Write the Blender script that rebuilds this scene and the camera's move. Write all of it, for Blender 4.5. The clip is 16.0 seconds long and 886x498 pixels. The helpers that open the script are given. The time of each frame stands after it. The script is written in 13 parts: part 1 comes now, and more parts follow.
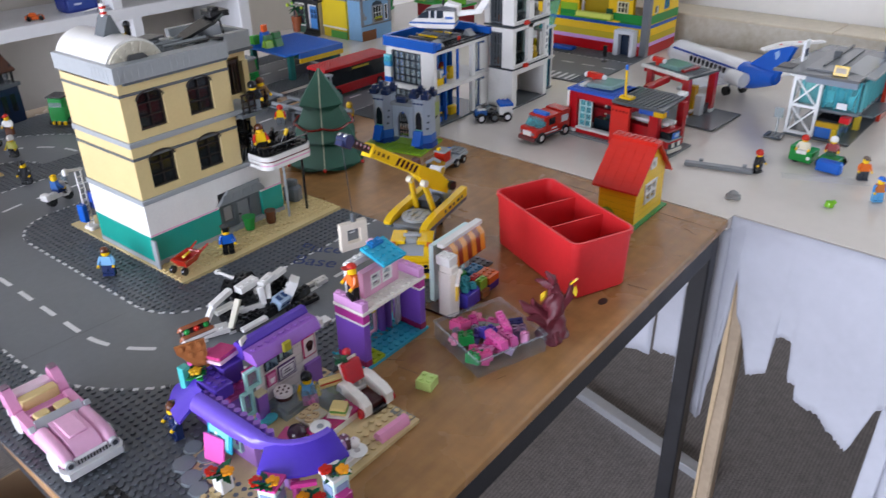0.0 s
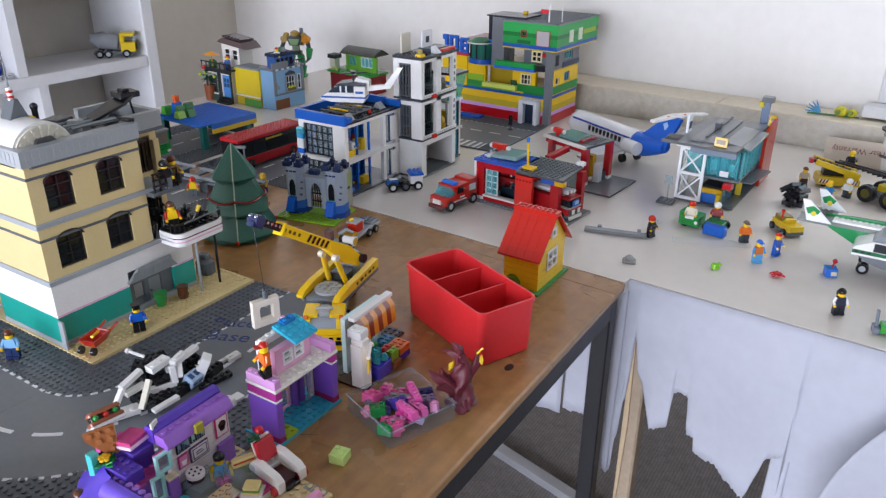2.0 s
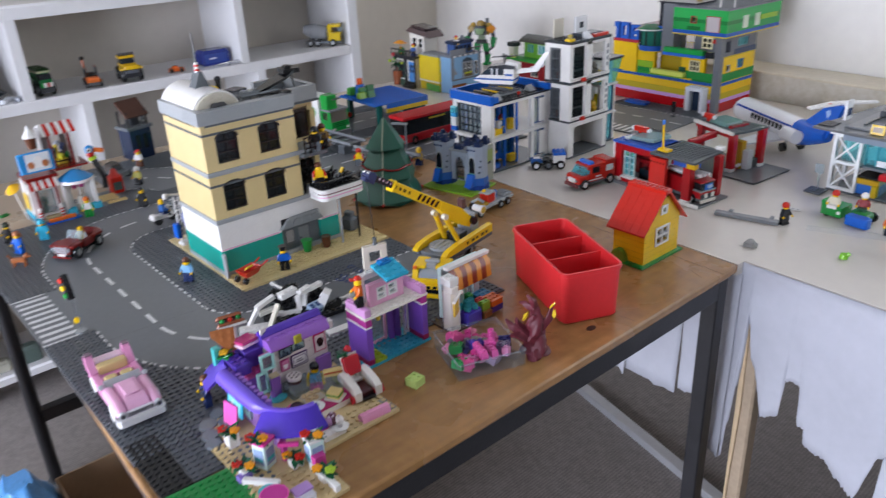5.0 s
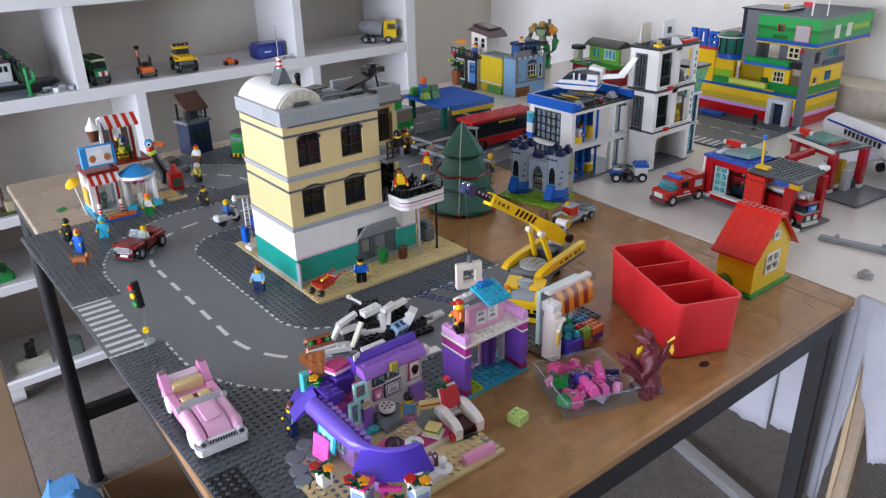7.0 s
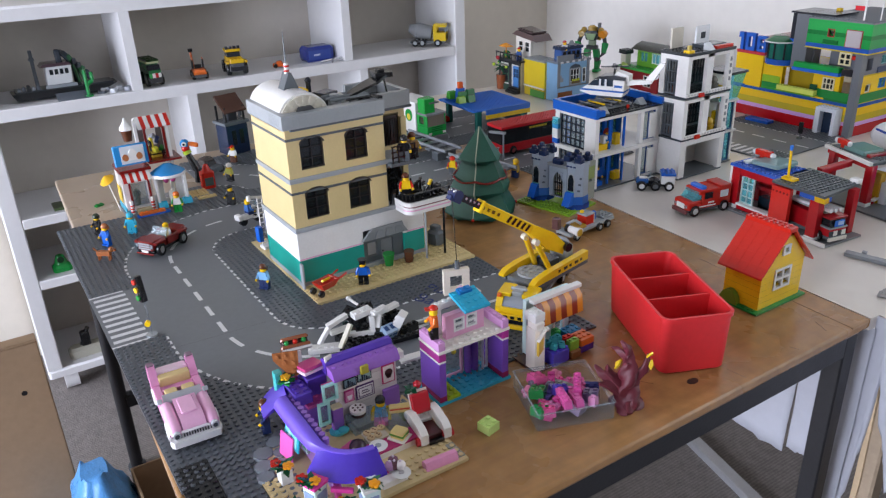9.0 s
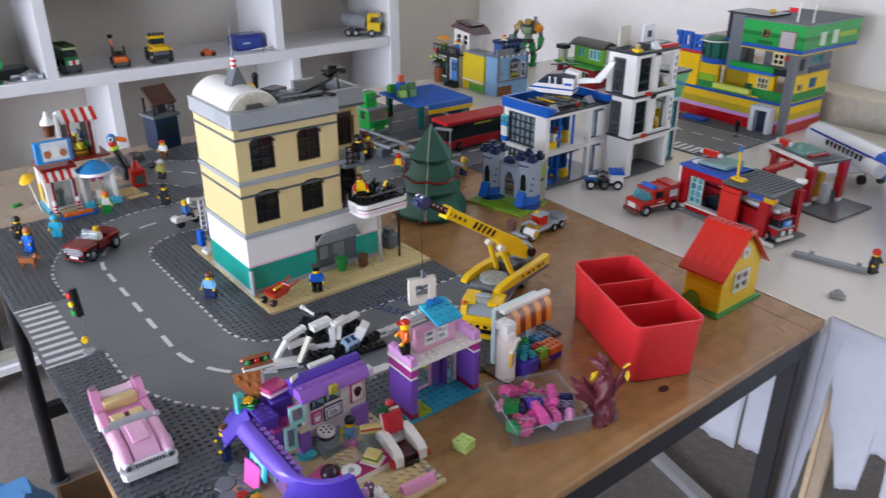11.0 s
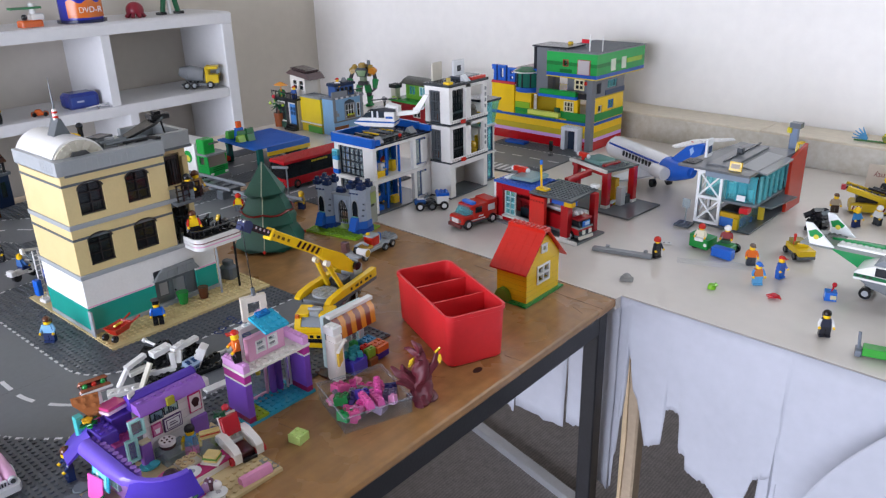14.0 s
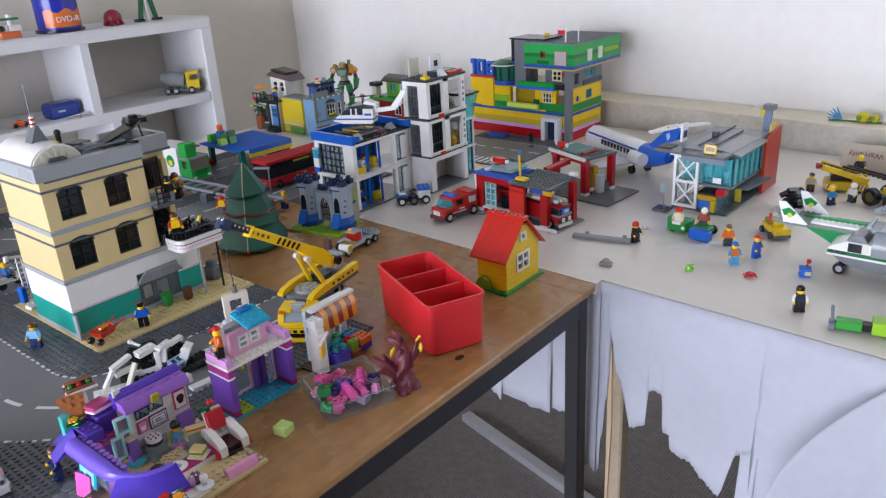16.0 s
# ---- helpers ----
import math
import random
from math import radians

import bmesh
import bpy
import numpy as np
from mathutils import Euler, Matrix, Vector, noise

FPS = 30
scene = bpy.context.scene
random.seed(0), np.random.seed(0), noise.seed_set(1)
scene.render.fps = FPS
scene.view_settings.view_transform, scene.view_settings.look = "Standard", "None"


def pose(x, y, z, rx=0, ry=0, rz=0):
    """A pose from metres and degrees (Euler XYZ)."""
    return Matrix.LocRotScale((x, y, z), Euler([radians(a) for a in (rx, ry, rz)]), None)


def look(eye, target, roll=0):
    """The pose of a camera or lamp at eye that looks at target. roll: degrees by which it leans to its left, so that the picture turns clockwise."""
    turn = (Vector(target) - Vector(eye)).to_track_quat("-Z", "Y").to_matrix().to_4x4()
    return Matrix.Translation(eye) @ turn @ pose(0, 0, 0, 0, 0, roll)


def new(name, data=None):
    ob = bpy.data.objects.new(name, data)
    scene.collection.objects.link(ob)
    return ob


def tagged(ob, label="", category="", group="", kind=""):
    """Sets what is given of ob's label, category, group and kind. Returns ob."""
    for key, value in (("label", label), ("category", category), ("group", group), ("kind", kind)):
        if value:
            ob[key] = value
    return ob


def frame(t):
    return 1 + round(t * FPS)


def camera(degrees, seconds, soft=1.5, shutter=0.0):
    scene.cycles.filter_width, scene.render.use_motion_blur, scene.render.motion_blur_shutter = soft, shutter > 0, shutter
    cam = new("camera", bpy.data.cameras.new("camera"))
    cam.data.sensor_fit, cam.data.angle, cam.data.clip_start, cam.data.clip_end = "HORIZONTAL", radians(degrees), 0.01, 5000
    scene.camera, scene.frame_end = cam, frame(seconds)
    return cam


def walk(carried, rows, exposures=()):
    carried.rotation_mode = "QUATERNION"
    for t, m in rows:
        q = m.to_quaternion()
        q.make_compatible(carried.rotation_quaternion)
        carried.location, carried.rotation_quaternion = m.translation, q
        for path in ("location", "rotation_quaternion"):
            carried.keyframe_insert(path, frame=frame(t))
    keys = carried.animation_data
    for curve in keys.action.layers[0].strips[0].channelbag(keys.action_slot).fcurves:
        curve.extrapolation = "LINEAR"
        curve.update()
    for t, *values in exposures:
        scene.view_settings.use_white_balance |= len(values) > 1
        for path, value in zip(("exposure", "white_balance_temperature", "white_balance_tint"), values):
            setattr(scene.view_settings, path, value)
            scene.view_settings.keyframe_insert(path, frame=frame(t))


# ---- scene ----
cam = camera(60.8, 16.0, 1.25, 0.35)
PATH = [
    (0, (-0.007, 0.044, 0.454), (-1.115, 1.407, -0.501), -1.2),
    (0.5, (0.026, 0.044, 0.468), (-1.02, 1.493, -0.43), -1.1),
    (1, (0.027, 0.057, 0.473), (-0.951, 1.562, -0.408), -0.3),
    (1.5, (0.025, 0.048, 0.485), (-0.891, 1.605, -0.372), 2.2),
    (2, (0.016, 0.034, 0.488), (-0.959, 1.572, -0.34), 0.4),
    (2.5, (-0.007, 0.034, 0.485), (-1.009, 1.563, -0.325), 1.2),
    (3, (0.02, 0.113, 0.477), (-0.998, 1.623, -0.348), 0.5),
    (3.5, (0.027, 0.135, 0.477), (-1.094, 1.558, -0.369), -0.5),
    (4, (0.058, 0.077, 0.487), (-1.101, 1.47, -0.359), -1.2),
    (4.5, (0.103, 0.055, 0.489), (-1.098, 1.421, -0.342), -1.6),
    (5, (0.186, 0.047, 0.485), (-1.206, 1.219, -0.345), -2.8),
    (5.2, (0.211, 0.046, 0.483), (-1.228, 1.154, -0.353), -2.8),
    (7.3, (0.059, 0.028, 0.478), (-1.372, 1.151, -0.353), -1.0),
    (7.5, (0.074, 0.047, 0.48), (-1.387, 1.124, -0.36), -1.8),
    (8, (0.115, 0.094, 0.481), (-1.403, 1.095, -0.352), -1.9),
    (8.5, (0.137, 0.118, 0.476), (-1.41, 1.08, -0.35), -2.5),
    (8.7, (0.135, 0.115, 0.479), (-1.412, 1.079, -0.345), -2.3),
    (10.8, (0.053, 0.089, 0.484), (-1.404, 1.16, -0.37), -0.6),
    (11, (0.062, 0.092, 0.486), (-1.349, 1.224, -0.367), 0.2),
    (11.5, (0.081, 0.092, 0.482), (-1.278, 1.284, -0.374), -0.1),
    (12, (0.127, 0.082, 0.495), (-1.221, 1.305, -0.334), -0.8),
    (12.5, (0.174, 0.082, 0.491), (-1.122, 1.377, -0.311), -1.6),
    (13, (0.175, 0.068, 0.493), (-1.076, 1.418, -0.289), -1.9),
    (13.5, (0.179, 0.063, 0.491), (-1.059, 1.437, -0.27), -1.4),
    (14, (0.185, 0.066, 0.489), (-1.031, 1.467, -0.26), -1.4),
    (14.5, (0.196, 0.066, 0.49), (-1.012, 1.478, -0.249), -1.9),
    (15, (0.202, 0.064, 0.49), (-0.991, 1.49, -0.247), -2.3),
    (15.5, (0.207, 0.061, 0.491), (-1.008, 1.466, -0.251), -2.9),
    (16, (0.21, 0.065, 0.484), (-0.99, 1.476, -0.269), -3.4),
]
walk(cam, [(t, look(eye, target, roll)) for t, eye, target, roll in PATH], [(0.0, 0.08), (3.5, 0.05), (8.0, 0.09), (12.5, 0.08), (14.5, 0.10), (15.5, 0.03), (16.0, 0.02)])

# ---- light ----
FLOOR = -0.74
world = bpy.data.worlds.new("world")
scene.world = world
world.use_nodes = True
wn = world.node_tree
sky = wn.nodes.new("ShaderNodeTexSky")
sky.sky_type, sky.sun_disc = "NISHITA", False
sky.sun_elevation, sky.sun_rotation = radians(48), radians(200)
wn.links.new(sky.outputs[0], wn.nodes["Background"].inputs[0])
wn.nodes["Background"].inputs[1].default_value = 0.12


def window_light(name, m, width, height, power, color):
    lamp = bpy.data.lights.new(name, "AREA")
    lamp.shape, lamp.size, lamp.size_y, lamp.energy, lamp.color = "RECTANGLE", width, height, power, color
    ob = new(name, lamp)
    ob.matrix_world = m
    return ob


BACK = pose(-0.4, 1.985, 0, 0, 0, -4.3)     # frame of the back wall: x along it, y out of the room
window_light("window_daylight", look((-0.65, -2.48, 0.20), (-0.65, 0.6, 0.0)), 3.0, 1.6, 184, (0.785, 0.82, 0.99))
window_light("side_window_daylight", BACK @ look((0.95, -0.01, 0.68), (0.6, -1.4, 0.2)), 1.05, 1.0, 9, (0.9, 0.95, 1.0))

# ---- geometry helpers ----
U, PLT, BRK = 0.008, 0.0032, 0.0096


class G:
    """Collects solids of several materials for one mesh."""

    def __init__(s, m=None):
        s.v, s.f, s.k, s.t, s.weld = [], [], [], m or Matrix(), False

    def add(s, vs, fs, k=0):
        b = len(s.v)
        s.v += [tuple(s.t @ Vector(p)) for p in vs]
        s.f += [[b + i for i in f] for f in fs]
        s.k += [k] * len(fs)
        return s

    def box(s, x0, x1, y0, y1, z0, z1, k=0):
        v = [(x, y, z) for z in (z0, z1) for y in (y0, y1) for x in (x0, x1)]
        return s.add(v, [(0, 2, 3, 1), (4, 5, 7, 6), (0, 1, 5, 4), (2, 6, 7, 3), (0, 4, 6, 2), (1, 3, 7, 5)], k)

    def soft(s, x0, x1, y0, y1, z0, z1, c=0.001, k=0):
        """A box with chamfered upright and upper edges."""
        c = min(c, 0.26 * (x1 - x0), 0.26 * (y1 - y0), 0.5 * (z1 - z0))
        def ring(d, z):
            return [(x0 + d + c, y0 + d, z), (x1 - d - c, y0 + d, z), (x1 - d, y0 + d + c, z), (x1 - d, y1 - d - c, z),
                    (x1 - d - c, y1 - d, z), (x0 + d + c, y1 - d, z), (x0 + d, y1 - d - c, z), (x0 + d, y0 + d + c, z)]
        v = ring(0, z0) + ring(0, z1 - c) + ring(c * 0.8, z1)
        f = [tuple(range(7, -1, -1)), tuple(range(16, 24))]
        for r in (0, 8):
            f += [(r + i, r + (i + 1) % 8, r + 8 + (i + 1) % 8, r + 8 + i) for i in range(8)]
        return s.add(v, f, k)

    def cyl(s, p, q, r, n=12, k=0, r2=None):
        p, q = Vector(p), Vector(q)
        r2 = r if r2 is None else r2
        m = (q - p).to_track_quat("Z", "Y").to_matrix()
        ring = [m @ Vector((math.cos(2 * math.pi * i / n), math.sin(2 * math.pi * i / n), 0)) for i in range(n)]
        v = [p + a * r for a in ring] + [q + a * r2 for a in ring]
        f = [(i, (i + 1) % n, n + (i + 1) % n, n + i) for i in range(n)] + [tuple(range(n - 1, -1, -1)), tuple(range(n, 2 * n))]
        return s.add(v, f, k)

    def prism(s, pts, a, b, axis="y", k=0):
        """A plan or profile, counter-clockwise or not, drawn out along an axis."""
        def p3(u, w, d):
            return {"x": (d, u, w), "y": (u, d, w), "z": (u, w, d)}[axis]
        n = len(pts)
        v = [p3(u, w, a) for u, w in pts] + [p3(u, w, b) for u, w in pts]
        f = [(i, (i + 1) % n, n + (i + 1) % n, n + i) for i in range(n)] + [tuple(range(n - 1, -1, -1)), tuple(range(n, 2 * n))]
        return s.add(v, f, k)

    def ball(s, c, r, k=0, n=12, h=6, squash=1.0, low=-90):
        v, f = [], []
        for j in range(h + 1):
            a = radians(low + (90 - low) * j / h)
            v += [(c[0] + r * math.cos(a) * math.cos(2 * math.pi * i / n), c[1] + r * math.cos(a) * math.sin(2 * math.pi * i / n),
                   c[2] + r * squash * math.sin(a)) for i in range(n)]
        for j in range(h):
            f += [(j * n + i, j * n + (i + 1) % n, (j + 1) * n + (i + 1) % n, (j + 1) * n + i) for i in range(n)]
        if low > -90:
            f.append(tuple(range(n - 1, -1, -1)))
        return s.add(v, f, k)

    def studs(s, x0, y0, nx, ny, z, k=0, n=8, keep=None):
        for i in range(nx):
            for j in range(ny):
                x, y = x0 + (i + 0.5) * U, y0 + (j + 0.5) * U
                if keep is None or keep(x, y):
                    v = [(x + 0.0024 * math.cos(2 * math.pi * a / n), y + 0.0024 * math.sin(2 * math.pi * a / n), zz)
                         for zz in (z, z + 0.0017) for a in range(n)]
                    s.add(v, [(a, (a + 1) % n, n + (a + 1) % n, n + a) for a in range(n)] + [tuple(range(n, 2 * n))], k)
        return s

    def brick(s, x, y, z, nx, ny, h, k=0, top=True):
        """A brick of nx by ny studs, h plates high, from its low corner."""
        s.box(x + 0.0001, x + nx * U - 0.0001, y + 0.0001, y + ny * U - 0.0001, z, z + h * PLT, k)
        return s.studs(x, y, nx, ny, z + h * PLT, k) if top else s

    def wall_x(s, y0, y1, z0, z1, x0, x1, holes, k=0):
        """A wall that faces x, from y0 to y1, with rectangular holes (y0, y1, z0, z1) that go through it."""
        return s._wall(y0, y1, z0, z1, holes, k, lambda a, b, c, d: s.box(x0, x1, a, b, c, d, k))

    def wall_y(s, x0, x1, z0, z1, y0, y1, holes, k=0):
        return s._wall(x0, x1, z0, z1, holes, k, lambda a, b, c, d: s.box(a, b, y0, y1, c, d, k))

    def _wall(s, a0, a1, z0, z1, holes, k, put):
        s.weld = True
        cuts = sorted({a0, a1, *[c for h in holes for c in h[:2] if a0 < c < a1]})
        levels = sorted({z0, z1, *[c for h in holes for c in h[2:] if z0 < c < z1]})
        for a, b in zip(cuts, cuts[1:]):
            for c, d in zip(levels, levels[1:]):
                if not any(h[0] < (a + b) / 2 < h[1] and h[2] < (c + d) / 2 < h[3] for h in holes):
                    put(a, b, c, d)
        return s


def mesh_of(name, g, mats):
    me = bpy.data.meshes.new(name)
    if g.weld:      # walls pieced together round their openings become one body
        seat, where, kept = {}, [], {}
        for p in g.v:
            where.append(seat.setdefault(tuple(round(c, 5) for c in p), len(seat)))
        for f, k in zip(g.f, g.k):
            f = [where[i] for i in f]
            if len(set(f)) == len(f):
                key = frozenset(f)
                if key in kept:
                    del kept[key]
                else:
                    kept[key] = (f, k)
        faces, kinds = [f for f, k in kept.values()], [k for f, k in kept.values()]
        g.v, g.f, g.k = list(seat), faces, kinds
    me.from_pydata(g.v, [], g.f)
    for m in mats:
        me.materials.append(m)
    me.polygons.foreach_set("material_index", g.k)
    me.polygons.foreach_set("use_smooth", [not g.weld] * len(me.polygons))
    me.set_sharp_from_angle(angle=radians(38))
    me.update()
    return me


def part(name, g, mats, parent, label=""):
    ob = new(name, mesh_of(name, g, mats if isinstance(mats, (list, tuple)) else [mats]))
    ob.parent = parent
    return tagged(ob, label)


def thing(name, m, label, category, group="", kind=""):
    ob = new(name)
    ob.empty_display_size = 0.02
    ob.matrix_world = m
    return tagged(ob, label, category, group, kind)


def solo(name, g, mats, m, label, category, group="", kind=""):
    ob = new(name, mesh_of(name, g, mats if isinstance(mats, (list, tuple)) else [mats]))
    ob.matrix_world = m
    return tagged(ob, label, category, group, kind)


def at(x, y, z=0.0, rz=0.0, rx=0.0, ry=0.0):
    return pose(x, y, z, rx, ry, rz)


# ---- materials ----
def srgb(h):
    c = [int(h[i:i + 2], 16) / 255 for i in (0, 2, 4)]
    return [x / 12.92 if x <= 0.04045 else ((x + 0.055) / 1.055) ** 2.4 for x in c]


def surface(name, color, rough=0.5, spread=0.12, scale=40.0, bump=0.0, bump_scale=300.0, metal=0.0, spec=0.5, fine=None, stain=None):
    """Colour that varies at two scales, with fine relief."""
    m = bpy.data.materials.new(name)
    m.use_nodes = True
    nt, b = m.node_tree, m.node_tree.nodes["Principled BSDF"]
    co = nt.nodes.new("ShaderNodeTexCoord")
    n1, n2 = nt.nodes.new("ShaderNodeTexNoise"), nt.nodes.new("ShaderNodeTexNoise")
    n1.inputs["Scale"].default_value, n2.inputs["Scale"].default_value = scale, fine or scale * 9
    n1.inputs["Detail"].default_value = 5
    for n in (n1, n2):
        nt.links.new(co.outputs["Object"], n.inputs["Vector"])
    mix = nt.nodes.new("ShaderNodeMix")
    mix.data_type = "RGBA"
    mix.inputs["A"].default_value = (*[c * (1 - spread) for c in color], 1)
    mix.inputs["B"].default_value = (*(stain or [min(1, c * (1 + spread)) for c in color]), 1)
    add = nt.nodes.new("ShaderNodeMath")
    add.operation = "MULTIPLY_ADD"
    add.inputs[1].default_value, add.inputs[2].default_value = 0.45, 0.0
    nt.links.new(n2.outputs["Fac"], add.inputs[0])
    tot = nt.nodes.new("ShaderNodeMath")
    tot.operation = "MULTIPLY_ADD"
    tot.inputs[1].default_value = 0.55
    nt.links.new(n1.outputs["Fac"], tot.inputs[0])
    nt.links.new(add.outputs[0], tot.inputs[2])
    ramp = nt.nodes.new("ShaderNodeMapRange")
    ramp.inputs["From Min"].default_value, ramp.inputs["From Max"].default_value = 0.32, 0.68
    nt.links.new(tot.outputs[0], ramp.inputs[0])
    nt.links.new(ramp.outputs[0], mix.inputs["Factor"])
    nt.links.new(mix.outputs["Result"], b.inputs["Base Color"])
    b.inputs["Roughness"].default_value, b.inputs["Metallic"].default_value = rough, metal
    b.inputs["Specular IOR Level"].default_value = spec
    rr = nt.nodes.new("ShaderNodeMapRange")
    rr.inputs["To Min"].default_value, rr.inputs["To Max"].default_value = max(0.03, rough - 0.08), min(1, rough + 0.1)
    nt.links.new(n1.outputs["Fac"], rr.inputs[0])
    nt.links.new(rr.outputs[0], b.inputs["Roughness"])
    if bump:
        bp, n3 = nt.nodes.new("ShaderNodeBump"), nt.nodes.new("ShaderNodeTexNoise")
        n3.inputs["Scale"].default_value = bump_scale
        nt.links.new(co.outputs["Object"], n3.inputs["Vector"])
        bp.inputs["Strength"].default_value, bp.inputs["Distance"].default_value = bump, 0.002
        nt.links.new(n3.outputs["Fac"], bp.inputs["Height"])
        nt.links.new(bp.outputs[0], b.inputs["Normal"])
    return m


PLASTICS = {}


def pl(h, rough=0.20):
    """Moulded toy plastic of one colour, a little dusty and scuffed."""
    if h not in PLASTICS:
        PLASTICS[h] = surface("plastic_" + h, srgb(h), rough, 0.045, 35.0, 0.025, 700.0)
    return PLASTICS[h]


def clear(name, color, rough=0.06, density=0.55):
    m = bpy.data.materials.new(name)
    m.use_nodes = True
    nt, b = m.node_tree, m.node_tree.nodes["Principled BSDF"]
    b.inputs["Base Color"].default_value = (*color, 1)
    b.inputs["Roughness"].default_value = rough
    b.inputs["IOR"].default_value = 1.45
    tr = nt.nodes.new("ShaderNodeBsdfTransparent")
    tr.inputs[0].default_value = (*[c ** 0.5 for c in color], 1)
    mx = nt.nodes.new("ShaderNodeMixShader")
    mx.inputs[0].default_value = density
    nt.links.new(tr.outputs[0], mx.inputs[1])
    nt.links.new(b.outputs[0], mx.inputs[2])
    nt.links.new(mx.outputs[0], nt.nodes["Material Output"].inputs[0])
    return m


RED, DRED, BLUE, DBLUE, YEL, GREEN, DGREEN = "c4281b", "7b1a17", "1c5fc0", "22315c", "f2c81e", "1f8a3c", "1d5236"
LIME, WHITE, BLACK, LGREY, DGREY, TAN, SAND = "a4c63a", "e9e8e4", "1a1b1d", "9fa4a6", "5c6266", "dcc389", "d9c48f"
ORANGE, PINK, LPINK, LAV, MAGENTA, AQUA, TEAL = "e0702a", "e27fb0", "e9aecb", "b791d0", "c2327d", "3bb0cf", "1d9a8b"
BROWN, NOUGAT, LAQUA, SKIN, MAROON = "5c3420", "b9744a", "bfe3dd", "f2c422", "6f1f2a"
glass_teal = clear("glass_teal", srgb("86dde8"), 0.05, 0.26)
glass_clear = clear("glass_clear", srgb("cfdde2"), 0.05, 0.22)
glass_dark = clear("glass_dark", srgb("2c3236"), 0.06, 0.72)
tub_clear = clear("tub_clear", srgb("eef2f5"), 0.05, 0.035)
chrome = surface("bare_metal", (0.62, 0.63, 0.65), 0.22, 0.05, metal=1.0)

wall_paint = surface("cream_wall_paint", (0.66, 0.61, 0.52), 0.85, 0.04, 1.5, 0.12, 160.0, fine=30)
back_paint = surface("white_wall_paint", (0.90, 0.875, 0.83), 0.85, 0.035, 1.2, 0.12, 160.0, fine=30)
# Out-of-view walls, darkened so less fill light bounces back into the room.
dim_paint = surface("low_bounce_wall_paint", (0.18, 0.163, 0.142), 0.85, 0.04, 1.5, 0.12, 160.0, fine=30)
# The unseen ceiling is greyed to weaken the light it throws back.
ceiling_paint = surface("ceiling_paint", (0.40, 0.40, 0.395), 0.9, 0.03, 2.0)
white_gloss = surface("white_shelf_paint", (0.74, 0.74, 0.74), 0.42, 0.03, 6.0, 0.04, 90.0)
shelf_back = surface("shelf_back_board", (0.62, 0.575, 0.51), 0.7, 0.04, 4.0)
carpet = surface("grey_loop_carpet", (0.25, 0.225, 0.21), 0.95, 0.22, 60.0, 0.6, 240.0, fine=260)
cn, cb = carpet.node_tree, carpet.node_tree.nodes["Principled BSDF"]
ribs = cn.nodes.new("ShaderNodeTexWave")
ribs.bands_direction = "X"
ribs.inputs["Scale"].default_value, ribs.inputs["Distortion"].default_value, ribs.inputs["Detail"].default_value = 42.0, 1.6, 3.0
cn.links.new(next(n for n in cn.nodes if n.bl_idname == "ShaderNodeTexCoord").outputs["Object"], ribs.inputs["Vector"])
rib_tone, rib_mix = cn.nodes.new("ShaderNodeMapRange"), cn.nodes.new("ShaderNodeMix")
rib_tone.inputs["To Min"].default_value, rib_tone.inputs["To Max"].default_value = 0.84, 1.08
rib_mix.data_type, rib_mix.blend_type = "RGBA", "MULTIPLY"
rib_mix.inputs["Factor"].default_value = 1.0
cn.links.new(ribs.outputs["Fac"], rib_tone.inputs[0])
cn.links.new(cb.inputs["Base Color"].links[0].from_socket, rib_mix.inputs["A"])
cn.links.new(rib_tone.outputs[0], rib_mix.inputs["B"])
cn.links.new(rib_mix.outputs["Result"], cb.inputs["Base Color"])
laminate = surface("white_laminate_top", (0.69, 0.64, 0.575), 0.20, 0.03, 5.0, 0.02, 120.0)
# White paper greyed and blued: the shade below the table is in its colour.
paper = surface("shaded_white_paper", (0.44, 0.452, 0.50), 0.75, 0.05, 7.0, 0.12, 40.0)
black_steel = surface("black_painted_steel", (0.011, 0.011, 0.013), 0.5, 0.3, 30.0, 0.15, 260.0)
timber = surface("bare_timber", (0.35, 0.27, 0.185), 0.6, 0.14, 14.0, 0.2, 90.0)
cardboard = surface("cardboard", (0.36, 0.24, 0.14), 0.8, 0.08, 9.0, 0.08, 160.0)
ledge_board = surface("cream_ledge_board", (0.72, 0.64, 0.50), 0.45, 0.10, 7.0, 0.06, 60.0)
ledge_face = surface("marbled_ledge_face", (0.76, 0.69, 0.54), 0.35, 0.22, 9.0, 0.05, 60.0, stain=(0.80, 0.77, 0.70))
bag_blue = surface("blue_plastic_bag", (0.10, 0.33, 0.68), 0.28, 0.2, 25.0, 0.6, 45.0)


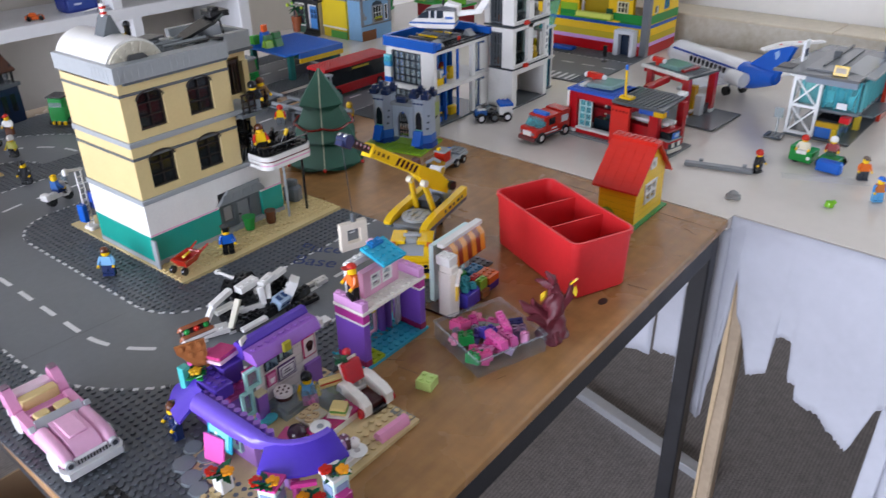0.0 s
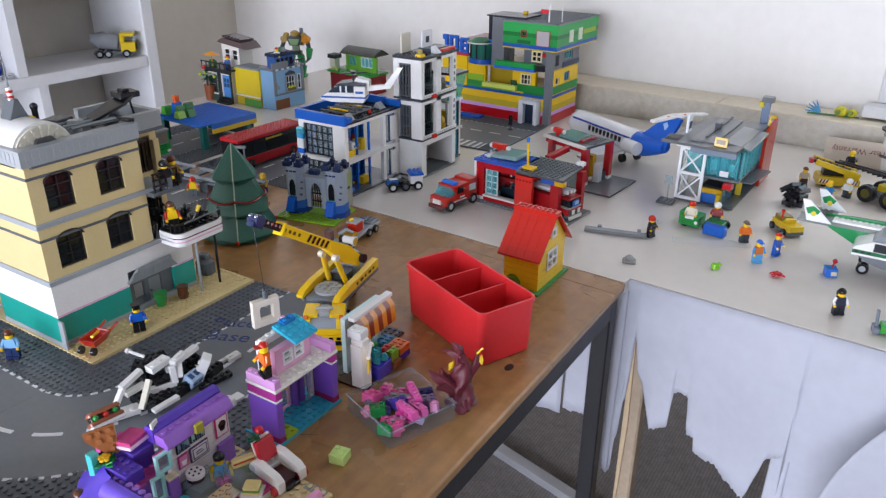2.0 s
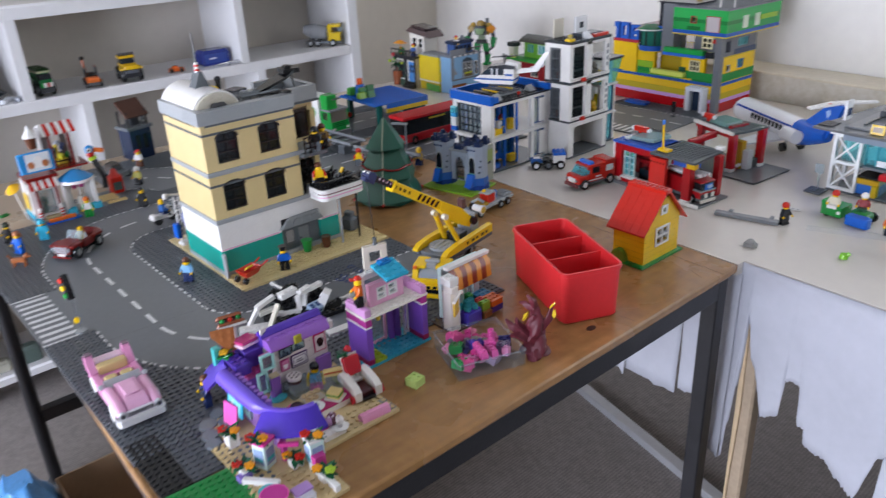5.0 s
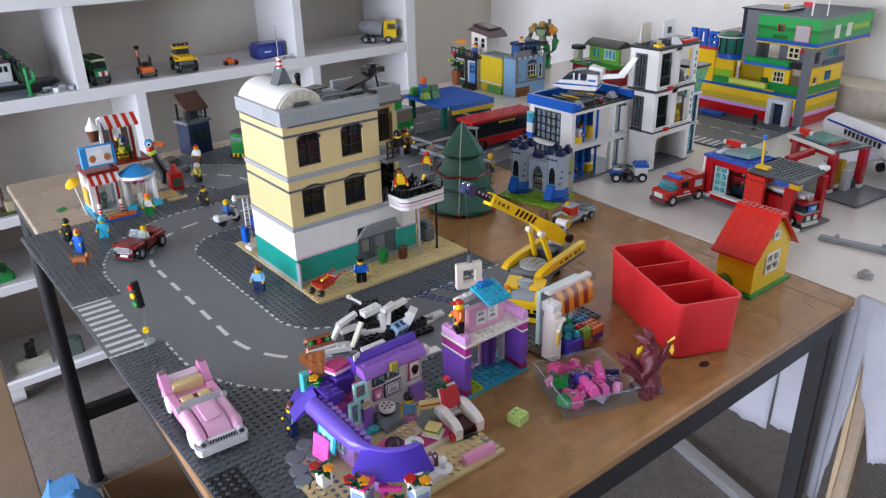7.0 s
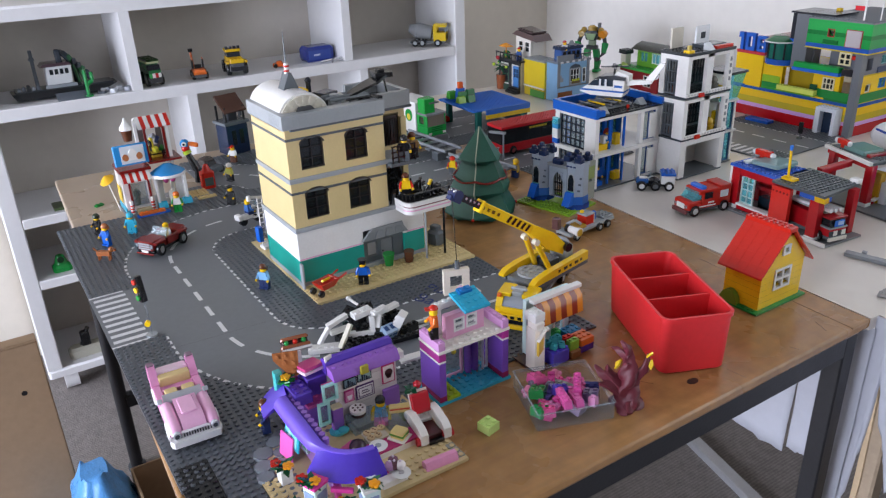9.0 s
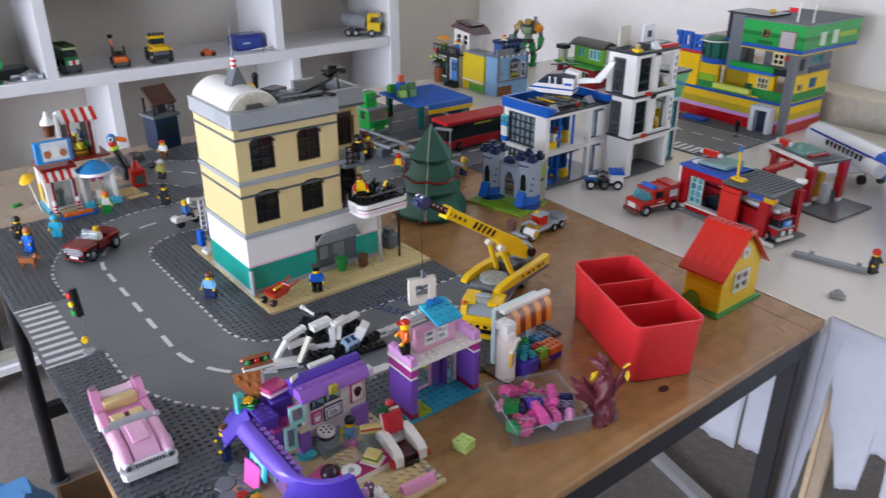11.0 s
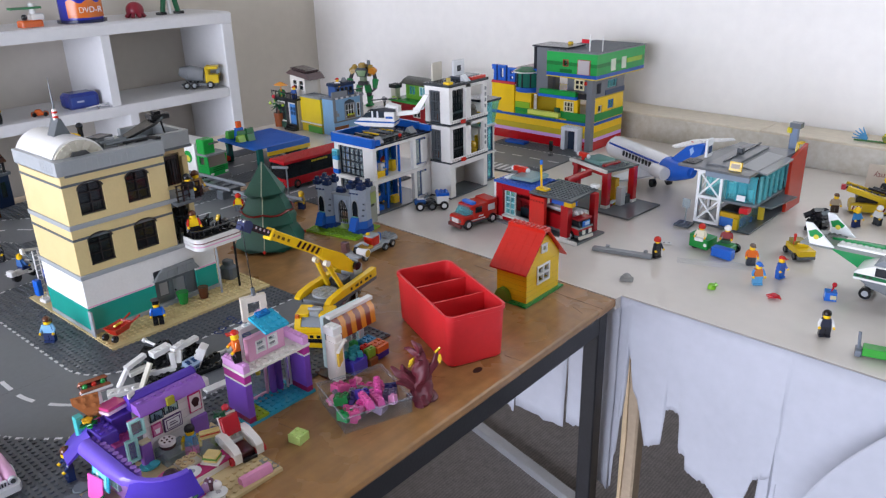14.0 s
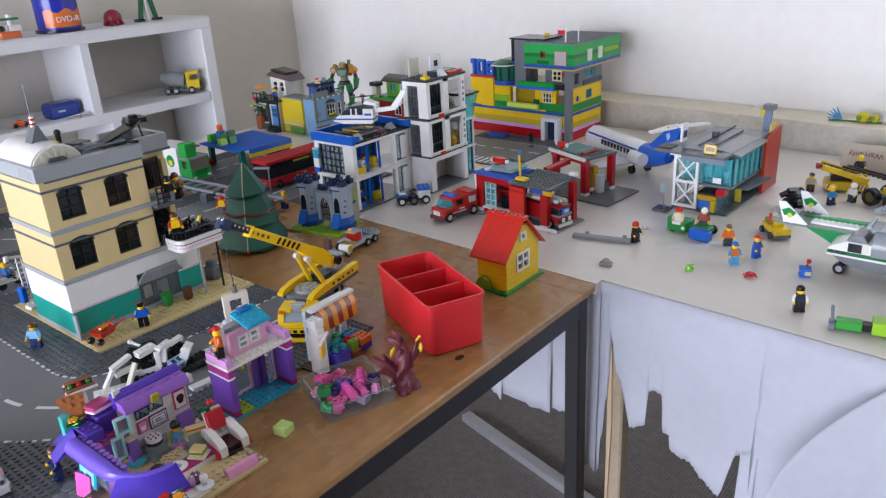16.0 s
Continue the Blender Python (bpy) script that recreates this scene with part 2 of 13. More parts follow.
def wood_top_material():
    m = surface("worn_wood_top", (0.35, 0.183, 0.066), 0.27, 0.26, 6.0, 0.08, 200.0)
    nt, b = m.node_tree, m.node_tree.nodes["Principled BSDF"]
    co = next(n for n in nt.nodes if n.bl_idname == "ShaderNodeTexCoord")
    stretch, grain = nt.nodes.new("ShaderNodeMapping"), nt.nodes.new("ShaderNodeTexNoise")
    stretch.inputs["Scale"].default_value = (55.0, 2.2, 55.0)
    grain.inputs["Scale"].default_value, grain.inputs["Detail"].default_value, grain.inputs["Distortion"].default_value = 1.6, 6, 0.6
    nt.links.new(co.outputs["Object"], stretch.inputs[0])
    nt.links.new(stretch.outputs[0], grain.inputs["Vector"])
    tone = nt.nodes.new("ShaderNodeMix")
    tone.data_type, tone.blend_type = "RGBA", "MULTIPLY"
    lift = nt.nodes.new("ShaderNodeMapRange")
    lift.inputs["From Min"].default_value, lift.inputs["From Max"].default_value = 0.3, 0.7
    lift.inputs["To Min"].default_value, lift.inputs["To Max"].default_value = 0.86, 1.10
    nt.links.new(grain.outputs["Fac"], lift.inputs[0])
    old = b.inputs["Base Color"].links[0].from_socket
    nt.links.new(old, tone.inputs["A"])
    nt.links.new(lift.outputs[0], tone.inputs["B"])
    tone.inputs["Factor"].default_value = 1.0
    # the far end is paler, its edge broken up by noise
    sep, paler, ragged_x, far_tone = nt.nodes.new("ShaderNodeSeparateXYZ"), nt.nodes.new("ShaderNodeMapRange"), nt.nodes.new("ShaderNodeMath"), nt.nodes.new("ShaderNodeMix")
    patch = nt.nodes.new("ShaderNodeTexNoise")
    patch.inputs["Scale"].default_value = 7.0
    nt.links.new(co.outputs["Object"], sep.inputs[0])
    nt.links.new(co.outputs["Object"], patch.inputs["Vector"])
    ragged_x.operation = "MULTIPLY_ADD"
    ragged_x.inputs[1].default_value = 0.25
    nt.links.new(patch.outputs["Fac"], ragged_x.inputs[0])
    nt.links.new(sep.outputs["X"], ragged_x.inputs[2])
    paler.inputs["From Min"].default_value, paler.inputs["From Max"].default_value = -0.95, -1.15
    nt.links.new(ragged_x.outputs[0], paler.inputs[0])
    far_tone.data_type = "RGBA"
    far_tone.inputs["B"].default_value = (0.46, 0.36, 0.26, 1)
    nt.links.new(paler.outputs[0], far_tone.inputs["Factor"])
    nt.links.new(tone.outputs["Result"], far_tone.inputs["A"])
    nt.links.new(far_tone.outputs["Result"], b.inputs["Base Color"])
    return m


wood_top = wood_top_material()
pale_wood = surface("pale_sanded_wood", (0.56, 0.42, 0.26), 0.5, 0.12, 12.0, 0.1, 160.0)

# ---- room ----
g = G().box(-2.4, 4.5, -2.7, 2.6, FLOOR - 0.1, FLOOR)
solo("floor", g, carpet, Matrix(), "grey-brown loop-pile carpet floor", "floor", kind="structure")
g = G().box(-2.4, 4.5, -2.7, 2.6, 1.66, 1.76)
solo("ceiling", g, ceiling_paint, Matrix(), "unseen plain ceiling, greyed to cut bounce light", "ceiling", kind="structure")
g = G().box(-2.37, -2.25, -2.62, 2.3, FLOOR, 1.66)
solo("wall_west", g, wall_paint, Matrix(), "cream painted wall behind the shelf unit", "wall", kind="structure")
# East and south walls are unseen; their dark colour holds the fill down.
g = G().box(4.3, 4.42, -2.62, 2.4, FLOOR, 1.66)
solo("wall_east", g, dim_paint, Matrix(), "unseen plain wall, darkened to cut bounce light", "wall", kind="structure")
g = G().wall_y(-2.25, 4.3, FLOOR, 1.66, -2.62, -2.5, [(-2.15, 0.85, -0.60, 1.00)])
solo("wall_south", g, dim_paint, Matrix(), "unseen wall with a wide window, darkened to cut bounce light", "wall", kind="structure")
g = G().wall_y(-1.98, 4.9, FLOOR, 1.66, 0.0, 0.12, [(0.40, 1.5, 0.16, 1.2)])
solo("wall_north", g, back_paint, BACK, "off-white painted wall above a cream ledge", "wall", kind="structure")


def window(name, m, w, h, label):
    """A white casement; local x along the wall, y out, from its low left corner."""
    t = thing(name, m, label, "window", kind="structure")
    g = G()
    for x0, x1, z0, z1 in ((-0.06, 0.03, -0.06, h + 0.06), (w - 0.03, w + 0.06, -0.06, h + 0.06), (0.03, w - 0.03, -0.06, 0.03),
                           (0.03, w - 0.03, h - 0.03, h + 0.06), (w / 2 - 0.025, w / 2 + 0.025, 0.03, h - 0.03)):
        g.soft(x0, x1, -0.022, 0.05, z0, z1, 0.004)
    part("window_frame", g, white_gloss, t)
    pane = part("pane", G().box(0.03, w - 0.03, 0.03, 0.034, 0.03, h - 0.03), glass_clear, t)
    pane.visible_shadow = False
    part("window_sill", G().soft(-0.08, w + 0.08, -0.07, -0.023, -0.085, -0.061, 0.004), white_gloss, t)


window("window_1", pose(0.85, -2.5, -0.60, 0, 0, 180), 3.0, 1.6, "wide white framed window full of daylight")
window("window_2", BACK @ pose(0.40, 0, 0.16), 1.1, 1.04, "white framed window at the end of the ledge")

# ledge along the back wall
ledge = thing("ledge", BACK, "cream marbled ledge along the foot of the wall", "ledge", kind="structure")
part("ledge_face", G().box(-0.66, 2.4, -0.106, -0.003, -0.25, 0.062), ledge_face, ledge, "marbled cream front of the ledge")
g = G().soft(-0.665, 0.02, -0.114, -0.003, 0.0625, 0.068, 0.002).soft(0.023, 2.4, -0.114, -0.003, 0.0625, 0.0685, 0.002)
part("ledge_top", g, ledge_board, ledge, "cream timber boards on the ledge")

# ---- tables ----
table = thing("wooden_table", at(0, 0), "wide worn wooden table with a black steel frame", "table")
TOP = [(-0.278, 0.176), (-0.278, 0.985), (-1.545, 1.045), (-1.545, 0.226)]
g = G().prism(TOP, -0.013, 0.0, "z")
top_ob = part("tabletop", g, wood_top, table, "scratched brown wooden top")
bev = top_ob.modifiers.new("edge", "BEVEL")
bev.width, bev.segments = 0.003, 2
g = G().box(-0.3055, -0.2805, 0.213, 0.942, -0.0415, -0.0135)
part("side_rail", g, black_steel, table)
part("front_rail", G(pose(0, 0, 0, 0, 0, -2.1)).box(-1.53, -0.33, 0.172, 0.197, -0.0415, -0.0135), black_steel, table)
for x, y in ((-0.2935, 0.955), (-1.53, 0.246), (-0.2935, 0.2), (-1.53, 0.99)):
    g = G().soft(x - 0.0125, x + 0.0125, y - 0.0125, y + 0.0125, FLOOR + 0.012, -0.0136, 0.002) if x > -1 else G().cyl((x, y, FLOOR + 0.012), (x, y, -0.0136), 0.0145, 20)
    leg = part("leg", g, black_steel, table)
    part("foot", G().cyl((x, y, FLOOR), (x, y, FLOOR + 0.0115), 0.021, 14), pl(DGREY), leg, "round rubber foot")
part("cross_rail", G().box(-1.542, -1.518, 0.256, 0.98, -0.56, -0.53), black_steel, table)

joint_wood = surface("dark_wood_joint", (0.17, 0.09, 0.036), 0.6, 0.2, 30.0)
for x0, y0, x1, y1, w in ((-0.2785, 0.945, -0.52, 0.958, 0.0006),):
    d = Vector((x1 - x0, y1 - y0)).normalized() * w
    part("plank_joint", G().prism([(x0 - d.y, y0 + d.x), (x0 + d.y, y0 - d.x), (x1 + d.y, y1 - d.x), (x1 - d.y, y1 + d.x)], -0.002, 0.00025, "z"), joint_wood, table)
rs = random.Random(31)
for k in range(12):
    x, y, a, n = rs.uniform(-0.44, -0.29), rs.uniform(0.42, 0.93), rs.uniform(-0.5, 2.2), rs.uniform(0.006, 0.028)
    d = Vector((math.cos(a), math.sin(a)))
    e = Vector((-d.y, d.x)) * 0.00035
    part("scratch", G().prism([(x - e.x, y - e.y), (x + e.x, y + e.y), (x + d.x * n + e.x, y + d.y * n + e.y), (x + d.x * n - e.x, y + d.y * n - e.y)], -0.001, 0.0002, "z"), joint_wood, table)

WT = pose(-0.28, 1.004, 0, 0, 0, -3.2)      # frame of the white table: x along its front edge
wt = thing("white_table", WT, "long white laminate table set against the wall", "table")
part("tabletop", G().prism([(-1.405, -0.029), (-1.268, -0.0285), (0.0015, -0.0175), (0.0015, 0.0), (1.9, 0.0), (1.9, 0.855), (-0.60, 0.860), (-0.60, 0.948), (-1.415, 0.948)], -0.018, -0.0005, "z"), laminate, wt, "glossy off-white laminate top")
part("post", G().soft(0.0170, 0.042, 0.004, 0.030, FLOOR, -0.0185, 0.003), timber, wt, "bare brown timber post")
part("post_strip", G().prism([(0.0172, -0.02), (0.0172, FLOOR), (0.0240, FLOOR), (0.0215, -0.40), (0.0255, -0.25), (0.0205, -0.02)], 0.0005, 0.0038, "y"), pale_wood, wt, "pale split face of the post")
part("post", G().soft(1.6, 1.65, 0.004, 0.05, FLOOR, -0.0185, 0.003), timber, wt)
part("post", G().soft(-1.38, -1.33, 0.75, 0.8, FLOOR, -0.0185, 0.003), timber, wt)


def sheet(name, x0, x1, low, bulge, label, seed, nx=26, nz=14, top=-0.001):
    """A paper sheet that hangs from the table's edge down to low(x) and bellies out by bulge(x, depth)."""
    rnd = random.Random(seed)
    g = G()
    v, f = [], []
    for i in range(nx + 1):
        x = x0 + (x1 - x0) * i / nx
        zl = low(x) + rnd.uniform(-0.003, 0.003)
        for j in range(nz + 1):
            d = j / nz
            z = top + (zl - top) * d
            wave = 0.009 * noise.noise((x * 9 + seed, z * 8, 0.3)) + 0.0025 * noise.noise((x * 40, z * 22, seed))
            v.append((x, -0.004 - bulge(x, d) - wave * d, z))
    for i in range(nx):
        for j in range(nz):
            a = i * (nz + 1) + j
            f.append((a, a + 1, a + nz + 2, a + nz + 1))
    g.add(v, f)
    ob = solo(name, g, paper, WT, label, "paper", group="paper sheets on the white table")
    sol = ob.modifiers.new("thickness", "SOLIDIFY")
    sol.thickness = 0.0006
    ob.data.polygons.foreach_set("use_smooth", [True] * len(ob.data.polygons))
    return ob


def steps(*rows):
    """A torn lower edge that runs straight between the points (x, z)."""
    def low(x):
        for (a, za), (b, zb) in zip(rows, rows[1:]):
            if x <= b:
                return za + (zb - za) * (x - a) / max(1e-6, b - a)
        return rows[-1][1]
    return low


for k, (a, b, za, zb) in enumerate(((-0.36, -0.222, -0.235, -0.272), (-0.220, -0.192, -0.268, -0.286), (-0.190, -0.086, -0.275, -0.272), (-0.083, -0.045, -0.262, -0.255))):
    sheet("paper_sheet", a, b, steps((a, za), (b, zb)), lambda x, d: 0.006 * d, "white paper strip hanging from the table edge", 3 + k, 10, 10, -0.0185)
sheet("paper_sheet", -0.043, 0.0050, steps((-0.043, -0.30), (-0.012, -0.335), (0.0050, -0.345)), lambda x, d: 0.003 + 0.004 * d, "torn white paper beside the timber post", 9, 16, 12, -0.0185)
low_edge = steps((0.0016, -0.352), (0.007, -0.345), (0.0085, -0.29), (0.0125, -0.27), (0.0128, -0.215), (0.0195, -0.195), (0.0200, -0.135), (0.0232, -0.080), (0.0265, -0.120), (0.030, -0.150), (0.046, -0.185), (0.061, -0.240), (0.089, -0.219), (0.0892, -0.158), (0.111, -0.159), (0.117, -0.217), (0.131, -0.219), (0.1315, -0.242), (0.171, -0.253),
                 (0.172, -0.262), (0.191, -0.275), (0.211, -0.292), (0.230, -0.205), (0.253, -0.190), (0.2535, -0.33), (0.30, -0.40), (0.6, -0.44))
sheet("paper_sheet", 0.0016, 0.6, low_edge, lambda x, d: 0.016 * d * min(1.0, x / 0.2) + 0.006 * math.sin(d * 3.0 + x * 9) * d, "torn white paper with a ragged lower edge", 13, 230, 16)
sheet("paper_sheet", 0.236, 0.260, steps((0.236, -0.36), (0.260, -0.34)), lambda x, d: 0.006 + 0.012 * d, "loose paper strip hanging free", 21, 8, 10, -0.19)
# the outer sheet leaves the edge and falls forward
v, f, n = [], [], 22
for i in range(n + 1):
    for j in range(n + 1):
        a, b = i / n, j / n
        b = b ** 1.4
        u = min(1.0, b * 0.5 / 0.145)
        xl = 0.308 + 0.092 * (1 - u) ** 1.7
        x = xl + (0.95 - xl) * a ** 1.6
        z = -0.026 - 0.50 * b
        fold = min(1.0, (x - xl) / 0.24)
        v.append((x, (-0.02 - 0.10 * u) * (1 - fold) - 0.016 * fold - 0.005 * noise.noise((x * 9, b * 4, 1.7)), z))
for i in range(n):
    f += [(i * (n + 1) + j, i * (n + 1) + j + 1, (i + 1) * (n + 1) + j + 1, (i + 1) * (n + 1) + j) for j in range(n)]
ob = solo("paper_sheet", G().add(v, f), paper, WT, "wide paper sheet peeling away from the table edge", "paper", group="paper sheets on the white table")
ob.modifiers.new("thickness", "SOLIDIFY").thickness = 0.0006
g = G(pose(-0.905, 1.412, FLOOR, 0, 0, -14)).soft(0, 0.62, 0, 0.03, 0, 0.02, 0.002)
solo("metal_batten", g, surface("pale_metal", (0.55, 0.56, 0.58), 0.4, 0.06, 20.0, metal=0.6), Matrix(), "pale grey metal batten lying on the carpet", "batten")

# ---- shelf unit ----
SX = -1.97
unit = thing("shelf_unit", at(SX, 0), "large white painted shelf unit on castors", "shelf unit")
part("back_panel", G().box(-0.262, -0.25, 0.12, 1.545, FLOOR + 0.07, 0.29), shelf_back, unit, "beige back board")
for z0, z1, y0, y1 in ((0.272, 0.306, 0.12, 1.545), (0.042, 0.072, 0.16, 1.50), (-0.235, -0.21, 0.16, 1.50), (-0.41, -0.385, 0.16, 1.50), (FLOOR + 0.06, FLOOR + 0.085, 0.12, 1.545)):
    part("shelf", G().soft(-0.249, 0, y0, y1, z0, z1, 0.006 if y0 < 0.15 else 0.002), white_gloss, unit)
for y in (0.14, 1.522):
    part("side_panel", G().soft(-0.249, 0, y - 0.02, y + 0.02, FLOOR + 0.086, 0.2715, 0.003), white_gloss, unit)
for y in (0.503, 1.118):
    part("divider", G().box(-0.249, -0.002, y - 0.013, y + 0.013, 0.0725, 0.2715), white_gloss, unit)
for y in (0.638, 1.165):
    part("divider", G().box(-0.249, -0.002, y - 0.013, y + 0.013, -0.2095, 0.0415), white_gloss, unit)
for y in (0.175, 1.49):
    c = part("castor", G().cyl((-0.045, y - 0.018, FLOOR + 0.03), (-0.045, y + 0.018, FLOOR + 0.03), 0.0295, 18), white_gloss, unit)

# ---- road baseplates ----
plate_grey = surface("grey_baseplate", srgb("5b6065"), 0.36, 0.07, 22.0, 0.04, 500.0)
road_grey = surface("road_print", srgb("6e7276"), 0.42, 0.06, 16.0, 0.04, 400.0)
paint = surface("white_road_print", (0.72, 0.73, 0.74), 0.45, 0.06, 60.0)
TH, SQ = 0.0022, 0.256


def strip(g, pts, w, z):
    """A ribbon of width w along a line of points."""
    for (x0, y0), (x1, y1) in zip(pts, pts[1:]):
        d = Vector((x1 - x0, y1 - y0)).normalized() * (w / 2)
        g.add([(x0 - d.y, y0 + d.x, z), (x0 + d.y, y0 - d.x, z), (x1 + d.y, y1 - d.x, z), (x1 - d.y, y1 + d.x, z)], [(0, 1, 2, 3)])


def dashes(g, fn, length, dash, gap, w, z):
    """Dashes of a line fn(s) for s from 0 to length."""
    s = gap / 2
    while s + dash * 0.6 < length:
        n = 4
        into = g if isinstance(g, G) else G()
        strip(into, [fn(min(length, s + dash * i / n)) for i in range(n + 1)], w, z)
        if into is not g:
            into.weld = True
            g.append(into)
        s += dash + gap


def road_plate(kind, x, y, rz, label):
    """A 32-stud baseplate with its road; local origin at its middle. curve: joins +x to +y side's corner; straight: along y; tee: straight along x with a branch at -y."""
    t = thing("road_baseplate", at(x, y, 0.0002, rz), label, "baseplate", group="road baseplates")
    h, r0, r1 = SQ / 2, 0.064, 0.192

    def on_road(px, py):
        if kind == "curve":
            d = math.hypot(px + h, py - h)
            return r0 - 0.001 < d < r1 + 0.001
        if kind == "straight":
            return abs(px) < 0.065
        return abs(py) < 0.065 or (abs(px) < 0.078 and py < 0)
    part("plate", G().box(-h + 0.0002, h - 0.0002, -h + 0.0002, h - 0.0002, 0, TH).studs(-h, -h, 32, 32, TH, 0, 8, lambda a, b: not on_road(a, b)), plate_grey, t)
    g, z = G(), TH + 0.0003
    if kind == "curve":
        n = 24
        arc = [radians(-90 + 90 * i / n) for i in range(n + 1)]
        v = [(-h + r * math.cos(a), h + r * math.sin(a), z) for a in arc for r in (r0, r1)]
        g.add(v, [(2 * i, 2 * i + 1, 2 * i + 3, 2 * i + 2) for i in range(n)])
    elif kind == "straight":
        g.add([(-0.064, -h, z), (0.064, -h, z), (0.064, h, z), (-0.064, h, z)], [(0, 1, 2, 3)])
    else:
        g.add([(-h, -0.064, z), (h, -0.064, z), (h, 0.064, z), (-h, 0.064, z)], [(0, 1, 2, 3)])
        g.add([(-0.078, -h, z), (0.078, -h, z), (0.078, -0.064, z), (-0.078, -0.064, z)], [(0, 1, 2, 3)])
    part("road_surface", g, road_grey, t, "smooth printed grey road")
    g, z, long = G(), TH + 0.0006, []
    if kind == "curve":
        for r, dash, gap, w in ((r0 - 0.002, 0.0075, 0.0055, 0.004), (r1 + 0.001, 0.0085, 0.006, 0.004), (0.128, 0.030, 0.022, 0.0055)):
            dashes(long if dash > 0.02 else g, lambda s, r=r: (-h + r * math.cos(-math.pi / 2 + s / r), h + r * math.sin(-math.pi / 2 + s / r)), r * math.pi / 2, dash, gap, w, z)
    elif kind == "straight":
        for px, dash, gap, w in ((-0.065, 0.0085, 0.006, 0.004), (0.065, 0.0085, 0.006, 0.004), (0, 0.030, 0.022, 0.0055)):
            dashes(long if dash > 0.02 else g, lambda s, px=px: (px, -h + s), SQ, dash, gap, w, z)
    else:
        for py, dash, gap, w in ((0.065, 0.0085, 0.006, 0.004), (0.0, 0.030, 0.022, 0.0055)):
            dashes(long if dash > 0.02 else g, lambda s, py=py: (-h + s, py), SQ, dash, gap, w, z)
        for sx in (-1, 1):
            dashes(g, lambda s, sx=sx: (sx * (h - s), -0.065), 0.04, 0.0085, 0.006, 0.004, z)
            strip(g, [(sx * 0.079, -h), (sx * 0.079, -h + 0.045)], 0.004, z)
        for i in range(9):
            px = -0.066 + i * 0.0165
            long.append(G().add([(px - 0.0038, -h + 0.004, z), (px + 0.0038, -h + 0.004, z), (px + 0.0038, -h + 0.046, z), (px - 0.0038, -h + 0.046, z)], [(0, 1, 2, 3)]))
    tagged(part("road_markings", g, paint, t, "small white printed edge dashes"), "small white printed edge dashes", kind="stuff")
    for k in long:
        part("lane_dash", k, paint, t)
    return t


CX, CY = (-1.102, -0.846, -0.59), (0.315, 0.571, 0.827, 1.083)
GREYL = "grey studded road baseplate with printed "
road_plate("curve", CX[2], CY[0], 0, GREYL + "curve and white dashes")
road_plate("tee", CX[1], CY[0], 0, GREYL + "junction and striped crossing")
road_plate("curve", CX[0], CY[0], -90, GREYL + "curve and white dashes")
road_plate("straight", CX[2], CY[1], 0, GREYL + "straight, written on in blue")
road_plate("straight", CX[0], CY[1], 0, GREYL + "road by the ice cream parlour")
road_plate("curve", CX[0] - SQ, CY[1] + 0.02, 180, GREYL + "curve at the far table end")
road_plate("straight", CX[0], CY[2], 0, GREYL + "straight road behind the corner building")
road_plate("straight", CX[0] + 0.03, 1.135, 0, GREYL + "straight road under the bus")
road_plate("straight", -1.35, 1.085, 0, GREYL + "straight road under the green lorry")
road_plate("tee", -0.86, 1.555, 0, GREYL + "crossing before the block tower")

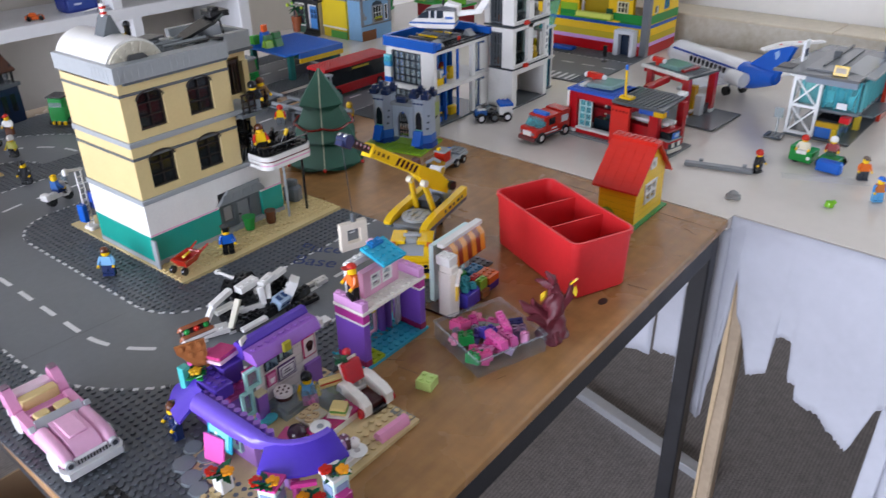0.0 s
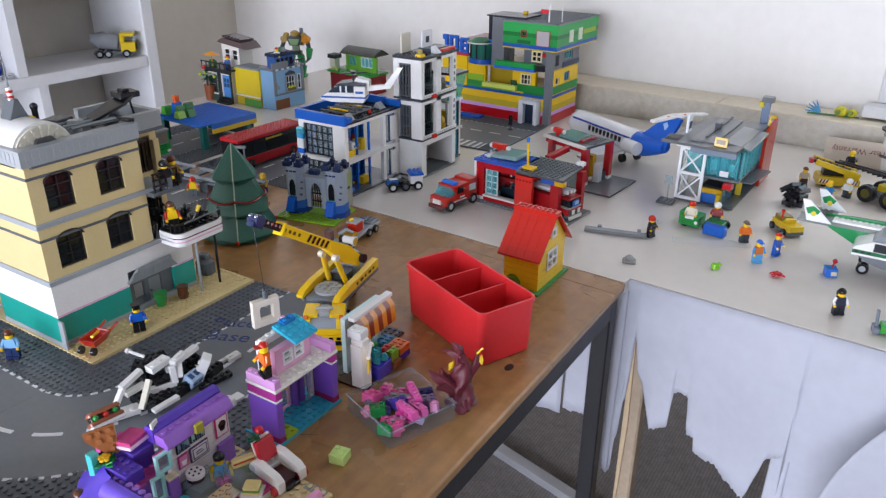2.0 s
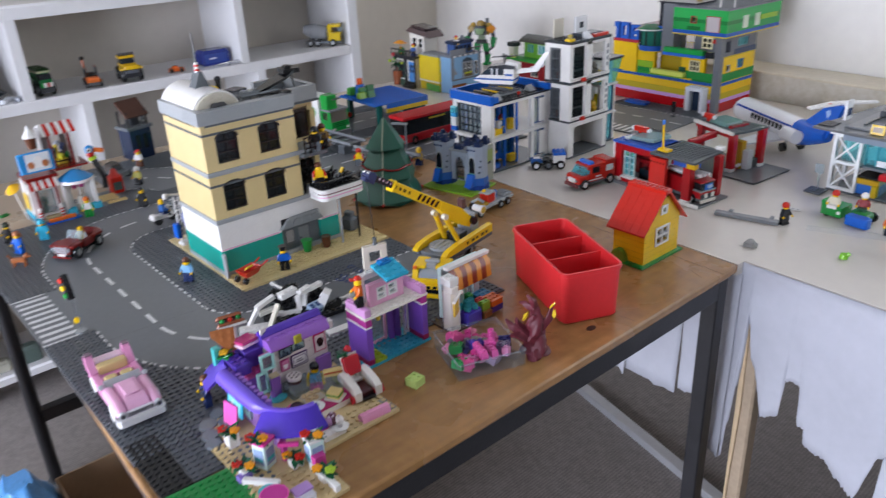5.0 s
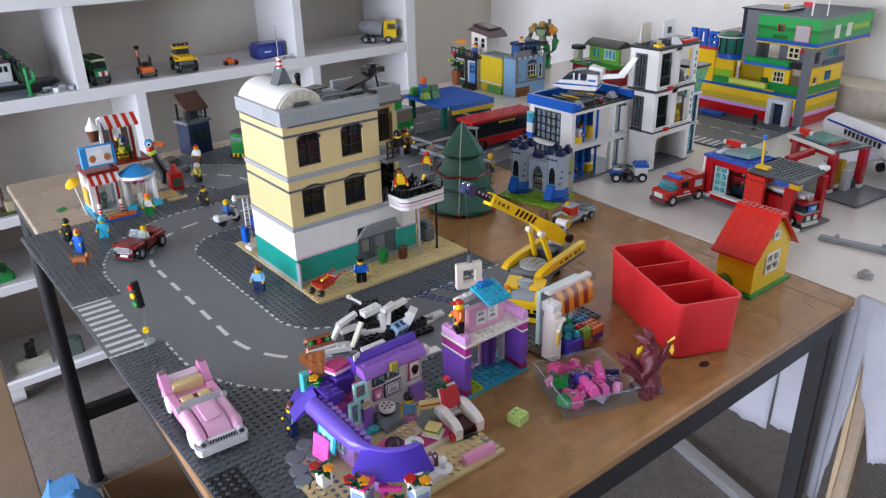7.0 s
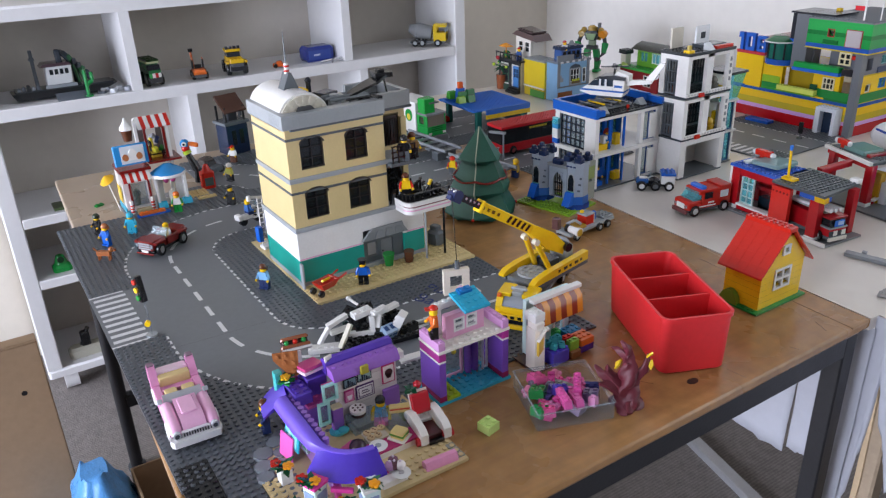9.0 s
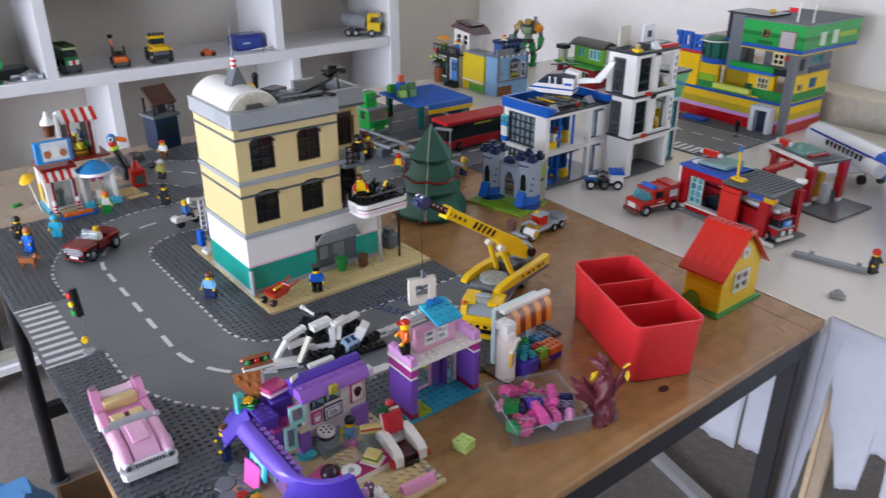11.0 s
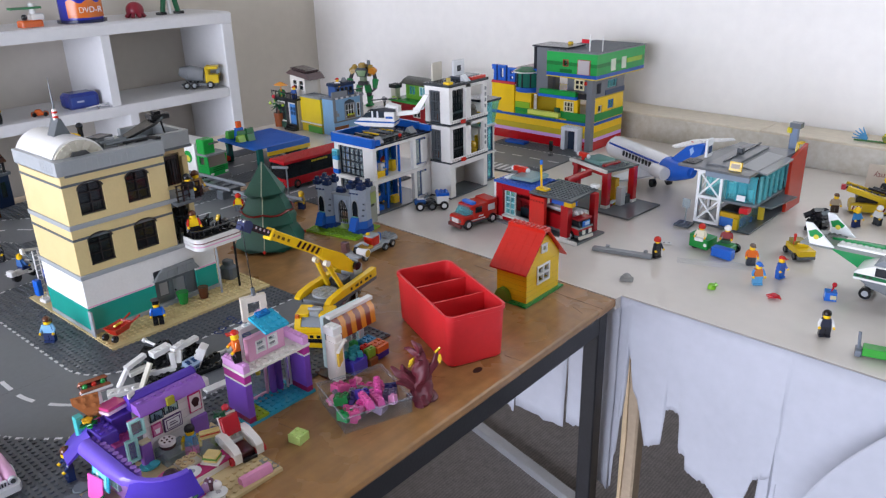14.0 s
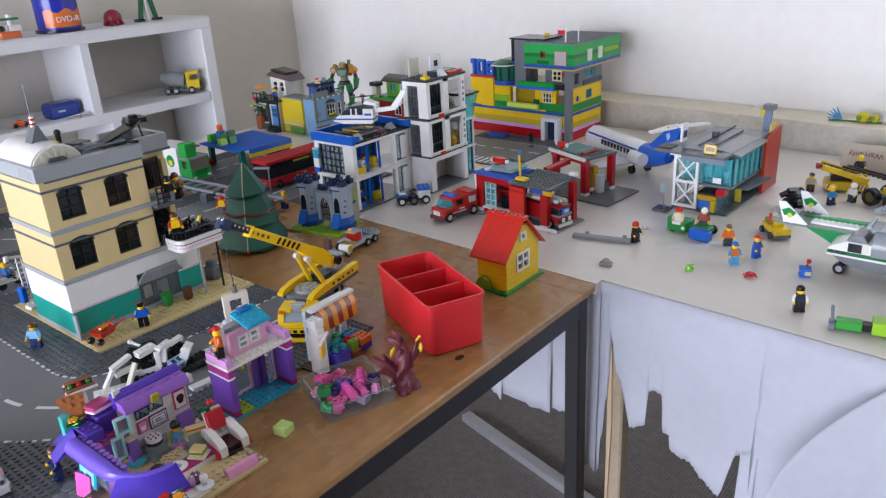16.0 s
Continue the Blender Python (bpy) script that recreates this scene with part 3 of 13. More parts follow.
# ---- shared toy pieces ----
def figure(x, y, z, rz, legs, torso, hat=None, hat_kind="cap", arms=None, label="", lying=0, seated=False, skin=SKIN, size=0.9):
    """A small plain toy figure in one mesh, facing local -y."""
    g = G(Matrix.Scale(size, 4))
    if seated:
        g.box(-0.0078, -0.0003, -0.012, 0.003, 0.0, 0.0055, 0).box(0.0003, 0.0078, -0.012, 0.003, 0.0, 0.0055, 0)
        g.t = g.t @ pose(0, 0, -0.0095)
    else:
        for sx in (-1, 1):
            g.box(min(sx * 0.0004, sx * 0.0078), max(sx * 0.0004, sx * 0.0078), -0.0035, 0.0035, 0.0025, 0.0125, 0)
            g.box(min(sx * 0.0004, sx * 0.0078), max(sx * 0.0004, sx * 0.0078), -0.0058, 0.0035, 0.0, 0.0032, 0)
    g.box(-0.0077, 0.0077, -0.0037, 0.0037, 0.0122, 0.0155, 0)
    b, t = (0.0077, 0.0039), (0.0058, 0.0036)
    v = [(-b[0], -b[1], 0.0155), (b[0], -b[1], 0.0155), (b[0], b[1], 0.0155), (-b[0], b[1], 0.0155),
         (-t[0], -t[1], 0.0283), (t[0], -t[1], 0.0283), (t[0], t[1], 0.0283), (-t[0], t[1], 0.0283)]
    g.add(v, [(3, 2, 1, 0), (4, 5, 6, 7), (0, 1, 5, 4), (1, 2, 6, 5), (2, 3, 7, 6), (3, 0, 4, 7)], 1)
    for sx in (-1, 1):
        g.cyl((sx * 0.0068, 0, 0.0272), (sx * 0.0096, -0.0015, 0.0205), 0.0021, 8, 2)
        g.cyl((sx * 0.0096, -0.0015, 0.0208), (sx * 0.0098, -0.006, 0.0168), 0.0019, 8, 2)
        g.cyl((sx * 0.0098, -0.006, 0.0168), (sx * 0.0098, -0.0085, 0.0148), 0.0019, 8, 3)
    g.cyl((0, 0, 0.0283), (0, 0, 0.0296), 0.003, 10, 3)
    g.cyl((0, 0, 0.0296), (0, 0, 0.0372), 0.005, 14, 3)
    if hat is None:
        g.cyl((0, 0, 0.0372), (0, 0, 0.0388), 0.0026, 10, 3)
    elif hat_kind == "cap":
        g.ball((0, 0.0002, 0.0362), 0.0056, 4, 12, 4, 0.85, 0).box(-0.0042, 0.0042, -0.0098, -0.003, 0.0362, 0.0372, 4)
    elif hat_kind == "helmet":
        g.ball((0, 0.0004, 0.0348), 0.0068, 4, 12, 5, 0.95, -25)
    elif hat_kind == "peaked":
        g.cyl((0, 0, 0.0362), (0, 0, 0.0386), 0.0056, 12, 4).cyl((0, 0, 0.0386), (0, 0, 0.0412), 0.0056, 12, 4, 0.0074).box(-0.0045, 0.0045, -0.0092, -0.004, 0.0358, 0.0368, 4)
    else:
        g.ball((0, 0.0008, 0.0358), 0.0062, 4, 12, 5, 0.95, -40).box(-0.0052, 0.0052, 0.002, 0.0062, 0.0298, 0.036, 4)
    m = at(x, y, z, rz) if not lying else at(x, y, z + 0.0045, rz) @ pose(0, 0, 0, lying, 0, 0)
    return solo("toy_figure", g, [pl(legs), pl(torso), pl(arms or torso), pl(skin), pl(hat or skin)], m, label, "toy figure", group="toy figures")


def wheel(parent, x, y, r, w, rim=LGREY, tyre=BLACK):
    """A wheel whose axle runs along y."""
    n, prof = 18, [(0.55, -0.5), (0.93, -0.5), (1.0, -0.36), (1.0, 0.36), (0.93, 0.5), (0.55, 0.5)]
    g, v, f = G(), [], []
    for i in range(n):
        a = 2 * math.pi * i / n
        v += [(x + r * p * math.cos(a), y + w * q, r + r * p * math.sin(a)) for p, q in prof]
    k = len(prof)
    for i in range(n):
        for j in range(k):
            f.append((i * k + j, i * k + (j + 1) % k, ((i + 1) % n) * k + (j + 1) % k, ((i + 1) % n) * k + j))
    g.add(v, f)
    o = part("wheel", g, pl(tyre, 0.5), parent)
    part("rim", G().cyl((x, y - w * 0.42, r), (x, y + w * 0.42, r), r * 0.57, 14).cyl((x, y - w * 0.5, r), (x, y + w * 0.5, r), r * 0.2, 10), pl(rim), o)
    return o


def block(parent, name, x0, x1, y0, y1, z0, z1, color, studs=False, label="", c=0.0006):
    """One moulded piece or a run of bricks of one colour."""
    g = G().soft(x0, x1, y0, y1, z0, z1, c)
    if studs:
        nx, ny = max(1, round((x1 - x0) / U)), max(1, round((y1 - y0) / U))
        g.studs((x0 + x1 - nx * U) / 2, (y0 + y1 - ny * U) / 2, nx, ny, z1)
    return part(name, g, pl(color) if isinstance(color, str) else color, parent, label)


def lattice(parent, axis, at_, a0, a1, z0, z1, nx, nz, color, bar=0.0011, depth=0.002, border=0.0016, name="window"):
    """A window frame of crossing bars in the plane axis = at_."""
    us = [a0 + (a1 - a0) * i / nx for i in range(nx + 1)]
    ws = [z0 + (z1 - z0) * j / nz for j in range(nz + 1)]

    def gap(c, k):
        return c[k] + (border if k == 0 else bar / 2), c[k + 1] - (border if k == len(c) - 2 else bar / 2)
    holes = [gap(us, i) + gap(ws, j) for i in range(nx) for j in range(nz)]
    g = G()
    (g.wall_x if axis == "x" else g.wall_y)(a0, a1, z0, z1, at_ - depth / 2, at_ + depth / 2, holes)
    return part(name, g, pl(color) if isinstance(color, str) else color, parent)


# ---- corner building ----
def corner_building():
    t = thing("corner_building", at(-0.776, 0.443, TH), "tall beige toy brick building with teal and white ground floor", "toy building")
    # x: 0 at the street face, negative inward; y: 0 at the side face
    D, W = -0.124, 0.143
    sand_mat = pl(SAND)
    part("base_plate", G().box(-0.2, 0.056, -0.003, 0.253, -0.0021, PLT).studs(-0.2 + 0.2 % U, -0.003, 31, 32, PLT, 0, 8, lambda a, b: a > 0 or b > 0.2), sand_mat, t, "tan studded base plate")
    z0 = PLT
    part("plinth", G().box(D, 0.0005, -0.0005, 0.201, z0, z0 + 0.0062), pl(LGREY), t)
    z1, z2, z3, z4, z5 = z0 + 0.0063, 0.0425, 0.0845, 0.1545, 0.2275
    # ground floor, teal below and white above, with a doorway
    part("teal_wall", G().wall_x(0, 0.098, z1, z2, -0.008, 0, []).wall_y(D, -0.008, z1, z2, 0, 0.008, []), pl(TEAL), t, "teal brick wall")
    part("teal_wall", G().wall_x(0.165, 0.200, z1, z2, -0.008, 0, []), pl(TEAL), t, "teal brick wall")
    g = G().wall_x(0, 0.200, z2 + 0.0001, z3, -0.008, 0, [(0.098, 0.165, z2, 0.062)]).wall_y(D, -0.008, z2 + 0.0001, z3, 0, 0.008, [])
    g.wall_y(-0.09, -0.008, z1, z3, 0.192, 0.200, [(-0.07, -0.012, z1, 0.058)])
    part("white_wall", g, pl(WHITE), t, "white brick wall")
    for y0, y1 in ((0, 0.0945), (0.1705, 0.200)):
        part("pink_stripe", G().box(0.0001, 0.0008, y0, y1, z2 + 0.001, z2 + 0.0026), pl(LPINK), t)
    part("doorway", G().wall_x(0.098, 0.165, z1, 0.062, -0.010, -0.004, [(0.128, 0.148, z1, 0.04), (0.106, 0.122, 0.018, 0.04)]), pl(DGREY), t, "grey recessed doorway")
    door = part("door", G().soft(-0.0095, -0.0060, 0.1285, 0.1475, z1, 0.0395, 0.0005), pl("7d8285"), t)
    part("door_handle", G().cyl((-0.006, 0.131, 0.022), (-0.0040, 0.131, 0.022), 0.0012, 8), pl(BLACK), door)
    g = G().prism([(0.095, 0.0475), (0.110, 0.0620), (0.160, 0.0625), (0.170, 0.0475)], 0.0002, 0.0045, "x").prism([(0.108, 0.0600), (0.110, 0.0650), (0.160, 0.0655), (0.162, 0.0605)], 0.0046, 0.0064, "x")
    part("awning", g, pl("8b9092"), t, "grey arched hood over the doorway")
    for k in range(4):
        part("hood_slab", G().prism([(0.099 + k * 0.0165, 0.0490), (0.1135 + k * 0.0165, 0.0490), (0.1135 + k * 0.0150, 0.0595), (0.104 + k * 0.0150, 0.0595)], 0.0046, 0.0054, "x"), pl("84898c"), t)
    part("corner_post", G().soft(0.0005, 0.009, -0.002, 0.001, z0, z2 - 0.002, 0.0005), pl(LGREY), t)
    part("floor_deck", G().box(D, -0.0085, 0.0085, 0.19, z3 - 0.0065, z3 - 0.001), pl(DGREY), t)
    # storeys with beige walls
    for zf, zt in ((z3, z4), (z4, z5)):
        part("string_course", G().soft(D, 0.0022, -0.0022, 0.19 if zf == z3 else 0.178, zf, zf + 0.0062, 0.0008), pl(LGREY), t)
        holes = [(0.018, 0.052, zf + 0.0155, zf + 0.0595), (0.083, 0.117, zf + 0.0155, zf + 0.0595)]
        g = G().wall_x(0, W, zf + 0.0063, zt, -0.008, 0, holes).wall_y(D, -0.008, zf + 0.0063, zt, 0, 0.008, [])
        g.wall_y(D, -0.008, zf + 0.0063, zt, W - 0.008, W - 0.0001, [])
        part("beige_wall", g, sand_mat, t, "beige brick wall")
        part("back_wall", G().wall_x(0.008, W - 0.008, zf + 0.0063, zt, D, D + 0.008, []), sand_mat, t)
        part("band", G().box(D, 0.0012, -0.0012, W, zt - 0.0158, zt - 0.0128), pl(DGREY), t, "dark grey line of tiles")
        for y0, y1, za, zb in holes:
            ym, zs = (y0 + y1) / 2, zb - 0.009
            arch = [(y0, zb), (y0, zs)] + [(ym - (y1 - y0) / 2 * math.cos(math.pi * i / 10), zs + 0.0085 * math.sin(math.pi * i / 10)) for i in range(11)] + [(y1, zs), (y1, zb)]
            part("arch", G().prism(arch, -0.007, -0.0003, "x"), sand_mat, t)
            part("arch_trim", G().prism([(ym - 0.0178 * math.cos(math.pi * i / 10), zs - 0.0002 + 0.0098 * math.sin(math.pi * i / 10)) for i in range(11)]
                                        + [(ym - 0.0158 * math.cos(math.pi * i / 10), zs - 0.0002 + 0.0082 * math.sin(math.pi * i / 10)) for i in range(10, -1, -1)], 0.0002, 0.0016, "x"), pl("33302e"), t)
            w = lattice(t, "x", -0.004, y0, y1, za, zb - 0.0005, 2, 3, "2a2625", 0.0011, 0.003, 0.002)
            part("pane", G().box(-0.0062, -0.0057, y0, y1, za, zb - 0.0005), glass_dark, w)
    part("inner_floor", G().box(D + 0.008, -0.0085, 0.0085, W - 0.0085, z4 - 0.003, z4 + 0.003), pl(BROWN), t)
    # things seen through the upper windows
    part("curtain", G().box(-0.03, -0.027, 0.08, 0.12, z4 + 0.0065, z4 + 0.03), pl(DRED), t, "dark red furniture behind the window")
    # parapet and roof
    part("parapet", G().wall_x(-0.004, W + 0.001, z5, z5 + 0.0185, -0.012, 0.0045, []).wall_y(D, -0.012, z5, z5 + 0.0185, -0.004, 0.006, []), pl(LGREY), t, "grey parapet of grooved bricks")
    for i in range(17):
        part("groove_tile", G().box(0.0046, 0.0049, 0.002 + i * U, 0.0062 + i * U, z5 + 0.003, z5 + 0.0155), pl(LGREY), t)
    for i in range(5):
        part("groove_tile", G().box(-0.01 - i * U, -0.0058 - i * U, -0.0044, -0.0041, z5 + 0.003, z5 + 0.0155), pl(LGREY), t)
    part("coping", G().soft(D, 0.003, 0.0065, W, z5 - 0.0032, z5 - 0.0001, 0.0004), pl(DGREY), t)
    part("roof", G().box(D, -0.0125, 0.0065, W, z5 + 0.001, z5 + 0.0045).studs(-0.10, 0.07, 9, 8, z5 + 0.0045), pl(DGREY), t)
    # barrel roof over the side
    r, n = 0.036, 16
    arc = [(0.036 - r * math.cos(math.pi * i / n), z5 + 0.006 + 0.034 * math.sin(math.pi * i / n)) for i in range(n + 1)]
    part("barrel_roof", G().prism([(0.0, z5 - 0.004)] + arc + [(0.072, z5 - 0.004)], D - 0.001, -0.0165, "x"), pl(WHITE), t, "white barrel-shaped roof")
    arc = [(0.036 - (r - 0.002) * math.cos(math.pi * i / n), z5 + 0.006 + 0.031 * math.sin(math.pi * i / n)) for i in range(n + 1)]
    end = part("gable_end", G().prism(arc, -0.0164, -0.013, "x"), pl("cfc9b8"), t, "pale round gable with studs")
    g = G()
    for i in range(9):
        for j in range(3):
            a, rr = math.pi * (i + 0.5) / 9, 0.0185 + j * 0.0055
            y, z = 0.036 - rr * math.cos(a), z5 + 0.006 + rr * 0.95 * math.sin(a)
            g.cyl((-0.0131, y, z), (-0.0115, y, z), 0.0022, 8)
    part("studs", g, pl("cfc9b8"), end)
    pts = [(0.022, z5 + 0.004), (0.050, z5 + 0.004), (0.050, z5 + 0.017), (0.044, z5 + 0.024), (0.028, z5 + 0.024), (0.022, z5 + 0.017)]
    part("dormer_window", G().prism(pts, -0.0129, -0.0085, "x"), pl("4a4b4c"), t, "dark grey arched window")
    part("dormer_pane", G().prism([(0.0275, z5 + 0.006), (0.0445, z5 + 0.006), (0.0445, z5 + 0.014), (0.040, z5 + 0.019), (0.032, z5 + 0.019), (0.0275, z5 + 0.014)], -0.0084, -0.0078, "x"), pl(BLACK), t)
    g = G().prism([(0.016, 0.0), (0.056, 0.0), (0.0405, 0.022), (0.0335, 0.022)], -0.072, -0.052, "x")
    g.v = [(x, y * 0.55 + 0.0165, z + z5 + 0.038) for x, y, z in g.v]
    part("spire_base", g, pl(DGREY), t, "dark grey sloped spire base")
    sp = part("spire", G().cyl((-0.062, 0.0365, z5 + 0.058), (-0.062, 0.0365, z5 + 0.072), 0.0032, 12), pl(WHITE), t)
    for k in range(2):
        part("ring", G().cyl((-0.062, 0.0365, z5 + 0.0605 + k * 0.006), (-0.062, 0.0365, z5 + 0.0632 + k * 0.006), 0.0036, 12), pl(RED), sp, "red ring")
    part("mast", G().cyl((-0.062, 0.0365, z5 + 0.072), (-0.064, 0.0375, z5 + 0.112), 0.0011, 8, 0, 0.0006), pl(DGREY), sp)
    # set-back bay beside the main block
    BY = 0.198
    g = G().wall_x(W + 0.0005, BY, z3 + 0.0063, z5 - 0.007, -0.046, -0.038, [(W + 0.010, BY - 0.010, z4 + 0.012, z5 - 0.014), (W + 0.008, BY - 0.008, z3 + 0.0064, z4 - 0.022)])
    g.wall_y(D, -0.0465, z3 + 0.0063, z5 - 0.007, BY - 0.008, BY - 0.0001, [])
    part("bay_wall", g, pl(SAND), t, "tan set-back wall")
    part("bay_pilaster", G().soft(-0.0379, -0.033, BY - 0.009, BY, z3 + 0.0063, z5 - 0.020, 0.0005), pl(SAND), t, "tan pilaster")
    part("bay_parapet", G().wall_x(W + 0.002, BY + 0.006, z5 - 0.0035, z5 + 0.0175, -0.038, -0.030, []).wall_y(D, -0.0381, z5 - 0.0035, z5 + 0.0175, BY - 0.002, BY + 0.006, []).wall_x(W + 0.002, BY - 0.0021, z5 - 0.0035, z5 + 0.0175, D, D + 0.008, []), pl(LGREY), t, "grey parapet wall")
    part("bay_roof", G().box(D + 0.0081, -0.0381, W + 0.002, BY - 0.0021, z5 - 0.0035, z5 + 0.001), pl(DGREY), t)
    part("bay_coping", G().box(D + 0.004, -0.028, W + 0.0021, BY + 0.0075, z5 - 0.0069, z5 - 0.0036), pl(DGREY), t)
    for z in (z3, z4):
        d = part("bay_door", G().wall_x(W + 0.010, BY - 0.010, z + 0.0125 if z == z4 else z + 0.0065, z + 0.055, -0.044, -0.040, [(W + 0.014, W + 0.026, z + 0.018, z + 0.050), (W + 0.030, BY - 0.014, z + 0.018, z + 0.050)]), pl("3a2f2a"), t, "dark glazed door")
        part("pane", G().box(-0.0429, -0.0412, W + 0.0135, BY - 0.0135, z + 0.0175, z + 0.0505), glass_dark, d)
    part("wall_plaque", G().soft(-0.0379, -0.030, W + 0.010, BY - 0.014, z4 - 0.018, z4 - 0.0045, 0.001), pl("8a8d90"), t, "grey panel under the door")
    part("landing", G().soft(-0.0328, 0.012, W + 0.002, 0.186, z4 - 0.004, z4 + 0.001, 0.0005), pl(DGREY), t, "dark grey landing")
    # round balcony over the entrance
    y0, y1 = 0.153, 0.232
    n, q = 14, 0.013
    rim = [(0.0002, y0)] + [(0.0245 + q * math.sin(radians(180 * i / n)), (y0 + q - q * math.cos(radians(180 * i / n))) if i <= n / 2 else (y1 - q - q * math.cos(radians(180 * i / n)))) for i in range(n + 1)] + [(0.0002, y1)]
    part("balcony", G().prism(rim, z3 - 0.001, z3 + 0.0165, "z"), pl(WHITE), t, "white rounded balcony")
    part("balcony_stripe", G().prism([(x * 1.0 + 0.0005 if x > 0 else x, y) for x, y in rim], z3 + 0.0042, z3 + 0.0058, "z"), pl(LPINK), t)
    part("balcony_dash", G().prism([(x + 0.0009 if x > 0 else x, y) for x, y in rim], z3 + 0.0095, z3 + 0.0106, "z"), pl(MAROON), t)
    part("balcony_deck", G().prism([(x * 0.93, y0 + (y - y0) * 0.97 + 0.0012) for x, y in rim], z3 + 0.0166, z3 + 0.0180, "z").studs(0.002, y0 + 0.008, 4, 8, z3 + 0.0180), pl(BLACK), t, "black studded deck")
    for i in range(1, n, 2):
        x, y = rim[i + 1]
        part("railing_post", G().cyl((x - 0.003, y, z3 + 0.0180), (x - 0.003, y, z3 + 0.0285), 0.0011, 6), pl(BLACK), t)
    g = G()
    for i in range(1, n - 2, 2):
        (xa, ya), (xb, yb) = rim[i + 1], rim[i + 3]
        g.cyl((xa - 0.003, ya, z3 + 0.0287), (xb - 0.003, yb, z3 + 0.0287), 0.0013, 6)
    part("railing", g, pl(BLACK), t)
    for x, y in ((0.022, 0.222), (0.022, 0.190)):
        part("column", G().cyl((x, y, PLT), (x, y, z3 - 0.001), 0.0018, 8), pl(BLACK if y > 0.2 else LGREY), t, "slim column under the balcony")
    # black trellis, plants and railings on the landing and the balcony
    for x, y0b, y1b in ((0.010, W + 0.004, 0.184),):
        for z in (0.008, 0.016, 0.024):
            part("landing_rail", G().box(x, x + 0.0016, y0b, y1b, z4 + z, z4 + z + 0.0016), pl(BLACK), t)
        for k in range(5):
            y = y0b + 0.001 + k * 0.009
            part("landing_post", G().box(x - 0.0004, x + 0.002, y, y + 0.0016, z4 + 0.001, z4 + 0.0255), pl(BLACK), t)
    # Dark strip stands in for the shaded gap between main block and bay.
    part("gap_shade_strip", G().soft(-0.036, -0.009, W + 0.0012, W + 0.0052, z3 + 0.0064, z5 - 0.008, 0.0005), pl("26221f"), t, "dark strip for the shaded gap beside the bay")
    for z in (z3, z4):
        for k in range(6):
            part("grille_bar", G().box(-0.0375, -0.0355, W + 0.011 + k * 0.0048, W + 0.0128 + k * 0.0048, z + 0.013, z + 0.052), pl("211d1c"), t)
    rp = random.Random(8)
    for x, y, h in ((-0.018, W + 0.012, 0.034), (-0.012, W + 0.022, 0.028), (-0.020, W + 0.034, 0.036), (0.004, 0.172, 0.026), (0.002, 0.196, 0.022), (0.022, 0.204, 0.02)):
        stalk = part("black_plant", G().cyl((x, y, z3 + 0.0136), (x, y, z3 + 0.0136 + h), 0.0018, 6), pl(BLACK), t, "black toy plant stem")
        for k in range(5):
            a, zz = rp.uniform(0, 6.28), z3 + 0.0136 + h * (0.3 + 0.16 * k)
            part("black_leaf", G(pose(x, y, zz, rp.uniform(-30, 30), rp.uniform(-40, 10), math.degrees(a))).soft(0.001, 0.0095, -0.0022, 0.0022, 0, 0.0016, 0.0005), pl("202225"), stalk)
    part("lever", G().cyl((0.018, 0.188, z3 + 0.0137), (0.026, 0.196, z3 + 0.035), 0.0016, 8), pl(BLACK), t)
    part("lever_head", G().cyl((0.026, 0.196, z3 + 0.035), (0.0285, 0.1985, z3 + 0.0425), 0.0028, 10), pl("d8b428"), t, "yellow tap head")
    part("chair", G().soft(0.008, 0.020, 0.176, 0.188, z3 + 0.0137, z3 + 0.024, 0.001).box(0.008, 0.0095, 0.176, 0.188, z3 + 0.024, z3 + 0.036), pl("1f2022"), t, "black balcony chair")
    rq = random.Random(21)
    for k in range(16):
        x, y = rq.uniform(-0.03, 0.006), W + rq.uniform(0.004, 0.05)
        h = rq.uniform(0.012, 0.040)
        st = part("black_stem", G().cyl((x, y, z3 + 0.0062), (x + rq.uniform(-0.004, 0.004), y + rq.uniform(-0.004, 0.004), z3 + 0.0062 + h), 0.0013, 6), pl("191a1c"), t)
        part("black_leaf", G(pose(x, y, z3 + 0.006 + h * rq.uniform(0.5, 0.95), rq.uniform(-30, 30), rq.uniform(-40, 20), rq.uniform(0, 360))).soft(0.0005, 0.0090, -0.0026, 0.0026, 0, 0.0015, 0.0005), pl("202225"), st)
    for k in range(5):
        part("balcony_clutter", G(pose(0.006 + 0.006 * (k % 3), y0 + 0.022 + 0.011 * k, z3 + 0.0181, 0, 0, 31 * k)).soft(-0.005, 0.005, -0.004, 0.004, 0, 0.005 + 0.003 * (k % 3), 0.0006), pl("26272a" if k % 2 else "3a3c40"), t)
    for k in range(3):
        part("roof_bar", G().cyl((-0.030 - 0.014 * k, 0.080, z5 + 0.020), (-0.030 - 0.014 * k, W - 0.004, z5 + 0.020), 0.0022, 8), pl("7c8286"), t)
    part("roof_crate", G(pose(-0.088, 0.100, z5 + 0.0047, 0, 0, 20)).soft(-0.012, 0.012, -0.014, 0.014, 0, 0.016, 0.001), pl("4c4f52"), t)
    part("roof_fan", G().cyl((-0.050, 0.096, z5 + 0.0047), (-0.050, 0.096, z5 + 0.024), 0.011, 16, 0, 0.006), pl("9a9fa2"), t, "grey domed roof vent")
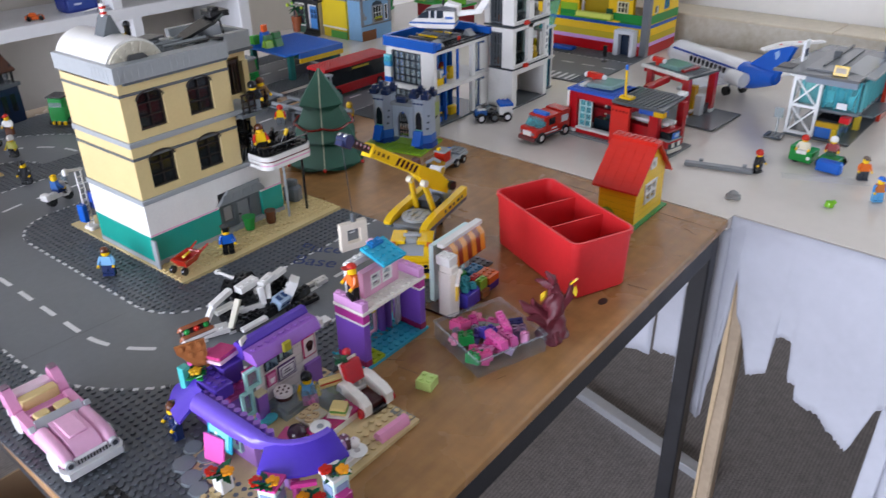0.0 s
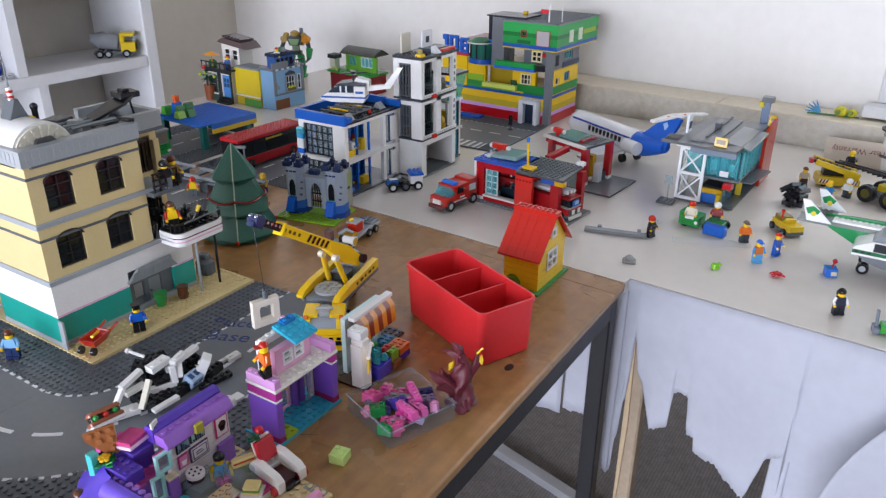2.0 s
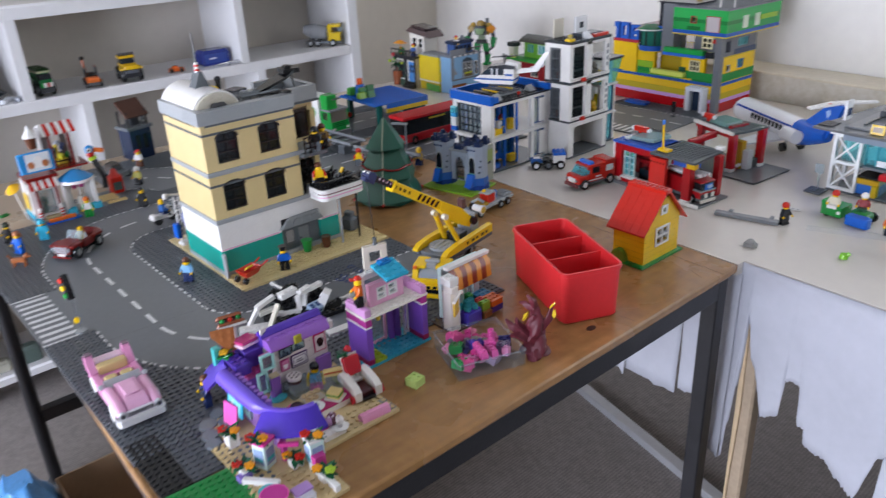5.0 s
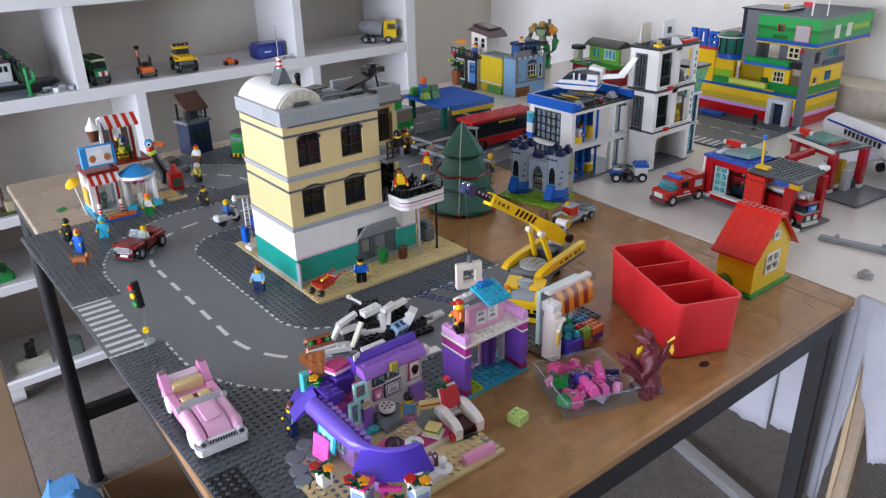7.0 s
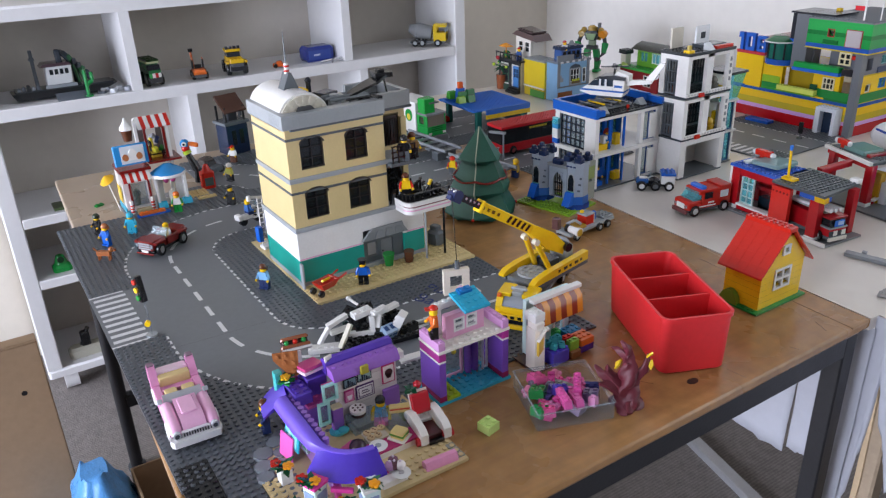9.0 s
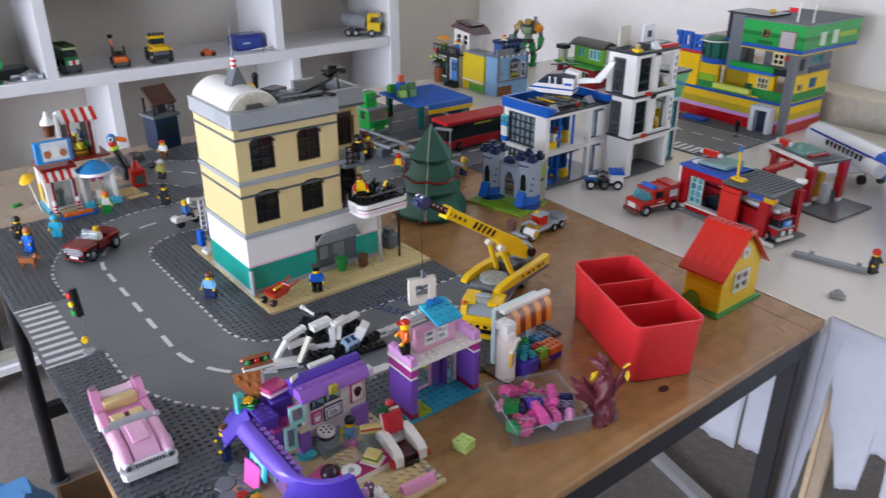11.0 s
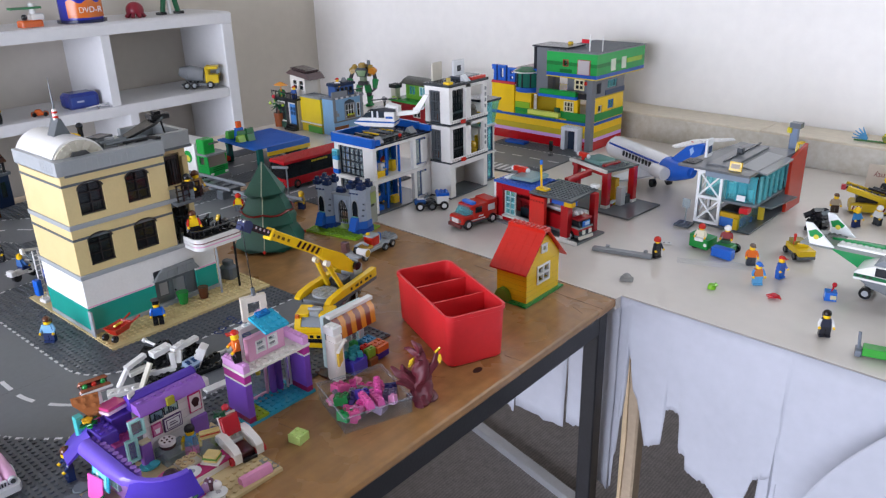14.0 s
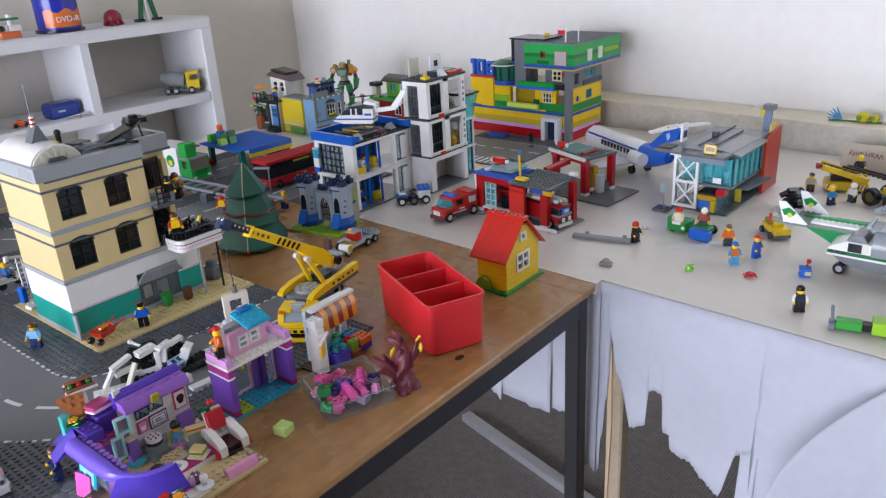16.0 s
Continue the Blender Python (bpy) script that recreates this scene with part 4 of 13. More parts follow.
    part("roof_bust", G().cyl((-0.098, 0.080, z5 + 0.0205), (-0.098, 0.080, z5 + 0.034), 0.0036, 10).ball((-0.098, 0.080, z5 + 0.037), 0.0048, 0, 10, 6), pl("22242a"), t, "small dark knob on the roof")
    # roof clutter
    lid = part("roof_panel", G(pose(-0.050, 0.122, z5 + 0.019, 0, 0, 80) @ pose(0, 0, 0, 0, -22, 0)).prism([(-0.004, -0.012), (0.038, -0.018), (0.062, -0.006), (0.062, 0.012), (0.03, 0.016), (-0.004, 0.010)], 0, 0.0035, "z"), pl(BLACK), t, "black tilted roof panel")
    part("panel_box", G(pose(-0.046, 0.166, z5 + 0.039, 0, 0, 80)).soft(-0.010, 0.016, -0.013, 0.013, 0, 0.007, 0.0008).soft(-0.004, 0.006, -0.006, 0.006, 0.007, 0.0105, 0.0006), pl("191a1c"), lid)
    part("panel_rod", G().cyl((-0.040, 0.176, z5 + 0.0012), (-0.042, 0.170, z5 + 0.040), 0.0014, 8), pl(BLACK), lid)
    part("roof_blower", G(pose(-0.022, 0.128, z5 + 0.0047, 0, 0, 0)).soft(-0.006, 0.006, -0.010, 0.010, 0, 0.014, 0.003).cyl((0, 0.010, 0.016), (0.020, 0.016, 0.016), 0.0022, 8), pl("1c1d20"), t, "black hinged fitting at the parapet")
    part("white_sail", G(pose(-0.052, 0.106, z5 + 0.0047, 0, 0, 70)).prism([(-0.012, 0.0), (0.012, 0.0), (0.010, 0.012), (0.0, 0.020), (-0.009, 0.016)], -0.003, 0.003, "y"), pl("dcdcd6"), t, "white curved roof piece")
    part("roof_hatch", G(pose(-0.105, 0.062, z5 + 0.006, 0, 0, 15)).soft(-0.018, 0.018, -0.012, 0.012, 0, 0.022, 0.003), pl(YEL), t, "yellow hatch")
    part("roof_pipe", G().cyl((-0.02, 0.10, z5 + 0.02), (-0.02, 0.138, z5 + 0.02), 0.0016, 8).cyl((-0.02, 0.138, z5 + 0.02), (-0.004, 0.14, z5 + 0.02), 0.0016, 8), pl(BLACK), t)
    g = G()
    for i in range(6):
        y = 0.076 + i * 0.0045
        g.box(-0.07, -0.026, y, y + 0.0024, z5 + 0.0046, z5 + 0.0075)
    part("skylight", g, pl(BLACK), t, "black slatted skylight")
    return t


corner_building()
figure(-0.760, 0.607, 0.1035 + TH, 70, BLACK, YEL, BROWN, "hair", "c4281b", "toy figure in yellow top on the balcony")
figure(-0.768, 0.612, 0.1585, 60, DGREY, BLACK, BLACK, "helmet", None, "black clad toy figure on the upper landing")
figure(-0.772, 0.628, 0.1585, 90, BLACK, "8a6a3a", BROWN, "hair", None, "brown haired toy figure on the upper landing")
figure(-0.733, 0.516, TH + PLT + 0.0018, 62, BLACK, BLUE, BLACK, "peaked", None, "toy policeman in a blue shirt and black peaked cap")
figure(-0.809, 0.400, TH + 0.0018, 40, DBLUE, "7fb4dc", BROWN, "hair", None, "brown haired toy figure in a light blue top")

# ---- red divided bin ----
def divided_bin():
    cx, cy, rot = -0.4005, 0.749, -24.0
    t = thing("divided_bin", at(cx, cy, 0, rot), "red plastic bin with three compartments", "storage bin")
    red = surface("red_bin_plastic", srgb("e03035"), 0.38, 0.05, 18.0, 0.05, 300.0)

    def ring(hx, hy, r, z, n=6):
        out = []
        for sx, sy, a0 in ((1, 1, 0), (-1, 1, 90), (-1, -1, 180), (1, -1, 270)):
            out += [(sx * (hx - r) + r * math.cos(radians(a0 + 90 * i / n)), sy * (hy - r) + r * math.sin(radians(a0 + 90 * i / n)), z) for i in range(n + 1)]
        return out
    H, HX, HY, BX, BY, W = 0.0725, 0.083, 0.0415, 0.080, 0.0385, 0.0022
    loops = [ring(BX - 0.003, BY - 0.003, 0.008, 0.0), ring(BX, BY, 0.010, 0.003), ring(HX - 0.0008, HY - 0.0008, 0.010, H - 0.006), ring(HX + 0.0008, HY + 0.0008, 0.011, H - 0.005),
             ring(HX + 0.0008, HY + 0.0008, 0.011, H), ring(HX - W, HY - W, 0.009, H), ring(BX - W, BY - W, 0.008, 0.004)]
    n = len(loops[0])
    v = [p for lp in loops for p in lp]
    f = [tuple(range(n - 1, -1, -1)), tuple(range((len(loops) - 1) * n, len(loops) * n))]
    for k in range(len(loops) - 1):
        f += [(k * n + i, k * n + (i + 1) % n, (k + 1) * n + (i + 1) % n, (k + 1) * n + i) for i in range(n)]
    part("shell", G().add(v, f), red, t)
    for x in (-0.0265, 0.0265):
        part("divider", G().prism([(-0.0365, 0.0042), (0.0365, 0.0042), (0.0392, H - 0.005), (-0.0392, H - 0.005)], x - 0.001, x + 0.001, "x"), red, t)


divided_bin()

# ---- small yellow house ----
def brick_house():
    t = thing("brick_house", at(-0.396, 0.928, 0.0003, 0) @ Matrix.Diagonal((0.94, 0.92, 0.90, 1.0)), "small yellow toy brick house with a red tiled roof", "toy house")
    X, Y = 0.028, 0.046
    part("base_plate", G().box(-X - 0.006, X + 0.006, -Y - 0.010, Y + 0.008, 0, PLT).studs(-X - 0.006, -Y - 0.010, 8, 13, PLT, 0, 8, lambda a, b: abs(a) > X or abs(b) > Y), pl(GREEN), t, "green base plate")
    z, e = PLT, 0.066
    yellow = pl(YEL)
    win = (-0.018, 0.018, 0.026, 0.058)
    part("wall", G().wall_x(-Y, Y, z, e, X - U, X, [win]), yellow, t)
    part("wall", G().box(-X, -X + U, -Y, Y, z, e), yellow, t)
    part("wall", G().box(-X + U, X - U, -Y, -Y + U, z, e), yellow, t)
    part("wall", G().box(-X + U, X - U, Y - U, Y, z, e), yellow, t)
    for i in range(1, 7):
        part("joint", G().box(-X - 0.0001, X + 0.00012, -Y - 0.00012, Y + 0.00012, z + i * BRK - 0.0002, z + i * BRK + 0.0001), pl("b8920f"), t)
    for x0, x1 in ((X - U, X), (-X, -X + U)):
        part("gable", G().prism([(-Y, e), (Y, e), (0.012, 0.104), (-0.012, 0.104)], x0, x1, "x"), yellow, t)
    f = lattice(t, "x", X - 0.001, win[0], win[1], win[2], win[3], 2, 2, WHITE, 0.003, 0.005, 0.0035)
    part("pane", G().box(X - 0.004, X - 0.0035, win[0], win[1], win[2], win[3]), glass_clear, f)
    f = lattice(t, "x", X + 0.0006, -0.008, 0.008, 0.078, 0.093, 1, 1, WHITE, 0.003, 0.003, 0.0035)
    part("pane", G().box(X + 0.0002, X + 0.0005, -0.006, 0.006, 0.080, 0.091), glass_clear, f)
    # courses of roof slopes
    for s in (-1, 1):
        for i in range(5):
            ya, yb = 0.058 - i * 0.0108, 0.058 - (i + 1) * 0.0108 - 0.001
            za, zb = 0.056 + i * 0.0118, 0.056 + (i + 1) * 0.0118
            for k in range(5):
                x0 = -X - 0.006 + k * 0.0138
                pts = [(s * ya, za), (s * ya, za + 0.0028), (s * yb, zb + 0.0034), (s * yb, zb)]
                part("roof_slope", G().prism(pts, x0 + 0.00015, x0 + 0.01365, "x"), pl(RED), t)
    part("ridge", G().soft(-X - 0.006, X + 0.007, -0.0085, 0.0085, 0.1135, 0.1195, 0.0006).studs(-X - 0.005, -0.008, 8, 2, 0.1195), pl(RED), t, "red studded roof ridge")
    n = 10
    pts = [(-0.012 - 0.014 * math.cos(math.pi * i / n), PLT + 0.020 * math.sin(math.pi * i / n)) for i in range(n + 1)]
    part("bush", G().prism(pts, -Y - 0.0105, -Y - 0.002, "y"), clear("bush_green", srgb("7aa838"), 0.2, 0.8), t, "rounded green bush")
    return t


brick_house()

# ---- handwriting on the road plate ----
def text(body, size, m, mat, name, label, parent=None, depth=0.0001):
    cu = bpy.data.curves.new(name, "FONT")
    cu.body, cu.size, cu.extrude, cu.align_x = body, size, depth, "CENTER"
    cu.materials.append(mat)
    ob = new(name, cu)
    if parent is not None:
        ob.parent = parent
        ob.matrix_basis = m
        return ob
    ob.matrix_world = m
    return tagged(ob, label, "writing")


ink = surface("blue_ink", srgb("2c3f74"), 0.6, 0.1)
g = G().prism([(-0.7262, 0.212), (-0.7250, 0.212), (-0.7188, 0.366), (-0.7196, 0.366)], TH - 0.0006, TH + 0.0005, "z")
solo("plate_joint", g, pl("33363a", 0.5), Matrix(), "thin dark joint across the road plates", "joint", kind="structure")
text("Place", 0.027, at(-0.650, 0.590, TH + 0.0008, 27), ink, "handwriting", "blue handwritten word on the road plate")
text("Base", 0.031, at(-0.632, 0.5610, TH + 0.0008, 25), ink, "handwriting", "blue handwritten word on the road plate")


# ---- cars ----
def pink_car():
    t = thing("pink_convertible", at(-0.5785, 0.2245, TH + 0.0019, -3), "pink open toy car with tan seats and white bumpers", "toy car")
    pink, pale = pl("e79cc6"), pl("eeb6d6")
    block(t, "chassis", -0.052, 0.050, -0.0165, 0.0165, 0.0045, 0.0105, DGREY)
    for x in (-0.036, 0.034):
        for s in (-1, 1):
            w = wheel(t, x, s * 0.0205, 0.0092, 0.007, WHITE)
            part("hub_cover", G().cyl((x, s * 0.0241, 0.0098), (x, s * 0.0256, 0.0098), 0.0098, 20, 0, 0.0084), pl(WHITE), w, "round white hub cover")
    part("bonnet", G().prism([(0.004, 0.0106), (0.004, 0.0255), (0.034, 0.0250), (0.046, 0.0215), (0.0505, 0.0165), (0.0505, 0.0106)], -0.0115, 0.0115, "y"), pale, t, "glossy pink bonnet")
    part("bonnet_crest", G().soft(0.006, 0.036, -0.0080, 0.0080, 0.0250, 0.0268, 0.0012), pale, t)
    for s in (-1, 1):
        n = 10
        v, f = [], []
        rows = ((0.0042, 0.0246, 1.0), (0.020, 0.0250, 1.0), (0.038, 0.0240, 0.98), (0.047, 0.0225, 0.90), (0.0520, 0.0190, 0.72))
        for x, top, k in rows:
            v += [(x, s * 0.0182 + 0.0066 * k * math.cos(math.pi * i / n), top - 0.0072 + 0.0072 * k * math.sin(math.pi * i / n)) for i in range(n + 1)]
            v += [(x, s * 0.0182 - 0.0066 * k, 0.0135), (x, s * 0.0182 + 0.0066 * k, 0.0135)]
        m = n + 3
        for i in range(len(rows) - 1):
            f += [(i * m + j, i * m + (j + 1) % m, (i + 1) * m + (j + 1) % m, (i + 1) * m + j) for j in range(m)]
        f += [tuple(range(m)), tuple(range(len(v) - 1, len(v) - m - 1, -1))]
        part("wing", G().add(v, f), pale, t, "rounded pink wing")
        a, b = sorted((s * 0.0118, s * 0.0246))
        block(t, "sill", -0.052, 0.0036, a, b, 0.0106, 0.0182, "e79cc6", c=0.0012)
        a, b = sorted((s * 0.0165, s * 0.0246))
        block(t, "side_panel", -0.034, 0.0036, a, b, 0.0183, 0.0222, "e79cc6", c=0.0008)
        part("tail_fin", G().prism([(-0.060, 0.0183), (-0.036, 0.0183), (-0.036, 0.0225), (-0.046, 0.0345), (-0.052, 0.0378), (-0.0575, 0.0370), (-0.060, 0.0330)], a, b, "y"), pink, t, "tall pink tail fin")
        part("fin_tile", G().soft(-0.0585, -0.0505, a + 0.0006, b - 0.0006, 0.0379, 0.0390, 0.0004), pl("8a7080"), t)
        lamp = part("headlight", G().cyl((0.0522, s * 0.0186, 0.0148), (0.0560, s * 0.0186, 0.0148), 0.0040, 16), pl("c9cbcf"), t, "grey ringed headlight")
        part("lens", G().cyl((0.0561, s * 0.0186, 0.0148), (0.0566, s * 0.0186, 0.0148), 0.0024, 12), pl("4a4c50"), lamp)
    ws = pose(0.001, 0, 0.0225, 0, -34, 0)
    part("windscreen", G(ws).box(-0.0013, 0.0013, -0.0195, 0.0195, 0, 0.0075), clear("windscreen_clear", srgb("d4dadd"), 0.12, 0.55), t, "low clear windscreen")
    part("windscreen_foot", G(ws).soft(-0.0035, 0.0022, -0.0205, 0.0205, -0.0030, 0.0, 0.0006), clear("windscreen_edge", srgb("c2c8cc"), 0.18, 0.8), t)
    for s in (-1, 1):
        part("mirror", G(ws).soft(-0.002, 0.003, min(s * 0.0206, s * 0.0262), max(s * 0.0206, s * 0.0262), -0.001, 0.0042, 0.0008), pl("b9bec2"), t, "grey wing mirror")
    part("steering_wheel", G(pose(-0.0035, 0.007, 0.0205, 0, -50, 0)).cyl((0, 0, 0), (0, 0, 0.0012), 0.0042, 14), pl(DGREY), t)
    for s in (-1, 1):
        a, b = sorted((s * 0.0022, s * 0.0152))
        block(t, "seat", -0.0099, -0.0055, a, b, 0.0106, 0.0175, TAN, c=0.001)
        block(t, "seat_back", -0.0205, -0.0100, a, b, 0.0106, 0.0246, TAN, c=0.0012)
    block(t, "partition", -0.0225, -0.0197, -0.0163, 0.0163, 0.0106, 0.0232, "e79cc6", c=0.0006)
    block(t, "rear_bench", -0.0364, -0.0235, -0.0163, 0.0163, 0.0106, 0.0185, "d68cb8", c=0.0008)
    block(t, "rear_seat_back", -0.0468, -0.0365, -0.0163, 0.0163, 0.0106, 0.0285, TAN, c=0.0012)
    block(t, "boot", -0.060, -0.0470, -0.0163, 0.0163, 0.0106, 0.0300, "f0d6e4", label="pale pink boot lid", c=0.0015)
    block(t, "grille_panel", 0.0507, 0.0545, -0.0140, 0.0140, 0.0106, 0.0168, "dfdce0", label="pale grille panel", c=0.0006)
    for i in range(10):
        y = -0.0117 + i * 0.0026
        part("grille_slot", G().box(0.0546, 0.0550, y - 0.0007, y + 0.0007, 0.0118, 0.0158), pl("3c3d42"), t)
    part("front_bumper", G().prism([(0.046, -0.0255), (0.054, -0.0255), (0.0590, -0.0225), (0.0590, 0.0225), (0.054, 0.0255), (0.046, 0.0255), (0.046, 0.0205), (0.0528, 0.0205), (0.0528, -0.0205), (0.046, -0.0205)], 0.0032, 0.0104, "z"), pl("e4e4e2"), t, "white wrap-round bumper")
    block(t, "rear_bumper", -0.064, -0.0602, -0.023, 0.023, 0.005, 0.0115, "e4e4e2", c=0.001)


def red_car():
    t = thing("red_convertible", at(-1.047, 0.320, TH + 0.0006, -56) @ Matrix.Diagonal((1.02, 1.14, 1.24, 1.0)), "dark red open toy car with grey grille", "toy car")
    block(t, "chassis", -0.036, 0.036, -0.014, 0.014, 0.005, 0.009, BLACK)
    for x in (-0.024, 0.024):
        for y in (-0.0165, 0.0165):
            wheel(t, x, y, 0.0085, 0.006, LGREY)
    block(t, "bonnet", 0.006, 0.037, -0.0135, 0.0135, 0.0091, 0.0205, DRED, c=0.002)
    block(t, "rear_deck", -0.04, -0.020, -0.0135, 0.0135, 0.0091, 0.021, DRED, c=0.002)
    for s in (-1, 1):
        block(t, "door", -0.0198, 0.0058, min(s * 0.0115, s * 0.016), max(s * 0.0115, s * 0.016), 0.0091, 0.0185, DRED, c=0.001)
        for x in (-0.024, 0.024):
            block(t, "wheel_arch", x - 0.011, x + 0.011, min(s * 0.0136, s * 0.0195), max(s * 0.0136, s * 0.0195), 0.0165, 0.0198, DRED, c=0.001)
    part("windscreen", G(pose(0.005, 0, 0.0195, 0, -32, 0)).box(-0.0006, 0.0006, -0.0125, 0.0125, 0, 0.011), glass_clear, t)
    g = G()
    for i in range(3):
        g.box(0.0371, 0.0382, -0.010, 0.010, 0.0105 + i * 0.003, 0.0125 + i * 0.003)
    part("grille", g, pl(LGREY), t)
    for s in (-1, 1):
        part("headlight", G().box(0.0371, 0.0384, min(s * 0.0105, s * 0.0145), max(s * 0.0105, s * 0.0145), 0.0125, 0.0175), glass_clear, t)
    part("number_plate", G().box(0.0372, 0.0382, -0.006, 0.006, 0.0062, 0.0092), pl(WHITE), t)
    block(t, "bumper", 0.037, 0.0395, -0.015, 0.015, 0.004, 0.006, DRED)


pink_car()
red_car()
figure(-1.053, 0.330, TH + 0.0125, -56 + 90, BLACK, TAN, None, "cap", WHITE, "yellow faced toy driver in the red car", seated=True)


# ---- street furniture and people ----
def traffic_light():
    t = thing("traffic_light", at(-0.772, 0.236, TH), "toy traffic light on a thin clear pole", "traffic light")
    part("base", G().cyl((0, 0, 0), (0, 0, 0.003), 0.007, 14), pl(LGREY), t)
    part("pole", G(pose(0, 0, 0, 0, -6, 0)).cyl((0, 0, 0.003), (0, 0, 0.05), 0.0015, 8), tub_clear, t)
    part("housing", G(pose(-0.005, 0, 0.047, 0, -8, 20)).soft(-0.0035, 0.0035, -0.004, 0.004, 0, 0.034, 0.001), pl(BLACK), t)
    for i, c in enumerate((GREEN, YEL, RED)):
        part("lamp", G(pose(-0.005, 0, 0.047, 0, -8, 20)).cyl((-0.002, -0.004, 0.006 + i * 0.0105), (-0.002, -0.0065, 0.006 + i * 0.0105), 0.0036, 12), pl(c), t, "coloured signal lamp")
    part("push_button", G().cyl((0.0025, -0.002, 0.021), (0.0075, -0.004, 0.021), 0.0036, 12), pl(YEL), t, "yellow crossing button")


traffic_light()
STUD = TH + 0.0018
figure(-1.168, 0.246, STUD, 20, BLACK, BLACK, "26301f", "helmet", None, "dark masked toy figure beside the road")
figure(-1.110, 0.248, STUD, 30, BLUE, BLUE, NOUGAT, "hair", None, "toy figure in blue with orange hair")
figure(-1.143, 0.294, TH, 60, AQUA, AQUA, AQUA, "helmet", None, "light blue toy diver beside the kerb")
figure(-1.193, 0.384, STUD, 70, GREEN, WHITE, ORANGE, "hair", GREEN, "toy figure in white and green with orange hair")
figure(-1.168, 0.473, STUD, 40, BLACK, BLACK, BLACK, "cap", None, "black uniformed toy figure by the kerb")
figure(-1.300, 0.515, STUD, 30, BLACK, "c9c85a", WHITE, "helmet", None, "toy worker with a white helmet")
figure(-1.418, 0.562, STUD, 40, BROWN, WHITE, RED, "cap", None, "toy figure with a red cap")
figure(-0.503, 0.285, STUD, -10, DBLUE, DBLUE, BROWN, "hair", None, "brown haired toy figure in navy")
figure(-0.972, 0.970, TH, 20, DBLUE, "bda35c", "d9b23a", "hair", None, "blond toy figure beside the castle")
figure(-1.063, 0.885, TH, 40, DGREY, YEL, RED, "helmet", RED, "toy figure in yellow with a red helmet")

g = G().box(-0.011, 0.009, -0.0035, 0.0035, 0.0075, 0.014).ball((0.0115, 0, 0.017), 0.0042, 0, 10, 5).box(0.0135, 0.0175, -0.002, 0.002, 0.0145, 0.0172)
for x in (-0.009, 0.007):
    for y in (-0.0024, 0.0024):
        g.cyl((x, y, 0), (x, y, 0.008), 0.0014, 6)
g.cyl((-0.011, 0, 0.013), (-0.016, 0, 0.019), 0.0012, 6)
solo("toy_dog", g, pl("9a5a30"), at(-1.051, 0.234, STUD, 52) @ Matrix.Scale(1.05, 4), "small orange-brown toy dog on the studs", "toy dog")


def wheelbarrow():
    t = thing("wheelbarrow", at(-0.742, 0.464, TH + PLT + 0.0018, -72) @ Matrix.Scale(1.08, 4), "red toy wheelbarrow holding a yellow tool", "toy wheelbarrow")
    v = [(-0.009, -0.006, 0.006), (0.010, -0.006, 0.006), (0.010, 0.006, 0.006), (-0.009, 0.006, 0.006), (-0.014, -0.010, 0.016), (0.016, -0.010, 0.016), (0.016, 0.010, 0.016), (-0.014, 0.010, 0.016),
         (-0.012, -0.0085, 0.016), (0.014, -0.0085, 0.016), (0.014, 0.0085, 0.016), (-0.012, 0.0085, 0.016), (-0.008, -0.005, 0.008), (0.009, -0.005, 0.008), (0.009, 0.005, 0.008), (-0.008, 0.005, 0.008)]
    f = [(3, 2, 1, 0), (0, 1, 5, 4), (1, 2, 6, 5), (2, 3, 7, 6), (3, 0, 4, 7), (12, 13, 14, 15)] + [(4 + i, 4 + (i + 1) % 4, 8 + (i + 1) % 4, 8 + i) for i in range(4)] + [(8 + i, 8 + (i + 1) % 4, 12 + (i + 1) % 4, 12 + i) for i in range(4)]
    part("tray", G().add(v, f), pl(RED), t)
    for s in (-1, 1):
        part("handle", G().cyl((-0.012, s * 0.007, 0.013), (-0.028, s * 0.008, 0.017), 0.0013, 6), pl(RED), t)
        part("wheel", G().cyl((0.016, s * 0.006, 0.0045), (0.016, s * 0.0095, 0.0045), 0.0045, 12), pl(BLACK), t)
    part("tool", G(pose(0, 0, 0.0165, 0, -12, 20)).cyl((-0.009, 0, 0), (0.010, 0, 0), 0.0016, 8), pl(YEL), t)


wheelbarrow()
g = G().cyl((0, 0, 0), (0, 0, 0.017), 0.006, 14, 0, 0.0085).cyl((0, 0, 0.017), (0, 0, 0.0185), 0.009, 14)
solo("dustbin", g, pl(GREEN), at(-0.764, 0.574, TH + PLT + 0.0018), "round green toy dustbin by the wall", "dustbin")
g = G().cyl((0, 0, 0), (0, 0, 0.016), 0.006, 12, 0, 0.0075).cyl((0, 0, 0.004), (0, 0, 0.0055), 0.0072, 12).cyl((0, 0, 0.016), (0, 0, 0.0175), 0.0078, 12)
solo("barrel", g, pl(BROWN), at(-0.757, 0.604, TH + PLT + 0.0018), "brown toy barrel by the column", "barrel")
g = G().soft(-0.012, 0.012, -0.010, 0.010, 0, 0.022, 0.004).soft(-0.008, 0.008, -0.006, 0.006, 0.022, 0.03, 0.002)
solo("rock_piece", g, pl(DGREY), at(-0.79, 0.672, TH + PLT + 0.0018, 20), "dark grey toy rock under the balcony", "toy rock")


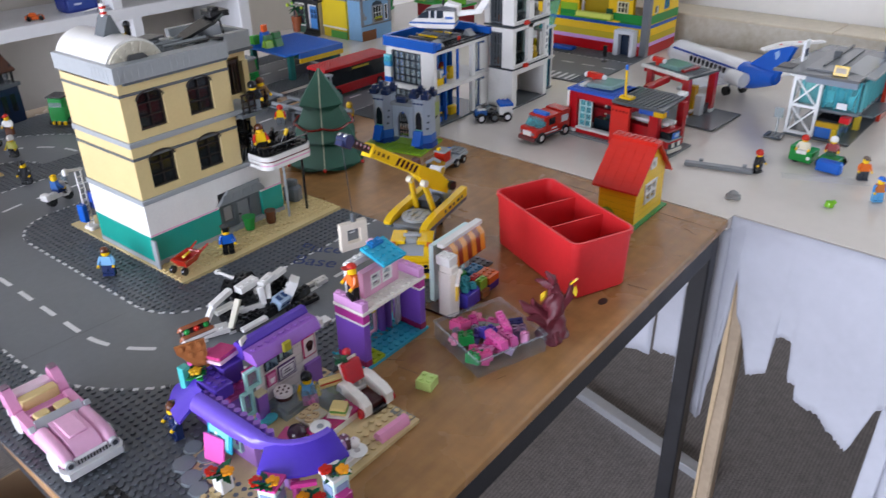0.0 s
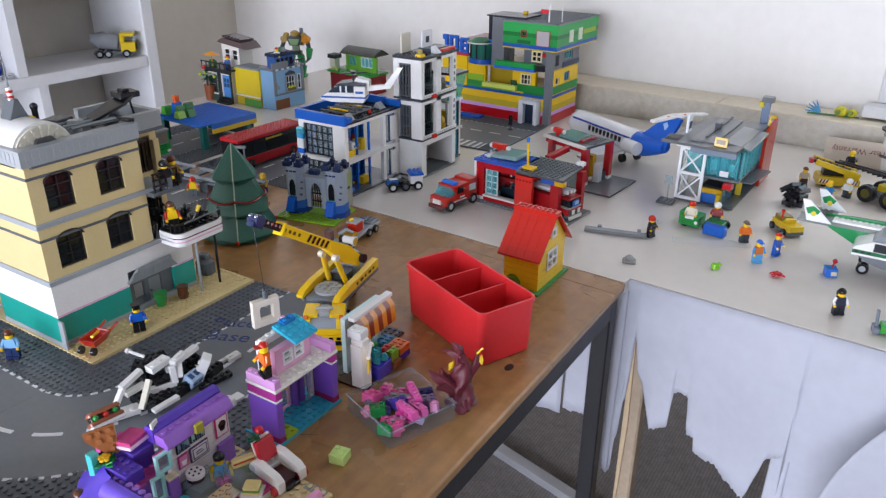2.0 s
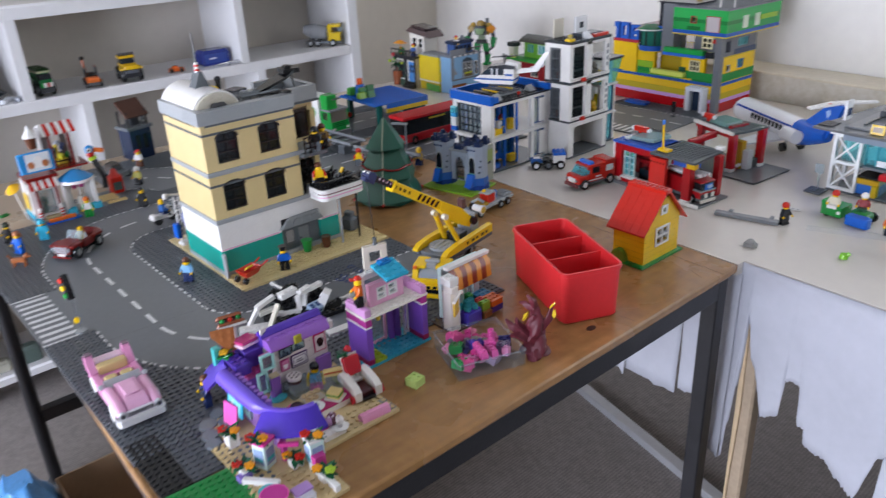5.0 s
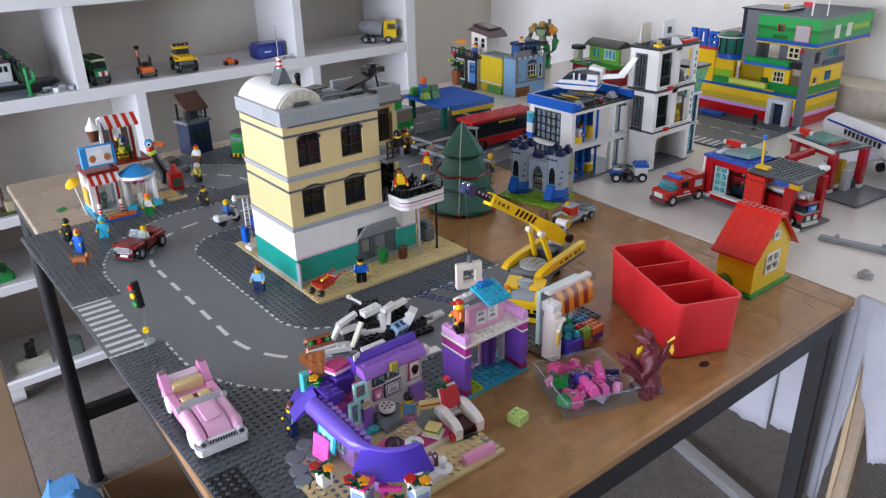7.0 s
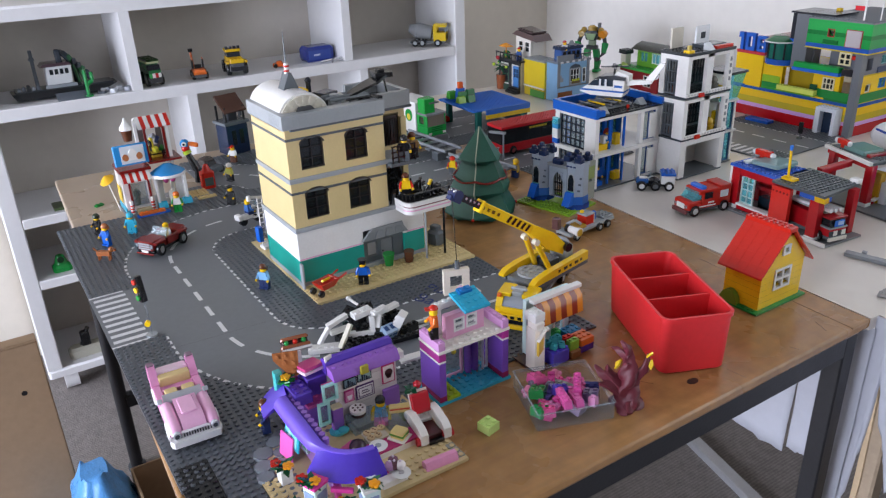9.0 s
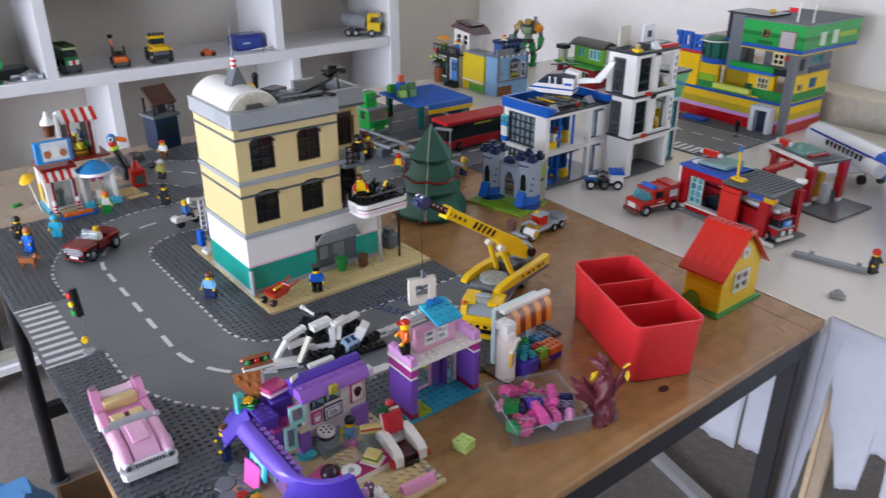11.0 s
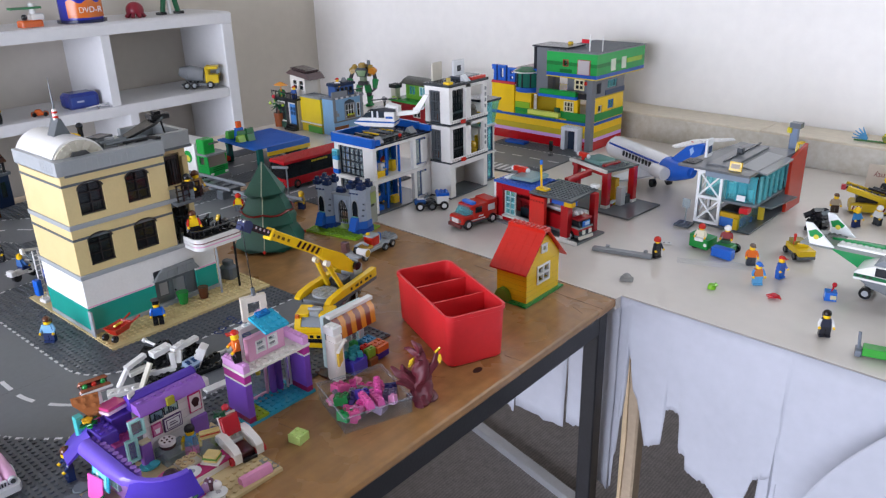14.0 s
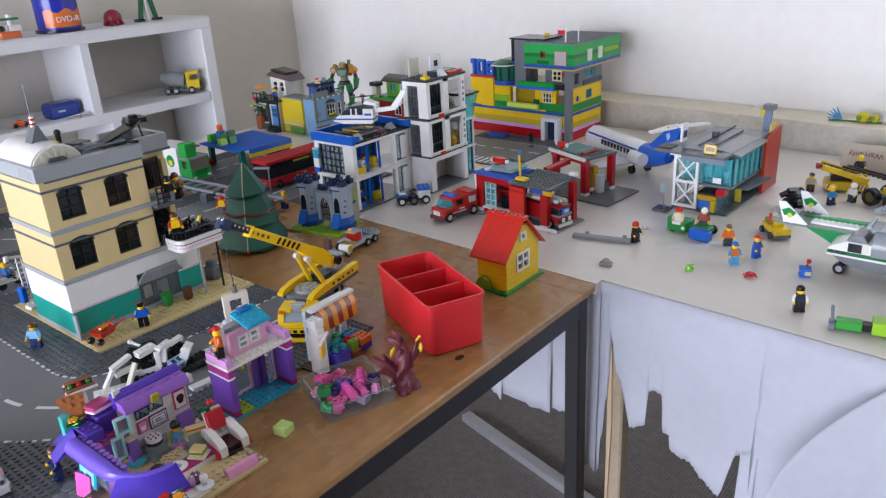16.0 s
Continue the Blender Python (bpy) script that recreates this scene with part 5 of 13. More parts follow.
def scooter():
    t = thing("scooter", at(-1.061, 0.470, TH + 0.0004, 104) @ Matrix.Scale(1.18, 4), "white toy police scooter", "toy scooter")
    for x in (-0.012, 0.012):
        part("wheel", G().cyl((x, -0.0025, 0.006), (x, 0.0025, 0.006), 0.006, 14), pl(BLACK), t)
    block(t, "body", -0.014, 0.004, -0.004, 0.004, 0.009, 0.016, WHITE, c=0.002)
    block(t, "footboard", 0.0041, 0.012, -0.004, 0.004, 0.007, 0.0095, WHITE, c=0.001)
    part("fairing", G(pose(0.012, 0, 0.008, 0, -14, 0)).soft(-0.0015, 0.0025, -0.006, 0.006, 0.002, 0.017, 0.001), pl(WHITE), t)
    part("screen", G(pose(0.013, 0, 0.024, 0, -20, 0)).box(-0.0006, 0.0006, -0.005, 0.005, 0, 0.007), glass_clear, t)
    part("handlebar", G().cyl((0.008, -0.009, 0.0235), (0.008, 0.009, 0.0235), 0.001, 6), pl(BLACK), t)
    block(t, "top_box", -0.022, -0.0142, -0.006, 0.006, 0.0105, 0.018, WHITE, c=0.001)


scooter()
figure(-1.061, 0.468, TH + 0.0178, 104 + 90, DBLUE, "3f6aa8", None, "cap", None, "toy policeman sitting on the scooter", seated=True)


def kiosk_flag():
    t = thing("roadside_sign", at(-0.940, 0.451, TH + 0.0018, 8), "white lattice toy mast with a blue box beside the wall", "toy mast")
    block(t, "foot", -0.008, 0.008, -0.006, 0.006, 0, 0.0064, WHITE, c=0.001)
    for y in (-0.0045, 0.003):
        block(t, "upright", -0.0012, 0.0008, y, y + 0.0016, 0.0065, 0.084, WHITE, c=0.0003)
    for k in range(9):
        block(t, "rung", -0.0010, 0.0006, -0.0028, 0.0029, 0.011 + k * 0.008, 0.0126 + k * 0.008, WHITE, c=0.0003)
    block(t, "blue_box", -0.004, 0.008, -0.0125, -0.0047, 0.016, 0.040, BLUE, c=0.001, label="blue box on the mast")
    block(t, "blue_box", -0.004, 0.008, 0.0047, 0.0105, 0.030, 0.052, "2c50b0", c=0.001)
    part("arm", G(pose(0, 0, 0.0845, 0, 0, 0)).cyl((0, 0.006, 0.0), (0, -0.014, 0.004), 0.0022, 8), pl(WHITE), t)
    block(t, "lamp_head", -0.003, 0.003, -0.020, -0.0142, 0.084, 0.092, WHITE, c=0.001)


kiosk_flag()


# ---- ice cream parlour ----
def parlour():
    t = thing("ice_cream_parlour", at(-1.235, 0.306, 0.0006, 0) @ Matrix.Diagonal((0.88, 0.86, 0.99, 1.0)), "toy ice cream parlour with striped awnings and blue sign", "toy shop")
    # x: 0 at the street face, negative inward
    part("base_plate", G().box(-0.085, 0.006, -0.004, 0.185, 0, 0.0032).studs(-0.082, -0.004, 11, 23, 0.0032, 0, 8, lambda a, b: a > -0.012 or b > 0.13), pl("8b8f90"), t)
    white, dred = pl(WHITE), pl(DRED)
    part("shop_wall", G().wall_x(0.002, 0.058, 0.0033, 0.072, -0.012, -0.006, [(0.016, 0.048, 0.012, 0.056)]).box(-0.07, -0.012, 0.002, 0.007, 0.0033, 0.072), white, t, "white shop wall")
    part("blue_skirting", G().box(-0.07, -0.005, -0.0005, 0.0018, 0.0033, 0.012).box(-0.0058, -0.0045, 0.002, 0.016, 0.0033, 0.008), pl(AQUA), t)
    part("window", G().box(-0.0112, -0.0106, 0.016, 0.048, 0.012, 0.056), glass_clear, t)
    for y in (0.012, 0.050):
        block(t, "column", -0.0058, 0.0, y, y + 0.004, 0.012, 0.062, DRED, c=0.0004)
    for y in (0.010, 0.052):
        p = part("striped_pole", G().cyl((0.004, y, 0.0033), (0.004, y, 0.022), 0.0034, 12).ball((0.004, y, 0.0245), 0.004, 0, 12, 6), white, t)
        for z in (0.006, 0.0115, 0.017):
            part("ring", G().cyl((0.004, y, z), (0.004, y, z + 0.0028), 0.0038, 12), pl(RED), p, "red stripe")
    for i in range(8):
        y = 0.003 + i * 0.0068
        part("awning_stripe", G().prism([(-0.004, 0.074), (0.010, 0.062), (0.010, 0.0645), (-0.004, 0.0765)], y, y + 0.0067, "y"), white if i % 2 else pl(RED), t)
    part("cornice", G().soft(-0.07, 0.001, 0.0, 0.062, 0.0775, 0.083, 0.0008), dred, t)
    part("counter_goods", G().ball((-0.03, 0.03, 0.03), 0.008, 0, 10, 6).cyl((-0.03, 0.03, 0.0033), (-0.03, 0.03, 0.024), 0.005, 10), pl("5f8f70"), t, "green goods inside the window")
    sign = part("sign", G(pose(-0.004, -0.004, 0.0835, 0, 0, 0)).soft(-0.004, 0.004, 0, 0.066, 0.008, 0.044, 0.003), pl("2f8fd0"), t, "blue framed picture sign")
    part("sign_face", G().box(0.0001, 0.0012, 0.009, 0.055, 0.0945, 0.1255), pl("dfe6ea"), sign)
    part("sundae", G().prism([(0.018, 0.1), (0.046, 0.1), (0.040, 0.114), (0.034, 0.1205), (0.03, 0.1205), (0.024, 0.114)], 0.0013, 0.0026, "x"), pl("f4f2ee"), sign, "white ice cream picture")
    for y in (0.0175, 0.0445):
        part("scoop", G().cyl((0.0013, y, 0.106), (0.0032, y, 0.106), 0.0062, 12), pl(NOUGAT), sign, "brown ice cream picture")
    cone = part("cone", G().cyl((-0.010, 0.031, 0.1325), (-0.010, 0.031, 0.152), 0.008, 14, 0, 0.0115), pl(BROWN), t, "brown ice cream cup")
    part("ice_cream", G().cyl((-0.010, 0.031, 0.1522), (-0.010, 0.031, 0.159), 0.013, 14, 0, 0.0105).cyl((-0.010, 0.031, 0.159), (-0.010, 0.031, 0.165), 0.009, 12, 0, 0.006).cyl((-0.010, 0.031, 0.165), (-0.010, 0.031, 0.173), 0.0045, 10, 0, 0.002), white, cone, "white swirl")
    # tower with a striped awning behind
    g = G().box(-0.075, -0.069, 0.056, 0.062, 0.0033, 0.155).box(-0.075, -0.069, 0.110, 0.116, 0.0033, 0.155).box(-0.033, -0.027, 0.110, 0.116, 0.0033, 0.155)
    part("tower_frame", g, white, t)
    for y in (0.066, 0.104):
        block(t, "tower_column", -0.034, -0.029, y, y + 0.005, 0.0835, 0.148, DRED, c=0.0004)
    part("tower_back", G().wall_x(0.062, 0.110, 0.0835, 0.152, -0.0689, -0.066, [(0.074, 0.098, 0.104, 0.140)]), pl("57504c"), t, "dark back wall with an opening")
    for k, (y, z, c) in enumerate(((0.072, 0.1, "d8b428"), (0.080, 0.112, "26262a"), (0.088, 0.098, "c9c83a"), (0.095, 0.116, "4a5a8a"), (0.099, 0.100, "2f8a3a"), (0.084, 0.125, "8a8f94"))):
        part("goods", G(pose(-0.052 + 0.004 * (k % 3), y, z, 12 * k, 9 * k, 20 * k)).soft(-0.004, 0.004, -0.004, 0.004, -0.006, 0.008, 0.001), pl(c), t)
    part("shelf_board", G().box(-0.0658, -0.040, 0.0625, 0.1095, 0.0915, 0.0935), pl(BLACK), t)
    part("tower_floor", G().box(-0.075, -0.012, 0.0625, 0.13, 0.083, 0.0865), dred, t)
    for i in range(8):
        y = 0.055 + i * 0.0082
        part("awning_stripe", G().prism([(-0.04, 0.162), (-0.018, 0.146), (-0.018, 0.1488), (-0.04, 0.165), (-0.062, 0.158), (-0.062, 0.155)], y, y + 0.0081, "y"), pl(RED) if i % 2 else white, t)
    part("giraffe_toy", G().cyl((-0.05, 0.085, 0.0866), (-0.046, 0.082, 0.118), 0.003, 8).ball((-0.044, 0.081, 0.121), 0.0045, 0, 8, 5).box(-0.056, -0.042, 0.078, 0.098, 0.0866, 0.096), pl("c9b23a"), t, "yellow plant and goods upstairs")
    # round kiosk
    part("kiosk_wall", G().wall_x(0.068, 0.122, 0.0033, 0.06, -0.018, -0.012, [(0.082, 0.108, 0.014, 0.048)]).box(-0.012, 0.004, 0.063, 0.068, 0.0033, 0.06).box(-0.012, 0.004, 0.122, 0.127, 0.0033, 0.06), white, t, "white kiosk with an open counter")
    part("kiosk_roof", G().cyl((-0.008, 0.095, 0.0605), (-0.008, 0.095, 0.0655), 0.037, 10, 0, 0.036), white, t)
    part("kiosk_cone", G().cyl((-0.008, 0.095, 0.0657), (-0.008, 0.095, 0.080), 0.036, 10, 0, 0.007), pl("2f8fd0"), t, "blue conical roof")
    for y in (0.088, 0.102):
        part("cherry", G().ball((-0.006, y, 0.05), 0.0055, 0, 10, 6), pl("b6497e"), t, "pink sweets")
    part("cupboard", G().cyl((-0.006, 0.095, 0.0033), (-0.006, 0.095, 0.03), 0.009, 12, 0, 0.006), pl("d8d3c5"), t)
    for y in (0.068, 0.119):
        part("kiosk_foot", G().prism([(0.0, 0.0033), (0.012, 0.0033), (0.008, 0.012), (0.0, 0.014)], y - 0.006, y + 0.012, "y"), pl(AQUA), t)
    part("stone_step", G().soft(-0.002, 0.010, 0.018, 0.048, 0.0033, 0.010, 0.001), pl("b5a57c"), t)
    # parasol at the side
    part("parasol_pole", G().cyl((-0.03, -0.008, 0.0033), (-0.024, -0.022, 0.065), 0.0012, 6), white, t)
    part("parasol", G(pose(-0.024, -0.022, 0.066, 25, 15, 0)).cyl((0, 0, 0), (0, 0, 0.009), 0.016, 8, 0, 0.003), pl("e8b21e"), t, "yellow parasol")
    part("side_poster", G().box(-0.05, -0.02, -0.0019, -0.0007, 0.02, 0.05), pl("e8c54a"), t, "yellow and white side panel")
    # stall of tan plates beyond
    part("sand_plate", G().box(-0.052, -0.014, 0.133, 0.175, 0.0033, 0.0065).studs(-0.05, 0.134, 4, 5, 0.0065), pl(TAN), t)
    part("tan_kerb", G().box(-0.004, 0.006, 0.145, 0.185, 0.0033, 0.006).studs(-0.003, 0.145, 1, 5, 0.006), pl(TAN), t)


parlour()
g = G(pose(0, 0, 0)).box(-0.005, 0.005, -0.028, 0.028, 0, 0.0032, 0).box(-0.004, 0.004, -0.024, 0.020, 0.0032, 0.0075, 1)
g.studs(-0.004, -0.024, 1, 5, 0.0075, 1)
solo("ski_bench", g, [pl(BLUE), pl(ORANGE)], at(-1.205, 0.344, STUD, 0), "orange and blue toy plates stacked on the studs", "toy plates")
g = G().brick(-0.004, -0.008, 0, 1, 2, 1)
solo("toy_plate", g, pl(GREEN), at(-1.325, 0.273, 0, 25), "tiny green toy plate on bare wood", "toy plate")


def red_cart():
    t = thing("drinks_cart", at(-1.290, 0.468, STUD, 0), "red toy drinks machine with a dark screen", "toy machine")
    block(t, "body", -0.011, 0.011, -0.012, 0.012, 0, 0.034, RED, c=0.003)
    part("screen", G().box(0.0111, 0.0118, -0.008, 0.008, 0.006, 0.022), pl("54615c"), t)
    part("top", G().cyl((0, 0, 0.034), (0, 0, 0.046), 0.009, 12, 0, 0.004), pl(RED), t)


def toucan():
    t = thing("toucan_ride", at(-1.335, 0.460, STUD, 50) @ Matrix.Scale(0.84, 4), "toy bird with a black body and orange beak", "toy bird")
    part("body", G().cyl((0.0, 0, 0.0), (0.004, 0, 0.03), 0.006, 10).cyl((0.004, 0, 0.03), (-0.012, 0, 0.068), 0.009, 12, 0, 0.007), pl(BLACK), t)
    part("collar", G().cyl((-0.0122, 0, 0.0685), (-0.015, 0, 0.076), 0.0095, 12), pl("b6d33a"), t, "lime green collar")
    part("chest", G().ball((-0.016, 0, 0.082), 0.0095, 0, 12, 6), pl(RED), t)
    part("head", G().ball((-0.017, 0, 0.093), 0.0105, 0, 12, 6), pl("2f8fd0"), t)
    part("eye", G().cyl((-0.014, -0.0085, 0.094), (-0.013, -0.012, 0.094), 0.0055, 12), pl(WHITE), t)
    part("pupil", G().cyl((-0.013, -0.0121, 0.094), (-0.0128, -0.013, 0.094), 0.0027, 10), pl(BLACK), t)
    part("beak", G(pose(-0.008, 0, 0.093, 0, 8, 0)).soft(0, 0.024, -0.004, 0.004, -0.004, 0.005, 0.002), pl(ORANGE), t)


def grey_buggy():
    t = thing("grey_buggy", at(-1.372, 0.497, STUD, 30), "dark grey toy buggy with brown seat", "toy car")
    block(t, "body", -0.024, 0.024, -0.014, 0.014, 0.008, 0.018, DGREY, c=0.002)
    block(t, "hood", -0.02, 0.004, -0.013, 0.013, 0.0181, 0.033, "4c4540", c=0.004)
    part("windscreen", G(pose(0.008, 0, 0.018, 0, -30, 0)).box(-0.0006, 0.0006, -0.012, 0.012, 0, 0.014), glass_dark, t)
    for x in (-0.015, 0.015):
        for y in (-0.016, 0.016):
            wheel(t, x, y, 0.008, 0.006, DGREY)


red_cart()
toucan()
grey_buggy()


def navy_tower():
    t = thing("navy_tower", at(-1.492, 0.590, STUD, 12) @ Matrix.Diagonal((1.0, 1.0, 1.06, 1.0)), "dark navy toy tower with a brown roof hatch", "toy building")
    block(t, "lower_wall", -0.022, 0.022, -0.026, 0.026, 0, 0.062, "1d2a44")
    block(t, "deck", -0.026, 0.026, -0.03, 0.03, 0.0621, 0.068, DGREY)
    for x in (-0.02, 0.016):
        for y in (-0.024, 0.02):
            block(t, "pillar", x, x + 0.004, y, y + 0.004, 0.0681, 0.098, BLACK, c=0.0003)
    block(t, "stove", -0.012, 0.01, -0.012, 0.012, 0.0681, 0.086, "2b2e33", c=0.002)
    part("roof_flap", G(pose(0.01, 0, 0.098, 0, 38, 0)).soft(-0.03, 0.018, -0.027, 0.027, 0, 0.004, 0.0008), pl("4a2d20"), t, "brown tilted roof panel")
    block(t, "chimney", -0.02, -0.012, 0.03, 0.036, 0.0681, 0.09, DGREY)
    for y in (-0.014, 0.004):
        part("window", G().box(0.0221, 0.0232, y, y + 0.010, 0.02, 0.05), glass_dark, t)


navy_tower()


def green_loader():
    t = thing("green_loader", at(-1.395, 0.655, STUD, -60), "green toy loader with yellow and black bumper", "toy lorry")
    block(t, "body", -0.03, 0.022, -0.016, 0.016, 0.009, 0.036, GREEN, c=0.001)
    block(t, "cab", 0.0, 0.021, -0.015, 0.015, 0.0361, 0.052, GREEN, c=0.002)
    part("windscreen", G().box(0.0211, 0.0218, -0.012, 0.012, 0.022, 0.044), glass_clear, t)
    part("roof_rack", G().box(-0.01, 0.022, -0.016, 0.016, 0.0521, 0.055), pl(BLACK), t)
    for i in range(6):
        part("bumper_stripe", G().box(0.0221, 0.026, -0.0165 + i * 0.0055, -0.0112 + i * 0.0055, 0.004, 0.010), pl(YEL if i % 2 else BLACK), t)
    for x in (-0.018, 0.012):
        for y in (-0.0175, 0.0175):
            wheel(t, x, y, 0.008, 0.006)


green_loader()


# ---- purple café ----
def lettering_bar(parent, x0, x1, y0, y1, z0, z1, color):
    part("caption_bar", G().box(x0, x1, y0, y1, z0, z1), pl(color), parent)


def flower(parent, x, y, z, color):
    g = G()
    for k in range(5):
        a = 2 * math.pi * k / 5
        g.cyl((x + 0.0032 * math.cos(a), y + 0.0032 * math.sin(a), z), (x + 0.0032 * math.cos(a), y + 0.0032 * math.sin(a), z + 0.0022), 0.0022, 8)
    g.cyl((x, y, z + 0.0005), (x, y, z + 0.003), 0.002, 8)
    return part("flower", g, pl(color), parent)


def leaves(parent, x, y, z, seed, n=7, r=0.009):
    rnd = random.Random(seed)
    g = G()
    for k in range(n):
        a, b = rnd.uniform(0, 6.28), rnd.uniform(-25, 35)
        g.t = pose(x, y, z, 0, 0, math.degrees(a)) @ pose(0, 0, 0, 0, -b, 0)
        g.prism([(0, -0.0012), (r * 0.5, -0.0032), (r, 0), (r * 0.5, 0.0032), (0, 0.0012)], 0, 0.0011, "z")
    return part("leaves", g, pl(DGREEN if seed % 3 else GREEN), parent)


def cafe():
    t = thing("purple_cafe", at(-0.475, 0.262, 0.0004, 0), "purple roofed toy café with open interior on tan plate", "toy café")
    tan = pl("cfb98a")
    part("floor_plate", G().box(0.0, 0.125, 0.006, 0.166, 0, 0.0036).studs(0.090, 0.014, 4, 19, 0.0036, keep=lambda a, b: b > 0.1 or a < 0.098), tan, t, "tan floor plate")
    part("terrace", G().box(0.1255, 0.186, -0.012, 0.060, 0, 0.0036).studs(0.1255, -0.012, 7, 9, 0.0036), tan, t, "tan terrace plate")
    part("terrace_link", G().box(0.044, 0.1253, -0.010, 0.0058, 0, 0.0036).studs(0.045, -0.010, 10, 2, 0.0036), tan, t)
    for i, (x, y, r) in enumerate(((0.006, 0.006, 0.011), (0.024, 0.0, 0.010), (0.014, 0.022, 0.009), (-0.004, 0.022, 0.009), (0.040, -0.004, 0.009), (0.002, 0.038, 0.008), (0.030, 0.014, 0.008))):
        part("paving_stone", G(at(x, y, 0, 37 * i)).cyl((0, 0, 0.0), (0, 0, 0.0048 + 0.0002 * i), r, 8, 0, r * 0.9), pl("7d8489"), t, "grey round stone")
    # back wall with pictures, facing +x
    wx = 0.010
    part("back_wall", G().box(wx - 0.006, wx, 0.087, 0.155, 0.0037, 0.060), pl("d9d0cc"), t, "pale wall hung with pictures")
    for i in range(1, 6):
        part("wall_joint", G().box(wx, wx + 0.0002, 0.087, 0.155, 0.0037 + i * BRK, 0.0040 + i * BRK), pl("b6aca8"), t)
    part("wainscot", G().soft(wx + 0.0001, wx + 0.0040, 0.137, 0.1555, 0.0037, 0.028, 0.0005), pl("8d62b4"), t, "lavender wall panel")
    for y0, y1, z0, z1, edge, face in ((0.094, 0.109, 0.046, 0.057, "2c3038", "6f8794"), (0.1095, 0.126, 0.0475, 0.058, "2c3038", "8fa7a0"), (0.107, 0.128, 0.0275, 0.0435, "5a3f66", "dad6d6"),
                                       (0.094, 0.105, 0.029, 0.043, "a83a70", "cf7fa4"), (0.1375, 0.1525, 0.0345, 0.0565, "c23a6a", "e4d5d2")):
        p = part("picture_frame", G().soft(wx + 0.0003, wx + 0.0016, y0, y1, z0, z1, 0.0003), pl(edge), t)
        part("picture", G().box(wx + 0.0017, wx + 0.0021, y0 + 0.0014, y1 - 0.0014, z0 + 0.0014, z1 - 0.0014), pl(face), p)
        x0, x1 = wx + 0.0022, wx + 0.0025
        if edge == "5a3f66":
            part("inner_border", G().wall_x(y0 + 0.0026, y1 - 0.0026, z0 + 0.0026, z1 - 0.0026, x0, x1, [(y0 + 0.0034, y1 - 0.0034, z0 + 0.0034, z1 - 0.0034)]), pl("6a5274"), p)
            for k in range(2):
                lettering_bar(p, x0, x1, y0 + 0.006, y1 - 0.006 - 0.002 * k, z0 + 0.006 + k * 0.0026, z0 + 0.0070 + k * 0.0026, "5a4a60")
        elif edge == "c23a6a":
            part("cupcake_print", G().cyl((x0, 0.145, 0.0470), (x1, 0.145, 0.0470), 0.0046, 12).prism([(0.1412, 0.0462), (0.1488, 0.0462), (0.1474, 0.0405), (0.1426, 0.0405)], x0, x1, "x"), pl("4a2e30"), p)
        elif edge == "a83a70":
            part("cup_print", G().prism([(0.0965, 0.037), (0.1025, 0.037), (0.1012, 0.032), (0.0978, 0.032)], x0, x1, "x"), pl("e9dfe2"), p)
        else:
            for k in range(5):
                yy = y0 + 0.0022 + k * (y1 - y0 - 0.0044) / 5
                part("photo_shape", G().box(x0, x1, yy, yy + 0.0018, z0 + 0.0016, z0 + 0.004 + 0.0021 * ((k * 3) % 4) * 0.8), pl("26303c" if k % 2 else "3d4c5e"), p)
    # roof over the back wall
    beam = part("rear_roof_beam", G().prism([(wx - 0.010, 0.0605), (wx + 0.0065, 0.0605), (wx + 0.0065, 0.0640), (wx + 0.0015, 0.0712), (wx - 0.010, 0.0712)], 0.083, 0.157, "y").studs(wx - 0.0080, 0.0845, 1, 9, 0.0712), pl("9663be"), t, "lavender roof edge with studs")
    part("beam_foot", G().box(wx - 0.004, wx + 0.0062, 0.0832, 0.1568, 0.0601, 0.0604), pl("b05aa8"), beam)
    part("rear_roof", G().prism([(-0.012, 0.0605), (-0.0004, 0.0605), (-0.0004, 0.0725), (-0.004, 0.0765), (-0.009, 0.0765), (-0.012, 0.0735)], 0.0825, 0.158, "y"), pl("5b3fb0"), t, "deep purple roof ridge")
    part("wall_lamp", G().soft(wx + 0.0062, wx + 0.0098, 0.111, 0.120, 0.0610, 0.0700, 0.0008), clear("lamp_olive", srgb("b0a63c"), 0.1, 0.8), t, "olive wall lamp")
    part("gutter_end", G().soft(wx - 0.006, wx + 0.003, 0.1572, 0.164, 0.058, 0.0665, 0.0008), pl(WHITE), t)
    # window frames left of the wall, opened towards the room
    for y0, y1, z0, z1 in ((0.0705, 0.0865, 0.041, 0.0602), (0.064, 0.0765, 0.015, 0.0408)):
        f = lattice(t, "x", 0.0135, y0, y1, z0, z1, 1, 1, "a9dcd4", 0.0016, 0.0035, 0.0022)
        part("pane", G().box(0.0120, 0.0124, y0, y1, z0, z1), glass_clear, f)
    part("pink_blind", G().soft(0.0085, 0.0105, 0.072, 0.085, 0.045, 0.0595, 0.0004), pl("c23a72"), t, "magenta panel behind the window")
    block(t, "lavender_panel", 0.0100, 0.0180, 0.0775, 0.0885, 0.0037, 0.031, "8a5cb0", label="lavender panel")
    part("panel_tile", G().soft(0.0100, 0.0182, 0.0775, 0.0885, 0.0311, 0.0330, 0.0004), pl("cdbf9c"), t)
    part("inner_shelf", G().soft(-0.010, 0.009, 0.056, 0.084, 0.036, 0.0392, 0.0005).studs(-0.008, 0.058, 2, 3, 0.0392), pl("c04f92"), t, "magenta shelf with studs")
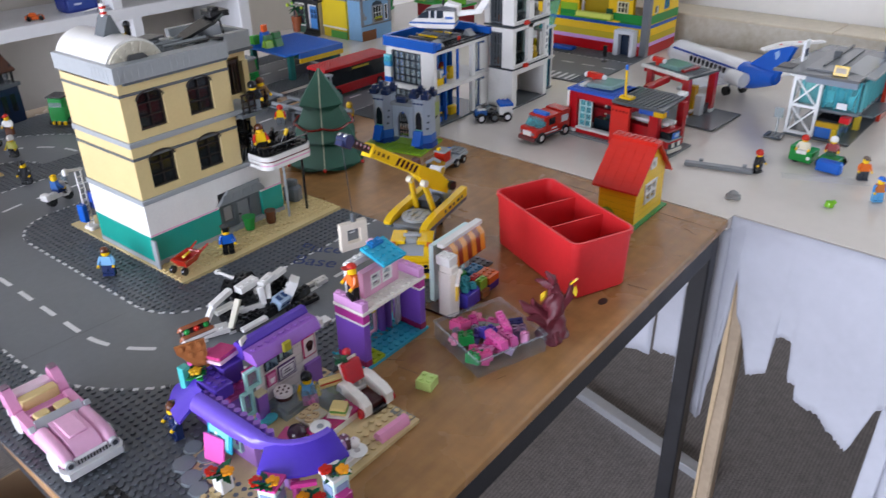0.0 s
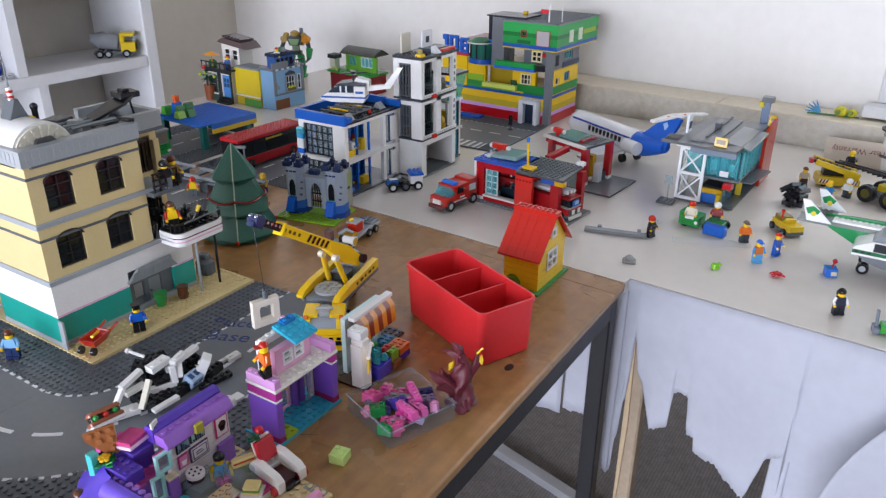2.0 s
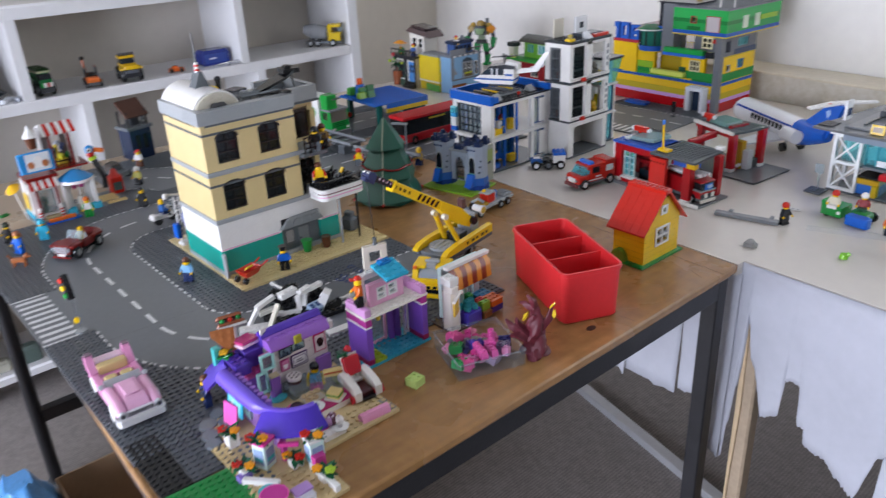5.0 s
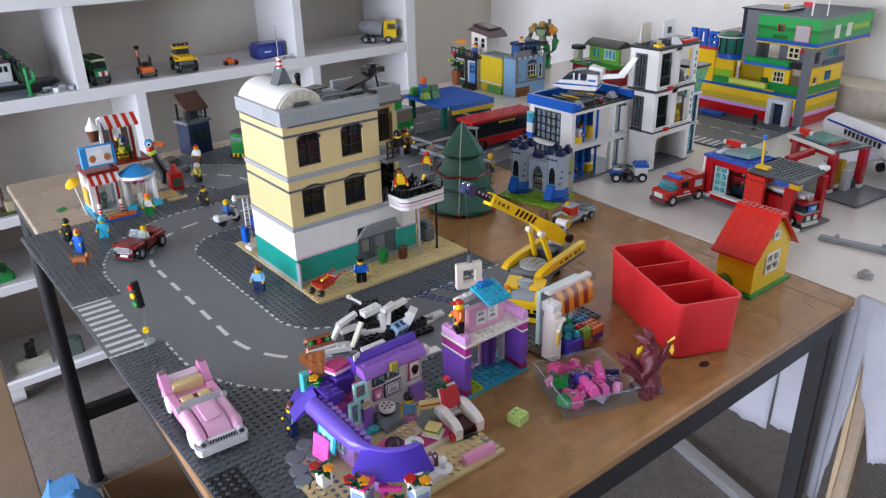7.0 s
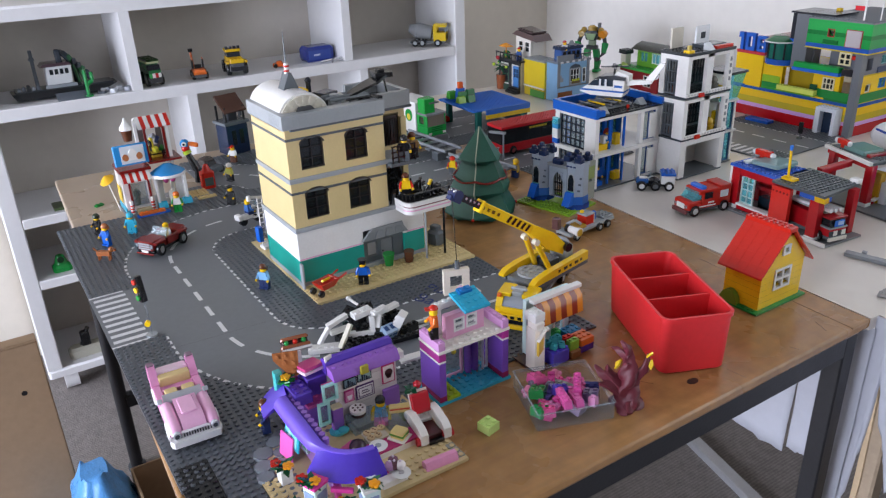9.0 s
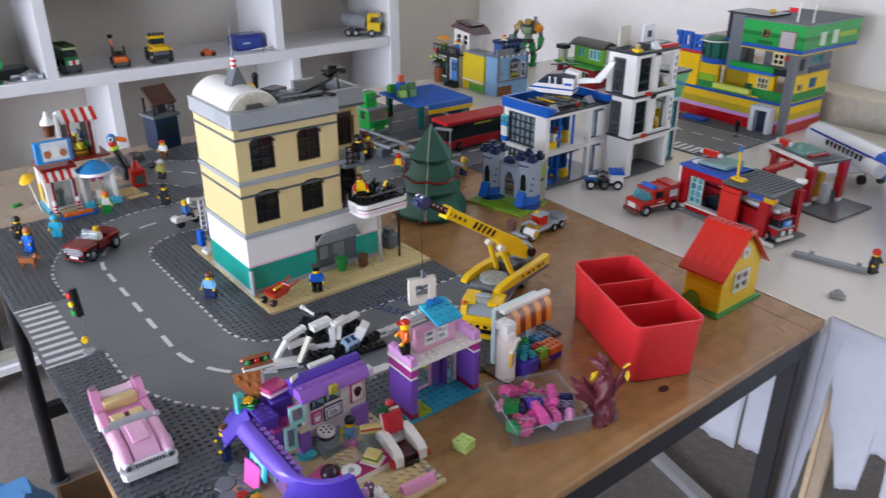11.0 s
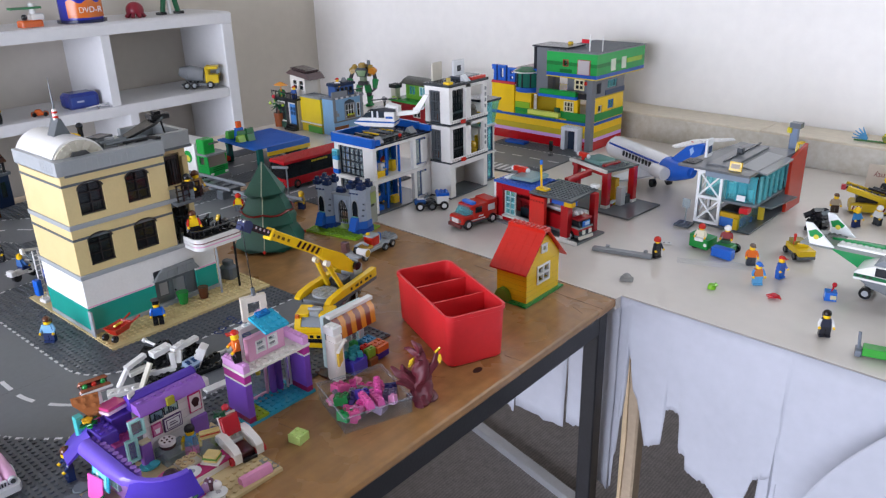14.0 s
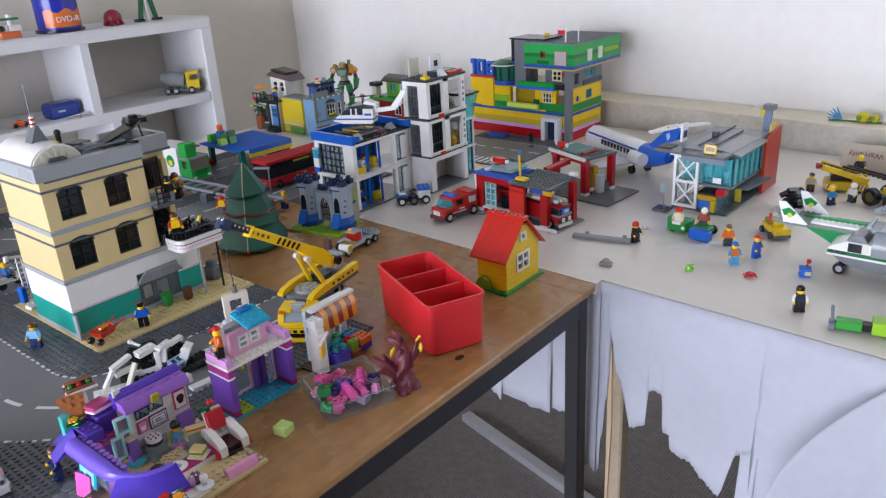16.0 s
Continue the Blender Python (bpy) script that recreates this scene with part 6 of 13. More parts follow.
    part("side_wall", G().wall_y(0.012, 0.098, 0.0037, 0.046, 0.040, 0.046, [(0.020, 0.044, 0.014, 0.042), (0.058, 0.09, 0.0038, 0.040)]), pl("a87cc4"), t, "lavender side wall")
    lattice(t, "y", 0.0385, 0.020, 0.044, 0.014, 0.042, 2, 2, LAQUA, 0.0016, 0.003, 0.002)
    # swept purple roof: a straight run and a quarter turn, the awning flaring below it
    cx, cy, r = 0.074, 0.074, 0.038
    path = [(-0.002, 0.036), (0.02, 0.036), (0.045, 0.036)] + [(cx + r * math.cos(radians(a)), cy + r * math.sin(radians(a))) for a in range(-90, 1, 9)]
    v, f = [], []
    prof = [(-0.0105, 0.0425), (-0.0112, 0.0455), (-0.0100, 0.0495), (-0.0070, 0.0530), (-0.0025, 0.0548), (0.0030, 0.0540), (0.0052, 0.0510), (0.0050, 0.0460), (0.001, 0.0430)]
    for i, (px, py) in enumerate(path):
        a, b = path[max(0, i - 1)], path[min(len(path) - 1, i + 1)]
        d = Vector((b[0] - a[0], b[1] - a[1])).normalized()
        turn = max(0.0, min(1.0, (i - 2) / 4))
        v += [(px - d.y * (q if q > -0.006 else q + (-0.006 - q) * turn) * (0.95 - 0.42 * turn), py + d.x * (q if q > -0.006 else q + (-0.006 - q) * turn) * (0.95 - 0.42 * turn), z + (0.0505 - z) * 0.45 * turn) for q, z in prof]
    m = len(prof)
    for i in range(len(path) - 1):
        f += [(i * m + j, i * m + (j + 1) % m, (i + 1) * m + (j + 1) % m, (i + 1) * m + j) for j in range(m)]
    f += [tuple(range(m - 1, -1, -1)), tuple(range((len(path) - 1) * m, len(path) * m))]
    part("swept_roof", G().add(v, f), pl("7157cc"), t, "glossy purple curved roof")
    for i in range(11):
        part("roof_stud", G().cyl((-0.002 + i * U, 0.0440, 0.0470), (-0.002 + i * U, 0.0440, 0.0520), 0.0030, 10), pl("9a6fc8"), t)

    def flare(name, ux, uy, r0, r1, z0, z1, a0, a1, color, label):
        n, v, f = 12, [], []
        for i in range(n + 1):
            a = radians(a0 + (a1 - a0) * i / n)
            e = Vector((math.cos(a), math.sin(a)))
            sag = 0.0012
            rm, zm = (r0 + r1) / 2, (z0 + z1) / 2
            for rr, z in ((r0, z0), (rm, zm - sag), (r1, z1), (r1, z1 - 0.0026), (rm - 0.001, zm - sag - 0.003), (r0 - 0.002, z0 - 0.003)):
                v.append((ux + e.x * rr, uy + e.y * rr, z))
        for i in range(n):
            f += [(6 * i + j, 6 * i + (j + 1) % 6, 6 * i + 6 + (j + 1) % 6, 6 * i + 6 + j) for j in range(6)]
        f += [(5, 4, 3, 2, 1, 0), tuple(range(6 * n, 6 * n + 6))]
        return part(name, G().add(v, f), pl(color), t, label)
    flare("front_awning", cx, cy, 0.0400, 0.0560, 0.0520, 0.0335, -76, 3, "4b33ae", "dark purple flared awning")
    flare("end_awning", -0.002, 0.070, 0.030, 0.0550, 0.0545, 0.0365, -150, -92, "5840b8", "purple flared roof end")
    # corner blocks and food signs
    block(t, "roof_step", -0.018, 0.010, 0.044, 0.062, 0.044, 0.0565, "4e369e", True, "deep purple stepped roof", c=0.001)
    block(t, "roof_step", -0.030, -0.004, 0.0625, 0.084, 0.040, 0.0605, "5a3fa8", c=0.001)
    block(t, "sign_post", -0.033, -0.025, 0.038, 0.046, 0.040, 0.066, "4fb8b4", label="aqua sign post")
    sl = part("slice", G(pose(-0.030, 0.0535, 0.0715, 66, 0, 66) @ Matrix.Scale(0.80, 4)).prism([(-0.017, 0.013), (0.015, 0.014), (0.014, -0.017), (0.004, -0.018), (-0.016, 0.004)], -0.003, 0.003, "z"), pl("a2653c"), t, "brown wedge shaped food sign")
    for x, y in ((-0.0115, 0.008), (-0.0025, 0.0085), (0.008, 0.009), (-0.003, 0.0), (0.008, -0.001), (0.008, -0.011)):
        part("stud", G(pose(-0.030, 0.0535, 0.0715, 66, 0, 66) @ Matrix.Scale(0.80, 4)).cyl((x, y, 0.003), (x, y, 0.0048), 0.0029, 12), pl("ac6d42"), sl)
    leaves(t, -0.022, 0.049, 0.059, 1, 8, 0.010)
    leaves(t, -0.018, 0.046, 0.0575, 3, 6, 0.010)
    flower(t, -0.020, 0.047, 0.061, "e8b52c")
    bm = pose(-0.046, 0.0705, 0.0745, -38, 0, 80) @ Matrix.Diagonal((0.68, 0.8, 0.85, 1.0))
    bun = part("sandwich", G(bm).soft(-0.022, 0.022, -0.008, 0.008, 0, 0.0042, 0.0016).soft(-0.021, 0.021, -0.008, 0.008, 0.0095, 0.0140, 0.0022), pl("95573a"), t, "brown sandwich sign")
    part("filling", G(bm).soft(-0.019, 0.019, -0.0062, 0.0062, 0.0043, 0.0094, 0.0005), pl("3a2018"), bun)
    for k, c in enumerate((GREEN, RED, GREEN)):
        part("filling", G(bm).ball((-0.013 + k * 0.013, -0.0062, 0.0068), 0.0040, 0, 12, 6, 0.8), pl(c), bun, "bright round filling")
    part("sign_plate", G(bm).box(-0.020, 0.024, -0.0075, 0.0075, -0.0035, -0.0004), pl(WHITE), bun)
    part("roof_tile", G(pose(-0.018, 0.0725, 0.0665, 0, -10, 8)).soft(-0.011, 0.011, -0.011, 0.011, 0, 0.0030, 0.0004), pl("bf3f78"), t, "magenta roof tile")
    part("roof_tile_edge", G(pose(-0.018, 0.0725, 0.0632, 0, -10, 8)).soft(-0.0125, 0.0125, -0.0125, 0.0125, 0, 0.0028, 0.0004), pl("e9c6da"), t)
    part("sign_bracket", G().soft(-0.052, -0.0302, 0.058, 0.084, 0.046, 0.0525, 0.0008), pl("c04f92"), t)
    part("bracket_post", G().soft(-0.050, -0.042, 0.0665, 0.0745, 0.0526, 0.0712, 0.0006), pl(WHITE), t)
    part("print_tile", G(pose(-0.004, 0.0872, 0.0625, 0, 0, 18)).soft(-0.001, 0.001, -0.0045, 0.0045, 0, 0.018, 0.0003), pl("e6e0d6"), t, "white upright tile with dark print")
    part("tile_print", G(pose(-0.0028, 0.0877, 0.0625, 0, 0, 18)).box(-0.0001, 0.0003, -0.0022, 0.0022, 0.005, 0.0135), pl("3c4650"), t)
    block(t, "support", -0.034, -0.008, 0.046, 0.086, 0.0037, 0.0398, "7a4aa8", c=0.001)
    # posters on the street side
    pm = pose(0.012, 0.0290, 0.0165, -10, 0, 3)
    part("poster", G(pm).soft(0, 0.030, -0.002, 0.0, 0, 0.0255, 0.0006), pl("2fa5bd"), t, "aqua menu board")
    part("poster_print", G(pm).box(0.003, 0.027, -0.0026, -0.0021, 0.003, 0.0225), pl("7fd3d6"), t)
    for k in range(4):
        part("poster_shape", G(pm).box(0.005 + 0.005 * k, 0.0085 + 0.005 * k, -0.0030, -0.0027, 0.005, 0.011 + 0.002 * ((k * 2) % 3)), pl("d8eef0" if k % 2 else "2c8ba6"), t)
    part("pink_panel", G(pose(0.014, 0.0215, 0.0046, -10, 0, 10)).soft(0, 0.022, -0.002, 0.0, 0, 0.0250, 0.0006), pl("ea62b4"), t, "bright pink panel")
    # entrance columns, lintels and window boxes
    for x, y, rz in ((0.1035, 0.0195, 22), (0.1345, 0.0565, -6)):
        m = at(x, y, 0, rz)
        col = part("column", G(m).soft(-0.0075, 0.0075, -0.0075, 0.0075, 0.0037, 0.0318, 0.0006), pl("cfe6e2"), t, "pale aqua entrance column")
        part("column_print", G(m).box(0.0076, 0.0081, -0.0055, 0.0055, 0.009, 0.026).box(-0.0055, 0.0055, -0.0081, -0.0076, 0.009, 0.026), pl("8fa4c4"), col)
        part("column_wave", G(m).box(0.0082, 0.0085, -0.0050, 0.0050, 0.013, 0.0165).box(-0.0050, 0.0050, -0.0085, -0.0082, 0.013, 0.0165), pl("4fb4bc"), col)
        part("column_cap", G(m).soft(-0.009, 0.009, -0.009, 0.009, 0.0319, 0.0348, 0.0005), pl("d83f96" if x < 0.12 else WHITE), col)
    part("magenta_post", G().soft(0.141, 0.149, 0.048, 0.060, 0.0037, 0.0200, 0.0006), pl("b83a86"), t)
    part("arch_lintel", G(at(0.119, 0.038, 0, 50)).soft(-0.010, 0.010, -0.002, 0.002, 0.024, 0.0280, 0.0005), pl("c23a86"), t, "magenta lintel")
    part("inner_post", G().soft(0.108, 0.1135, 0.034, 0.0395, 0.0037, 0.0270, 0.0005), pl("d052a4"), t)
    for x, y, z, c1, c2, sd in ((0.1035, 0.016, 0.0350, RED, "f0a020", 2), (0.1360, 0.056, 0.0350, RED, "f0a020", 4), (0.103, -0.001, 0.0125, RED, "f0a020", 7), (0.125, 0.040, 0.0125, "f0a020", RED, 5), (0.161, 0.0505, 0.0125, "f0a020", LIME, 8), (0.054, 0.010, 0.0200, RED, "f0a020", 10)):
        if z < 0.03:
            part("flower_box", G().soft(x - 0.006, x + 0.006, y - 0.006, y + 0.006, 0.0037, z - 0.001, 0.001), pl(WHITE), t)
        leaves(t, x, y, z, sd, 9, 0.013)
        leaves(t, x, y, z + 0.0015, sd + 3, 6, 0.009)
        flower(t, x - 0.004, y - 0.006, z + 0.003, c1)
        flower(t, x + 0.006, y + 0.002, z + 0.003, c2)
    block(t, "low_wall", 0.139, 0.184, 0.0462, 0.052, 0.0037, 0.0105, WHITE)
    part("low_wall", G(at(0.112, -0.009, 0, 40)).soft(0, 0.036, -0.003, 0.003, 0.0037, 0.0095, 0.0006), pl(WHITE), t)
    block(t, "step_block", 0.104, 0.112, -0.012, 0.002, 0.0037, 0.0095, "8d78c8")
    # furniture inside
    block(t, "counter", 0.0705, 0.0800, 0.090, 0.140, 0.0037, 0.0100, "e6dfd6", label="white counter")
    block(t, "counter_top", 0.0620, 0.0800, 0.088, 0.142, 0.0101, 0.0126, "b8336f", label="magenta counter top")
    part("plate", G().cyl((0.072, 0.098, 0.0127), (0.072, 0.098, 0.0146), 0.0075, 18, 0, 0.0092), pl(WHITE), t)
    part("plate_ring", G().cyl((0.072, 0.098, 0.0147), (0.072, 0.098, 0.0153), 0.003, 12), pl(LGREY), t)
    cake = part("cake", G().cyl((0.019, 0.104, 0.0165), (0.019, 0.104, 0.0205), 0.0078, 20, 0, 0.0086), pl("4a2c2a"), t, "round chocolate cake with white icing")
    part("icing", G().cyl((0.019, 0.104, 0.0206), (0.019, 0.104, 0.0240), 0.0085, 20), pl("ece4e0"), cake)
    for k in range(7):
        a = 2 * math.pi * k / 6
        q = 0.0050 if k < 6 else 0.0
        part("sprinkle", G().cyl((0.019 + q * math.cos(a), 0.104 + q * math.sin(a), 0.0241), (0.019 + q * math.cos(a), 0.104 + q * math.sin(a), 0.0247), 0.0011, 8), pl("4a2c2a"), cake)
    part("cake_case", G().box(0.012, 0.034, 0.092, 0.122, 0.0037, 0.0162), glass_clear, t, "clear display case")
    part("cake_base", G().soft(0.016, 0.030, 0.098, 0.118, 0.0038, 0.0090, 0.0005), pl("8f897e"), t)
    part("cookie_tray", G().soft(0.046, 0.064, 0.093, 0.115, 0.0127, 0.0145, 0.0004), pl("c9bfa8"), t)
    for k in range(5):
        x, y = 0.050 + 0.0085 * (k % 2), 0.0975 + 0.0075 * (k // 2)
        ck = part("cookie", G().cyl((x, y, 0.0146), (x, y, 0.0164), 0.0038, 12), pl("cbb086"), t)
        part("chip", G().box(x - 0.002, x - 0.0006, y - 0.001, y + 0.0004, 0.0164, 0.0168).box(x + 0.0006, x + 0.0018, y, y + 0.0014, 0.0164, 0.0168), pl("6a4630"), ck)
    part("tray_stand", G().box(0.048, 0.0615, 0.095, 0.113, 0.0037, 0.0126), glass_clear, t)
    hd = pose(0.044, 0.138, 0.0213, 0, 0, 66) @ Matrix.Scale(0.72, 4)
    dog = part("hot_dog", G(hd).soft(-0.0145, 0.0145, -0.0052, 0.0052, 0, 0.0048, 0.0015).soft(-0.0145, 0.0145, -0.0044, 0.0044, 0.0066, 0.0098, 0.0012), pl("d8c07c"), t, "long filled roll")
    part("filling", G(hd).soft(-0.014, 0.014, -0.0058, 0.0058, 0.0049, 0.0065, 0.0005), pl("b5472c"), dog)
    part("roll_case", G().box(0.032, 0.056, 0.124, 0.152, 0.0037, 0.0212), glass_clear, t, "clear display case")
    part("lettuce_box", G().soft(0.030, 0.042, 0.144, 0.156, 0.0037, 0.0150, 0.0006), pl("9aa84a"), t, "olive green box")
    sm = pose(0.071, 0.122, 0.0128, 0, 0, 30)
    part("sandwich_plate", G(sm).soft(-0.0095, 0.0095, -0.0085, 0.0085, 0, 0.0014, 0.0004), pl("ddd6cc"), t)
    sl = part("sandwich_slice", G(sm).soft(-0.0070, 0.0070, -0.0060, 0.0060, 0.0015, 0.0042, 0.0006).soft(-0.0070, 0.0070, -0.0060, 0.0060, 0.0064, 0.0092, 0.0006), pl("d8c07c"), t, "small sandwich")
    part("lettuce", G(sm).box(-0.0075, 0.0075, -0.0064, 0.0064, 0.0043, 0.0063), pl("5c8a3a"), sl)
    for k in range(3):
        part("aqua_coil", G().cyl((0.020 + 0.003 * (k - 1), 0.081 + 0.002 * k, 0.0038 + 0.0016 * k), (0.020 + 0.003 * (k - 1), 0.081 + 0.002 * k, 0.0056 + 0.0016 * k), 0.0085 - 0.0016 * k, 16), pl("4fb6bd"), t)
    part("wig", G().ball((0.060, 0.082, 0.0125), 0.0085, 0, 14, 7, 0.9), pl("33202c"), t, "dark brown hair piece")
    part("pink_cushion", G(pose(0.056, 0.078, 0.0038, 0, 0, 20)).soft(-0.010, 0.009, -0.011, 0.010, 0, 0.007, 0.0012), pl("e2689c"), t)
    block(t, "cupcake_table", 0.094, 0.118, 0.078, 0.104, 0.0037, 0.0100, "efe9e4")
    block(t, "cupcake_cloth", 0.0935, 0.107, 0.0775, 0.0905, 0.0101, 0.012, MAGENTA)
    for x, y, c in ((0.101, 0.084, "8e7fd0"), (0.100, 0.0985, "6b4257"), (0.1095, 0.1010, "ece4e0"), (0.1045, 0.0925, "a87fa8"), (0.106, 0.0965, "5a3640")):
        k = part("cupcake", G().cyl((x, y, 0.0121), (x, y, 0.0160), 0.0040, 12, 0, 0.0050).ball((x, y, 0.0160), 0.0050, 0, 14, 5, 0.8, 0), pl(c), t, "toy cupcake")
        part("cherry", G().ball((x, y, 0.0205), 0.0013, 0, 8, 4), pl("d8c8d8"), k)
    part("round_plate", G().cyl((0.1150, 0.0985, 0.0101), (0.1150, 0.0985, 0.0120), 0.0075, 18, 0, 0.0090), pl(WHITE), t)
    part("plate_eye", G().cyl((0.1150, 0.0985, 0.0121), (0.1150, 0.0985, 0.0126), 0.0026, 12), pl("b9b4b2"), t)
    part("pink_bench", G(pose(0.1165, 0.140, 0, 0, 0, -4)).prism([(-0.005, 0.0037), (0.005, 0.0037), (0.005, 0.0078), (0.0025, 0.0120), (-0.0025, 0.0120), (-0.005, 0.0078)], -0.0175, 0.0165, "y"), pl("e89bc0"), t, "pink bench")
    for k in range(3):
        part("tile_strip", G().box(0.098 + 0.008 * k, 0.1045 + 0.008 * k, 0.157, 0.1655, 0.0037, 0.0046), pl("8e8f88"), t)
    # terrace bowls
    part("bowl_stand", G().cyl((0.160, -0.002, 0.0037), (0.160, -0.002, 0.0105), 0.007, 14), pl(WHITE), t)
    part("bowl", G().cyl((0.160, -0.002, 0.0106), (0.160, -0.002, 0.017), 0.009, 18, 0, 0.0135), pl("e55ab0"), t, "bright pink bowl")
    # Flat disc in darker pink paints the shade inside the solid bowl.
    part("bowl_shade_disc", G().cyl((0.160, -0.002, 0.0171), (0.160, -0.002, 0.0173), 0.0118, 18), pl("c23a92"), t)
    block(t, "terrace_stool", 0.164, 0.178, 0.014, 0.03, 0.0037, 0.011, "d9d6e0", c=0.001)
    part("stool_top", G().soft(0.160, 0.172, 0.013, 0.031, 0.0111, 0.0135, 0.0005), pl(LAV), t)
    part("aqua_bowl", G().cyl((0.143, 0.0, 0.0037), (0.143, 0.0, 0.0090), 0.006, 14, 0, 0.009), pl("5cb4bc"), t)


cafe()
figure(-0.449, 0.388, 0.005, 60, PINK, "6fb6dc", BLACK, "hair", SKIN, "black haired toy figure behind the café counter", seated=True)


def carriage():
    t = thing("cherry_carriage", at(-0.4015, 0.4165, 0.0042, -6), "white and red toy carriage seat with dark cushion", "toy carriage")
    for s in (-1, 1):
        y0, y1 = sorted((s * 0.0085, s * 0.0165))
        part("side_rail", G().prism([(-0.024, 0.0150), (-0.020, 0.0205), (-0.010, 0.0215), (0.010, 0.0175), (0.0165, 0.0130), (0.0165, 0.0020), (0.006, 0.0020), (0.003, 0.0075), (-0.016, 0.0100), (-0.024, 0.0105)], y0, y1, "y"), pl("ebe6dd"), t, "white chunky armrest")
        part("front_ball", G().cyl((0.0115, s * 0.0080, 0.0045), (0.0115, s * 0.0195, 0.0045), 0.0046, 14), pl("b5252c"), t)
        part("strap", G(pose(-0.0165, s * 0.0045, 0.0100, 0, -18, 0)).box(-0.0035, 0.0025, -0.0014, 0.0014, -0.002, 0.008), pl("efe9e2"), t)
    block(t, "cushion", -0.010, 0.013, -0.0084, 0.0084, 0.0030, 0.0090, "43201e", c=0.0012)
    block(t, "foot_board", 0.0131, 0.0180, -0.0080, 0.0080, 0.0010, 0.0046, "1e1a1c", c=0.0006)
    part("backrest", G(pose(-0.0155, 0, 0.0165, 0, -20, 0)).soft(-0.003, 0.003, -0.0095, 0.0095, 0, 0.0205, 0.0008), pl("b8202c"), t, "red backrest")
    part("backrest_edge", G(pose(-0.0195, 0, 0.0165, 0, -20, 0)).soft(-0.001, 0.001, -0.0102, 0.0102, -0.0006, 0.0212, 0.0004), pl("e4d6cc"), t)
    block(t, "base", -0.020, -0.0105, -0.0083, 0.0083, 0.0, 0.0115, WHITE, c=0.001)
    part("cherry", G().ball((-0.027, 0.001, 0.0425), 0.0042, 0, 12, 6), pl("b5202c"), t)
    leaves(t, -0.027, -0.006, 0.0385, 1, 7, 0.0075)


carriage()


# ---- purple gateway ----
def gateway():
    t = thing("purple_gateway", at(-0.436, 0.449, 0.0004, 0), "purple and pink toy gateway with an aqua roof", "toy building")
    # x negative inward, y along the front
    part("floor_plate", G().box(-0.048, 0.0, 0.002, 0.096, 0, 0.0034).studs(-0.048, 0.030, 6, 8, 0.0034, keep=lambda a, b: b < 0.084), pl("37a3bd"), t, "aqua studded floor")
    part("lime_corner", G().box(-0.032, -0.0002, 0.0125, 0.029, 0.0035, 0.0066).studs(-0.032, 0.013, 4, 2, 0.0066), pl("9cb52c"), t, "lime green plate")
    for y in (0.004, 0.0855):
        a, b = y, y + 0.0085
        block(t, "side_wall", -0.040, -0.0015, a, b, 0.0036, 0.0513, "7d50b8", label="purple side wall")
        block(t, "wall_base", -0.0402, -0.0012, a - 0.0002, b + 0.0002, 0.0036, 0.0105, "8f1f55")
        block(t, "wall_band", -0.0402, -0.0012, a - 0.0003, b + 0.0003, 0.0514, 0.0535, WHITE)
        block(t, "wall_band", -0.0401, -0.0013, a - 0.0002, b + 0.0002, 0.0536, 0.0628, "b03a90")
        block(t, "wall_head", -0.040, -0.0015, a, b, 0.0661, 0.0757, "d79fd2", True)
    for y in (0.0165, 0.062, 0.0715):
        part("door_column", G().cyl((-0.035, y, 0.0036), (-0.035, y, 0.0627), 0.0042, 12), pl("8a5cc0"), t, "violet round column")
    lattice(t, "x", -0.038, 0.022, 0.057, 0.0036, 0.0625, 1, 1, LPINK, 0.002, 0.003, 0.003, "doorway")
    part("door_glass", G().box(-0.0392, -0.0387, 0.025, 0.054, 0.007, 0.059), glass_clear, t)
    for y in (0.0128, 0.0785):
        lattice(t, "x", -0.030, y, y + 0.0065, 0.0036, 0.0625, 1, 1, WHITE, 0.0016, 0.003, 0.0016)
    part("deck", G().box(-0.0405, -0.0005, 0.0035, 0.0945, 0.063, 0.066).studs(-0.017, 0.013, 2, 9, 0.066), pl("ece7dc"), t, "white studded deck")
    part("upper_wall", G().wall_x(0.024, 0.073, 0.0662, 0.094, -0.025, -0.018, [(0.034, 0.048, 0.072, 0.088), (0.050, 0.064, 0.072, 0.088)]), pl(LPINK), t, "pink upper wall")
    for y in (0.034, 0.050):
        f = lattice(t, "x", -0.0195, y, y + 0.014, 0.072, 0.088, 1, 2, WHITE, 0.002, 0.003, 0.0022)
        part("pane", G().box(-0.0222, -0.0217, y, y + 0.014, 0.072, 0.088), glass_clear, f)
    block(t, "upper_post", -0.040, -0.032, 0.020, 0.028, 0.0662, 0.101, WHITE, True)
    block(t, "upper_post", -0.040, -0.032, 0.072, 0.080, 0.0662, 0.102, WHITE, True)
    block(t, "ridge", -0.040, -0.033, 0.0281, 0.0719, 0.0945, 0.1015, WHITE, True)
    m = pose(-0.037, 0.041, 0.1060, 0, 17, 0)
    part("roof_plate", G(m).box(0, 0.032, 0, 0.032, 0, 0.0032).studs(0, 0, 4, 4, 0.0032), pl("35b2d2"), t, "aqua studded roof plate")
    part("blue_plate", G(m).box(0.0, 0.008, 0.008, 0.024, 0.0034, 0.0066).studs(0, 0.008, 1, 2, 0.0066), pl("2680c4"), t)
    block(t, "pink_head", -0.0395, -0.0325, 0.052, 0.060, 0.1035, 0.111, "e6c2dc", True)
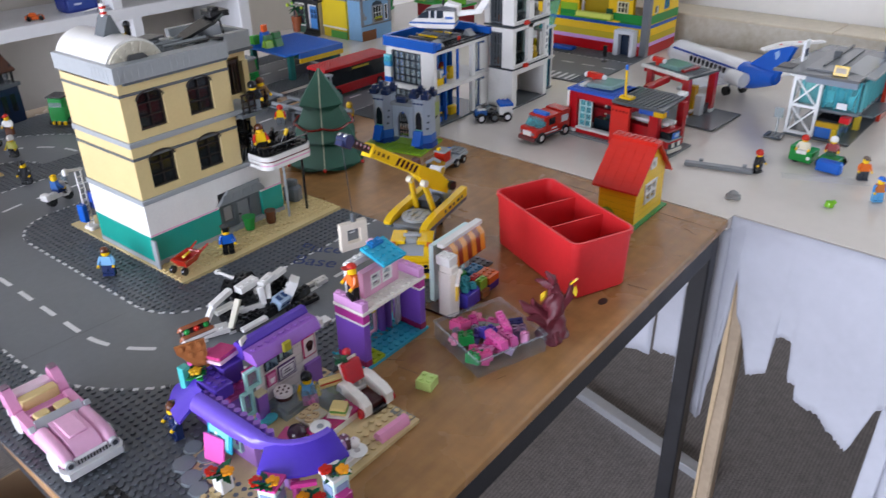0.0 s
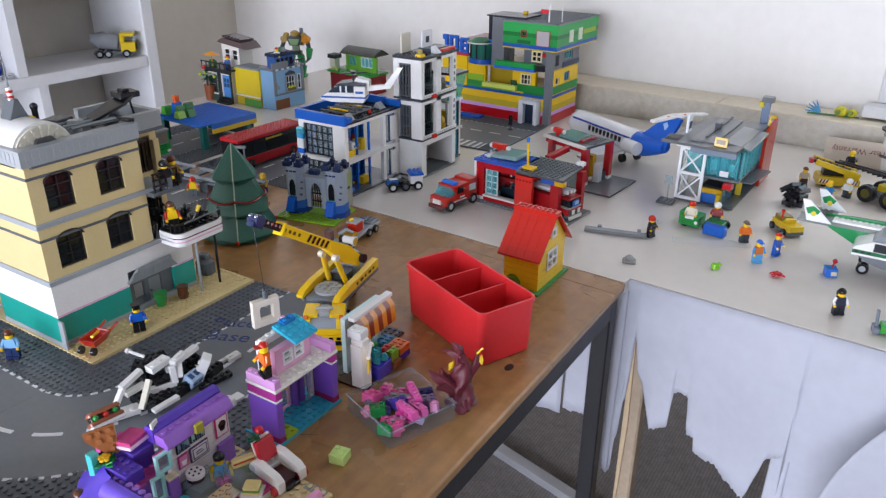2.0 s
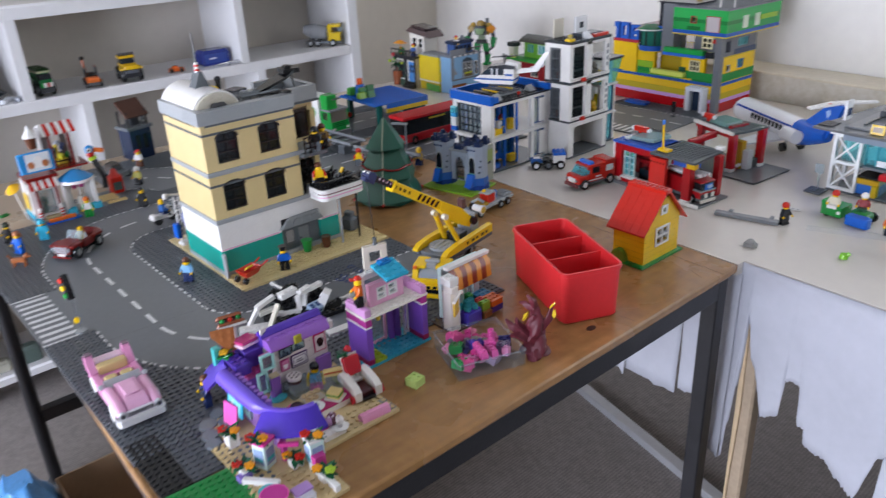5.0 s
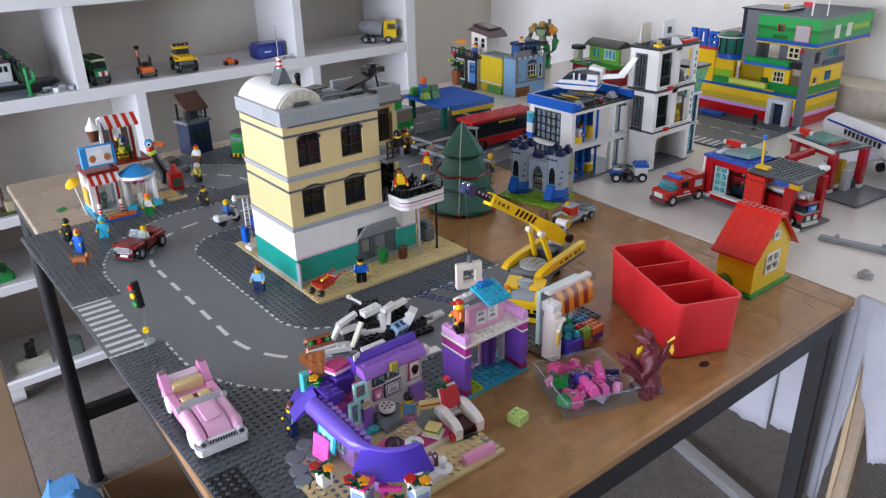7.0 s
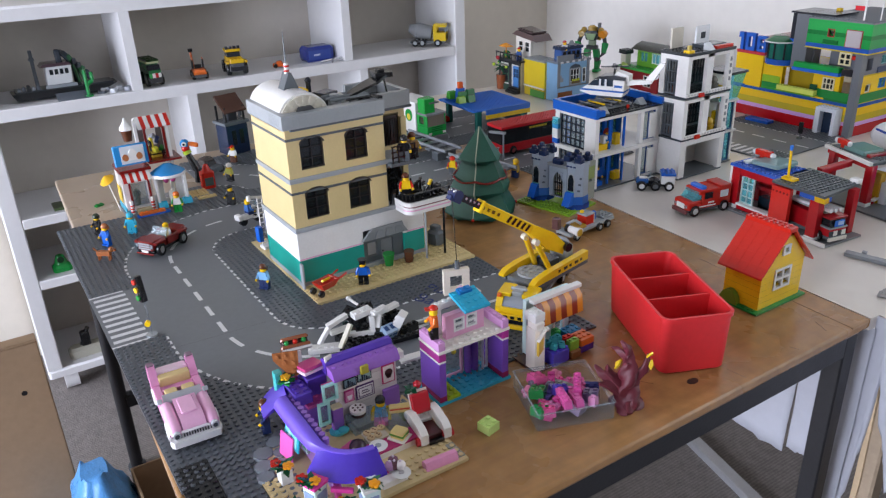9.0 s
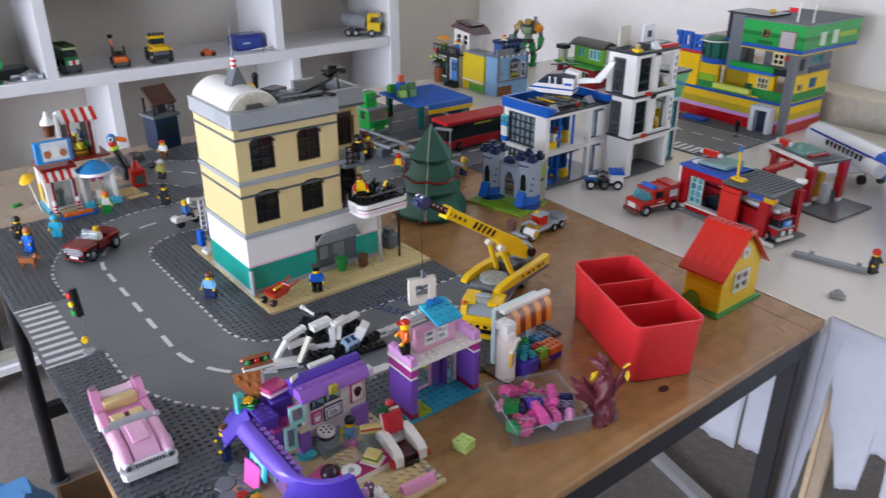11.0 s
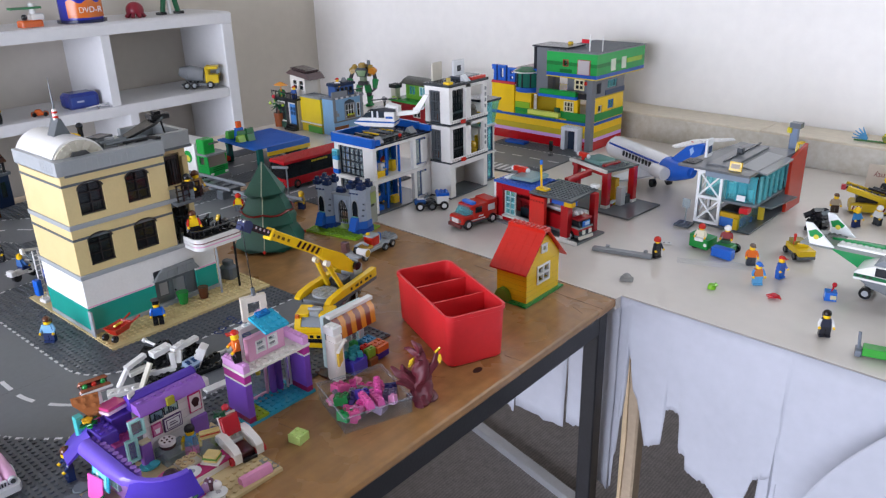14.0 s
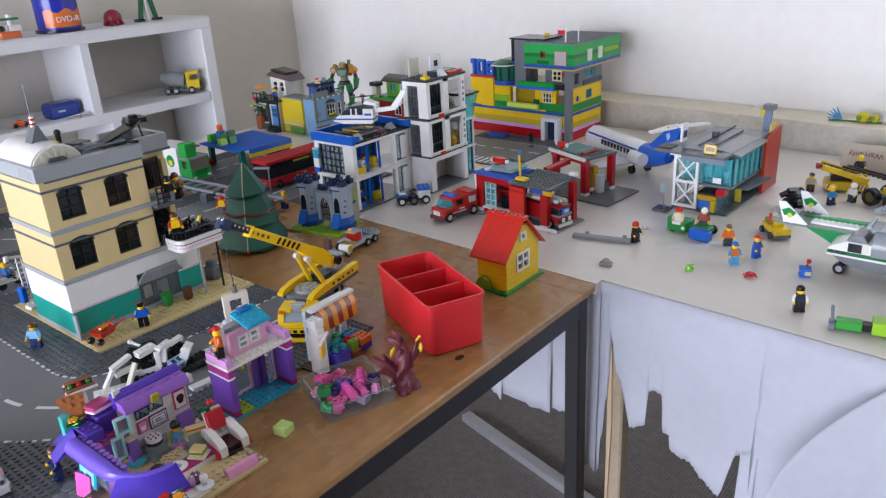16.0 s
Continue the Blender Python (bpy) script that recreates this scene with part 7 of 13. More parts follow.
    part("lamp_figure", G().cyl((-0.014, 0.030, 0.055), (-0.014, 0.030, 0.0625), 0.0016, 8).ball((-0.014, 0.030, 0.052), 0.003, 0, 8, 5), pl("d8c23a"), t, "yellow lamp")


gateway()
figure(-0.452, 0.4575, 0.0775, -20, BLACK, ORANGE, RED, "cap", None, "toy figure in orange with a red cap")


# ---- market stall ----
def stall():
    t = thing("market_stall", at(-0.433, 0.577, 0.0004, 2) @ Matrix.Diagonal((1.0, 0.86, 0.89, 1.0)), "white toy market stall with orange striped awning", "toy stall")
    part("floor_plate", G().box(-0.035, 0.008, -0.006, 0.060, 0, 0.0032), pl("4a2a22"), t, "dark brown plate")
    pil = part("pillar", G().prism([(-0.010, -0.006), (0.005, -0.006), (0.008, -0.002), (0.008, 0.008), (0.005, 0.0105), (-0.010, 0.0105)], 0.0033, 0.062, "z"), pl("e9e2d8"), t, "white bevelled pillar")
    part("pillar_block", G().soft(-0.010, 0.0065, -0.005, 0.0095, 0.0621, 0.0705, 0.0012), pl("e9e2d8"), pil)
    block(t, "pillar_top", -0.014, 0.004, -0.005, 0.012, 0.0706, 0.0815, WHITE, True)
    part("back_wall", G().wall_x(0.012, 0.090, 0.0033, 0.0815, -0.034, -0.028, [(0.026, 0.046, 0.012, 0.052), (0.060, 0.080, 0.018, 0.052)]), pl("d5ecea"), t, "pale aqua stall back")
    for y in (0.026, 0.060):
        f = lattice(t, "x", -0.0268, y, y + 0.020, 0.018, 0.052, 1, 1, WHITE, 0.002, 0.002, 0.0025)
        part("pane", G().box(-0.0275, -0.0270, y, y + 0.020, 0.018, 0.052), glass_clear, f)
    for i in range(8):
        y = 0.014 + i * 0.0098
        pts = [(-0.018, 0.0815), (-0.0115, 0.0745), (-0.0090, 0.0520), (-0.0068, 0.0520), (-0.0092, 0.0760), (-0.0162, 0.0835)]
        part("awning_stripe", G().prism(pts, y, y + 0.0097, "y"), pl("e0902c" if i % 2 else "84321a"), t)
    part("awning_edge", G(pose(-0.022, 0.010, 0.0837)).soft(0, 0.0085, 0, 0.086, 0, 0.0050, 0.0006), pl(WHITE), t)
    part("sign_arm", G().cyl((0.006, 0.012, 0.0590), (0.020, -0.016, 0.0590), 0.0022, 10).ball((0.0065, 0.012, 0.0590), 0.0036, 0, 10, 6), pl("efeae2"), t)
    part("hanging_sign", G(pose(0.0155, -0.0075, 0.0440, 0, 0, 26)).soft(-0.0015, 0.0015, -0.010, 0.0085, -0.0065, 0.0130, 0.0005), pl("e0b848"), t, "yellow hanging sign")
    crate = block(t, "crate", -0.012, 0.012, 0.020, 0.048, 0.0033, 0.0215, "4a3cae", True, "violet crate")
    gem = clear("gem_aqua", srgb("4ab0b8"), 0.1, 0.7)
    for i, (x, y, z) in enumerate(((-0.010, 0.022, 0.0233), (0.0, 0.024, 0.0233), (-0.008, 0.034, 0.0233), (0.002, 0.036, 0.0233), (-0.004, 0.028, 0.0300), (-0.012, 0.044, 0.0233))):
        part("gem", G(pose(x + 0.004, y + 0.004, z, 0, 0, 17 * i)).brick(-0.004, -0.004, 0, 1, 1, 2), gem, crate)
    crate = block(t, "crate", -0.008, 0.014, 0.052, 0.068, 0.0033, 0.0135, "8a5a34", label="brown crate of fruit bricks")
    for x, y, z, c in ((-0.004, 0.056, 0.0137, RED), (-0.004, 0.064, 0.0137, RED), (0.006, 0.056, 0.0137, "8ab83a"), (0.006, 0.064, 0.0137, "8ab83a")):
        part("fruit", G().brick(x - 0.004, y - 0.004, z, 1, 1, 4), pl(c), crate)
    block(t, "blue_crate", -0.010, 0.010, 0.072, 0.096, 0.0033, 0.0125, "43309a", label="violet crate")
    block(t, "orange_block", -0.010, 0.010, 0.072, 0.096, 0.0127, 0.0222, "e0702a", True, "orange block")
    block(t, "blue_plate", -0.026, -0.011, 0.070, 0.096, 0.0033, 0.0222, "3488b8", True)
    block(t, "green_block", -0.022, -0.013, 0.050, 0.060, 0.0033, 0.0310, "2c9a48", True)


stall()


# ---- crane lorry ----
def crane():
    ox, oy = -0.561, 0.700
    t = thing("crane_lorry", at(ox, oy, 0.0004, 0), "yellow toy crane lorry with a raised boom", "toy crane")
    L, T = pose(-0.012, -0.006, 0, 0, 0, -56), pose(-0.004, -0.002, 0.009, 0, 0, 12.6)    # lorry and turning deck
    lorry = part("chassis", G(L).soft(-0.085, 0.098, -0.020, 0.020, 0.010, 0.018, 0.001), pl(DGREY), t, "dark grey chassis")
    for x in (-0.07, -0.045, 0.035, 0.075):
        for y in (-0.0215, 0.0215):
            w = part("wheel", G(L).cyl((x, y - 0.0045, 0.0098), (x, y + 0.0045, 0.0098), 0.0096, 18), pl("1c1c1e"), t)
            part("wheel_rim", G(L).cyl((x, y - 0.0049, 0.0098), (x, y + 0.0049, 0.0098), 0.0052, 14), pl(LGREY), w)
    part("rear_bed", G(L).soft(-0.085, 0.045, -0.022, 0.022, 0.0182, 0.026, 0.001).studs(-0.08, -0.02, 15, 5, 0.026), pl("777d80"), t, "grey bed with studs")
    part("cab", G(L).soft(0.058, 0.100, -0.024, 0.024, 0.0182, 0.030, 0.001), pl(YEL), t, "yellow cab")
    for s in (-1, 1):
        part("cab_side", G(L).prism([(0.060, 0.0302), (0.099, 0.0302), (0.094, 0.0400), (0.060, 0.0400)], min(s * 0.0235, s * 0.0155), max(s * 0.0235, s * 0.0155), "y"), pl(YEL), t)
        part("cab_roof_beam", G(L).soft(0.060, 0.089, min(s * 0.0245, s * 0.007), max(s * 0.0245, s * 0.007), 0.0402, 0.0445, 0.0008), pl(YEL), t)
        part("orange_lamp", G(L).soft(0.088, 0.0935, min(s * 0.0235, s * 0.0185), max(s * 0.0235, s * 0.0185), 0.0402, 0.0440, 0.0006), pl(ORANGE), t)
    part("windscreen", G(L).prism([(0.070, 0.0304), (0.0975, 0.0304), (0.0945, 0.0352), (0.087, 0.0398), (0.070, 0.0398)], -0.0152, 0.0152, "y"), clear("windscreen_smoke", srgb("aab2ba"), 0.08, 0.8), t, "curved grey windscreen")
    part("roof_bracket", G(L).soft(0.066, 0.086, -0.0068, 0.0068, 0.0402, 0.0460, 0.001).cyl((0.076, -0.010, 0.0460), (0.076, 0.010, 0.0460), 0.0022, 8), pl(LGREY), t)
    part("bumper", G(L).soft(0.1002, 0.106, -0.025, 0.025, 0.005, 0.0105, 0.001).soft(0.1002, 0.105, -0.025, 0.025, 0.0175, 0.0235, 0.001), pl(YEL), t)
    part("grille", G(L).box(0.1002, 0.1035, -0.0245, 0.0245, 0.0107, 0.0173), pl(BLACK), t)
    for k in range(5):
        part("bumper_mark", G(L).box(0.1051, 0.1055, -0.02 + k * 0.009, -0.015 + k * 0.009, 0.0185, 0.0225), pl(BLACK), t)
    # turning deck
    deck = part("turning_deck", G(T).soft(-0.0188, 0.0188, -0.052, 0.055, 0.030, 0.0355, 0.0008), pl("6d7378"), t, "grey turning deck")
    part("pivot", G(T).cyl((0, 0, 0.0172), (0, 0, 0.0299), 0.016, 20), pl(BLACK), deck)
    part("round_plate", G(T).cyl((0.0, -0.026, 0.0357), (0.0, -0.026, 0.0388), 0.018, 22).studs(-0.016, -0.042, 4, 4, 0.0388, 0, 8, lambda a, b: math.hypot(a, b + 0.026) < 0.0165), pl("a3a8ab"), deck, "light grey round plate")
    for s in (-1, 1):
        a, b = sorted((s * 0.0205, s * 0.0292))
        beam = part("side_beam", G(T).prism([(-0.056, 0.034), (-0.056, 0.0375), (-0.048, 0.0420), (-0.024, 0.0448), (0.0, 0.0450), (0.0605, 0.0465), (0.0605, 0.034)], a, b, "x"), pl(YEL), t, "yellow side beam")
        part("beam_foot", G(T).box(a, b, -0.052, 0.060, 0.029, 0.0338), pl(DGREY), beam)
        for k in range(5):
            e = sorted((s * 0.0293, s * 0.0297))
            part("beam_mark", G(T).box(e[0], e[1], -0.006 + k * 0.012, -0.0015 + k * 0.012 + 0.003 * (k % 2), 0.0375, 0.0412), pl("4a3a18"), beam)
    part("engine", G(T).soft(-0.013, 0.013, 0.030, 0.050, 0.0357, 0.056, 0.002).soft(-0.010, 0.010, 0.034, 0.046, 0.0562, 0.064, 0.003), pl(LGREY), deck, "grey engine block")
    part("seat", G(T).soft(-0.012, 0.012, 0.0, 0.020, 0.0357, 0.047, 0.001), pl("3a3d42"), deck)
    # boom from its pivot to the head
    inv = Matrix.Translation((-ox, -oy, -0.0004))
    p, q = inv @ Vector((-0.543, 0.727, 0.073)), inv @ Vector((-0.541, 0.552, 0.184))
    p = p.lerp(q, 0.14)
    m = Matrix.Translation(p) @ (q - p).to_track_quat("X", "Z").to_matrix().to_4x4()
    n = (q - p).length
    boom = part("boom", G(m).soft(0.02, n * 0.80, -0.0062, 0.0062, -0.0068, 0.0062, 0.0008).prism([(-0.012, -0.013), (0.020, -0.015), (0.055, -0.007), (0.058, 0.0055), (0.02, 0.0075), (-0.008, 0.001)], -0.0070, 0.0070, "y"), pl(YEL), t, "yellow boom with dark stripes")
    part("boom_end", G(m).soft(n * 0.80, n * 0.825, -0.007, 0.007, -0.0078, 0.0072, 0.001), pl(YEL), boom)
    for s in (-1, 1):
        e = sorted((s * 0.0064, s * 0.0068))
        for k in range(5):
            x = 0.064 + k * 0.0085
            part("boom_stripe", G(m).prism([(x, -0.005), (x + 0.004, -0.005), (x + 0.0015, 0.004), (x - 0.0025, 0.004)], e[0], e[1], "y"), pl("33201c"), boom)
        for k in range(4):
            part("boom_mark", G(m).box(0.116 + k * 0.0085, 0.1195 + k * 0.0085 + 0.001 * (k % 2), e[0], e[1], -0.0025, 0.0015), pl("6a5218"), boom)
        part("lift_ram", G().cyl(T @ Vector((s * 0.012, -0.002, 0.037)), m @ Vector((0.046, s * 0.010, -0.012)), 0.0036, 10), pl(YEL), t)
        part("ram_head", G(m).cyl((0.046, s * 0.0072, -0.0125), (0.046, s * 0.014, -0.0125), 0.0042, 10), pl("d8d2c0"), t)
    part("boom_arm", G(m).box(n * 0.825, n, -0.0042, 0.0042, -0.0042, 0.0042), pl(BLACK), boom, "black inner boom")
    for k in range(4):
        part("arm_pin", G(m).cyl((n * 0.85 + k * 0.0065, -0.005, 0.001), (n * 0.85 + k * 0.0065, 0.005, 0.001), 0.0017, 8), chrome, boom)
    part("boom_head", G(m).cyl((n + 0.006, -0.007, 0.0), (n + 0.006, 0.007, 0.0), 0.0065, 14).soft(n - 0.003, n + 0.014, -0.005, 0.005, -0.008, -0.002, 0.001), pl("2a3358"), boom, "dark boom head with pulley")
    for s in (-1, 1):
        part("head_light", G(m).ball((n + 0.012, s * 0.004, 0.003), 0.0022, 0, 8, 5), chrome, boom)
    part("winch", G(m).cyl((-0.012, -0.0115, -0.002), (-0.012, 0.0115, -0.002), 0.006, 16), pl(BLACK), boom)
    tip, low = m @ Vector((n + 0.008, 0, -0.006)), inv @ Vector((-0.5325, 0.5405, 0.110))
    part("cable", G().cyl(tip, low, 0.0005, 6), pl(BLACK), t)
    hk = part("hook", G().cyl(low, low + Vector((0, 0, -0.008)), 0.0026, 8).ball(low + Vector((0, 0, -0.009)), 0.0034, 0, 8, 5), pl(DGREY), t, "grey hook")
    part("hook_ring", G().cyl(low + Vector((0, 0, -0.011)), low + Vector((0, 0, -0.021)), 0.0016, 8), pl(LGREY), hk)
    fr = G(inv @ at(-0.5320, 0.5385, 0.0695, 72))
    for x0, x1, z0, z1 in ((-0.0155, 0.0155, 0.0, 0.0075), (-0.0155, 0.0155, 0.0235, 0.031), (-0.0155, -0.008, 0.0075, 0.0235), (0.008, 0.0155, 0.0075, 0.0235)):
        fr.box(x0, x1, -0.0035, 0.0035, z0, z1)
    part("lifted_frame", fr, pl("e6ddcd"), t, "white square frame on the hook")


crane()


# ---- castle, paper tree, service truck ----
def castle():
    t = thing("castle_gate", at(-0.817, 0.957, 0.0004, 13) @ Matrix.Diagonal((0.80, 0.86, 1.0, 1.0)), "grey and blue toy castle gate on a lime plate", "toy castle")
    # faces -y; x along the front
    part("grass_plate", G().box(-0.080, 0.062, -0.063, 0.03, 0, 0.0034).studs(-0.078, -0.062, 17, 5, 0.0034), pl("86b02e"), t, "lime green plate")
    gy = pl("98a3b0")
    for x in (-0.062, 0.03):
        n = 8
        g = G()
        oct_ = [(x + 0.012 + 0.023 * math.cos(math.pi * (2 * i + 1) / n), -0.012 + 0.023 * math.sin(math.pi * (2 * i + 1) / n)) for i in range(n)]
        part("tower_foot", G().prism([(x + 0.012 + (a - x - 0.012) * 1.18, -0.012 + (b + 0.012) * 1.18) for a, b in oct_], 0.0035, 0.012, "z"), pl("1c3f88"), t, "blue tower foot")
        part("tower", G().prism(oct_, 0.0121, 0.080, "z"), gy, t, "grey eight-sided tower")
        part("slit_window", G().prism([(x + 0.005, 0.036), (x + 0.019, 0.036), (x + 0.019, 0.055), (x + 0.0165, 0.0625), (x + 0.012, 0.0655), (x + 0.0075, 0.0625), (x + 0.005, 0.055)], -0.0345, -0.0325, "y"), pl("151a24"), t, "dark arched window")
        part("sill", G().box(x + 0.004, x + 0.020, -0.0352, -0.0338, 0.030, 0.0355), pl("4f9a94"), t, "teal tile under the window")
        part("window_frame", G().prism([(x + 0.003, 0.034), (x + 0.021, 0.034), (x + 0.021, 0.056), (x + 0.0175, 0.065), (x + 0.012, 0.068), (x + 0.0065, 0.065), (x + 0.003, 0.056)], -0.0338, -0.0328, "y"), pl(LGREY), t)
        part("blue_course", G().prism([(x + 0.012 + (a - x - 0.012) * 1.06, -0.012 + (b + 0.012) * 1.06) for a, b in oct_], 0.0121, 0.026, "z"), pl("2f62b0"), t, "blue lower course")
        for k in range(3):
            part("stone_slot", G().box(x + 0.0262 + 0.0015 * k, x + 0.0312 + 0.0015 * k, -0.0305 + 0.0012 * k, -0.0270, 0.036 + k * 0.011, 0.0385 + k * 0.011), pl("5a626c"), t)
        part("blue_buttress", G().prism([(-0.052, 0.0122), (-0.034, 0.0122), (-0.034, 0.034), (-0.04, 0.034)], x + 0.003, x + 0.021, "x"), pl(BLUE), t, "blue sloped buttress")
        part("tower_rim", G().prism([(x + 0.012 + (a - x - 0.012) * 1.1, -0.012 + (b + 0.012) * 1.1) for a, b in oct_], 0.0801, 0.086, "z"), gy, t)
        for i in range(4):
            a = math.pi * (2 * i + 1) / 4
            cx, cy = x + 0.012 + 0.019 * math.cos(a), -0.012 + 0.019 * math.sin(a)
            part("merlon", G().soft(cx - 0.0085, cx + 0.0085, cy - 0.0075, cy + 0.0075, 0.0861, 0.0945, 0.001).soft(cx - 0.0045, cx + 0.0045, cy - 0.0045, cy + 0.0045, 0.0945, 0.100, 0.0012), pl("1c2a4c"), t, "dark blue battlement")
        for k in range(3):
            part("blue_line", G().box(x + 0.0004 + k * 0.0085, x + 0.0068 + k * 0.0085, -0.0362, -0.0350, 0.078, 0.0805), pl("1c2f5c"), t)
    part("gate_wall", G().wall_y(-0.03, 0.02, 0.0121, 0.068, -0.016, -0.004, [(-0.018, 0.008, 0.0122, 0.058)]), gy, t)
    for sx in (-1, 1):
        part("gate_arch", G().prism([(-0.005 + sx * 0.0005, 0.0575), (-0.005 + sx * 0.006, 0.055), (-0.005 + sx * 0.0105, 0.048), (-0.005 + sx * 0.0128, 0.039), (-0.005 + sx * 0.0128, 0.0582), (-0.005 + sx * 0.0005, 0.0592)][::sx], -0.0175, -0.006, "y"), gy, t, "arched gate head")
    g = G()
    for i in range(5):
        g.box(-0.0165 + i * 0.0055, -0.0150 + i * 0.0055, -0.012, -0.009, 0.0122, 0.057)
    for z in (0.022, 0.036):
        g.box(-0.018, 0.008, -0.0121, -0.0089, z, z + 0.002)
    part("portcullis", g, pl(BLACK), t, "black barred gate")
    block(t, "bridge_top", -0.03, 0.02, -0.022, 0.0, 0.0682, 0.0735, "868b8e")
    block(t, "merlon", -0.017, 0.007, -0.024, -0.010, 0.0737, 0.0835, "1c2a4c", c=0.003)
    part("side_wall", G().wall_x(-0.004, 0.028, 0.0121, 0.08, 0.050, 0.058, [(0.004, 0.018, 0.045, 0.072)]), pl("8f9488"), t)
    part("moss_panel", G().box(0.0582, 0.059, 0.0, 0.024, 0.05, 0.072), pl("8a9a5a"), t, "greenish window panel")


castle()


def paper_tree():
    t = thing("fir_tree", at(-0.868, 0.812, 0.0004, -46), "dark green toy fir tree with red garland", "toy tree")
    green = surface("tree_green", srgb("1a5644"), 0.45, 0.12, 30.0, 0.06, 200.0)
    n = 6
    for r0, r1, z0, z1 in ((0.066, 0.042, 0.006, 0.050), (0.0545, 0.026, 0.044, 0.106), (0.038, 0.0015, 0.096, 0.151)):
        g = G().cyl((0, 0, z0 + 0.004), (0, 0, z1), r0, n, 0, r1)
        for k in range(n):
            a = 2 * math.pi * k / n
            b = 2 * math.pi * (k + 1) / n
            pa, pb = (r0 * math.cos(a), r0 * math.sin(a)), (r0 * math.cos(b), r0 * math.sin(b))
            pm = ((pa[0] + pb[0]) / 2 * 1.02, (pa[1] + pb[1]) / 2 * 1.02)
            g.add([(pa[0], pa[1], z0 + 0.0042), (pb[0], pb[1], z0 + 0.0042), (pm[0], pm[1], z0 - 0.003)], [(0, 1, 2), (2, 1, 0)])
        part("skirt", g, green, t, "dark green folded skirt")
    part("trunk", G().cyl((0, 0, 0), (0, 0, 0.0098), 0.010, 8), pl(BROWN), t)
    for r0, r1, z0, z1 in ((0.0665, 0.0425, 0.010, 0.050), (0.055, 0.0265, 0.048, 0.106), (0.0385, 0.0018, 0.100, 0.151)):
        part("pale_seam", G().cyl((r0, 0, z0), (r1, 0, z1), 0.0010, 6), pl("a9b09a"), t, "pale seam of the skirt")
    for z, r in ((0.070, 0.0455),):
        for j in range(6):
            a0 = 2 * math.pi * j / 6
            g = G()
            for i in range(6):
                u, w = i / 6, (i + 1) / 6
                p = [(r * math.cos(a0 + x * 1.047), r * math.sin(a0 + x * 1.047), z - 0.004 * math.sin(math.pi * x)) for x in (u, w)]
                g.cyl(p[0], p[1], 0.0019, 6)
            part("garland", g, pl(DRED), t, "dark red garland")
    for k in range(n):
        a = radians(360 / n * k)
        part("bauble", G().ball((0.066 * math.cos(a), 0.066 * math.sin(a), 0.010), 0.003, 0, 8, 5), pl(RED), t)


paper_tree()


def service_truck():
    t = thing("flatbed_truck", at(-0.697, 0.893, 0.0004, 98), "small grey toy flatbed with a red box and searchlight", "toy truck")
    block(t, "bed", -0.050, 0.060, -0.015, 0.015, 0.009, 0.014, LGREY, c=0.001)
    for x in (-0.036, 0.020, 0.040):
        for y in (-0.0165, 0.0165):
            wheel(t, x, y, 0.0068, 0.005, LGREY)
    block(t, "red_box", -0.006, 0.014, -0.009, 0.009, 0.0142, 0.0295, RED, label="red box")
    block(t, "box_lid", -0.007, 0.015, -0.010, 0.010, 0.0297, 0.032, LGREY)
    block(t, "box_side", 0.0142, 0.016, -0.009, 0.009, 0.0142, 0.029, "d9d2c0")
    block(t, "tray", -0.036, -0.008, -0.013, 0.012, 0.0142, 0.0185, "b8902a", c=0.001)
    part("rear_step", G().soft(0.035, 0.059, -0.013, 0.013, 0.0142, 0.0178, 0.001).studs(0.035, -0.012, 3, 3, 0.0178), pl("8e9396"), t)
    part("searchlight", G().cyl((-0.046, -0.010, 0.021), (-0.046, -0.024, 0.021), 0.0056, 16).cyl((-0.046, -0.024, 0.021), (-0.046, -0.030, 0.0205), 0.0064, 16, 0, 0.0078), pl(WHITE), t, "white round searchlight")
    part("light_lens", G().cyl((-0.046, -0.0301, 0.0205), (-0.046, -0.0308, 0.0205), 0.006, 16), pl("c9a23a"), t, "amber lens")
    part("light_collar", G().cyl((-0.046, -0.004, 0.021), (-0.046, -0.0099, 0.021), 0.0062, 16), pl(BLACK), t)
    part("cable_drum", G().soft(-0.052, -0.042, 0.010, 0.022, 0.0142, 0.032, 0.001), pl("6a4c4a"), t, "dull red stowage box")
    part("hose", G().cyl((-0.030, 0.010, 0.019), (-0.022, 0.000, 0.026), 0.0025, 8).cyl((-0.022, 0.0, 0.026), (-0.016, -0.008, 0.0195), 0.0025, 8), pl(LGREY), t)
    block(t, "blue_lamp", 0.022, 0.028, -0.002, 0.004, 0.0142, 0.028, BLUE)
    block(t, "yellow_lamp", -0.004, 0.002, 0.001, 0.006, 0.0322, 0.036, YEL)


service_truck()


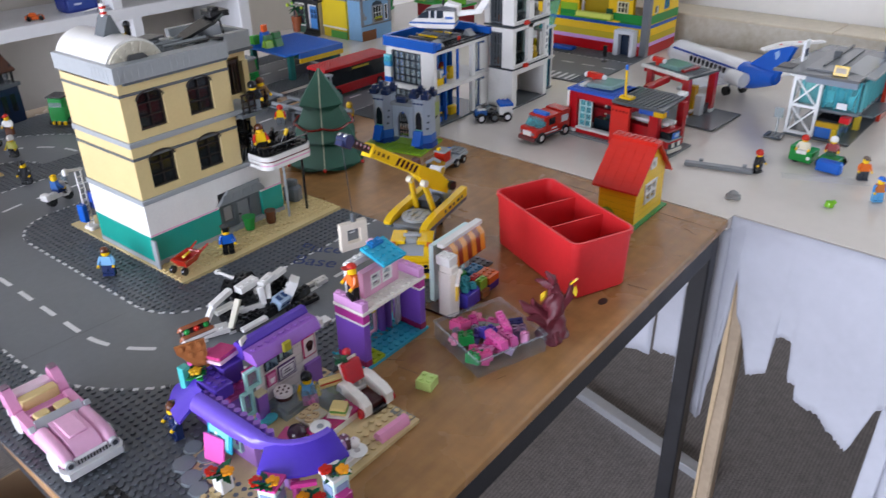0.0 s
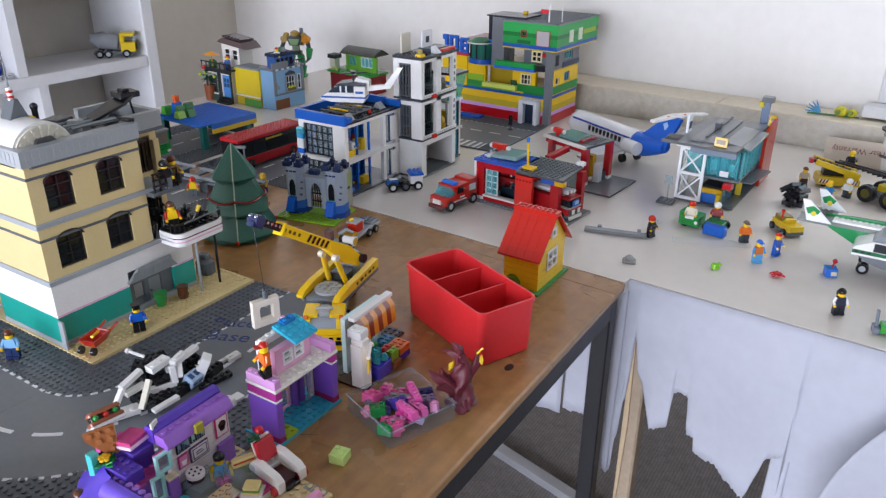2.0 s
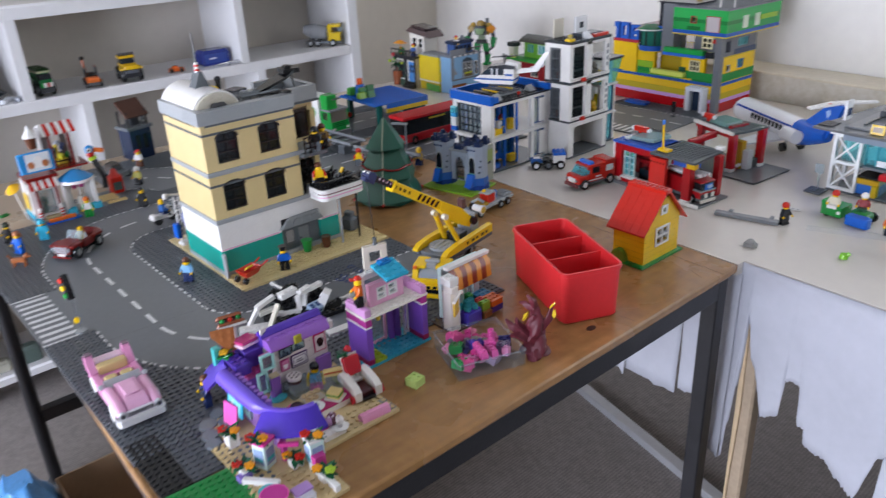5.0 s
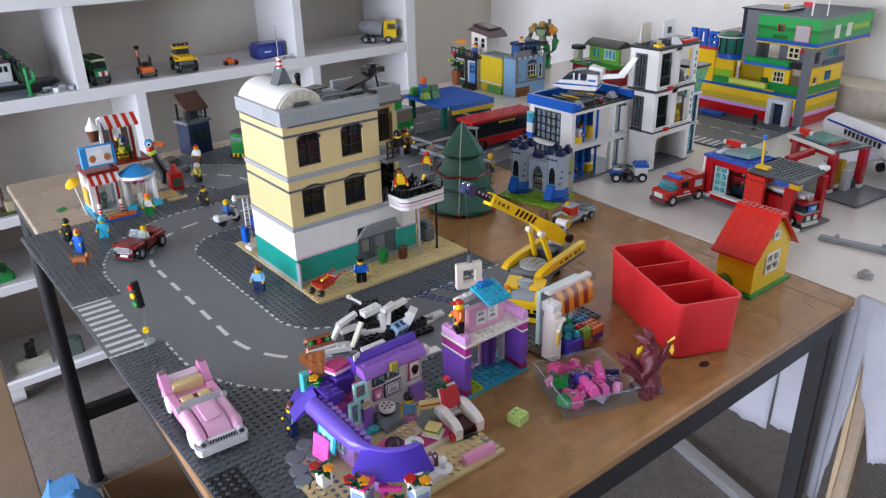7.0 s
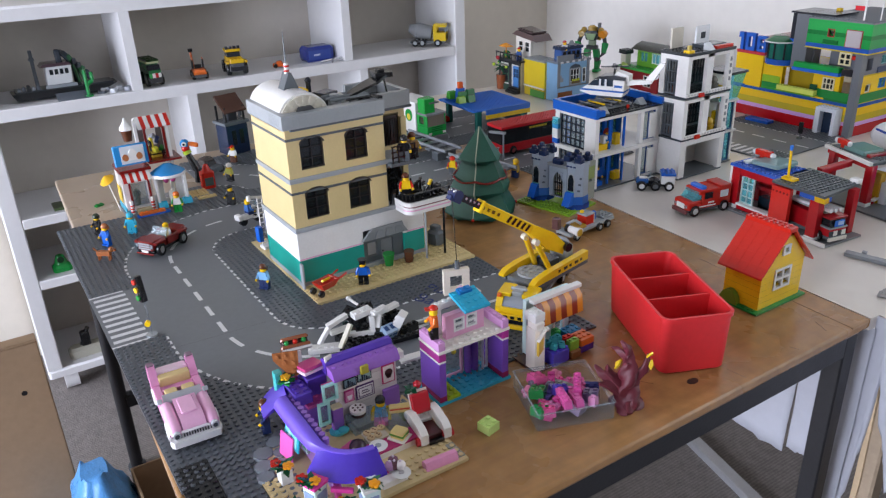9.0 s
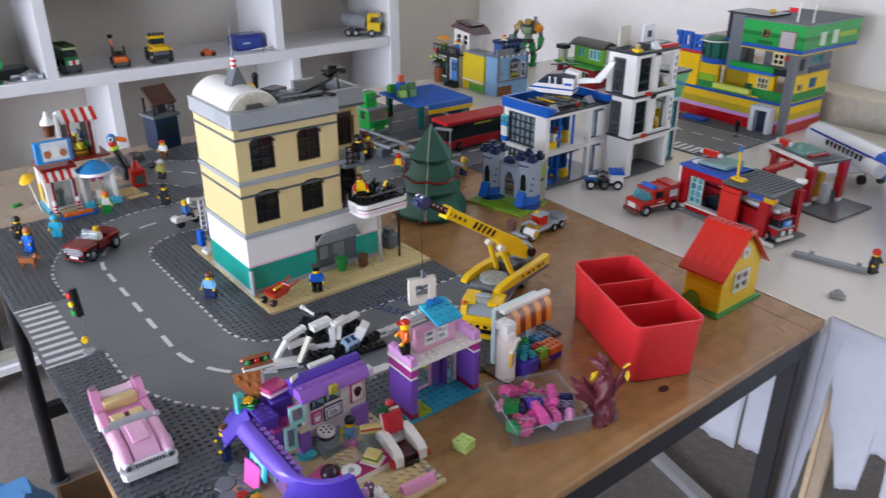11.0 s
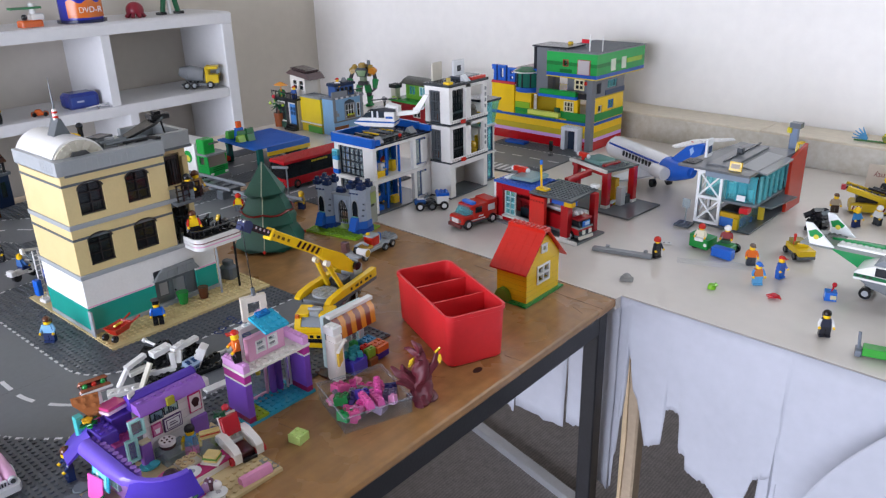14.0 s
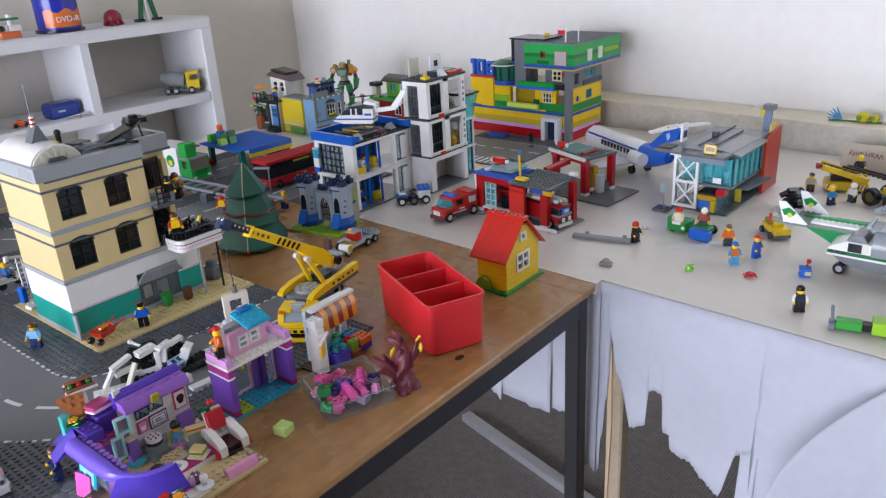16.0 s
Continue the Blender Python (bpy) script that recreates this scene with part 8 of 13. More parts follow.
# ---- tub, stump, lime brick, loose bricks ----
def bricks_tub():
    t = thing("clear_tub", at(-0.369, 0.561, 0.0004, -20), "clear plastic tub half full of pink bricks", "plastic tub")
    X, Y, H, w = 0.0405, 0.041, 0.021, 0.0011
    part("tub_floor", G().soft(-X, X, -Y, Y, 0, w, 0.0004), tub_clear, t)
    for x0, x1, y0, y1 in ((-X, X, -Y, -Y + w), (-X, X, Y - w, Y), (-X, -X + w, -Y + w, Y - w), (X - w, X, -Y + w, Y - w)):
        part("tub_wall", G().box(x0, x1, y0, y1, w, H), tub_clear, t)
    edge = clear("tub_edge", srgb("eef2f6"), 0.06, 0.12)
    for k in (0, 1):
        e, z = 0.0010 - 0.0016 * k, H - 0.0011 - 0.0016 * k
        g = G().box(-X - e, X + e, -Y - e, -Y - e + 0.0007, z, z + 0.0010).box(-X - e, X + e, Y + e - 0.0007, Y + e, z, z + 0.0010)
        g.box(-X - e, -X - e + 0.0007, -Y - e + 0.0007, Y + e - 0.0007, z, z + 0.0010).box(X + e - 0.0007, X + e, -Y - e + 0.0007, Y + e - 0.0007, z, z + 0.0010)
        part("tub_rim", g, edge, t)


bricks_tub()
TUB = at(-0.369, 0.561, 0.0016, -20)
rnd = random.Random(5)
PINKS = ["d9508f", "c23f86", "8f6a86", "5a4a9a", "d9508f", "7a6c94", "c94f90", "7a7480", "b9a2c0", "d86aa4"]
for i in range(18):
    nx, ny = rnd.choice(((2, 1), (2, 2), (3, 2), (1, 1), (2, 1)))
    x, y = rnd.uniform(-0.027, 0.027), rnd.uniform(-0.029, 0.029)
    g = G(Matrix.Translation((-nx * U / 2, -ny * U / 2, 0))).brick(0, 0, 0, nx, ny, 3 if i % 3 else 1)
    m = TUB @ at(x, y, (i % 2) * 0.0040 + 0.0008, rnd.uniform(0, 360)) @ pose(0, 0, 0.002, rnd.uniform(-16, 16), rnd.uniform(-16, 16), 0)
    solo("toy_brick", g, pl(PINKS[i % len(PINKS)]), m, "loose pink or mauve toy brick in the tub", "toy brick", group="bricks in the tub")
# larger pieces on top of the heap: x, y, z, turn, length and width in studs, plates high, colour
for x, y, z, rz, nx, ny, h, c, lab in ((0.002, 0.017, 0.0135, -22, 5, 1, 3, "e05aa8", "long bright pink toy brick"), (0.022, -0.006, 0.0145, -4, 4, 1, 3, "dd5fa6", "pink toy brick with round holes"), (0.020, 0.007, 0.0120, -2, 4, 1, 3, "dc6aac", "pink toy brick with round holes"),
                                       (-0.010, 0.002, 0.0105, 30, 4, 2, 1, "8c8f8c", "grey toy plate"), (0.004, -0.002, 0.0100, 10, 2, 2, 3, "5240a8", "violet toy brick"), (-0.002, -0.026, 0.0095, 60, 2, 2, 3, "1d7a3a", "green toy brick with a hollow"),
                                       (0.021, -0.018, 0.0100, 40, 2, 2, 1, "e09ac4", "pale pink toy plate"), (0.030, 0.022, 0.0110, 40, 1, 1, 3, "e29ac6", "pale pink toy brick"), (-0.024, -0.020, 0.0105, 15, 2, 2, 3, "d85a92", "pink toy brick"), (-0.006, 0.032, 0.0090, 60, 3, 1, 1, "3a3a7c", "dark blue toy plate"),
                                       (0.030, -0.026, 0.0070, 75, 2, 1, 3, "d85a92", "pink toy brick"), (0.024, -0.032, 0.0050, 25, 2, 2, 3, "2a8a4c", "green toy brick")):
    g = G(Matrix.Translation((-nx * U / 2, -ny * U / 2, 0))).brick(0, 0, 0, nx, ny, h)
    if h == 3 and nx > 3:
        for k in range(nx - 1):
            for s in (-1, 1):
                g.cyl(((k + 1) * U, U / 2 + s * 0.0040, 0.0055), ((k + 1) * U, U / 2 + s * 0.0046, 0.0055), 0.0027, 10)
                g.cyl(((k + 1) * U, U / 2 + s * 0.0046, 0.0055), ((k + 1) * U, U / 2 + s * 0.0047, 0.0055), 0.0016, 10, 1)
    solo("toy_brick", g, [pl(c), pl("7a2a58")], TUB @ at(x, y, z, rz) @ pose(0, 0, 0, 7 if nx > 2 else -12, -8, 0), lab + " on the heap in the tub", "toy brick", group="bricks in the tub")
# pink toy flowers lying in the tub
for x, y, z in ((-0.032, 0.004, 0.0120), (-0.010, -0.034, 0.0120)):
    g = G()
    for k in range(5):
        a = 2 * math.pi * k / 5
        g.ball((0.0045 * math.cos(a), 0.0045 * math.sin(a), 0.0), 0.0036, 0, 8, 4, 0.7)
    solo("toy_flower", g.cyl((0, 0, -0.004), (0, 0, 0.003), 0.002, 8), pl("e38aa8"), TUB @ at(x, y, z, 20) @ pose(0, 0, 0, 24, 10, 0), "pale pink toy flower in the tub", "toy flower", group="flowers in the tub")


def stump():
    t = thing("tree_stump", at(-0.325, 0.612, 0.0002, 0), "dark red gnarled toy tree stump", "toy tree stump")
    bark = pl("62202c", 0.5)

    def limb(name, pts, radii, seed, n=14, sub=4):
        """A lumpy limb along a bent line."""
        rows = []
        for i in range(len(pts) - 1):
            for k in range(sub):
                u = k / sub
                rows.append((Vector(pts[i]).lerp(Vector(pts[i + 1]), u), radii[i] + (radii[i + 1] - radii[i]) * u))
        rows.append((Vector(pts[-1]), radii[-1]))
        v, f = [], []
        for j, (p, r) in enumerate(rows):
            d = (rows[min(j + 1, len(rows) - 1)][0] - rows[max(j - 1, 0)][0]).normalized()
            e1 = d.cross(Vector((0.3, 1, 0.1))).normalized()
            e2 = d.cross(e1)
            for i in range(n):
                a = 2 * math.pi * i / n + j * 0.10
                q = r * (1 + 0.20 * math.sin(3 * (a - j * 0.2) + seed) + 0.22 * noise.noise((math.cos(a) * 1.6 + seed, math.sin(a) * 1.6, j * 0.45)))
                v.append(p + e1 * (q * math.cos(a)) + e2 * (q * math.sin(a)))
        m = len(rows)
        for j in range(m - 1):
            f += [(j * n + i, j * n + (i + 1) % n, (j + 1) * n + (i + 1) % n, (j + 1) * n + i) for i in range(n)]
        f += [tuple(range(n - 1, -1, -1)), tuple(range((m - 1) * n, m * n))]
        part(name, G().add([tuple(p) for p in v], f), bark, t)

    limb("trunk", [(0, 0, 0.0), (0.0, -0.001, 0.010), (-0.002, 0.001, 0.026), (-0.001, 0.0, 0.040), (-0.002, 0.002, 0.052)], [0.0155, 0.0125, 0.0105, 0.0095, 0.0060], 1.0, 20, 5)
    limb("branch", [(-0.004, -0.003, 0.024), (-0.014, -0.012, 0.032), (-0.022, -0.018, 0.036), (-0.028, -0.022, 0.044)], [0.0075, 0.0062, 0.0042, 0.0014], 2.0)
    limb("branch", [(-0.003, -0.005, 0.020), (-0.010, -0.018, 0.027), (-0.015, -0.027, 0.030)], [0.0068, 0.0048, 0.0016], 3.0)
    limb("branch", [(-0.012, -0.010, 0.031), (-0.017, -0.013, 0.040), (-0.017, -0.015, 0.047)], [0.0042, 0.0030, 0.0012], 9.0)
    limb("branch", [(-0.002, 0.002, 0.048), (-0.006, 0.002, 0.060), (-0.003, -0.002, 0.069), (-0.009, -0.006, 0.077)], [0.0064, 0.0050, 0.0036, 0.0012], 4.0)
    limb("branch", [(0.002, 0.004, 0.036), (0.009, 0.011, 0.046), (0.009, 0.016, 0.062)], [0.0064, 0.0042, 0.0015], 5.0)
    limb("branch", [(-0.003, 0.000, 0.058), (-0.013, -0.004, 0.063), (-0.020, -0.007, 0.064)], [0.0042, 0.0032, 0.0012], 6.0)
    limb("root", [(0.007, -0.006, 0.008), (0.014, -0.011, 0.003)], [0.0065, 0.0028], 7.0)
    limb("root", [(-0.007, -0.008, 0.008), (-0.013, -0.012, 0.003)], [0.0065, 0.0028], 8.0)
    for x, y, z, rz in ((-0.012, -0.010, 0.046, 40), (0.010, 0.016, 0.060, -30), (0.013, 0.012, 0.048, 90)):
        part("leaf", G(pose(x, y, z, 20, -50, rz)).prism([(0, -0.0035), (0.006, -0.003), (0.011, 0.001), (0.004, 0.003)], -0.001, 0.001, "z"), pl("d8b62a"), t, "yellow claw-like leaf")
    return t


stump()
g = G().brick(-0.008, -0.008, 0, 2, 2, 3)
solo("toy_brick", g, pl("c3dc82"), at(-0.377, 0.471, 0.0003, 12), "pale lime toy brick on the table", "toy brick")
g = G().cyl((0, 0, 0), (0, 0, 0.0012), 0.006, 12)
solo("wood_knot", g, pl("2a1c14", 0.6), at(-0.3157, 0.7025, -0.0009) @ Matrix.Diagonal((0.8, 1.3, 1, 1)), "small dark knot in the table top", "knot")

# loose white and black pieces heaped on the road
rnd = random.Random(11)
HEAP = [(-0.608, 0.424, 3, 2, BLACK), (-0.600, 0.444, 4, 2, BLACK), (-0.618, 0.452, 2, 3, BLACK), (-0.640, 0.458, 2, 2, BLACK), (-0.606, 0.468, 3, 2, DGREY), (-0.622, 0.478, 2, 2, WHITE), (-0.612, 0.490, 2, 2, WHITE),
        (-0.598, 0.484, 2, 2, BLACK), (-0.632, 0.442, 2, 2, BLACK), (-0.616, 0.500, 2, 2, BLACK), (-0.586, 0.452, 1, 6, BLACK), (-0.586, 0.500, 1, 4, BLACK), (-0.658, 0.474, 2, 2, BLACK), (-0.590, 0.432, 1, 4, BLACK)]
for i, (x, y, nx, ny, c) in enumerate(HEAP):
    g = G(Matrix.Translation((-nx * U / 2, -ny * U / 2, 0))).brick(0, 0, 0, nx, ny, 3 if i % 3 else 4)
    z = TH + (0.0 if i < 14 else 0.008 if i < 20 else 0.014) + 0.0012
    solo("toy_brick", g, pl(c), at(x, y, z, rnd.uniform(-40, 40)) @ pose(0, 0, 0, rnd.uniform(-12, 12), rnd.uniform(-14, 14), 0),
         "loose white toy brick heaped on the road" if c == WHITE else "loose dark toy brick heaped on the road", "toy brick", group="heap of loose bricks")




def loose_bar(p, q, w, h, label, color=WHITE, studs=False):
    """A straight toy beam between two points above the road."""
    p, q = Vector((p[0], p[1], TH + p[2])), Vector((q[0], q[1], TH + q[2]))
    n = (q - p).length
    w, h = w * 0.85, h * 0.85
    g = G().soft(0, n, -w / 2, w / 2, -h / 2, h / 2, 0.0005)
    if studs:
        g.studs(0.001, -w / 2 + 0.0005, max(1, int(n / U)), max(1, int(w / U)), h / 2)
    solo("toy_beam", g, pl(color), Matrix.Translation(p) @ (q - p).to_track_quat("X", "Z").to_matrix().to_4x4(), label, "toy brick", group="heap of loose bricks")


loose_bar((-0.615, 0.380, 0.005), (-0.600, 0.414, 0.005), 0.017, 0.0064, "white studded toy plate at the foot of the heap", WHITE, True)
for p, q, w, k, c, st, lab in (
        ((-0.617, 0.395, 0.006), (-0.617, 0.411, 0.027), 0.0075, 0.005, WHITE, False, "white toy beam leaning up the heap"),
        ((-0.616, 0.407, 0.027), (-0.619, 0.435, 0.033), 0.0085, 0.006, WHITE, False, "white toy beam on top of the heap"),
        ((-0.613, 0.409, 0.019), (-0.612, 0.432, 0.020), 0.008, 0.006, "dcdad2", False, "white toy beam inside the heap"),
        ((-0.594, 0.412, 0.006), (-0.601, 0.431, 0.030), 0.0075, 0.0045, "e4e0cc", False, "cream toy beam leaning up the heap"),
        ((-0.606, 0.425, 0.014), (-0.594, 0.458, 0.014), 0.0075, 0.0075, WHITE, False, "white toy beam lying across the heap"),
        ((-0.593, 0.456, 0.014), (-0.598, 0.458, 0.033), 0.0075, 0.008, WHITE, False, "short white toy beam on the heap"),
        ((-0.611, 0.439, 0.033), (-0.612, 0.464, 0.035), 0.014, 0.0085, WHITE, True, "white toy brick on top of the heap"),
        ((-0.600, 0.461, 0.033), (-0.604, 0.481, 0.035), 0.011, 0.008, WHITE, True, "white toy brick on top of the heap"),
        ((-0.604, 0.479, 0.032), (-0.606, 0.499, 0.034), 0.010, 0.0055, WHITE, False, "white toy plate on top of the heap"),
        ((-0.592, 0.462, 0.018), (-0.599, 0.468, 0.031), 0.0085, 0.009, WHITE, False, "short white toy brick leaning on the heap"),
        ((-0.591, 0.485, 0.006), (-0.582, 0.493, 0.032), 0.018, 0.012, WHITE, True, "white toy brick standing askew on the heap"),
        ((-0.579, 0.415, 0.008), (-0.577, 0.446, 0.009), 0.008, 0.0045, WHITE, False, "white toy beam behind the shop roof"),
        ((-0.574, 0.472, 0.0048), (-0.569, 0.512, 0.0048), 0.008, 0.0064, BLACK, True, "long black toy beam on the road"),
        ((-0.599, 0.515, 0.0035), (-0.596, 0.534, 0.0035), 0.005, 0.004, WHITE, False, "thin white toy bar on the road"),
        ((-0.594, 0.530, 0.0035), (-0.592, 0.546, 0.0045), 0.012, 0.006, WHITE, True, "white bracket toy plate on the road")):
    loose_bar(p, q, w, k, lab, c, st)
for x, y, z, rz, ry, nx, ny, c, lab in ((-0.606, 0.448, 0.014, -18, 12, 2, 2, BLACK, "small black toy brick on the heap"), (-0.610, 0.491, 0.016, -10, 8, 2, 2, BLACK, "black toy brick on top of the heap"), (-0.634, 0.468, 0.020, 25, -20, 2, 2, BLACK, "black toy brick on top of the heap"),
                                        (-0.645, 0.450, 0.014, 40, 16, 2, 2, BLACK, "black toy brick on top of the heap"), (-0.600, 0.480, 0.008, 8, 10, 3, 2, BLACK, "black toy brick behind the printed one"), (-0.622, 0.486, 0.012, 10, -10, 1, 2, WHITE, "small white toy brick on the heap")):
    solo("toy_brick", G(Matrix.Translation((-nx * U / 2, -ny * U / 2, 0))).brick(0, 0, 0, nx, ny, 3), pl(c), at(x, y, TH + z, rz) @ pose(0, 0, 0, 8, ry, 0), lab, "toy brick", group="heap of loose bricks")
face = thing("printed_brick", at(-0.586, 0.474, TH + 0.010, 8) @ pose(0, 0, 0, 0, 24, 0), "pale blue toy brick with two printed eyes", "toy brick", group="heap of loose bricks")
part("brick", G().soft(-0.008, 0.006, -0.0085, 0.0085, -0.004, 0.008, 0.0006), pl("a9c2dc"), face)
for y in (-0.0042, 0.0042):
    part("print", G().box(0.0062, 0.0066, y - 0.0030, y + 0.0030, 0.0015, 0.0038), pl("2c4a78"), face, "dark blue printed eye")
    part("print", G().box(-0.0050, 0.0020, y - 0.0026, y + 0.0026, 0.0081, 0.0085), pl("2c4a78"), face, "dark blue printed eye")
for x, y, rz, n, c, lab in ((-0.531, 0.474, 84, 4, WHITE, "white toy tile with faint print on the road"), (-0.692, 0.480, 6, 0, WHITE, "")):
    if n:
        g = G().soft(-n * U / 2, n * U / 2, -U * 0.75, U * 0.75, 0, PLT, 0.0004)
        ob = solo("toy_tile", g, pl(c), at(x, y, TH + 0.002, rz), lab, "toy tile")
    else:
        g = G().cyl((-0.014, 0, 0.002), (0.014, 0, 0.002), 0.002, 10).cyl((-0.016, 0, 0.0022), (-0.012, 0, 0.0022), 0.0034, 10)
        solo("white_rod", g, pl(c), at(x, y, TH + 0.0018, rz), "short white toy rod on the studs", "toy rod")

# ---- loose baseplates at the table's near edge ----
g = G().box(0, 0.098, 0, 0.0318, 0, 0.0022).studs(0.001, 0, 12, 4, 0.0022)
solo("grey_baseplate", g, plate_grey, at(-0.497, 0.2212, 0.0003, -0.5), "grey studded baseplate beside the black one", "baseplate")
solo("dark_baseplate", g, pl("1f2123", 0.36), at(-0.497, 0.1890, 0.0003, -0.5), "black-grey studded baseplate at the table edge", "baseplate")
g = G().box(0, 0.112, 0, 0.036, 0, 0.0022).studs(0, 0.002, 14, 4, 0.0022)
solo("grey_baseplate", g, plate_grey, at(-0.461, 0.2535, 0.0003, -3), "grey studded baseplate strip beside the café", "baseplate")
g = G().box(0, 0.13, 0, 0.072, 0, 0.0022).studs(0.001, 0, 16, 9, 0.0022)
solo("green_baseplate", g, pl("1f8f45", 0.33), at(-0.397, 0.187, 0.0012, -3), "bright green studded baseplate at the table corner", "baseplate")

# ================= white table =================
def glazed(t, axis, p, a0, a1, z0, z1, nx, nz, color, glass, bar=0.0014, border=0.002, depth=0.003, inset=0.001):
    f = lattice(t, axis, p, a0, a1, z0, z1, nx, nz, color, bar, depth, border)
    g = G().box(p - inset - 0.0003, p - inset + 0.0003, a0, a1, z0, z1) if axis == "x" else G().box(a0, a1, p + inset - 0.0003, p + inset + 0.0003, z0, z1)
    part("pane", g, glass, f)
    return f


def police_station():
    t = thing("police_station", at(-0.822, 1.031, 0.0006, 0), "white and blue toy police station with a tall tower", "toy building")
    white, dg = pl(WHITE), pl(DGREY)
    # wing: x from -0.108 to 0, y from 0 to 0.162
    part("wing_floor", G().box(-0.11, 0.002, -0.002, 0.164, 0, 0.0034), dg, t)
    for k, z in enumerate((0.0035, 0.0705)):
        zt = z + 0.064
        part("wing_frame", G().box(-0.008, 0, 0, 0.009, z, zt).box(-0.008, 0, 0.112, 0.120, z, zt).box(-0.008, 0, 0.152, 0.162, z, zt)
             .box(-0.008, 0, 0.009, 0.112, zt - 0.006, zt).box(-0.008, 0, 0.120, 0.152, zt - 0.006, zt), white, t, "white window frame wall")
        part("side_frame", G().box(-0.028, -0.0081, 0, 0.008, z, zt).box(-0.108, -0.096, 0, 0.008, z, zt).box(-0.096, -0.028, 0, 0.008, zt - 0.006, zt), white, t)
        part("blue_screen", G().wall_x(0.03, 0.108, z, zt - 0.006, -0.05, -0.044, [(0.036, 0.064, z + 0.02, zt - 0.014), (0.07, 0.08, z + 0.01, zt - 0.014), (0.086, 0.1, z + 0.01, zt - 0.014)]), pl(BLUE), t, "blue inner panel")
        part("inner_glass", G().box(-0.052, -0.0505, 0.02, 0.105, z + 0.004, zt - 0.008), glass_teal, t)
        # Back wall coloured dark to carry the shade inside the wing.
        part("back_wall", G().box(-0.108, -0.102, 0.0081, 0.162, z, zt), pl("3d4654"), t)
        glazed(t, "y", 0.004, -0.094, -0.03, z + 0.001, zt - 0.0065, 5, 4, "2a3038", glass_clear, 0.0018)
        for y in (0.042, 0.078):
            part("blue_post", G().soft(-0.012, -0.008, y, y + 0.004, z, zt - 0.0062, 0.0005), pl(BLUE), t, "slim blue post")
        glazed(t, "x", -0.004, 0.1205, 0.1515, z + 0.004, zt - 0.0065, 2, 1, "2f4f86", glass_clear)
        part("sliding_panel", G().soft(0.0005, 0.004, 0.132, 0.150, z + 0.008, zt - 0.010, 0.0005), white, t)
    part("storey_deck", G().soft(-0.11, 0.0012, -0.0012, 0.164, 0.0676, 0.0704, 0.0004), pl("d9d9d6"), t)
    for z, h, c in ((0.0712, 0.0092, BLUE), (0.0806, 0.0180, "e4e4e0"), (0.0990, 0.0092, "3f96c8"), (0.1084, 0.0110, "7fd0d8")):
        part("corner_brick", G().soft(-0.1085, -0.0930, -0.0070, -0.0003, z, z + h, 0.0005), pl(c), t)
    part("inner_column", G().soft(-0.092, -0.084, 0.010, 0.018, 0.0706, 0.1280, 0.0006), pl(BLUE), t, "blue inner column")
    part("blue_sill", G().box(-0.0965, -0.0285, 0.001, 0.0075, 0.014, 0.019), pl(BLUE), t)
    part("teal_sign", G().soft(-0.1035, -0.0935, -0.0130, -0.0072, 0.108, 0.117, 0.001), glass_teal, t, "small light blue lamp box")
    part("roof_deck", G().box(-0.11, 0.002, -0.002, 0.164, 0.1346, 0.138).studs(-0.1, 0.02, 12, 17, 0.138), pl("25282c"), t, "black studded roof deck")
    # blue parapet
    for x0, x1, y0, y1, h in ((-0.112, 0.004, -0.004, 0.004, 0.152), (-0.112, -0.104, 0.0041, 0.166, 0.152), (-0.004, 0.004, 0.0041, 0.018, 0.148), (-0.1039, -0.03, 0.158, 0.166, 0.152), (-0.03, 0.004, 0.158, 0.166, 0.150)):
        part("blue_parapet", G().soft(x0, x1, y0, y1, 0.1347 if h > 0.151 else 0.1381, h, 0.0006), pl(BLUE), t)
    # helipad girders
    for y in (0.035, 0.055, 0.075, 0.095):
        part("helipad_bar", G().box(-0.085, -0.02, y, y + 0.004, 0.144, 0.147), pl(DGREY), t)
    for x in (-0.08, -0.03):
        part("helipad_beam", G().box(x, x + 0.006, 0.025, 0.11, 0.1397, 0.1439), pl("8a8f92"), t)
    for y, c in ((0.045, YEL), (0.085, YEL)):
        part("yellow_bar", G().box(-0.07, -0.03, y, y + 0.004, 0.1472, 0.1495), pl(c), t, "yellow tile strip")
    for x, y in ((-0.012, 0.02), (-0.018, 0.12)):
        part("roof_wedge", G().prism([(x - 0.012, 0.1385), (x + 0.008, 0.1385), (x - 0.004, 0.150)], y, y + 0.016, "y"), pl(LGREY), t)
    for y in (0.03, 0.09):
        part("warning_lamp", G().cyl((-0.014, y, 0.1382), (-0.014, y, 0.144), 0.003, 10), pl(RED), t)
    # furniture seen through the openings
    block(t, "desk", -0.022, -0.009, 0.016, 0.04, 0.0707, 0.082, YEL)
    block(t, "chair", -0.03, -0.02, 0.07, 0.082, 0.0707, 0.092, YEL)
    block(t, "computer", -0.02, -0.01, 0.03, 0.04, 0.0822, 0.096, "dfe3e6")
    block(t, "desk", -0.022, -0.009, 0.012, 0.032, 0.0037, 0.012, BLUE)
    block(t, "bench", -0.03, -0.018, 0.07, 0.09, 0.0037, 0.018, YEL)
    part("plant", G().cyl((-0.018, 0.05, 0.0707), (-0.018, 0.05, 0.0907), 0.004, 8), pl(DGREEN), t)
    # tower: x from -0.012 to 0.052, y from 0.164 to 0.287
    X0, X1, Y0, Y1 = -0.012, 0.052, 0.1645, 0.287
    part("tower_floor", G().box(X0, X1, Y0, Y1, 0, 0.0034), dg, t)
